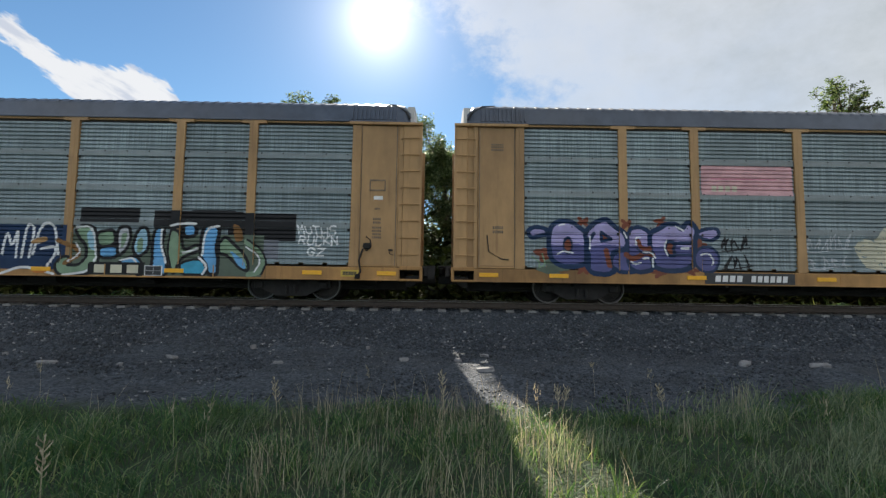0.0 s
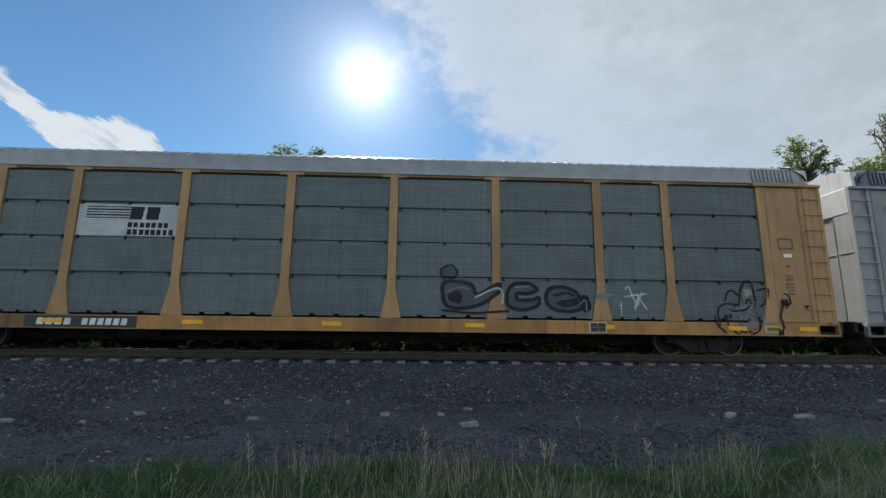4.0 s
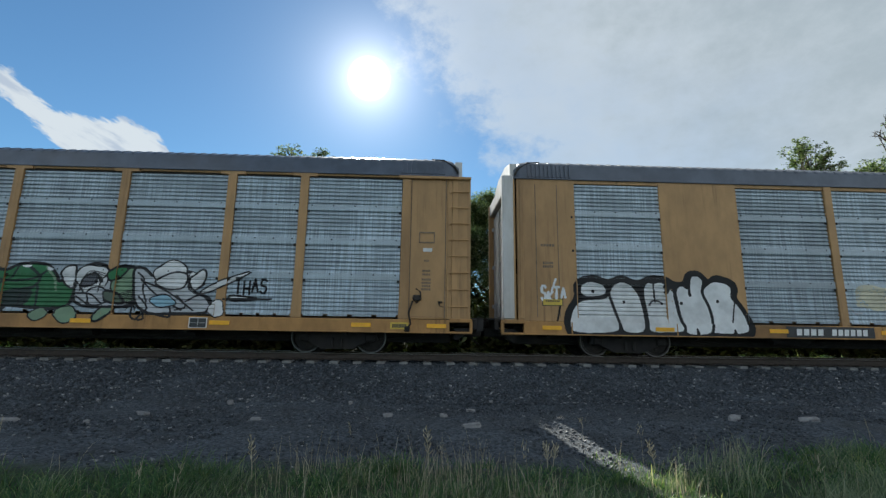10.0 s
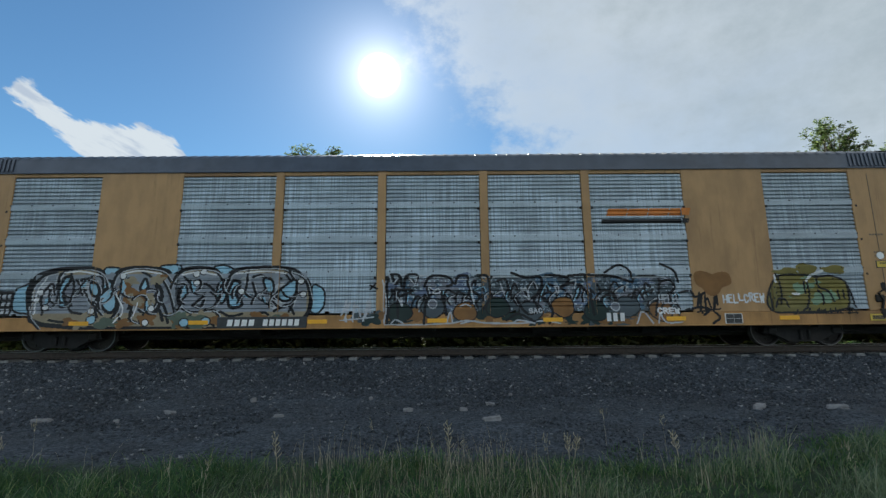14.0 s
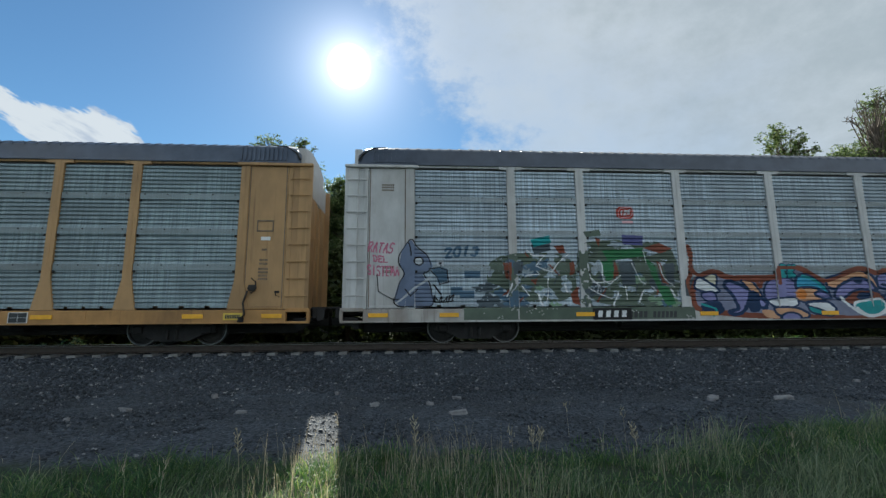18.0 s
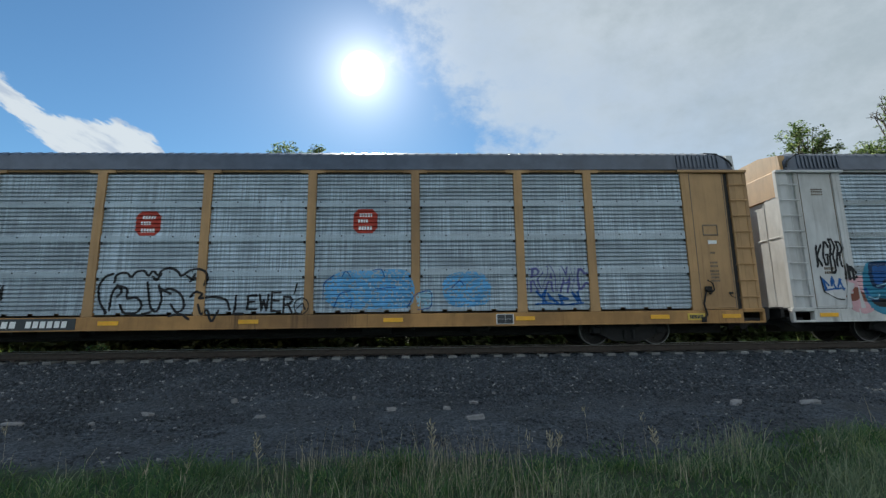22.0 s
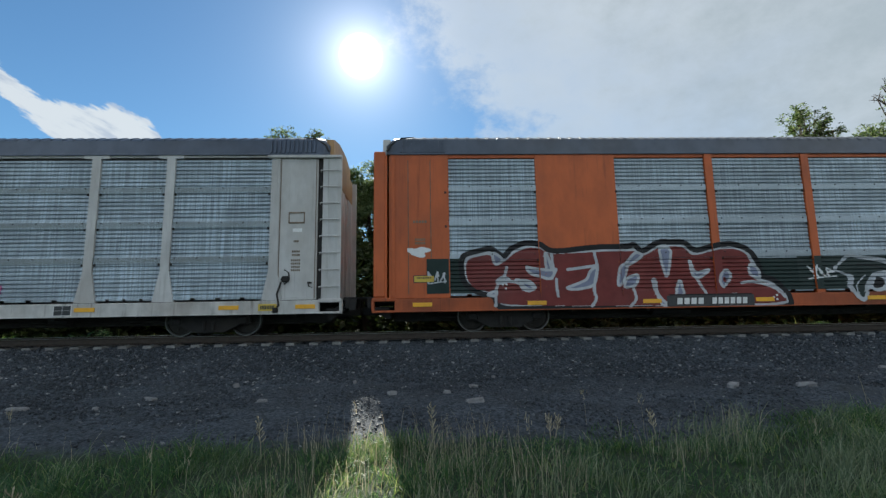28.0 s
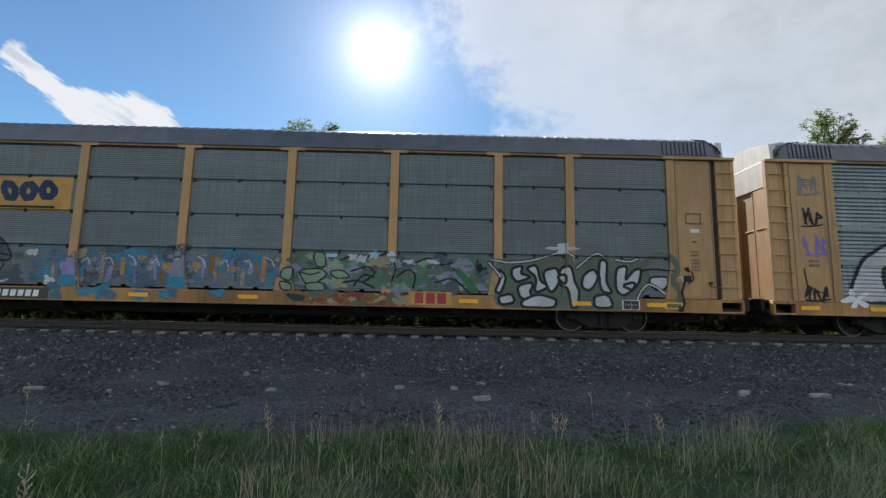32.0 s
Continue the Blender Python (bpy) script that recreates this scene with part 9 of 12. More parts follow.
s.curve([(-1.3, 0.66), (0.4, 0.66), (0.9, 0.78), (1.4, 0.66), (2.6, 0.68), (2.9, 0.74), (3.4, 0.66)], 0.018, "silver")
for q in ([(-1.24, 0.7), (-1.28, 2), (-0.89, 2.03), (-0.86, 1.69)], [(-1.12, 2), (-1.02, 1.69), (-0.92, 1.97)], [(-0.79, 1.69), (-0.74, 2.03), (-0.39, 2.02), (-0.48, 1.76), (-0.73, 1.97)], [(-1.01, 1.61), (-0.47, 1.61), (-0.99, 1.38), (-0.95, 0.85)], [(-0.24, 1.68), (-0.11, 1.99), (0.44, 1.95), (0.56, 1.75), (0.38, 1.68)], [(-0.25, 0.69), (-0.22, 1.38), (0.23, 1.6), (0.35, 0.91)], [(0.6, 1.75), (0.67, 1.98), (0.98, 1.98), (0.92, 1.67), (1.32, 1.36), (1.02, 1.21)], [(1.21, 1.98), (1.52, 1.97), (1.55, 1.36), (1.34, 1.06)], [(1.76, 1.82), (1.99, 1.89), (2.08, 1.5)]):
    s.curve(q, 0.036, "black")
for q in ([(2.14, 2.04), (2.53, 1.89), (2.99, 1.96), (2.93, 1.5), (2.55, 1.27)], [(2.24, 1.35), (2.49, 0.89), (2.87, 0.97), (2.7, 1.35)], [(3.07, 1.96), (3.46, 1.95), (3.77, 1.87), (3.46, 1.57), (3.15, 1.72)], [(3.01, 1.34), (3.25, 1.04), (3.1, 0.66)], [(3.46, 1.64), (3.84, 1.79), (4.23, 1.48), (4.32, 0.88)], [(3.69, 1.95), (4.07, 1.98), (4.38, 1.94), (4.92, 1.94), (5.43, 1.75)]):
    s.curve(q, 0.036, "black")
for q in ([(4.39, 1.33), (4.62, 1.56), (4.92, 1.48), (5, 1.1), (4.77, 1.02)], [(4.46, 1.71), (4.57, 1.48)], [(5.46, 1.85), (5.61, 1.93), (6.2, 1.92), (6.14, 1.46), (5.98, 0.86)], [(5.38, 1.32), (5.53, 1.62), (5.69, 1.32)], [(5.76, 1.47), (5.77, 1.77), (5.92, 1.62)], [(6.23, 1.77), (6.46, 1.84), (6.61, 1.61), (6.45, 1.46)], [(6.68, 1.46), (6.99, 1.53), (7.06, 1.3), (7.36, 1.45)], [(6.14, 0.86), (6.22, 1.23), (6.67, 1.15), (6.59, 0.85)], [(6.82, 1), (7.2, 1.07), (7.5, 1), (7.27, 0.85)], [(1.96, 0.75), (2.26, 0.97), (2.72, 0.71)]):
    s.curve(q, 0.032, "black")
for q in ([(7.57, 0.92), (7.72, 0.77), (7.49, 0.62)], [(4.69, 2.02), (5.08, 2.28), (5.38, 2.09), (5.46, 1.78)], [(6.23, 2.26), (6.62, 2.07), (6.69, 1.76)]):
    s.curve(q, 0.032, "black")
for q in ([(-1.32, 0.7), (-1.26, 1.23), (-1.37, 1.85)], [(-1.12, 0.7), (-1.02, 0.81), (-0.81, 0.7)], [(0.36, 0.69), (0.45, 1.06), (0.52, 0.69)], [(0.74, 0.68), (1.05, 0.76), (1.35, 0.68), (2.12, 0.67), (2.26, 0.78), (2.72, 0.67)], [(-1.2, 2), (-1.1, 1.72), (-0.96, 1.92)], [(-0.65, 1.92), (-0.48, 1.72), (-0.45, 1.96)], [(-0.89, 1.38), (-0.82, 1.11), (-0.96, 1.38)], [(0, 1.53), (0.15, 1.65), (0.2, 1.49), (0, 1.5)], [(0.99, 1.82), (1.1, 1.21)], [(2.39, 1.58), (2.54, 1.62), (2.63, 1.27), (2.47, 1.42)], [(3.31, 1.65), (3.43, 1.68), (3.39, 1.42), (3.31, 1.65)]):
    s.curve(q, 0.02, "silver")
for q in ([(3.77, 1.8), (3.92, 1.87), (3.85, 1.61)], [(5.45, 0.64), (5.61, 1.04), (5.88, 0.64)], [(6.03, 0.64), (6.09, 0.93), (6.21, 0.63), (6.66, 0.67)], [(0.72, 1.14), (0.87, 1.21), (1.02, 1.13)], [(5.46, 1.9), (6.15, 1.89)], [(1.84, 1.74), (1.93, 1.43)]):
    s.curve(q, 0.02, "silver")
for q in ((-0.02, 1.21), (4.92, 1.1)):
    s.blob(*q, 0.10, 0.10, "grey", 0, 3, "silver", 0.03)
s.word("SAC", (2.56, 0.97)[0], (2.94, 0.96)[0], 0.93, 1.08, 0.018, "silver").word("CREW", (6.03, 0.92)[0], (6.64, 0.91)[0], 0.88, 1.06, 0.022, "white").word("HELL", (6.1, 1.31)[0], (6.6, 1.31)[0], 1.16, 1.42, 0.02, "silver")
s.line([(-1.71, 1.62), (-1.57, 1.77)], 0.025, "black").line([(-1.72, 1.73), (-1.52, 1.62)], 0.025, "black").tag(-2.5, -1.6, 0.75, 1.4, "silver", 3, 0.022, 9).blocks((4.62, 0.8)[0], (5.15, 0.79)[0], 0.70, 0.92, 3, "white", 0.35)
s.tag(7.1, 7.75, 0.9, 1.5, "black", 3, 0.025, 9).blob(7.6, 1.75, 0.5, 0.3, "brown", 0.2).lay("graffiti", "dense black-lined graffiti over dull grey and brown")
s = Spray(G, 7.7, 12.3, 0.6, 2.6, 25).still()
s.word("HELLCREW", (7.82, 1.29)[0], (8.98, 1.28)[0], 1.18, 1.42, 0.022, "white", jig=0.03)
s.blob(*(10.22, 2.07), 0.28, 0.17, "olive", 0.1).blob(*(10.98, 2.06), 0.32, 0.12, "olive", 0.15).blob(*(9.68, 2.01), 0.35, 0.1, "olive", 0.2)
s.shape([(9.02, 1.13), (9.12, 1.51), (9.29, 1.81), (9.52, 1.92), (10.21, 1.91), (10.43, 1.85), (10.89, 1.9), (11.26, 1.75), (11.31, 1.41), (11.28, 1.03), (10.89, 0.93), (9.69, 0.9), (9.16, 0.9)], "olive", "black", 0.03)
s.smear(["sage", "olive"], 10, 0.25, (9.57, 1.43)[0], (11.23, 1.41)[0], 1.1, 1.9)
for q in ([(9.44, 1.89), (9.49, 1.43), (9.43, 1.13)], [(9.24, 1.05), (9.33, 1.28), (9.56, 1.28), (9.62, 1.05)], [(10.2, 1.8), (10.25, 1.42), (10.15, 1.05), (9.99, 0.94)], [(10.48, 1.88), (10.49, 1.57), (10.79, 1.49), (10.88, 1.19)], [(10.48, 1.5), (10.62, 1.34), (10.58, 1.12)], [(10.12, 1.73), (10.14, 1.42)], [(11.01, 1.49), (11.04, 1.26)], [(11.16, 1.49), (11.18, 1.26)], [(9.14, 1.43), (9.16, 0.98)], [(11.26, 1.72), (11.38, 1.41), (11.43, 1.03)]):
    s.curve(q, 0.028, "black")
for q in ((9.27, 1.58), (9.3, 1.43), (9.23, 1.28), (9.32, 1.13), (11.11, 1.8), (10.93, 1.81)):
    s.blob(*q, 0.025, 0.025, "black", 0)
s.line([(9.32, 1.89), (9.34, 1.74)], 0.05, "white").curve([(10.2, 1.76), (10.33, 1.91), (10.65, 2.03)], 0.035, "white").line([(9.79, 1.4), (9.95, 1.39)], 0.03, "white").tag((9.68, 0.83)[0], (11.41, 0.81)[0], 0.85, 1.02, "black", 9, 0.016, 4)
s.blob(*(12.48, 1.48), 0.24, 0.28, "black", 0.25, 3).lay("graffiti", "olive green graffiti with black lines and small white letters")

s = Spray(H, -7.1, -5.0, 3.1, 4.0, 26)
s.word("OOO", -6.9, -5.2, 3.42, 3.92, 0.075, "yellow").rect(-6.85, -5.2, 3.28, 3.34, "yellow").lay("emblem", "yellow emblem of plain rounded shapes")
s = Spray(H, -6.6, -4.4, 0.95, 2.0, 27)
scroll_piece(s, -6.5, -4.5, 1.0, 1.85, 3, ["grey", "bottle"], n=3).lay("graffiti", "dark grey graffiti")

# the first off-white car: layered old paint, then a piece in many colours
s = Spray(I, -13.3, -3.6, 0.6, 3.2, 28)
s.word("RATAS", -13.19, -12.5, 2.46, 2.76, 0.02, "pink").word("DEL", -13.05, -12.63, 2.2, 2.4, 0.018, "pink").word("SISTEMA", -13.2, -12.36, 1.83, 2.12, 0.018, "pink")
for q in ([(-9.94, 2.41), (-7.49, 2.52), (-7.39, 1.08), (-9.94, 1.12)], [(-7.43, 2.7), (-6.67, 2.85), (-4.51, 2.84), (-4.37, 0.97), (-7.24, 1.01)]):
    s.shape(q, "dull_green")
s.smear([None], 60, 0.15, -10.6, -4.3, 1.0, 3.0)
s.smear(["dull_green", "steel", "sage", "dull_green", "harbour"], 30, 0.18, -9.6, -4.3, 0.9, 2.3).smear([None], 40, 0.09, -9.8, -4.3, 1.0, 2.4)
s.smear(["harbour", "steel"], 14, 0.20, -10.6, -8.6, 0.75, 1.6)
rng = random.Random(63)
for k in range(26):
    x, z = -9.3 + k * 0.19, rng.uniform(1.1, 2.2)
    s.line([(x, z), (x + rng.uniform(-0.2, 0.25), z - rng.uniform(0.1, 0.35))], 0.016 if k % 2 else 0.024, ("white", "silver", "rust", "steel")[k % 4])
s.rect(-10.6, -4.1, 0.62, 0.95, "dull_green").fade(0.12, 5)
for q in ([(-6.21, 2.21), (-5.71, 2.24), (-5.72, 1.57), (-6.1, 1.53)], [(-4.89, 2.16), (-4.56, 2.2), (-4.58, 1.56), (-4.78, 1.56)], [(-9.22, 2.19), (-8.91, 2.23), (-8.95, 1.9), (-9.19, 1.85)], [(-8.68, 2.7), (-8.15, 2.92), (-8.12, 2.55), (-8.59, 2.43)], [(-4.32, 1.71), (-3.89, 1.78), (-3.87, 1.18), (-4.31, 1.26)]):
    s.poly(q, "steel")
s.poly([(-8.69, 2.85), (-8.15, 2.97), (-8.09, 2.77), (-8.6, 2.63)], "teal").poly([(-6.04, 3), (-5.42, 2.97), (-5.43, 2.69), (-6.01, 2.72)], "indigo").poly([(-7.18, 3.07), (-6.69, 3.15), (-6.65, 2.97), (-7.1, 2.92)], "dull_green")
s.poly([(-6.65, 2.55), (-5.44, 2.62), (-5.36, 2.39), (-6.49, 2.25)], "green").poly([(-6.69, 2.22), (-6.35, 2.27), (-6.35, 1.8), (-6.56, 1.6)], "green").poly([(-5.45, 2.39), (-5.14, 2.16), (-4.97, 1.56), (-4.75, 1.49), (-4.59, 1.04), (-4.87, 0.97), (-5.15, 1.64)], "green")
for q in ([(-8.87, 2.55), (-8.72, 2.33), (-8.83, 2.38)], [(-8.03, 2.67), (-7.75, 2.7), (-7.7, 2.47), (-7.87, 2.45)], [(-9.49, 2.19), (-9.25, 2.19), (-9.27, 1.68), (-9.41, 1.76)], [(-7.6, 2.18), (-7.47, 2.25), (-7.47, 1.88), (-7.61, 1.84)], [(-6.82, 2.92), (-6.67, 2.88), (-6.73, 2.62)], [(-5.07, 2.24), (-4.95, 2.21), (-4.9, 1.79), (-4.75, 1.56), (-4.93, 1.64)], [(-6.28, 2.24), (-6.19, 1.87), (-6.35, 1.73), (-6.32, 2.17)], [(-5.44, 2.62), (-4.95, 2.77), (-4.58, 2.61), (-4.93, 2.46)], [(-7.61, 1.3), (-7.42, 1.52), (-7.35, 1.01), (-7.55, 1.06)], [(-9.56, 1.26), (-9.31, 1.47), (-9.37, 1.33)]):
    s.poly(q, "rust")
for q in ([(-8.73, 1.71), (-8.53, 1.75), (-8.58, 1.56)],):
    s.poly(q, "rust")
s.curve([(-4.14, 2.69), (-3.98, 2.38), (-4.11, 1.93), (-4.25, 1.63), (-4.16, 1.26), (-3.94, 1.11)], 0.07, "rust")
for q in ([(-8.8, 2.55), (-8.58, 2.38), (-8.25, 2.43), (-8.56, 2.11), (-8.14, 1.96), (-7.62, 2.4)], [(-7.08, 2.18), (-6.99, 1.66), (-6.32, 1.68)], [(-6.67, 2.25), (-6.66, 1.73), (-6.48, 1.58), (-6.18, 1.8)], [(-5.75, 2.17), (-5.64, 1.72), (-5.47, 1.61)], [(-4.99, 2.16), (-4.87, 1.71), (-4.63, 1.49)], [(-7.14, 1.51), (-6.43, 1.19)], [(-6.03, 1.5), (-6, 1.14)], [(-4.06, 2.38), (-4.12, 2.05)], [(-8.81, 1.82), (-8.47, 1.89), (-8.55, 1.97)], [(-8.24, 1.82), (-8.27, 1.1)], [(-9.05, 1.54), (-8.76, 1.25)], [(-5.44, 2.57), (-5.35, 2.24)]):
    s.line(q, 0.014, "white")
for x0, x1, z0, z1 in ((-10.57, -10.13, 1.76, 1.96), (-10.95, -10.62, 1.3, 1.52), (-10.7, -10.3, 1.22, 1.42)):
    s.rect(x0, x1, z0, z1, "harbour")
s.shape([(-12.03, 2.85), (-11.88, 2.57), (-11.55, 2.38), (-11.42, 2.08), (-11.56, 1.93), (-11.74, 1.88), (-11.51, 1.53), (-11.38, 1.12), (-11.52, 0.97), (-12.28, 0.97), (-12.49, 1.14), (-12.39, 1.57), (-12.21, 1.88), (-12.35, 2.15), (-12.27, 2.59)], "denim", "black", 0.018)
s.blob(-11.82, 2.23, 0.10, 0.09, "silver", 0, 3, "black").line([(-12.36, 1.12), (-11.98, 1.42), (-11.55, 1.78)], 0.03, "silver").line([(-12.2, 1.45), (-12.05, 1.25), (-11.85, 1.42)], 0.018, "black").line([(-12.12, 2.7), (-12.0, 2.35)], 0.018, "black")
s.poly([(-11.5, 2.02), (-11.22, 2.08), (-11.02, 2.0), (-11.04, 1.68), (-11.3, 1.62), (-11.34, 1.82)], "harbour", "black", 0.018).rect(-11.32, -11.14, 2.1, 2.26, "silver").rect(-11.27, -11.19, 2.14, 2.21, "black")
s.line([(-11.46, 1.6), (-11.2, 1.35)], 0.022, "black").tag(-11.38, -10.84, 1.11, 1.33, "black", 4, 0.018, 3)
s.word("2013", -11.1, -10.12, 2.32, 2.64, 0.035, "harbour").lay("graffiti", "layered worn graffiti in green, grey and red")
s = Spray(I, -7.1, -5.9, 0.6, 0.95, 29)
s.rect(-7.05, -5.95, 0.61, 0.92, "black").blocks(-6.95, -6.05, 0.68, 0.86, 4, "white", 0.45, 0.15).lay("number_plate", "black board with white blocks")
s = Spray(I, -6.3, -5.4, 3.3, 4.0, 30)
s.poly([(-6.14, 3.55), (-6.14, 3.74), (-6.05, 3.83), (-5.73, 3.83), (-5.64, 3.74), (-5.64, 3.55), (-5.73, 3.47), (-6.05, 3.47)], "red").line([(-6.09, 3.56), (-6.09, 3.73), (-6.03, 3.79), (-5.75, 3.79), (-5.69, 3.73), (-5.69, 3.56), (-5.75, 3.51), (-6.03, 3.51), (-6.09, 3.56)], 0.014, "rose").word("125", -6.04, -5.74, 3.57, 3.73, 0.02, "silver").rect(-6.0, -5.68, 3.33, 3.42, "rose").lay("emblem", "faded red badge with the number 125")
s = Spray(I, -4.4, 4.2, 0.6, 2.5, 31).still()
R, LV, PE, TE, WH = "navy", "violet", "peach", "teal", "white"
s.shape([(-4, 0.74), (-4.09, 1.33), (-3.89, 1.78), (-3.46, 1.96), (-3.01, 1.74), (-2.42, 1.76), (-1.97, 1.76), (-1.52, 1.76), (-1.44, 2.06), (-0.84, 2.06), (-0.53, 1.9), (0, 1.59), (0.63, 1.92), (1.1, 2.05), (1.57, 1.85), (1.89, 2.01), (2.36, 1.72), (2.83, 1.59), (3.17, 1.95), (3.58, 2.03), (3.79, 1.55), (3.85, 1.08), (3.9, 0.53)], "slate", "rust", 0.09)
s.shape([(-3.82, 1.7), (-3.53, 1.9), (-3.31, 1.85), (-3.37, 1.47), (-3.67, 1.55)], "cream", R, 0.04).shape([(-4.03, 1.48), (-3.89, 1.85), (-3.22, 1.4), (-3.44, 1.32), (-3.81, 1.4)], WH, R, 0.04).shape([(-3.88, 1.33), (-3.44, 1.4), (-3.36, 1.1), (-3.72, 1.1)], LV, R, 0.03)
s.shape([(-3.94, 1.03), (-3.29, 1.17), (-3.21, 0.76), (-3.86, 0.67)], R).curve([(-3.87, 1.03), (-3.43, 0.88), (-3.57, 0.7)], 0.03, TE)
s.shape([(-3.15, 1.55), (-3.01, 1.69), (-2.56, 1.54), (-1.89, 1.08), (-2.04, 0.86), (-2.41, 1.16), (-2.7, 0.79), (-2.99, 0.72), (-3.14, 0.8), (-2.77, 0.87), (-2.85, 1.24)], LV, R, 0.06)
s.shape([(-2.64, 1.74), (-2.27, 1.69), (-1.99, 1.23), (-2.19, 1.19), (-2.41, 1.46)], PE, R, 0.04).curve([(-2.42, 1.73), (-2.12, 1.69), (-2.04, 1.46), (-1.94, 1.76), (-1.52, 1.73)], 0.05, "rust")
s.shape([(-2.41, 1.46), (-2.04, 1.31), (-2.18, 0.79), (-2.55, 0.79)], R).shape([(-2.18, 0.86), (-1.81, 0.85), (-1.51, 0.61), (-2.03, 0.62)], PE)
s.blob(*(-1.4, 1.33), 0.52, 0.44, LV, 0, 3, R, 0.06).shape([(-1.89, 1.15), (-0.92, 1.22), (-0.99, 0.96), (-1.52, 0.88), (-1.81, 1)], WH, R, 0.03).shape([(-1.81, 0.93), (-1.07, 0.92), (-0.69, 0.72), (-0.84, 0.6), (-1.66, 0.67)], PE, R, 0.04).blob(*(-1.28, 0.61), 0.26, 0.14, LV, 0, 3, R, 0.05)
s.rect((-1.46, 1.76)[0], (-0.91, 1.75)[0], 1.78, 2.18, "slate").word("BK", (-1.43, 1.76)[0], (-0.91, 1.75)[0], 1.76, 2.16, 0.06, TE, R, 0.03).line([(-1.47, 1.6), (-1.46, 2.06)], 0.05, "rust").line([(-1.46, 2.06), (-0.84, 2.06)], 0.05, "rust")
s.shape([(-0.91, 1.83), (-0.53, 1.87), (-0.15, 1.59), (0.08, 1.28), (-0.31, 1.36), (-0.69, 1.52), (-0.99, 1.45)], "cyan", R, 0.05).curve([(-0.73, 1.83), (-0.38, 1.72), (-0.08, 1.44)], 0.04, TE)
s.shape([(-0.96, 1.29), (-0.69, 1.52), (-0.23, 1.44), (0, 1.21), (-0.39, 1.06), (-0.84, 1.06)], PE, R, 0.04).blob(*(-0.81, 1.29), 0.15, 0.14, "orange", 0, 3, PE, 0.04).shape([(-0.46, 1.29), (-0.23, 1.41), (0.15, 1.2), (-0.16, 1.16)], LV, R, 0.04)
s.shape([(-0.84, 1.06), (-0.08, 1.1), (0.12, 0.9), (0.02, 0.7), (-0.46, 0.83)], WH, R, 0.05).shape([(-0.76, 0.99), (-0.31, 0.83), (0.07, 0.64), (-0.69, 0.76)], "teal", R, 0.03)
s.shape([(-0.07, 1.74), (0.63, 1.89), (1.1, 2.01), (1.41, 1.81), (1.55, 1.42), (1.08, 1.42), (0.54, 1.51), (0.08, 1.43)], PE, R, 0.05).shape([(0.15, 1.2), (0.31, 1.51), (0.86, 1.77), (1.25, 1.73), (1.47, 1.42), (1.08, 1.35), (0.46, 1.12)], LV, R, 0.05).blob(*(0.98, 1.7), 0.14, 0.11, R, 0)
s.shape([(0.38, 1.12), (0.85, 1.43), (1.4, 1.39), (1.83, 1.18), (1.54, 0.99), (0.61, 0.97)], "rust", R, 0.04).shape([(0.93, 1.35), (1.39, 1.34), (1.23, 1.11), (0.84, 1.15)], R)
s.shape([(0.61, 1.04), (1.7, 1.18), (1.66, 0.8), (1.37, 0.68), (0.99, 0.69)], "teal", WH, 0.04).curve([(0.38, 1.2), (0.61, 0.89), (1.06, 0.64), (1.45, 0.7), (1.73, 0.95)], 0.045, WH)
s.shape([(1.48, 1.73), (1.73, 1.92), (2.04, 1.85), (2.27, 1.57), (2.58, 1.48), (2.41, 1.17), (1.95, 1.41), (1.59, 1.49)], LV, R, 0.05).shape([(2.12, 1.8), (2.59, 1.64), (2.91, 1.64), (2.83, 1.53), (2.43, 1.53)], "yellow", R, 0.03).curve([(1.72, 1.57), (2.11, 1.49), (2.26, 1.25)], 0.04, R)
s.shape([(1.71, 1.26), (2.02, 1.33), (2.25, 1.1), (2.01, 0.95), (1.78, 1.03)], LV, R, 0.05).shape([(1.93, 0.95), (2.33, 1.02), (2.55, 0.79), (2.62, 0.6), (2.15, 0.61)], WH, R, 0.04).shape([(1.69, 0.95), (1.93, 0.87), (2.15, 0.56), (1.6, 0.57)], "rust")
s.shape([(2.4, 0.94), (2.58, 1.33), (2.98, 1.43), (3.38, 1.4), (3.69, 1.16), (3.75, 0.85), (3.5, 0.69), (2.94, 0.63), (2.55, 0.71)], WH, R, 0.06).blob(*(2.87, 0.86), 0.28, 0.2, LV, 0, 3, R, 0.05).curve([(2.89, 1.17), (3.22, 1.32), (3.45, 1.16), (3.2, 1.01)], 0.07, "pale_blue").curve([(2.78, 1.22), (3.14, 1.4), (3.53, 1.24)], 0.04, R)
s.shape([(2.91, 1.72), (3.09, 1.95), (3.41, 1.95), (3.65, 1.87), (3.79, 1.55), (3.55, 1.47), (3.23, 1.56)], WH, R, 0.05).blob(*(3.26, 1.63), 0.1, 0.06, R, 0)
s.curve([(-4.12, 2.08), (-3.89, 1.81), (-3.31, 1.98), (-3.01, 1.8), (-2.42, 1.76), (-1.97, 1.68), (-1.67, 1.76), (-1.47, 1.73)], 0.05, "rust").curve([(-0.84, 2.03), (-0.53, 1.96), (-0.07, 1.62), (0.63, 1.89), (1.1, 2.05), (1.57, 1.85), (1.97, 2.04), (2.43, 1.72), (2.83, 1.61), (3.09, 1.95), (3.58, 2), (3.8, 1.71)], 0.05, "rust").curve([(3.3, 1.48), (3.78, 1.24), (3.88, 0.77)], 0.05, "rust")
s.lay("graffiti", "multicoloured flowing graffiti in peach, violet and teal")
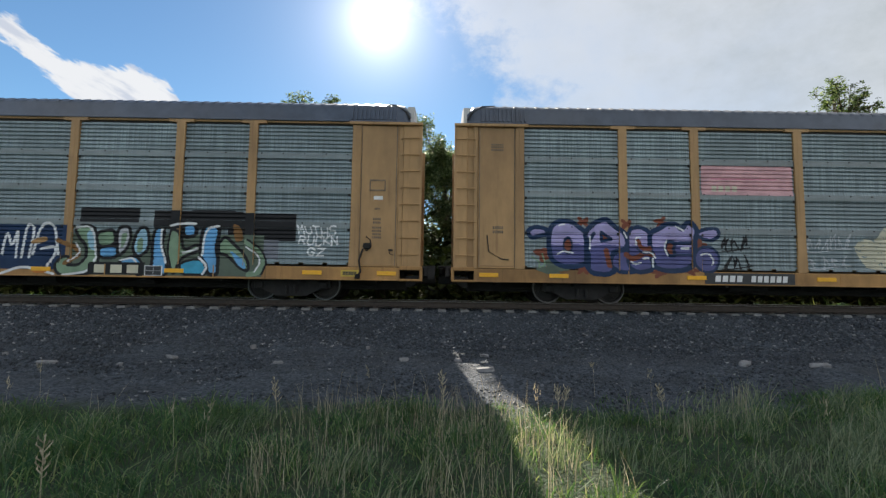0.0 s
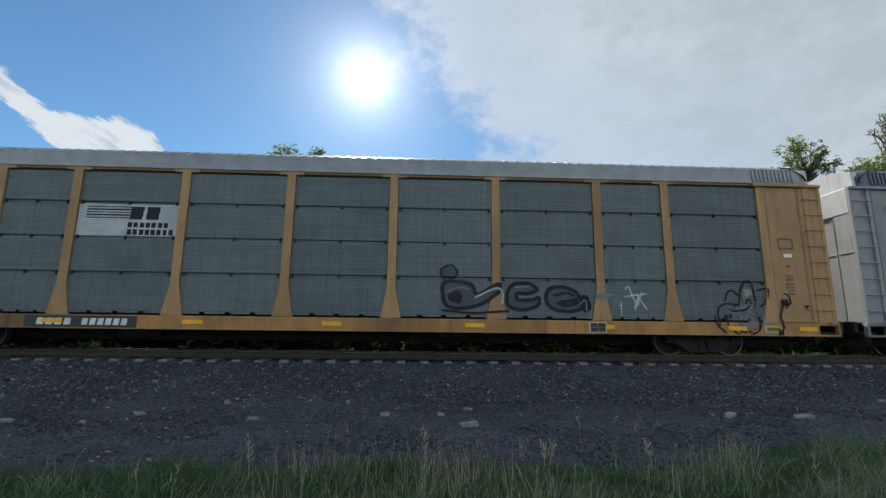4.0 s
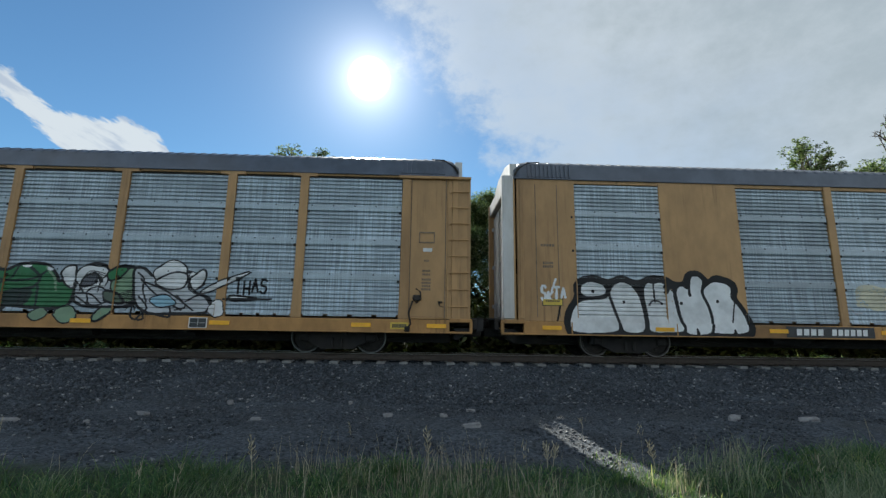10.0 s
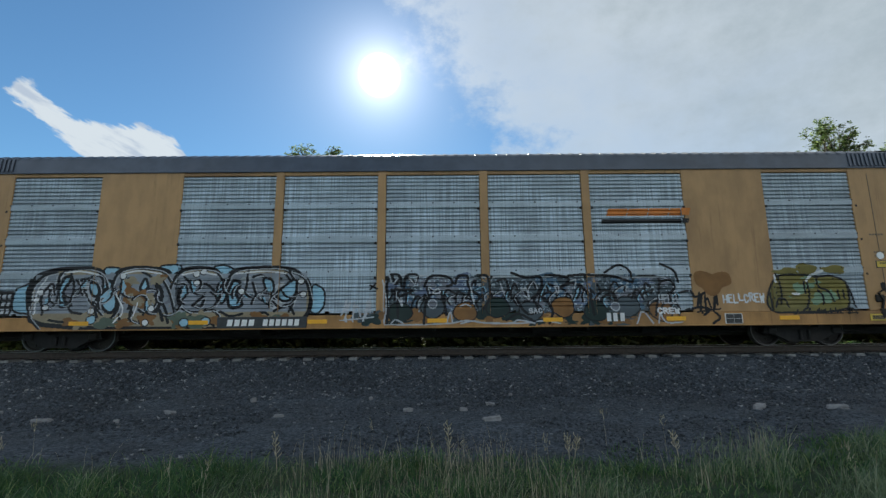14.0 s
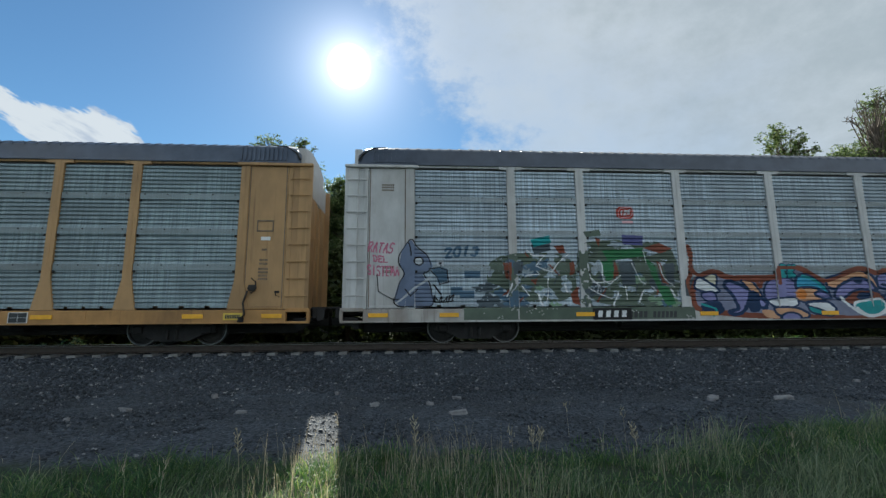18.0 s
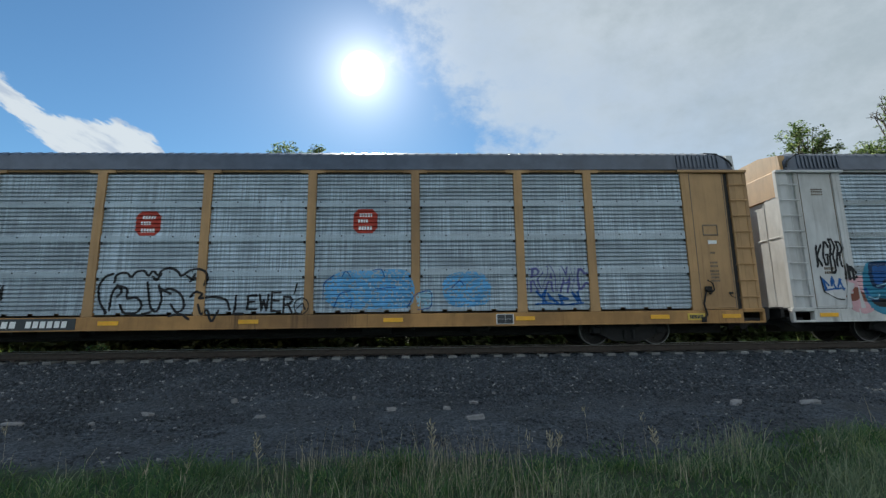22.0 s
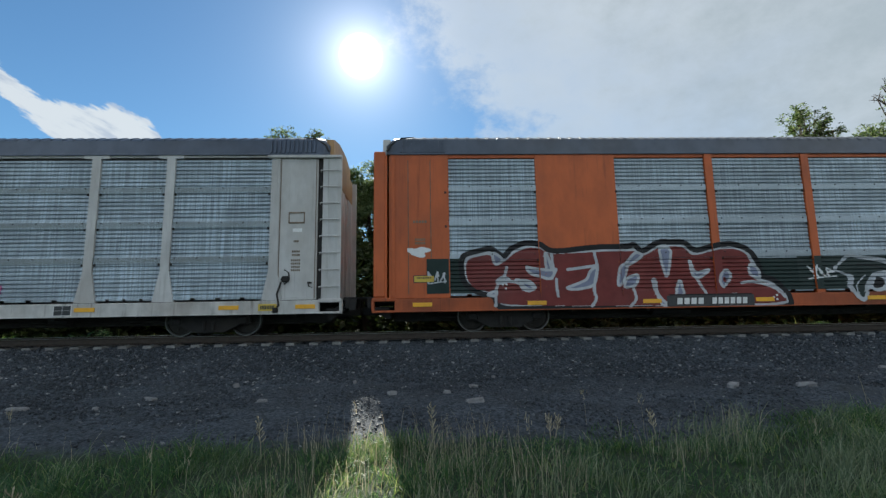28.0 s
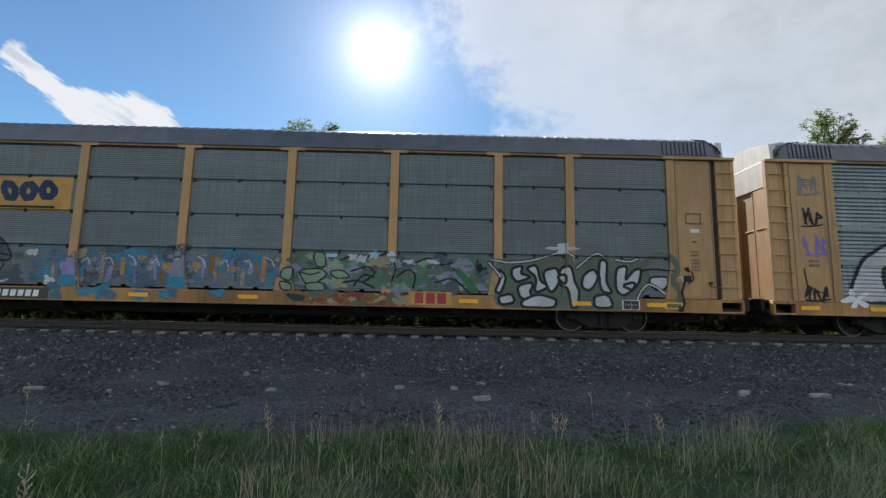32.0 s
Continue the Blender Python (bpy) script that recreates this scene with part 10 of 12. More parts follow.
s = Spray(I, 4.3, 10.6, 0.6, 3.1, 32).still()
s.smear(["rust", "rose"], 12, 0.22, 4.4, 5.6, 0.65, 1.1)
s.blob(*(7.5, 2.66), 0.2, 0.5, "pale_blue", 0.15).blob(*(8.02, 2.58), 0.15, 0.45, "pale_blue", 0.2).fade(0.35, 3)
s.shape([(5.37, 1.04), (5.21, 1.46), (5.41, 1.78), (5.69, 1.96), (6.12, 2.07), (6.4, 2.25), (6.84, 2.36), (7.14, 2.33), (7.73, 2.38), (8.18, 2.22), (8.63, 2.19), (8.93, 1.95), (9.23, 1.87), (9.54, 1.56), (9.76, 1.18), (9.68, 0.8), (9.24, 0.59), (6.46, 0.61), (5.74, 0.74)], "violet", "rust", 0.03)
s.smear(["lavender", "violet", "slate"], 30, 0.22, (5.49, 1.63)[0], (9.46, 1.56)[0], 0.75, 1.9).fade(0.14, 2)
s.shape([(7.15, 1.98), (7.32, 2.24), (7.66, 2.28), (7.88, 2.12), (7.86, 1.59), (7.91, 0.84), (7.18, 0.93)], "steel").shape([(7.37, 1.75), (7.86, 1.8), (7.83, 1.68), (7.38, 1.66)], "silver").shape([(7.33, 1.55), (7.86, 1.59), (7.82, 1.47), (7.34, 1.42)], "silver").shape([(7.18, 0.89), (7.46, 1.03), (7.88, 0.92), (7.91, 0.58), (7.21, 0.59)], "silver", "dull_green", 0.03)
for q in ([(6.55, 2.14), (6.68, 1.76), (6.58, 1.46)], [(5.71, 1.41), (5.93, 1.45), (6.01, 1.18)], [(6.15, 1.32), (6.3, 1.02)], [(8.34, 1.58), (8.49, 1.28), (8.27, 0.98)], [(8.48, 2.11), (8.41, 1.73)], [(8.94, 1.27), (9.24, 1.11), (9.16, 0.89)], [(7.73, 2.12), (7.92, 1.89), (7.9, 1.29)]):
    s.curve(q, 0.08, "steel")
s.curve([(7.06, 2.36), (7, 1.91), (7.05, 1.3), (6.89, 0.86)], 0.07, "lavender").curve([(6.99, 2.29), (7.04, 1.6), (7.16, 1.45)], 0.02, "navy").smear(["rust"], 5, 0.25, (9.61, 0.95)[0], (9.99, 0.94)[0], 0.7, 1.2)
s.shape([(6.46, 0.73), (7.03, 0.89), (7.11, 0.57), (6.54, 0.55)], "dull_green").shape([(5.37, 0.97), (5.66, 0.96), (5.75, 0.6), (5.46, 0.61)], "rust").blob(*(9.06, 1.11), 0.18, 0.16, "slate", 0.2)
s.lay("graffiti", "pale violet cloud graffiti with grey-blue and red patches")
s = Spray(I, 9.2, 12.2, 0.7, 2.9, 33).still()
s.word("BUCK", (10.22, 2.32)[0], (11.54, 2.3)[0], 2.0, 2.55, 0.028, "black", lean=0.1).word("COC", (10.14, 1.7)[0], (11.21, 1.68)[0], 1.45, 1.95, 0.028, "black", lean=0.05)
s.line([(10.14, 1.98), (11.53, 1.91)], 0.028, "black").line([(10.22, 1.52), (11.17, 1.35)], 0.028, "black").line([(11.21, 1.34), (11.46, 2.3)], 0.025, "black").line([(11.12, 1.07), (11.29, 1.68)], 0.025, "black").word("PEACH", (10.03, 1.32)[0], (10.67, 1.31)[0], 1.25, 1.45, 0.016, "grey", jig=0.04)
s.curve([(9.23, 2.1), (9.38, 2.36), (9.66, 2.32), (9.69, 2.09), (9.54, 1.86), (9.31, 1.94), (9.23, 2.15)], 0.03, "black").line([(9.23, 2.56), (9.61, 1.86)], 0.022, "black").line([(9.31, 1.94), (9.66, 2.25)], 0.025, "black").lay("tag", "black lettered tags")

# the yellow car with black tags
s = Spray(J, -11.6, -6.0, 0.6, 2.4, 34).still()
for q in ([(-11.16, 1.21), (-10.99, 1.43), (-10.81, 1.58), (-10.82, 1.96), (-11.22, 1.84)], [(-11.22, 1.84), (-10.94, 2.23), (-10.44, 1.65)], [(-10.8, 1.53), (-10.72, 1.35)], [(-10.44, 1.8), (-10.38, 2.07), (-10.23, 2.1), (-9.92, 1.79), (-9.76, 1.37), (-10.35, 1.35), (-10.41, 1.65)], [(-10, 1.87), (-9.85, 2.07), (-9.56, 2.12), (-9.18, 1.94)], [(-10.58, 1.57), (-10.55, 1.35)], [(-10.06, 1.57), (-10.03, 1.46)], [(-10.35, 1.35), (-9.68, 1.11)], [(-10.28, 1.34), (-10.3, 0.97)], [(-9.47, 1.64), (-9.46, 1.33)], [(-9.02, 1.63), (-8.98, 2.01), (-8.88, 2.16)]):
    s.curve(q, 0.028, "black")
for q in ([(-8.34, 1.7), (-8.38, 2.05), (-8.27, 2.14), (-8.04, 2), (-7.43, 1.61)], [(-8.91, 1.36), (-8.86, 1.1)], [(-8.86, 1.35), (-8.34, 1.17)], [(-7.92, 1.74), (-7.92, 1.49)], [(-7.96, 1.34), (-7.51, 1.08)], [(-8.72, 1.7), (-8.69, 1.5)], [(-8.34, 1.09), (-8.26, 1.39)]):
    s.curve(q, 0.028, "black")
for x in ((-10.12, 0.97), (-8.03, 1.01)):
    s.line([(x[0], 0.85), (x[0] + 0.05, 1.25)], 0.03, "black").line([(x[0] - 0.12, 1.02), (x[0] + 0.15, 1.0)], 0.02, "black")
s.word("MOUIN", (-7.36, 1.38)[0], (-6.52, 1.52)[0], 1.38, 1.75, 0.03, "black", jig=0.05).word("LE", (-7.36, 1.61)[0], (-6.9, 1.6)[0], 1.8, 2.05, 0.028, "black").lay("tag", "large black outlined tag")
s = Spray(J, -4.8, 1.6, 0.75, 2.5, 36).still()
for q in ([(-3.83, 1.02), (-4.05, 1.32), (-4.1, 1.77), (-3.94, 1.99), (-3.73, 2.06)], [(-3.7, 1.84), (-3.65, 2.06), (-3.37, 2.11), (-3.25, 1.95), (-3.15, 2.13), (-2.93, 2.16), (-2.81, 1.98), (-2.71, 2.16), (-2.55, 1.98), (-2.49, 2.16), (-2.27, 2.22), (-2.04, 2.12), (-1.96, 1.97), (-1.68, 2.2), (-1.35, 2.15), (-1.24, 1.97), (-1.32, 1.74)], [(-3.77, 1.1), (-3.74, 1.54), (-3.62, 1.76), (-3.32, 1.68), (-3.37, 1.39), (-3.08, 1.46), (-2.91, 1.23), (-3.04, 1.01), (-3.4, 1.02), (-3.5, 1.24)], [(-3.62, 1.76), (-3.46, 1.61), (-3.59, 1.46)]):
    s.curve(q, 0.032, "black")
for q in ([(-2.83, 1.83), (-2.73, 1.16), (-2.53, 1.01), (-2.42, 1.38), (-2.53, 1.75)], [(-2.44, 1.6), (-2.22, 1.67), (-1.92, 1.52), (-1.81, 1.15), (-2.02, 1), (-2.19, 1.23)], [(-2.52, 1.68), (-2.21, 1.52)], [(-1.69, 1.44), (-1.56, 1.59), (-1.33, 1.51), (-1.47, 1.37), (-1.1, 1.44), (-0.73, 1.36), (-0.64, 1.09)], [(-1.45, 1.22), (-1.36, 0.92), (-1.23, 1.14), (-1.05, 0.7), (-0.93, 1.06)], [(-3.26, 1.02), (-2.96, 0.94), (-2.68, 1.05)], [(-1.81, 2), (-1.65, 1.89)], [(-1.59, 2.04), (-1.72, 1.85)], [(-2.69, 1.98), (-2.61, 1.86), (-2.48, 2.05)], [(-2.16, 0.93), (-1.88, 1), (-1.65, 0.85)]):
    s.curve(q, 0.032, "black")
s.word("LEWER", (-0.55, 1.36)[0], (1.05, 1.34)[0], 1.0, 1.5, 0.03, "black", jig=0.08).blob(*(1.25, 1.16), 0.18, 0.2, None, 0, 3, "black", 0.03).curve([(1.13, 1.11), (1.28, 1.26), (1.36, 1.07)], 0.018, "black").line([(1.04, 1.49), (1.11, 1.76)], 0.022, "black").lay("tag", "black bubble outlines and scrawled letters")
for x, z in ((-2.97, 3.44), (2.91, 3.48)):
    s = Spray(J, x - 0.5, x + 0.5, z - 0.5, z + 0.5, 37)
    s.poly([(x - 0.33, z + 0.2), (x - 0.2, z + 0.34), (x + 0.2, z + 0.34), (x + 0.33, z + 0.2), (x + 0.33, z - 0.2), (x + 0.2, z - 0.34), (x - 0.2, z - 0.34), (x - 0.33, z - 0.2)], "red")
    s.blocks(x - 0.16, x + 0.2, z + 0.12, z + 0.22, 5, "white").blocks(x - 0.2, x + 0.08, z - 0.04, z + 0.06, 4, "white").blocks(x - 0.18, x + 0.2, z - 0.24, z - 0.14, 5, "white")
    s.lay("emblem", "red eight-sided emblem with white blocks")
s = Spray(J, 1.8, 7.2, 0.85, 2.4, 38).still()
s.shape([(1.83, 1.33), (1.86, 1.79), (2.08, 2.01), (2.53, 2.12), (3.14, 2.08), (3.75, 2.15), (4.14, 2.07), (4.29, 1.61), (4.21, 1.08), (3.16, 1.05), (2.1, 1.1)], "sky").shape([(5.01, 1.76), (5.29, 2.03), (6.07, 2.06), (6.37, 1.75), (6.32, 1.13), (5.28, 1.07), (5.05, 1.37)], "sky").shape([(4.29, 1.46), (4.75, 1.61), (4.79, 1.15), (4.36, 1.03)], "pale_blue").fade(0.36, 2)
for q in ([(1.8, 1.33), (1.81, 1.79), (2.08, 1.97)], [(2.31, 1.94), (2.41, 2.12), (2.54, 1.93)], [(3.14, 2.11), (3.37, 2.16), (3.45, 1.93)], [(2.1, 1.1), (2.24, 1.48), (2.54, 1.55)], [(2.4, 1.25), (2.62, 1.32), (2.55, 1.1)], [(3.22, 1.62), (3.76, 1.62)], [(5.28, 1.6), (5.52, 1.83), (5.62, 1.68)], [(4.06, 1.08), (4.29, 1.46), (4.75, 1.58), (4.74, 1.07), (4.36, 1.03)]):
    s.curve(q, 0.014, "blue")
s.lay("graffiti", "faint worn blue graffiti")
Spray(J, 7.3, 9.1, 1.0, 2.3, 39).word("RAMC", 7.35, 9.05, 1.45, 2.2, 0.07, "indigo").word("RAMC", 7.35, 9.05, 1.45, 2.2, 0.035, None).tag(7.6, 8.9, 1.1, 1.5, "blue", 4, 0.03, 5).lay("tag", "blue outlined tag")
Spray(J, -13.1, -12.2, 1.9, 2.5, 40).tag(-12.95, -12.35, 2.0, 2.35, "navy", 3, 0.035, 5).lay("tag", "small dark blue tag")

# off-white car with blue letters
s = Spray(K, -12.4, -3.9, 0.6, 2.5, 41).still()
C2, BL, BK = "lagoon", "blue", "black"
s.smear(["rose"], 8, 0.25, -12.2, -11.6, 0.8, 1.9).blob(*(-11.94, 1.29), 0.3, 0.16, "rust", 0.3)
s.shape([(-11.7, 1.41), (-11.63, 2.01), (-11.46, 2.22), (-10.49, 2.24), (-9.59, 2.19), (-8.39, 2.21), (-7.33, 2.13), (-6.87, 2.07), (-6.56, 1.94), (-6.5, 1.48), (-6.29, 1.18), (-6.49, 0.81), (-6.71, 0.62), (-11.5, 0.69)], C2, C2, 0.04)
s.shape([(-10.25, 0.67), (-9.96, 1.38), (-9.21, 1.37), (-9.15, 0.66)], BK).shape([(-9, 0.65), (-9.13, 1.22), (-7.87, 1.35), (-7.71, 1.12), (-7.89, 0.64)], BK).shape([(-7.63, 1.05), (-7.27, 1.27), (-6.51, 1.11), (-6.57, 0.88), (-7.24, 0.89), (-7.6, 0.63)], BK).shape([(-11.57, 1.25), (-10.82, 1.17), (-10.94, 0.95), (-11.46, 0.96)], BK)
s.shape([(-11.41, 1.55), (-11.45, 2.13), (-11.31, 2.19), (-10.63, 2.15), (-10.18, 1.84), (-10.13, 1.65), (-10.57, 1.61), (-10.74, 1.77), (-11.06, 1.7), (-11.13, 1.55)], BL, "navy", 0.07)
s.shape([(-11.13, 0.69), (-10.58, 1.69), (-10.34, 1.54), (-10.76, 0.68)], "navy", C2, 0.03).curve([(-11.67, 1.48), (-11.56, 1.18), (-11.33, 1.13)], 0.04, BL)
s.shape([(-10.35, 1.99), (-10.31, 2.17), (-9.89, 2.18), (-9.59, 1.9), (-9.66, 1.68), (-9.94, 1.91)], BL, "navy", 0.07).shape([(-10.32, 0.67), (-10.05, 1.61), (-9.85, 1.76), (-9.24, 1.7), (-9.14, 1.22), (-9.72, 1.23), (-9.74, 0.66)], BL, "navy", 0.06).shape([(-9.83, 1.3), (-9.75, 1.68), (-9.62, 1.3)], C2)
s.shape([(-9.26, 1.82), (-9.21, 2.13), (-8.91, 2.19), (-8.38, 2.04), (-7.87, 1.73), (-7.89, 1.58), (-8.65, 1.69), (-9.01, 1.59)], BL, "navy", 0.07).shape([(-9.05, 1.22), (-8.94, 1.59), (-8.33, 1.51), (-8.11, 1.58), (-8.31, 1.28)], BL, "navy", 0.06).shape([(-8.77, 1.44), (-8.57, 1.69), (-8.36, 1.51), (-8.62, 1.36)], C2)
s.shape([(-8.03, 1.88), (-8.01, 2.11), (-7.63, 2.17), (-7.33, 2.1), (-7.18, 1.8), (-7.29, 1.57), (-7.68, 1.8)], BL, "navy", 0.07).shape([(-8.02, 1.28), (-7.68, 1.73), (-7.29, 1.64), (-7.5, 1.35)], BL, "navy", 0.06).shape([(-7.03, 1.72), (-6.98, 1.91), (-6.64, 1.97), (-6.56, 1.48), (-6.9, 1.41)], BL, "navy", 0.07).shape([(-7.39, 1.34), (-7.29, 1.57), (-7.06, 1.49), (-7.12, 1.22)], "rust", "pale_blue", 0.04)
s.below(1.22, BL, "navy")
for q in ([(-10.85, 2.07), (-10.54, 1.96), (-10.26, 1.76)], [(-8.61, 2.09), (-8.29, 1.96), (-7.98, 1.78)], [(-9.81, 2.11), (-9.68, 1.91)], [(-11.31, 1.55), (-10.8, 1.66), (-10.57, 1.61)], [(-10.38, 1.16), (-10.19, 1.53), (-10, 1.83)], [(-9.21, 1.3), (-9.14, 0.92), (-9.07, 0.65)], [(-8.69, 1.29), (-8.16, 1.28), (-7.71, 1.2), (-7.76, 0.9)], [(-7.41, 1.12), (-6.96, 1.19), (-6.66, 1.03)], [(-11.6, 1.25), (-11.34, 1.18), (-11.28, 1.32)], [(-8.32, 1.39), (-8.11, 1.54)], [(-8.07, 1.96), (-7.83, 1.83), (-7.68, 1.8)]):
    s.curve(q, 0.022, "pale_blue")
for q in ([(-10.69, 0.68), (-10.29, 1.01), (-9.88, 0.67)], [(-9.59, 0.66), (-9.47, 0.93), (-9.17, 0.89)]):
    s.curve(q, 0.03, "silver")
s.blob(*(-6.3, 1.36), 0.22, 0.14, "rust", 0.25).blob(*(-5.93, 1.47), 0.12, 0.05, "rust", 0.2).blob(*(-6.1, 1.25), 0.2, 0.12, "rust", 0.3).blob(*(-5.2, 1.88), 0.15, 0.13, "rust", 0.2).blob(*(-5.33, 1.39), 0.18, 0.13, "rust", 0.2).blob(*(-5.13, 1.07), 0.16, 0.05, "rust", 0.2).blob(*(-4.51, 0.82), 0.2, 0.13, "rust", 0.2)
s.curve([(-6.21, 1.1), (-5.77, 1.17), (-5.34, 1.62), (-5.12, 1.77)], 0.03, "rose").shape([(-4.95, 1.54), (-4.81, 1.79), (-4.43, 1.83), (-4.05, 1.75), (-3.94, 1.29), (-4.04, 1.07), (-4.56, 1.15), (-4.84, 1.31)], "rust", "rose", 0.05).shape([(-4.41, 1.15), (-3.96, 1.07), (-3.88, 0.69), (-4.1, 0.77)], "rust")
s.word("MAGE", (-6.41, 1.94)[0], (-5.8, 1.93)[0], 1.78, 2.02, 0.025, BK, jig=0.03).line([(-6.47, 1.76), (-5.95, 1.73)], 0.018, BK).line([(-6.15, 2.15), (-6.11, 2)], 0.02, BK)
s.lay("graffiti", "blue and turquoise block graffiti with red drops")
Spray(K, -13.1, -11.8, 1.1, 3.0, 42).word("KGBR", -13.0, -12.2, 2.0, 2.75, 0.03, "black", jig=0.15).tag(-12.9, -12.3, 1.4, 1.85, "blue", 3, 0.025, 3).tag(-12.2, -11.85, 1.75, 2.2, "black", 2, 0.035, 9).lay("tag", "black and blue scrawled tags")
s = Spray(K, -4.2, 5.6, 0.6, 2.5, 43).still()
C2, VI, BK = "lagoon", "periwinkle", "black"
s.shape([(-2.84, 1.89), (-2.53, 2.16), (-2.07, 2.1), (-2.3, 1.88)], "rust", "rose", 0.03).shape([(-1.61, 2), (-1.38, 2.15), (-1.19, 2.02), (-1.24, 0.53), (-1.62, 0.54)], "rust").shape([(0.86, 1.96), (1.02, 2.15), (1.25, 2.02), (1.1, 0.5), (0.8, 0.5)], "rust").shape([(-3.98, 2.06), (-3.83, 2.21), (-3.65, 2.05)], "rose")
s.shape([(2.8, 2), (3.28, 2.06), (3.65, 1.8), (4.26, 1.64), (4.36, 1.41), (4.26, 1.1), (3.89, 0.95), (3.18, 0.74), (2.25, 0.53), (1.94, 0.53), (2.05, 0.98), (2.74, 1.05)], "rust", "rose", 0.05)
s.shape([(-4.08, 0.85), (-4.13, 1.91), (-3.95, 2.09), (-2.79, 2.04), (-2.73, 1.58), (-2.45, 1.88), (-2.07, 2.03), (-1.66, 2), (-1.61, 1.41), (-1.46, 1.11), (-1.47, 0.54), (-2.3, 0.55), (-3.95, 0.58)], C2, "navy", 0.03)
s.shape([(-1.31, 1.26), (-1.35, 1.87), (-1.07, 2.05), (0.78, 2.03), (0.8, 1.69), (0.77, 1), (1.28, 0.99), (1.26, 0.5), (-1.17, 0.53), (-1.01, 1.03)], C2, "navy", 0.03)
s.shape([(0.91, 1.23), (0.96, 1.84), (1.25, 1.99), (2.8, 1.97), (3.1, 1.73), (3.1, 1.27), (2.81, 0.97), (1.88, 0.76), (1.79, 0.49), (1.1, 0.5), (1.2, 0.92)], C2, "navy", 0.03)
s.shape([(-3.93, 1.07), (-3.98, 1.83), (-3.83, 1.95), (-2.88, 1.92), (-2.79, 1.43), (-2.3, 1.88), (-1.72, 1.88), (-1.69, 1.34), (-1.54, 1.03), (-1.57, 0.54), (-3.8, 0.57)], VI, "navy", 0.035)
s.shape([(-1.05, 1.03), (-1.16, 1.41), (-1.15, 1.79), (-0.92, 1.91), (0.7, 1.9), (0.69, 1.61), (0.22, 1.39), (-0.16, 1.52), (-0.54, 1.58), (-0.32, 1.02)], VI, "navy", 0.035).shape([(-0.32, 1.02), (-0.16, 1.32), (0.61, 1.38), (0.74, 1)], VI)
s.shape([(1.17, 0.99), (1.1, 1.38), (1.11, 1.76), (1.32, 1.87), (2.72, 1.85), (2.94, 1.66), (2.92, 1.35), (2.67, 1.08), (1.82, 0.98)], VI, "navy", 0.035)
s.shape([(-3.8, 0.57), (-3.89, 1.29), (-3.59, 1.37), (-3.48, 1.14), (-3.05, 1.06), (-3.12, 0.56)], BK).shape([(-3.05, 0.56), (-2.9, 1.05), (-2.45, 1.2), (-2.3, 1.27), (-2.07, 1.12), (-1.57, 1.03), (-1.62, 0.54)], BK).shape([(-0.87, 0.53), (-0.81, 1.02), (0.13, 1.01), (0.9, 1), (0.91, 0.5)], BK).shape([(1.43, 0.94), (1.89, 1.03), (1.79, 0.49), (1.26, 0.5)], BK)
s.curve([(-3.97, 1.3), (-3.44, 1.29), (-3.21, 1.06)], 0.03, C2).line([(-3.93, 1.14), (-3.75, 0.62)], 0.04, C2).line([(-3.75, 0.62), (-3.51, 1.21)], 0.04, C2).shape([(-3.5, 0.57), (-3.51, 1.06), (-3.36, 1.26), (-3.13, 0.98), (-3.12, 0.56)], C2, "navy", 0.03)
s.shape([(-2.67, 0.56), (-2.45, 0.97), (-2.22, 1.19), (-2.07, 1.04), (-2, 0.55), (-2.3, 0.55)], C2, "navy", 0.03).shape([(-2.52, 0.55), (-2.27, 0.97), (-2.27, 0.55)], "rust")
s.shape([(-1.62, 0.54), (-1.57, 1.26), (-1.35, 1.41), (-1.27, 1.1), (-1.24, 0.53)], "rust").shape([(-1.24, 0.53), (-1.27, 1.1), (-1.35, 1.72), (-1.2, 1.87), (-1.11, 1.25), (-0.93, 0.95), (-0.94, 0.53)], C2, "navy", 0.03)
s.shape([(-0.17, 1.16), (-0.08, 1.47), (0.27, 1.42), (0.37, 1.23), (0.68, 1.3), (0.75, 1.08)], "rust", C2, 0.035).line([(-0.54, 1.63), (0.23, 1.62)], 0.035, C2).line([(0.28, 1.62), (0.33, 1.36), (0.68, 1.35)], 0.035, C2)
s.curve([(-0.47, 1.17), (-0.24, 1.24), (-0.02, 0.97), (0.44, 1), (0.67, 1.15), (0.89, 0.85)], 0.03, C2).shape([(0.91, 0.5), (0.97, 1), (0.95, 1.61), (1.11, 1.68), (1.21, 1.07), (1.38, 0.91), (1.33, 0.49)], C2, "navy", 0.03)
s.shape([(1.65, 1.4), (1.69, 1.52), (2.08, 1.55), (2.11, 1.36), (1.68, 1.34)], C2, "navy", 0.03).line([(1.75, 1.44), (2.03, 1.44)], 0.02, "black")
s.shape([(1.82, 0.49), (1.89, 0.98), (2.59, 1.05), (2.98, 1.2), (2.89, 0.92), (2.11, 0.81), (2.02, 0.48)], C2, "navy", 0.03).shape([(2.02, 0.53), (2.11, 0.78), (3.2, 0.92), (2.87, 0.67)], "rust")
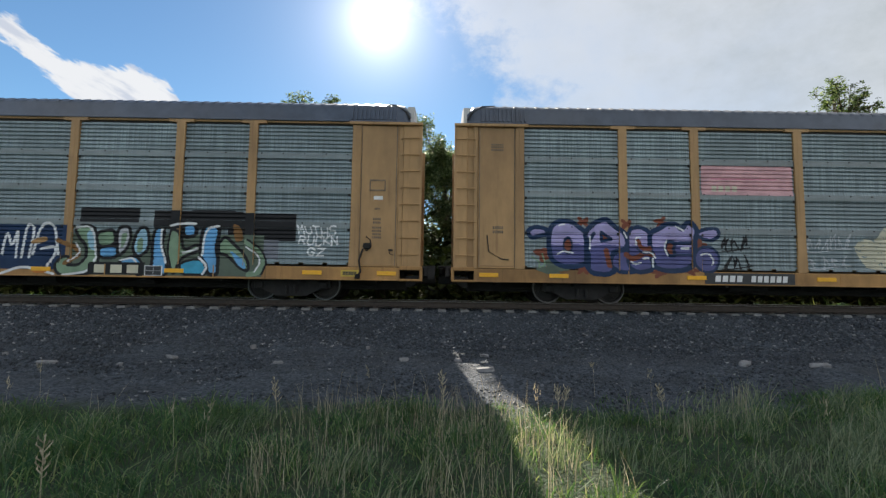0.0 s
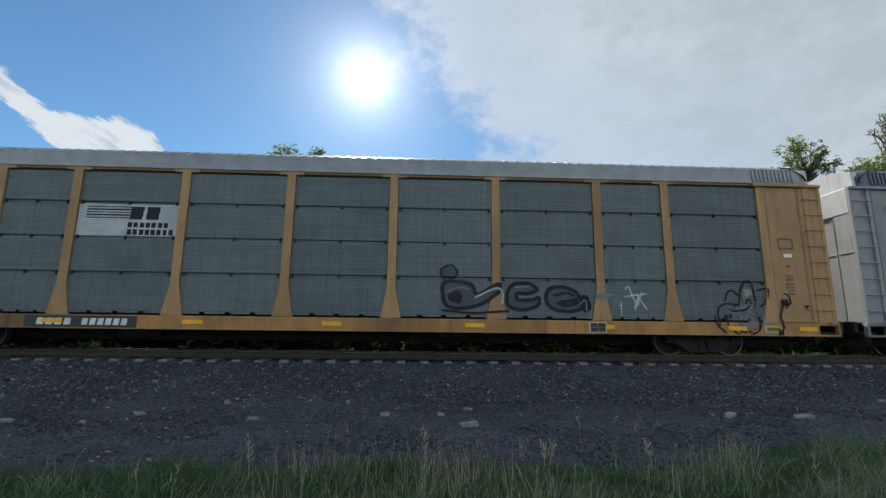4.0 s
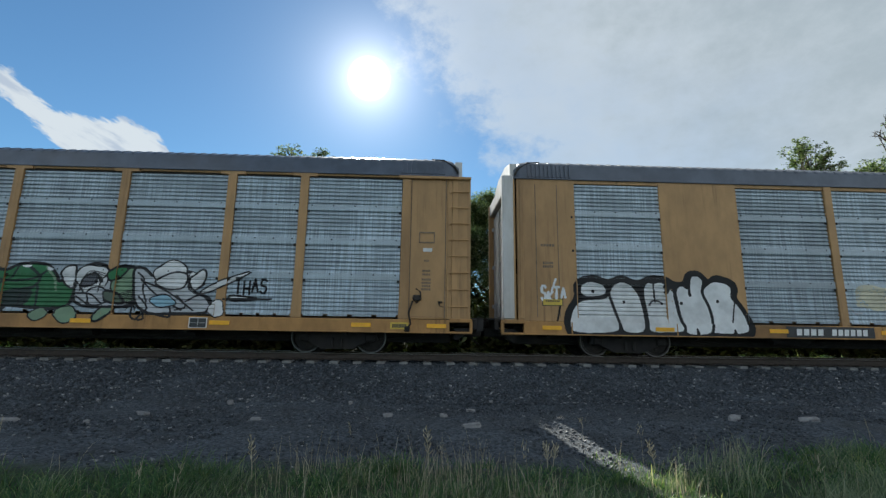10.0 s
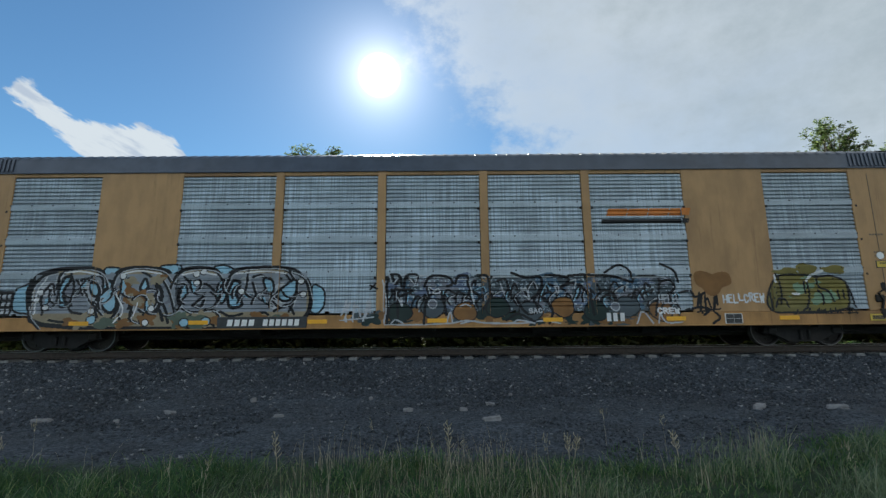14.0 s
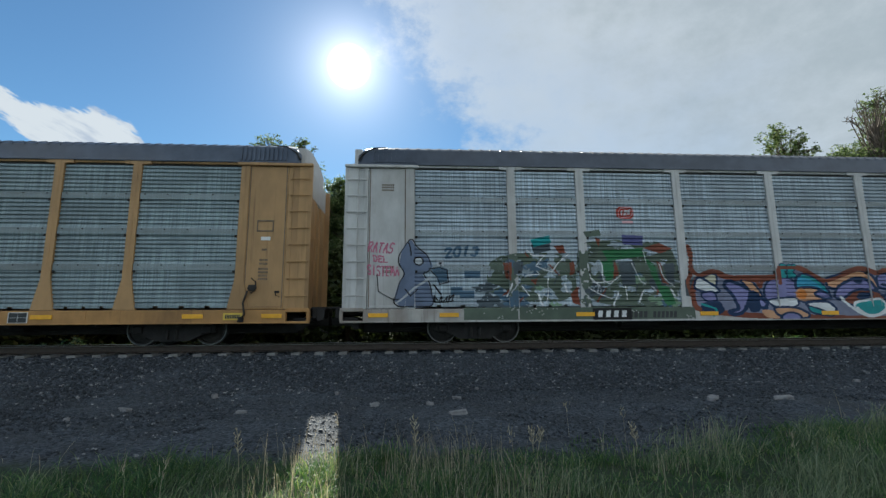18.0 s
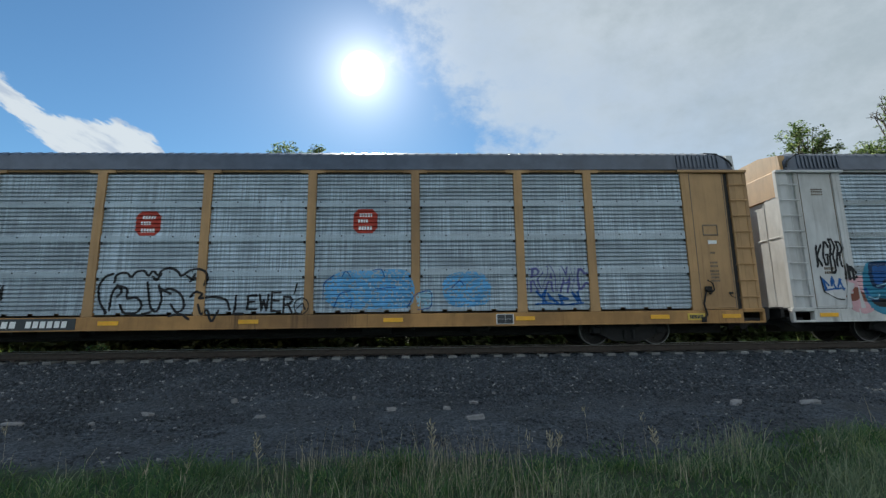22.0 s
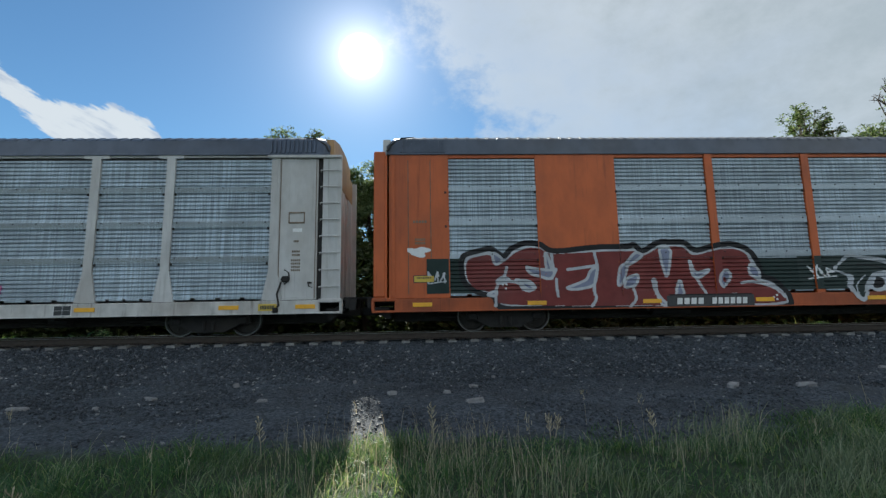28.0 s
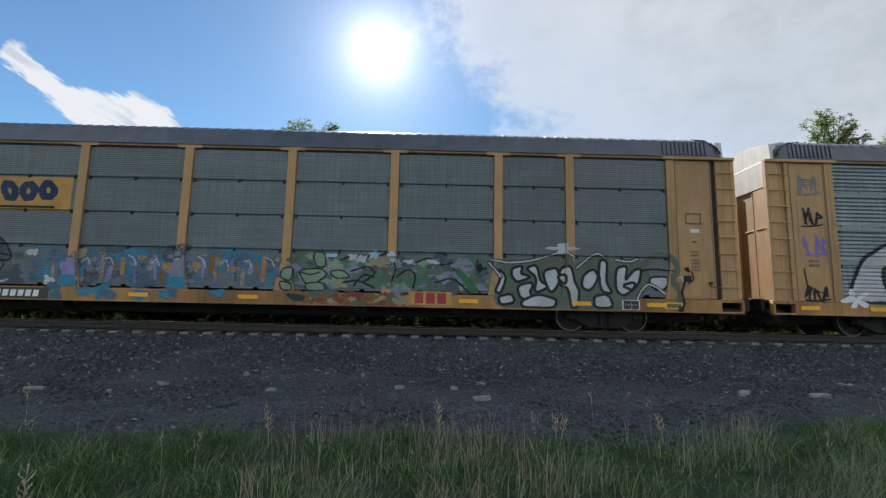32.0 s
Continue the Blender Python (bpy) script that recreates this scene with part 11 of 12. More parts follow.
for q in ([(-3.98, 1.94), (-3.22, 1.99), (-2.79, 1.97)], [(-1.23, 1.56), (-1.26, 1.84), (-0.99, 1.99), (0.7, 1.97)], [(1.04, 1.53), (1.09, 1.81), (1.4, 1.93), (2.64, 1.89), (2.97, 1.66), (2.94, 1.27)], [(-1.99, 1.96), (-1.72, 1.94)], [(-1.84, 1.11), (-1.57, 0.81)], [(-0.78, 1.25), (-0.32, 1.17), (-0.02, 1.09)]):
    s.curve(q, 0.02, "pale_blue")
s.lay("graffiti", "violet and turquoise block graffiti on red")
s = Spray(K, 4.3, 12.6, 0.6, 2.5, 44).still()
for q in ((4, 1.92), (4.64, 1.85), (4.63, 1.43), (4.84, 1.12), (4.5, 0.87)):
    s.blob(*q, 0.2, 0.1, "rust", 0.3, 2)
s.blob(5.45, 1.38, 0.28, 0.3, "plum", 0.3).blob(8.55, 1.5, 0.4, 0.3, "plum", 0.3).blob(12.0, 1.4, 0.25, 0.3, "plum", 0.3)
s.word("SEW", 5.6, 8.4, 0.6, 2.2, 0.22, "blue", "silver", 0.05, gap=-0.08, jig=0.04).word("SEW", 8.85, 11.95, 0.6, 2.2, 0.23, "navy", "silver", 0.05, gap=-0.08, jig=0.04)
s.word("40", 7.95, 8.2, 0.75, 0.9, 0.016, "silver").word("40", 11.5, 11.75, 0.75, 0.9, 0.016, "silver").tag(12.2, 12.4, 1.5, 1.9, "black", 1, 0.03, 2).lay("graffiti", "two blue letter pieces with pale rims")
s = Spray(K, -7.05, -4.5, 3.1, 3.9, 45)
s.rect(-7.0, -4.55, 3.14, 3.84, "silver").line([(-6.85, 3.6), (-6.3, 3.6)], 0.045, "black").line([(-6.2, 3.5), (-6.0, 3.72), (-5.75, 3.7), (-5.85, 3.58), (-6.1, 3.55)], 0.045, "black").line([(-5.7, 3.7), (-5.6, 3.5), (-5.4, 3.66), (-5.3, 3.48), (-5.0, 3.7)], 0.045, "black").poly([(-6.3, 3.45), (-6.05, 3.75), (-5.7, 3.75), (-5.75, 3.62), (-6.05, 3.6), (-6.15, 3.45)], "black").poly([(-5.75, 3.55), (-5.6, 3.45), (-5.4, 3.65), (-5.3, 3.45), (-5.0, 3.7), (-5.3, 3.55)], "black")
for i in range(3):
    s.rect(-5.3 - 0.08 * i, -4.7 - 0.04 * i, 3.47 + 0.09 * i, 3.51 + 0.09 * i, "black")
s.blocks(-6.8, -4.8, 3.2, 3.28, 24, "grey").lay("emblem_panel", "pale emblem panel with black strokes")

s = Spray(L, -2.5, 5.5, 0.6, 2.8, 46).still()
s.shape([(-2.25, 0.65), (-2.05, 1.14), (-1.82, 1.44), (-1.89, 1.82), (-1.56, 2.05), (-1.47, 2.35), (-1.13, 2.5), (-0.91, 2.61), (-0.61, 2.5), (-0.29, 2.3), (-0.08, 2.58), (0.15, 2.54), (0.38, 2.34), (0.91, 2.41), (1.29, 2.57), (1.52, 2.33), (2.13, 2.38), (2.47, 2.59), (2.74, 2.4), (3.44, 2.4), (3.67, 2.49), (3.9, 2.24), (4.28, 2.11), (4.59, 1.85), (4.71, 1.31), (4.89, 1.08), (5.11, 0.57)], "pink", "plum", 0.03)
for q in ((-2.1, 1.4), (-1.67, 2.15), (4.13, 2.24), (4.86, 1.31)):
    s.blob(*q, 0.16, 0.13, "pink", 0.1, 3, "plum", 0.03)
GR, TE, BO = "slate", "teal", "bottle"
s.shape([(-1.7, 1.44), (-1.61, 1.74), (-1.29, 1.89), (-1.2, 2.27), (-0.9, 2.43), (-0.53, 2.42), (-0.29, 2.14), (0.32, 2.14), (0.46, 2.39), (0.91, 2.41), (1.15, 2.1), (1.68, 2.13), (1.83, 2.38), (2.75, 2.31), (2.97, 2.43), (3.36, 2.4), (3.51, 1.93), (4.13, 1.9), (4.36, 1.77), (4.51, 1.46), (4.4, 1.16), (4.2, 0.93), (4.4, 0.85), (4.2, 0.58), (-1.52, 0.65), (-1.45, 0.99), (-1.66, 1.21)], TE, BO, 0.07)
for q in ([(-0.96, 2), (-0.92, 2.24), (-0.63, 2.36), (-0.36, 2.19), (-0.33, 1.99)], [(-1.11, 0.69), (-1.05, 1.06), (-1.17, 1.28), (-1.2, 1.84), (-1, 1.93), (-0.2, 1.93), (-0.12, 1.05), (-0.25, 0.63)], [(-0.13, 2.11), (0.32, 2.11), (0.34, 1.65), (0.16, 1.5), (-0.04, 1.58), (-0.12, 1.88)], [(0.46, 1.5), (0.5, 2.11), (0.69, 2.34), (0.95, 2.26), (1.08, 1.87), (1.03, 1.04), (0.73, 1.01)], [(1.23, 2.03), (1.61, 2.1), (1.66, 1.64), (1.55, 1.34), (1.36, 1.49)]):
    s.shape(q, GR, BO, 0.045)
for q in ([(1.77, 1.71), (1.83, 2.13), (2.21, 2.34), (2.59, 2.17), (2.72, 1.63), (2.61, 1.33), (2.14, 1.79), (2.01, 1.18), (1.73, 1.26)], [(2.78, 1.63), (2.82, 2.17), (3.13, 2.37), (3.39, 2.17), (3.45, 1.7), (3.37, 1.02), (3.06, 1.25)], [(3.51, 1.85), (4.1, 1.85), (4.13, 1.31), (4, 1.16), (3.67, 1.47)], [(4.16, 1.7), (4.36, 1.69), (4.46, 1.43), (4.35, 1.19), (4.16, 1.13)], [(-1.57, 1.51), (-1.46, 1.74), (-1.29, 1.82), (-1.26, 1.28), (-1.44, 1.29)]):
    s.shape(q, GR, BO, 0.045)
for q in ([(-0.14, 0.63), (-0.01, 0.97), (0.2, 1.35), (0.51, 1.04), (0.38, 0.62)], [(0.52, 0.62), (0.66, 0.97), (1.56, 1), (1.79, 0.8), (1.57, 0.61)], [(2.02, 0.61), (2.16, 0.95), (2.84, 0.94), (2.77, 0.6)], [(3.07, 0.6), (3.25, 0.94), (4.2, 0.93), (4.28, 0.63)], [(-1.03, 0.64), (-1.12, 0.91), (-0.23, 0.97), (-0.29, 0.63)], [(-0.03, 1.35), (0.34, 1.5), (0.66, 1.04), (0.06, 1.02)], [(1.33, 1.03), (1.36, 1.49), (1.63, 1.26), (1.86, 1.03)], [(2.54, 1.02), (2.63, 1.48), (3.06, 1.09), (2.76, 0.99)], [(3.67, 1.01), (3.67, 1.47), (4.2, 1.16), (4.2, 1.01)]):
    s.shape(q, GR)
for q in ([(-0.63, 1.69), (-0.39, 1.11), (-0.72, 1.11)], [(1.13, 1.8), (1.38, 1.06), (1.02, 1.04)], [(2.34, 1.66), (2.58, 1.05), (2.22, 1.06)], [(3.52, 1.78), (3.76, 1.04), (3.37, 1.05)]):
    s.poly(q, TE, BO, 0.035)
for q in ([(-0.08, 1.58), (0.19, 1.57), (-0.02, 1.2)], [(0.28, 1.23), (0.51, 1.12), (0.39, 1.01)], [(1.52, 1.34), (1.93, 1.21), (1.71, 1.06)], [(2.73, 1.2), (3.14, 1.32), (2.91, 1.05)], [(3.94, 1.24), (4.2, 1.31), (4.2, 1.08)], [(-1.54, 0.99), (-1.11, 0.64), (-1.33, 0.64)], [(-0.07, 0.63), (0.11, 0.67), (-0.01, 0.9)], [(0.45, 0.62), (0.67, 0.62), (0.55, 0.82)], [(1.72, 0.61), (2.14, 0.61), (1.94, 0.88)], [(2.84, 0.6), (3.22, 0.59), (2.99, 0.87)]):
    s.poly(q, TE, BO, 0.03)
for q in ([(-0.88, 2.04), (-0.82, 2.24), (-0.63, 2.33), (-0.41, 2.19), (-0.34, 1.99)], [(-1.11, 1.89), (-0.2, 1.9), (-0.18, 1.05)], [(0.55, 2.03), (0.69, 2.29), (0.92, 2.26), (1.05, 1.95), (1.02, 1.04), (1.33, 1)], [(1.87, 1.94), (1.98, 2.22), (2.29, 2.31), (2.6, 2.12), (2.69, 1.55)], [(2.83, 1.94), (2.98, 2.25), (3.24, 2.31), (3.42, 2.01), (3.39, 1.47), (3.31, 1.02), (3.67, 0.98)], [(-0.13, 2.08), (0.35, 2.08), (0.4, 1.57)], [(1.23, 2.06), (1.62, 2.07), (1.66, 1.64)], [(3.55, 1.87), (4.1, 1.85), (4.07, 1.31)], [(4.19, 1.7), (4.43, 1.54), (4.43, 1.23)]):
    s.curve(q, 0.026, "silver")
for q in ([(-0.68, 1.63), (-0.75, 1.13)], [(2.3, 1.63), (2.2, 1.1)], [(-1.53, 1.67), (-1.35, 1.82), (-1.26, 1.36)], [(0.23, 0.63), (0.37, 0.89), (0.51, 0.97)], [(1.71, 1.03), (1.86, 0.88), (1.64, 0.66)], [(2.69, 0.6), (2.99, 0.94)], [(4.2, 1.08), (4.35, 0.85), (4.2, 0.63)], [(-0.19, 0.97), (-0.11, 0.63)]):
    s.curve(q, 0.026, "silver")
s.fade(0.03, 1).lay("graffiti", "grey letter graffiti with teal shadows before a pink cloud")

# orange car: dark red letters with white rims on a green-black band
s = Spray(M, -12.6, -1.7, 0.6, 2.7, 47).still()
s.rect(-12.43, -11.0, 1.05, 2.0, "bottle").rect(-3.4, 0.6, 1.02, 1.92, "bottle").tag(-12.4, -11.9, 1.3, 1.7, "silver", 3, 0.02, 3)
MA, SI, BO = "maroon", "silver", "black"
s.shape([(-11.43, 1.35), (-11.48, 1.88), (-11.38, 2.11), (-10.85, 2.23), (-10.63, 2.26), (-10.31, 1.99), (-10.09, 2.25), (-9.71, 2.42), (-9.32, 2.38), (-8.98, 2.13), (-7.94, 2.25), (-6.78, 2.28), (-6.62, 2.34), (-6.43, 2.09), (-5.9, 2.41), (-5.54, 2.39), (-5.18, 2.39), (-4.93, 2.1), (-4.3, 2.28), (-3.83, 2.34), (-3.37, 2.16), (-3.13, 1.77), (-3.1, 1.38), (-2.72, 1.3), (-2.43, 0.99), (-2.34, 0.53), (-4.14, 0.53), (-9.3, 0.61), (-10.5, 0.62), (-10.59, 0.99), (-10.97, 1.04)], SI, BO, 0.09)
s.shape([(-11.33, 1.42), (-11.36, 1.81), (-11.27, 2), (-10.67, 2.12), (-10.57, 1.87), (-10.31, 1.87), (-10.01, 2.14), (-9.63, 2.29), (-9.29, 2.26), (-9.07, 2.08), (-7.94, 2.13), (-7.71, 2.14), (-6.74, 2.16), (-6.52, 2.12), (-6.4, 2), (-5.9, 2.27), (-5.54, 2.27), (-5.22, 2.26), (-5.01, 1.98), (-4.31, 2.16), (-3.84, 2.21), (-3.49, 2.08), (-3.31, 1.77), (-3.34, 1.31), (-2.76, 1.17), (-2.51, 0.91), (-2.49, 0.61), (-10.5, 0.68), (-10.54, 0.96), (-10.82, 1.11), (-11.12, 1.15)], MA)
for q in ([(-10.62, 2.06), (-10.54, 1.79), (-10.31, 1.94), (-10.58, 2.15)], [(-9.17, 2.16), (-9.07, 2), (-8.97, 1.39), (-9.13, 1.47)], [(-9.7, 1.77), (-9.54, 1.7), (-9.01, 1.62), (-8.86, 1.69), (-9.03, 1.39), (-9.31, 1.47), (-9.62, 1.58)], [(-9.91, 1.33), (-9.69, 1.32), (-9.46, 1.17), (-9.61, 1.09), (-9.79, 1.13)], [(-10.55, 1.34), (-10.37, 1.48), (-10.14, 1.41), (-10.37, 1.29)], [(-8.62, 1.15), (-8.39, 1.23), (-8.01, 1.37), (-7.94, 1.6), (-7.71, 1.75), (-7.78, 1.37), (-7.86, 1.19), (-8.39, 1.11)], [(-7.18, 1.18), (-7.09, 1.74), (-6.83, 1.82), (-7.02, 1.28)]):
    s.shape(q, "slate", SI, 0.045)
for q in ([(-7.02, 1.13), (-6.87, 1.43), (-6.56, 1.51), (-6.64, 1.2)], [(-6.94, 1.74), (-6.63, 2.13), (-6.4, 2.04), (-6.71, 1.82)], [(-5.93, 2.24), (-5.59, 2.24), (-5.66, 1.8), (-5.77, 1.37), (-5.88, 1.8)], [(-6.19, 1.35), (-6.1, 1.35), (-6.08, 0.89), (-5.81, 0.61), (-6.04, 0.66)], [(-5.58, 0.88), (-5.4, 1.41), (-5.32, 0.88)], [(-5.09, 1.95), (-4.99, 1.48), (-4.48, 1.63), (-4.88, 1.36), (-5.06, 1.48)], [(-4.26, 1.47), (-4.06, 1.62), (-3.92, 1.44), (-4.19, 1.09), (-4.3, 1.24)], [(-3.41, 1.46), (-3.39, 1.77), (-3.14, 1.61), (-3.12, 1.33)], [(-10.81, 0.99), (-10.52, 1.11), (-10.54, 0.96)]):
    s.shape(q, "slate", SI, 0.045)
for q in ([(-10.23, 1.74), (-10.3, 1.48), (-10.52, 1.26), (-10.58, 0.69)], [(-10.37, 1.38), (-9.91, 1.33), (-9.61, 1.09), (-9.43, 1.17), (-9.61, 1.37), (-9.99, 1.4)], [(-8.98, 2.08), (-8.95, 1.62)], [(-8.88, 1.39), (-8.85, 0.93)], [(-8.55, 1.66), (-7.78, 1.75)], [(-7.78, 2.14), (-7.71, 1.68), (-7.86, 1.14), (-7.79, 0.84), (-7.94, 0.65)], [(-6.72, 1.13), (-6.69, 0.82), (-6.88, 0.63)], [(-4.95, 1.41), (-4.73, 1.02), (-4.67, 0.79)], [(-3.65, 1.23), (-3.34, 1.27), (-2.73, 1.11), (-2.52, 0.83)], [(-4.28, 0.86), (-3.89, 0.93), (-3.59, 0.85), (-3.45, 0.58)]):
    s.curve(q, 0.04, SI)
s.blob(*(-4.15, 1.32), 0.07, 0.07, MA, 0).rect((-5.78, 0.73)[0], (-3.45, 0.7)[0], 0.66, 0.94, "black")
for k in (0, 1):
    s.blocks((-5.66, 0.73)[0] + k * 1.08, (-5.66, 0.73)[0] + k * 1.08 + 0.95, 0.70, 0.90, 4 + 2 * k, "silver", 0.3)
for q in ((-10.35, 1.26), (-10.27, 1.16), (-10.25, 1.27), (-2.84, 0.81), (-2.75, 0.87), (-2.75, 0.76)):
    s.blob(*q, 0.03, 0.03, "white", 0)
s.lay("graffiti", "dark red letters with silver rims over a green-black band")
s = Spray(M, -12.95, -12.0, 2.0, 2.45, 48)
s.blob(-12.65, 2.2, 0.3, 0.13, "white", 0.25, 3).lay("tag", "small white paint mark")
s = Spray(M, -2.2, 12.3, 0.6, 2.95, 49).still()
s.rect(-2.0, 2.2, 1.02, 1.95, "bottle").rect(10.6, 12.1, 1.05, 1.95, "bottle").tag(-1.7, -0.9, 1.3, 1.7, "white", 3, 0.025, 5)
W, SI, MA = "white", "silver", "maroon"
s.shape([(-1, 1.58), (-0.79, 1.7), (-0.52, 2), (-0.13, 1.92), (0.63, 1.84), (0.96, 1.61), (0.98, 1.41), (0.76, 1.38), (0.54, 1.23), (0.54, 1.01), (0.2, 0.93), (-0.04, 1.09), (-0.22, 0.64), (-0.46, 0.79), (-0.61, 1.09), (-0.53, 1.39)], "silver", "silver", 0.03)
s.shape([(-0.92, 1.58), (-0.64, 1.78), (-0.46, 1.93), (-0.12, 1.85), (0.49, 1.76), (0.78, 1.56), (0.44, 1.51), (0.14, 1.46), (-0.12, 1.09), (-0.27, 0.71), (-0.48, 1.02), (-0.37, 1.39), (-0.68, 1.47)], "bottle").shape([(0.17, 1.2), (0.3, 1.39), (0.51, 1.23), (0.41, 1.05), (0.12, 1.01)], "black").curve([(-0.07, 1.39), (-0.35, 1.16), (-0.39, 0.86)], 0.02, SI).curve([(-0.26, 1.7), (0.27, 1.66), (0.75, 1.46)], 0.02, "black").curve([(0.57, 1.69), (0.85, 1.53), (0.71, 1.38)], 0.025, "black")
HL = "black"
s.shape([(1.75, 2.06), (1.9, 2.14), (1.96, 2.29), (2.2, 2.1), (2.47, 2.01), (2.85, 2.28), (3.25, 2.37), (3.57, 2.12), (4.1, 2.3), (4.54, 2.66), (4.67, 2.42), (4.87, 2.14), (6.4, 2.13), (6.55, 2.41), (6.74, 2.19), (7.09, 2.24), (7.47, 2.52), (7.93, 2.58), (8.24, 2.39), (8.52, 2.12), (8.86, 2.35), (9.32, 2.62), (9.71, 2.46), (9.86, 2.22), (10.25, 2.26), (10.83, 2.37), (10.74, 1.9), (11.16, 1.59), (10.62, 1.1), (10.92, 0.6), (10.85, 0.53), (2.18, 0.58), (2.13, 1.19), (1.98, 1.19)], SI, HL, 0.08)
s.shape([(2.18, 1.9), (2.45, 1.85), (2.86, 2.13), (3.26, 2.23), (3.58, 2), (4.18, 2.15), (4.48, 2.3), (4.6, 2.08), (6.41, 2), (6.74, 2.06), (7.17, 2.09), (7.55, 2.37), (7.93, 2.42), (8.21, 2.23), (8.48, 1.95), (8.86, 2.15), (9.32, 2.46), (9.63, 2.3), (9.86, 2.06), (10.32, 2.14), (10.63, 2.21), (10.52, 1.83), (10.32, 1.11), (10.7, 0.56), (2.55, 0.61), (2.43, 1.21), (2.33, 1.52)], MA)
s.shape([(1.86, 2.06), (2.11, 1.95), (2.25, 1.52), (2.41, 1.44), (2.28, 1.18), (2.02, 1.22)], "slate", SI, 0.045).shape([(2.13, 1.14), (2.42, 1.29), (2.4, 0.99), (2.58, 0.64), (2.17, 0.64)], "slate", SI, 0.045)
s.curve([(3.35, 2.05), (3.66, 1.97), (3.81, 1.5), (3.88, 2.04)], 0.035, SI).blob(*(3.33, 1.23), 0.17, 0.17, "slate", 0, 3, SI, 0.05).curve([(3.42, 1.05), (3.87, 1.08), (3.55, 1.35)], 0.04, SI).shape([(3.65, 0.97), (4.02, 1.05), (4.08, 1.35), (4.23, 0.62), (3.69, 0.63)], "slate", SI, 0.045)
s.shape([(4.53, 2.19), (4.7, 1.96), (4.78, 1.5), (5.06, 1.46), (5.36, 1.52), (5.31, 1.11), (4.92, 1.27), (4.65, 1.12), (4.63, 1.5)], "slate", SI, 0.045).shape([(5.89, 1.48), (6.28, 1.48), (6.57, 1.79), (6.63, 2.09), (6.75, 1.78), (6.76, 1.48), (7.01, 1.5), (6.97, 1.14), (6.59, 1.25), (6.14, 1.1), (5.91, 1.03)], "slate", SI, 0.045).line([(6.59, 1.1), (6.61, 0.72), (6.43, 0.63)], 0.05, SI)
s.curve([(7.62, 1.47), (7.54, 0.98), (7.81, 0.93), (7.88, 1.16), (7.58, 1.16), (7.72, 1.44)], 0.05, SI).shape([(8.32, 2.08), (8.52, 1.95), (8.48, 1.61), (8.71, 1.46), (8.9, 1.3), (8.64, 1.31), (8.41, 1.34), (8.11, 1.31), (8.38, 1.54)], "slate", SI, 0.045).curve([(8.64, 1.31), (8.84, 1.08), (8.73, 0.62)], 0.045, SI).shape([(8.94, 1.46), (9.1, 1.3), (9.48, 1.07), (9.63, 0.84), (9.41, 0.81), (9.1, 1.07)], "slate", SI, 0.045)
s.line([(8.86, 1.69), (9.02, 1.3)], 0.035, SI).curve([(10.32, 1.06), (9.63, 1.33), (9.48, 1.57), (9.6, 1.68), (9.66, 1.48)], 0.04, SI)
for q in ([(10.71, 1.75), (10.43, 1.14)], [(10.86, 1.78), (10.55, 1.1)], [(11.01, 1.67), (10.62, 1.1)], [(10.68, 1.82), (10.4, 1.29)]):
    s.curve(q, 0.03, SI)
s.curve([(10.24, 1.11), (10.62, 0.98), (10.85, 0.6)], 0.05, SI)
for q in ([(3.08, 2.05), (3.14, 1.85)], [(4.95, 2.03), (4.97, 1.92)], [(5.79, 2.02), (5.82, 1.79)], [(7.59, 2.43), (7.71, 2.16)], [(7.81, 2.39), (7.78, 2.11)], [(9.32, 2.38), (9.35, 2.07)], [(9.91, 2.06), (10, 1.6), (10.06, 1.91)], [(10.37, 2.09), (10.37, 1.87)], [(3.22, 2.16), (3.26, 1.97)]):
    s.curve(q, 0.03, SI)
s.word("BSS", (7.25, 1.93)[0], (7.79, 1.93)[0], 1.85, 2.05, 0.014, "rose", jig=0.03).word("BEXRO", (7.18, 1.63)[0], (7.98, 1.62)[0], 1.6, 1.8, 0.014, "rose", jig=0.03)
s.rect((4.52, 0.82)[0], (5.09, 0.81)[0], 0.62, 0.96, "navy").blocks((4.55, 0.82)[0], (5.03, 0.81)[0], 0.68, 0.90, 3, "silver")
s.tag(11.3, 12.0, 1.35, 1.6, "white", 3, 0.03, 4).lay("graffiti", "dark red letters with silver rims and a black bird-head shape")
for car, x in ((F, 12.95), (G, 12.95)):
    Spray(car, 12.8, 13.45, 2.45, 2.95, 57).word("TRI", x, x + 0.42, 2.56, 2.80, 0.032, "peach").fade(0.3, 1).lay("marking", "faded white letters")
s = Spray(M, 12.7, 13.4, 2.2, 3.1, 50)
s.blob(13.0, 2.8, 0.27, 0.14, "white", 0.3, 4).blob(13.08, 2.9, 0.1, 0.14, "white", 0.2).word("TRI", 12.78, 13.25, 2.33, 2.55, 0.03, "rose").lay("tag", "white paint mark above pale blocks")

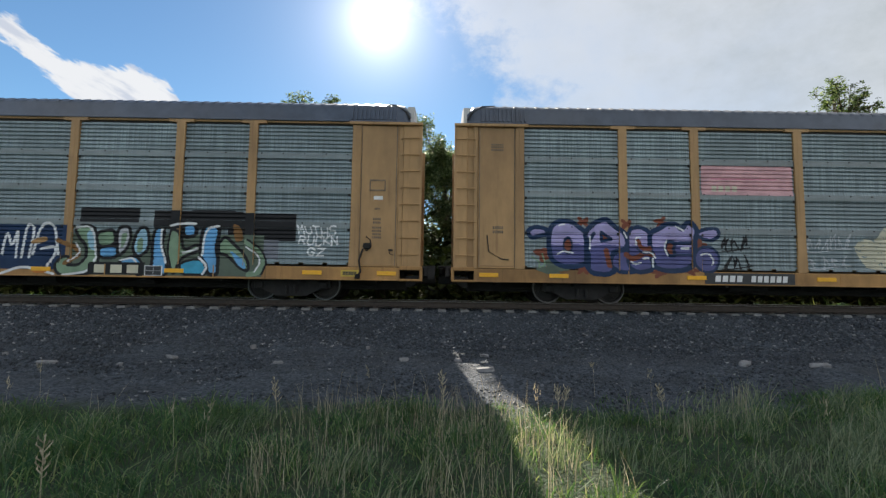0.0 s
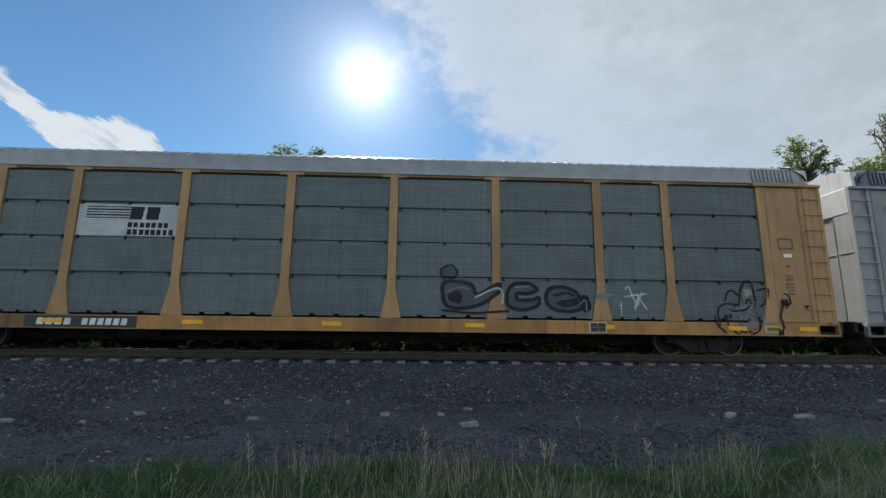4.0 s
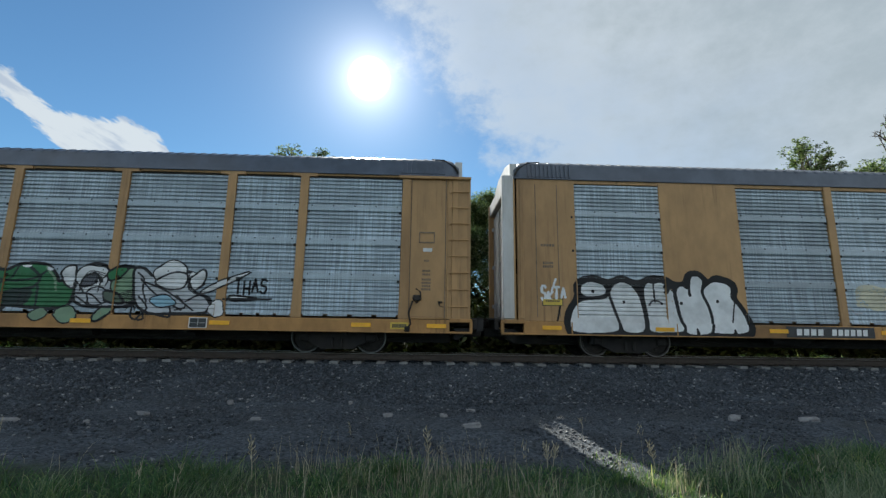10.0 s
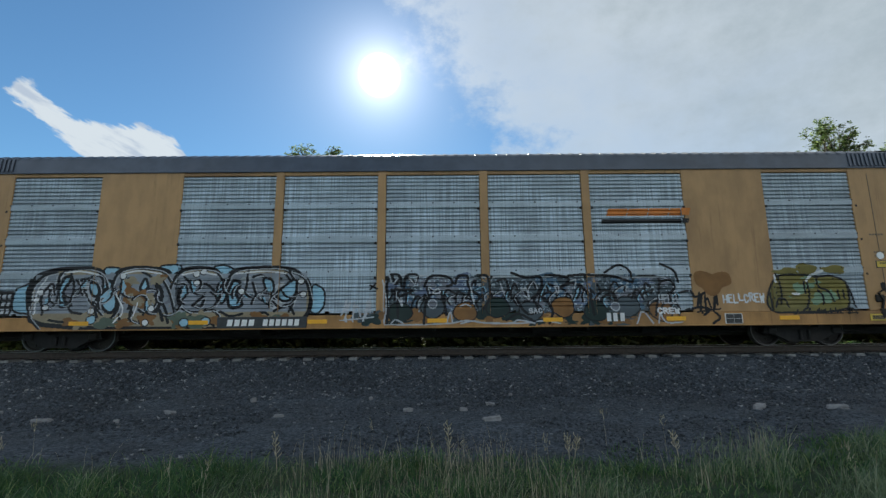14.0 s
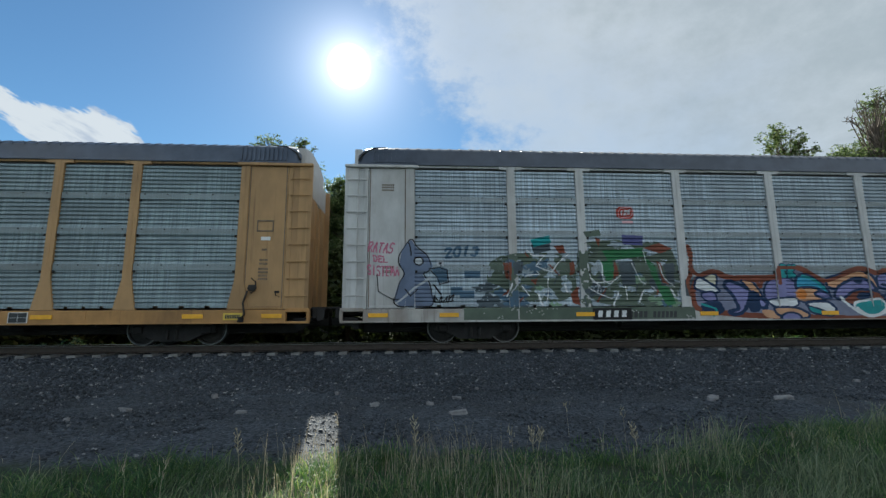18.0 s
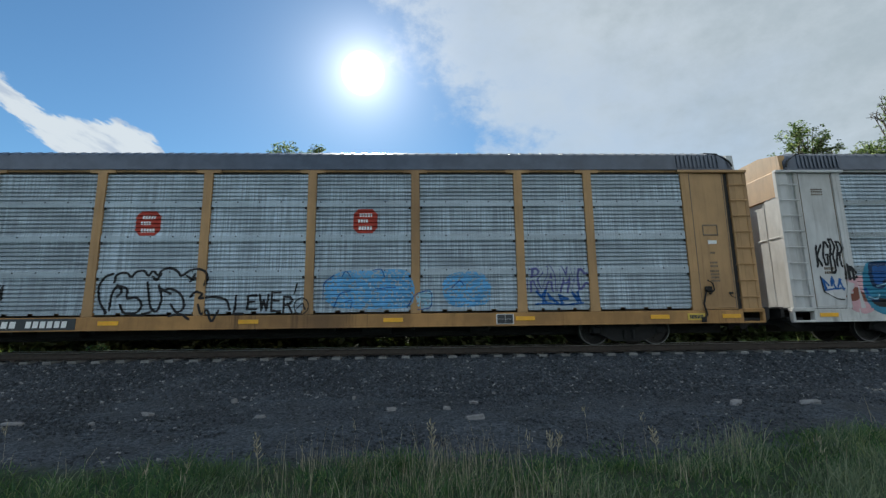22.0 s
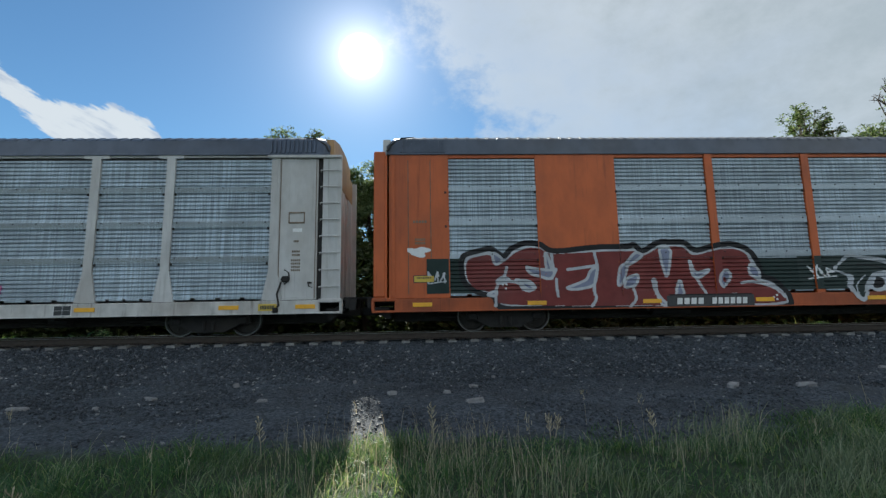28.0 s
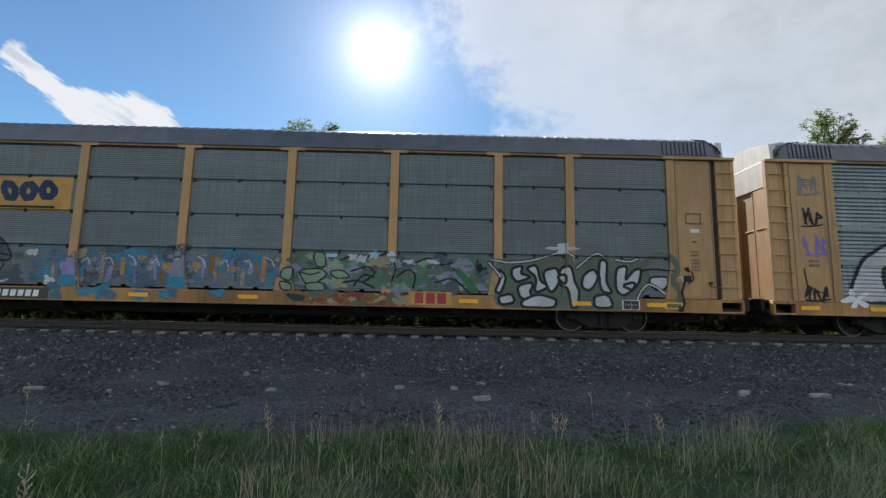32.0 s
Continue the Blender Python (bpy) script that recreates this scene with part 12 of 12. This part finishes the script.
# dark-sheeted car with an emblem panel and pale graffiti
s = Spray(N, -7.0, -4.2, 2.95, 4.0, 51)
s.rect(-6.95, -4.4, 3.0, 3.93, "plate_yellow").rect(-6.3, -4.82, 3.06, 3.13, "black").word("OOO", -6.35, -4.8, 3.26, 3.82, 0.10, "navy").lay("emblem_panel", "yellow emblem panel with dark blue rounded shapes")
s = Spray(N, -12.4, -5.2, 0.6, 2.4, 52).still()
s.smear(["moss", "steel", "dull_green", "moss"], 46, 0.2, -11.9, -7.3, 1.0, 1.95)
s.word("NWKVYEZNA", -11.75, -7.15, 0.98, 2.0, 0.125, "slate", "steel", 0.025, low="moss", cut=1.52, lean=0.22, gap=0.0, jig=0.07)
s.fade(0.16, 2)
for k in range(15):
    x, zt = -11.7 + k * 0.31, 1.98 - 0.12 * (k % 3)
    s.line([(x - 0.12, 1.06 + 0.1 * (k % 2)), (x + 0.06, 1.45), (x + 0.16, zt)], 0.016, "silver")
    if k % 2:
        s.line([(x + 0.16, zt), (x + 0.30, zt - 0.10), (x + 0.12, 1.5)], 0.014, "silver")
s.poly([(-8.55, 1.42), (-8.3, 1.78), (-7.6, 1.94), (-7.85, 1.55), (-8.2, 1.3)], "indigo", "silver", 0.02).poly([(-9.1, 1.5), (-8.95, 1.88), (-8.7, 1.84), (-8.72, 1.5)], "slate", "silver", 0.02)
s.smear(["steel", "dull_green", "harbour", "steel"], 26, 0.2, -7.2, -5.2, 1.0, 1.95)
# a knitted hat over a plain pale patch
s.shape([(-6.95, 1.62), (-6.86, 2.02), (-6.62, 2.26), (-6.2, 2.28), (-5.98, 2.05), (-5.78, 1.72), (-5.86, 1.6), (-6.4, 1.68)], "steel", "black", 0.03)
s.curve([(-6.93, 1.78), (-6.4, 1.86), (-5.82, 1.74)], 0.022, "black").line([(-6.6, 1.84), (-6.66, 2.2)], 0.012, "bottle").line([(-6.3, 1.86), (-6.28, 2.24)], 0.012, "bottle").line([(-6.05, 1.8), (-6.12, 2.1)], 0.012, "bottle")
s.shape([(-6.86, 1.6), (-6.4, 1.66), (-5.94, 1.58), (-6.02, 1.34), (-6.42, 1.2), (-6.8, 1.36)], "dull_green", "black", 0.022)
s.curve([(-7.1, 1.0), (-6.85, 1.28), (-6.55, 1.12), (-6.3, 1.2), (-6.0, 1.02), (-5.8, 1.1)], 0.02, "silver").curve([(-7.15, 1.25), (-6.95, 1.1), (-6.7, 0.98)], 0.018, "silver").curve([(-6.42, 1.18), (-6.35, 0.98)], 0.03, "black")
s.blob(-7.05, 1.5, 0.09, 0.11, "rust", 0.3, 3).blob(-7.0, 1.2, 0.12, 0.1, "silver", 0.3, 4)
s.blob(-4.91, 1.11, 0.13, 0.09, "silver", 0.3).blob(-5.32, 1.84, 0.08, 0.08, "silver", 0.2).blob(-8.22, 2.07, 0.08, 0.08, "silver", 0.3).lay("graffiti", "lavender and green worn letters with thin silver strokes")
s = Spray(N, -5.3, 1.9, 0.6, 2.2, 53).still()
s.smear(["harbour", "lagoon", "harbour", "steel"], 90, 0.24, -5.3, 1.6, 1.0, 2.08)
for k in range(34):
    x = -4.6 + k * 0.18
    s.line([(x, 1.10 + 0.11 * (k * 7 % 4)), (x + 0.05 * (k % 3 - 1), 1.45 + 0.12 * (k * 5 % 4))], 0.045 + 0.012 * (k % 3), ("buff", "periwinkle", "tan", "violet", "steel", "lagoon", "brown")[k * 3 % 7])
s.smear(["buff", "periwinkle", "tan", "harbour", "slate"], 46, 0.10, -4.5, 1.5, 1.05, 1.95).fade(0.26, 2)
for k in range(9):
    x = -3.9 + k * 0.62
    s.line([(x, 1.62 + 0.1 * (k % 3)), (x + 0.14, 1.74), (x + 0.22, 1.55)], 0.014, "silver")
for p, name in ((-4.2, "violet"), (-1.3, "slate")):
    s.poly([(p - 0.27, 0.95), (p + 0.27, 0.95), (p + 0.115, 1.72), (p - 0.115, 1.72)], name).poly([(p - 0.27, 0.95), (p + 0.27, 0.95), (p + 0.2, 1.25), (p - 0.2, 1.25)], "lagoon")
s.smear(["harbour", "lagoon"], 16, 0.2, -5.0, 1.4, 0.62, 1.0).fade(0.12, 2)
s.blob(-5.18, 1.85, 0.09, 0.09, "silver", 0.2).blob(-4.72, 1.11, 0.14, 0.1, "silver", 0.3).lay("graffiti", "worn blue and lavender graffiti with tan letters")
s = Spray(N, 1.4, 12.6, 0.6, 2.6, 54).still()
s.smear(["dull_green", "moss", "steel", "dull_green", "slate"], 90, 0.24, 1.6, 7.3, 0.98, 2.0)
s.smear(["moss", "buff", "dull_green", "slate", "sage", "steel"], 90, 0.13, 1.7, 7.2, 1.05, 1.95).smear(["rust", "brown", "buff", "dull_green"], 34, 0.15, 1.5, 5.0, 0.62, 0.98)
s.shape([(3.7, 1.9), (4.5, 1.95), (4.4, 1.72), (4.0, 1.65)], "buff").shape([(3.6, 1.2), (4.2, 1.5), (4.5, 1.25), (4.0, 1.05)], "moss").shape([(4.75, 1.2), (5.2, 1.6), (5.6, 1.3), (5.1, 1.1)], "moss")
for q in ([(3.04, 1.81), (3.41, 1.97), (3.8, 1.9), (4.41, 2.03)], [(3.36, 1.51), (3.81, 1.67), (4.05, 1.45), (3.68, 1.21)], [(3.15, 1.2), (3.52, 1.28), (3.99, 1.07)], [(4.59, 1.38), (4.88, 1.62), (5.12, 1.47), (5.05, 1.09)], [(5.11, 1.78), (5.49, 1.94), (5.73, 1.71), (6.11, 1.8)], [(5.66, 1.25), (6.12, 1.42), (6.58, 0.97)], [(6.11, 1.65), (6.58, 1.27), (6.89, 0.97)], [(6.8, 1.89), (6.73, 1.58), (7.03, 1.67)], [(4.44, 1.23), (4.58, 1.54), (4.49, 1.84)], [(3.45, 1.13), (3.67, 1.44), (3.98, 1.37)]):
    s.curve(q, 0.025, "black")
for q in ([(1.5, 1.55), (1.78, 1.6), (1.75, 1.2), (1.45, 1.3)], [(1.45, 1.22), (1.75, 1.15), (1.8, 0.95), (1.5, 0.98)], [(2.3, 2.0), (2.62, 2.02), (2.66, 1.62), (2.4, 1.6)], [(1.9, 1.5), (2.5, 1.58), (2.75, 1.4), (2.2, 1.05)], [(2.1, 1.15), (2.6, 1.2), (2.7, 0.98), (2.2, 0.95)], [(2.75, 1.5), (3.1, 1.55), (3.35, 1.35), (2.95, 1.3)]):
    s.shape(q, "sage", "black", 0.022)
s.curve([(2.0, 1.45), (2.25, 1.38), (2.5, 1.46)], 0.018, "black").shape([(1.6, 0.9), (2.2, 0.82), (2.1, 0.66), (1.8, 0.7)], "bottle")
s.shape([(5.35, 1.55), (5.73, 1.71), (5.96, 1.57), (5.66, 1.41)], "dull_green").shape([(6.11, 1.6), (6.34, 1.65), (6.89, 1.05), (6.66, 1)], "green").poly([(6.73, 1.74), (6.88, 1.82), (6.96, 1.66), (6.85, 1.51)], "black")
s.shape([(7.19, 1.75), (7.5, 1.88), (8.27, 1.85), (8.97, 2.02), (9.28, 2.1), (9.51, 1.8), (9.98, 2.09), (10.37, 2.05), (10.52, 1.9), (11.23, 1.99), (11.45, 1.84), (11.59, 1.38), (11.35, 1.07), (11.02, 0.6), (7.35, 0.56), (7.19, 0.98), (7.5, 1.37)], "dull_green")
for q in ([(7.34, 1.67), (7.57, 1.45), (7.42, 0.98), (7.27, 1.06), (7.42, 1.37)], [(7.73, 1.68), (8.04, 1.76), (7.96, 1.53), (8.27, 1.46), (7.88, 1.3), (7.73, 1.45)], [(7.88, 1.22), (8.34, 1.31), (8.19, 1), (8.42, 0.85), (7.96, 0.84)], [(8.11, 1.69), (8.42, 1.8), (8.5, 1.31), (8.81, 1.24), (8.34, 1), (8.42, 1.46)], [(8.58, 1.62), (8.97, 1.75), (9.04, 1.32), (8.8, 1.01), (8.65, 1.32)], [(9.04, 1.71), (9.35, 1.79), (9.42, 1.33), (9.57, 1.1), (9.49, 0.65), (9.33, 0.64), (9.27, 1.18), (9.04, 1.25)]):
    s.shape(q, "silver", "black", 0.045)
for q in ([(9.66, 1.49), (9.97, 1.73), (10.12, 1.5), (9.88, 1.11), (9.65, 1.18)], [(10.13, 1.97), (10.37, 1.94), (10.3, 1.35), (10.5, 1.05), (10.14, 1.12)], [(10.59, 1.74), (10.91, 1.83), (10.82, 1.36), (11.06, 1.68), (11.3, 1.76), (11.2, 1.29), (10.8, 0.98), (10.58, 1.13)]):
    s.shape(q, "silver", "black", 0.045)
for q in ([(7.96, 0.77), (8.42, 1), (8.95, 0.86), (8.87, 0.63), (8.03, 0.62)], [(7.35, 0.91), (7.73, 0.99), (7.8, 0.76), (7.42, 0.68)], [(9.96, 0.96), (10.34, 1.04), (10.49, 0.67), (9.95, 0.66)], [(8.96, 1.48), (9.19, 1.56), (9.19, 1.25)], [(10.74, 1.28), (11.13, 1.37), (11.04, 1.14)]):
    s.shape(q, "silver", "black", 0.045)
s.shape([(11.52, 1.53), (12.06, 1.54), (11.97, 1.23), (11.74, 1.15), (11.51, 1.3)], "silver", "black", 0.03).curve([(11.38, 1.84), (11.7, 2.16), (12.17, 2.09), (12.31, 1.7), (12.06, 1.46)], 0.09, "dull_green").curve([(12.14, 1.39), (12.36, 1.16), (12.26, 0.7)], 0.10, "dull_green").curve([(11.29, 1.68), (11.61, 1.76), (12.15, 1.7)], 0.025, "black")
for q in ([(7.19, 1.9), (7.65, 1.83), (8.27, 1.89), (8.97, 2.13), (9.2, 2.18), (9.44, 2.03)], [(9.51, 1.72), (9.98, 2.12), (10.14, 2.15), (10.29, 2.05)], [(11.02, 0.68), (11.27, 1.14), (11.51, 1.38), (12.04, 1)], [(7.11, 1.82), (7.42, 1.44)], [(10.6, 1.98), (10.99, 1.91), (11.23, 2.02)]):
    s.curve(q, 0.05, "black").curve(q, 0.022, "silver")
s.blob(*(9.13, 2.26), 0.3, 0.12, "silver", 0.4, 4).smear(["silver", "pale_blue"], 8, 0.13, 2.0, 6.0, 1.75, 2.05)
s.rect((4.94, 0.78)[0], (6.1, 0.81)[0], 0.63, 1.0, "plate_yellow").blocks((5.06, 0.78)[0], (5.97, 0.8)[0], 0.68, 0.96, 3, "brick", 0.25)
s.blob(*(12.85, 1.74), 0.28, 0.2, "black", 0.3, 4).blob(*(12.53, 1.47), 0.18, 0.1, "silver", 0.3, 3).lay("graffiti", "pale green and silver graffiti with dark lines")
s = Spray(N, -13.1, -12.2, 3.2, 3.9, 55)
s.rect(-12.98, -12.35, 3.3, 3.8, "plate_yellow").blocks(-12.85, -12.5, 3.62, 3.7, 4, "black").blocks(-12.9, -12.42, 3.5, 3.56, 6, "black").blocks(-12.85, -12.5, 3.38, 3.43, 5, "black").lay("notice_plate", "yellow notice with dark plain lines")

s = Spray(O, -13.2, -9.5, 0.8, 4.8, 56)
s.tag(-12.9, -12.3, 3.9, 4.6, "grey", 2, 0.03, 3).tag(-12.9, -12.3, 3.0, 3.6, "black", 3, 0.03, 5).tag(-12.9, -12.2, 2.2, 2.9, "purple", 3, 0.03, 7).tag(-13.0, -12.3, 0.95, 1.4, "black", 3, 0.03, 9)
s.blob(-10.6, 1.6, 0.9, 0.8, "silver", 0.15, 3, "black", 0.1).blob(-10.3, 1.6, 0.4, 0.5, "bottle", 0.2, 3, "black").blob(-11.6, 1.0, 0.3, 0.2, "white", 0.5, 5).lay("graffiti", "black tags and a black-rimmed silver piece")


def train_x(t):
    """How far the train has gone at t seconds."""
    drag = np.interp(t, [0, 2.5, 4.5, 5, 6, 7, 9, 14, 15, 16, 30, 30.5, 31, 33], [0, 0, 0.24, 0.24, 0.16, 0.05, 0, 0, 0.08, 0, 0, 0.05, 0.13, 0.21])
    return 11.3855 * t - 0.01598 * t * t + 0.000468 * t ** 3 - float(drag)


def motions():
    times = [k * 0.5 for k in range(65)]
    for i, car in enumerate(TRAIN):
        x0 = -0.154 + (i - 1) * PITCH_X + 14.41
        walk(car, [(t, pose(x0 - train_x(t), TRACK_Y, RAIL_Z)) for t in times])
    # every wheel rolls: one turn for each 2.67 m of way
    turns = [(k / 30, pose(0, 0, 0, 0, -math.degrees(train_x(k / 30) / 0.4255), 0)) for k in range(961)]
    for wheel in WHEELSETS:
        hub = Matrix.Translation(wheel.location)
        walk(wheel, [(t, hub @ m) for t, m in turns])


motions()
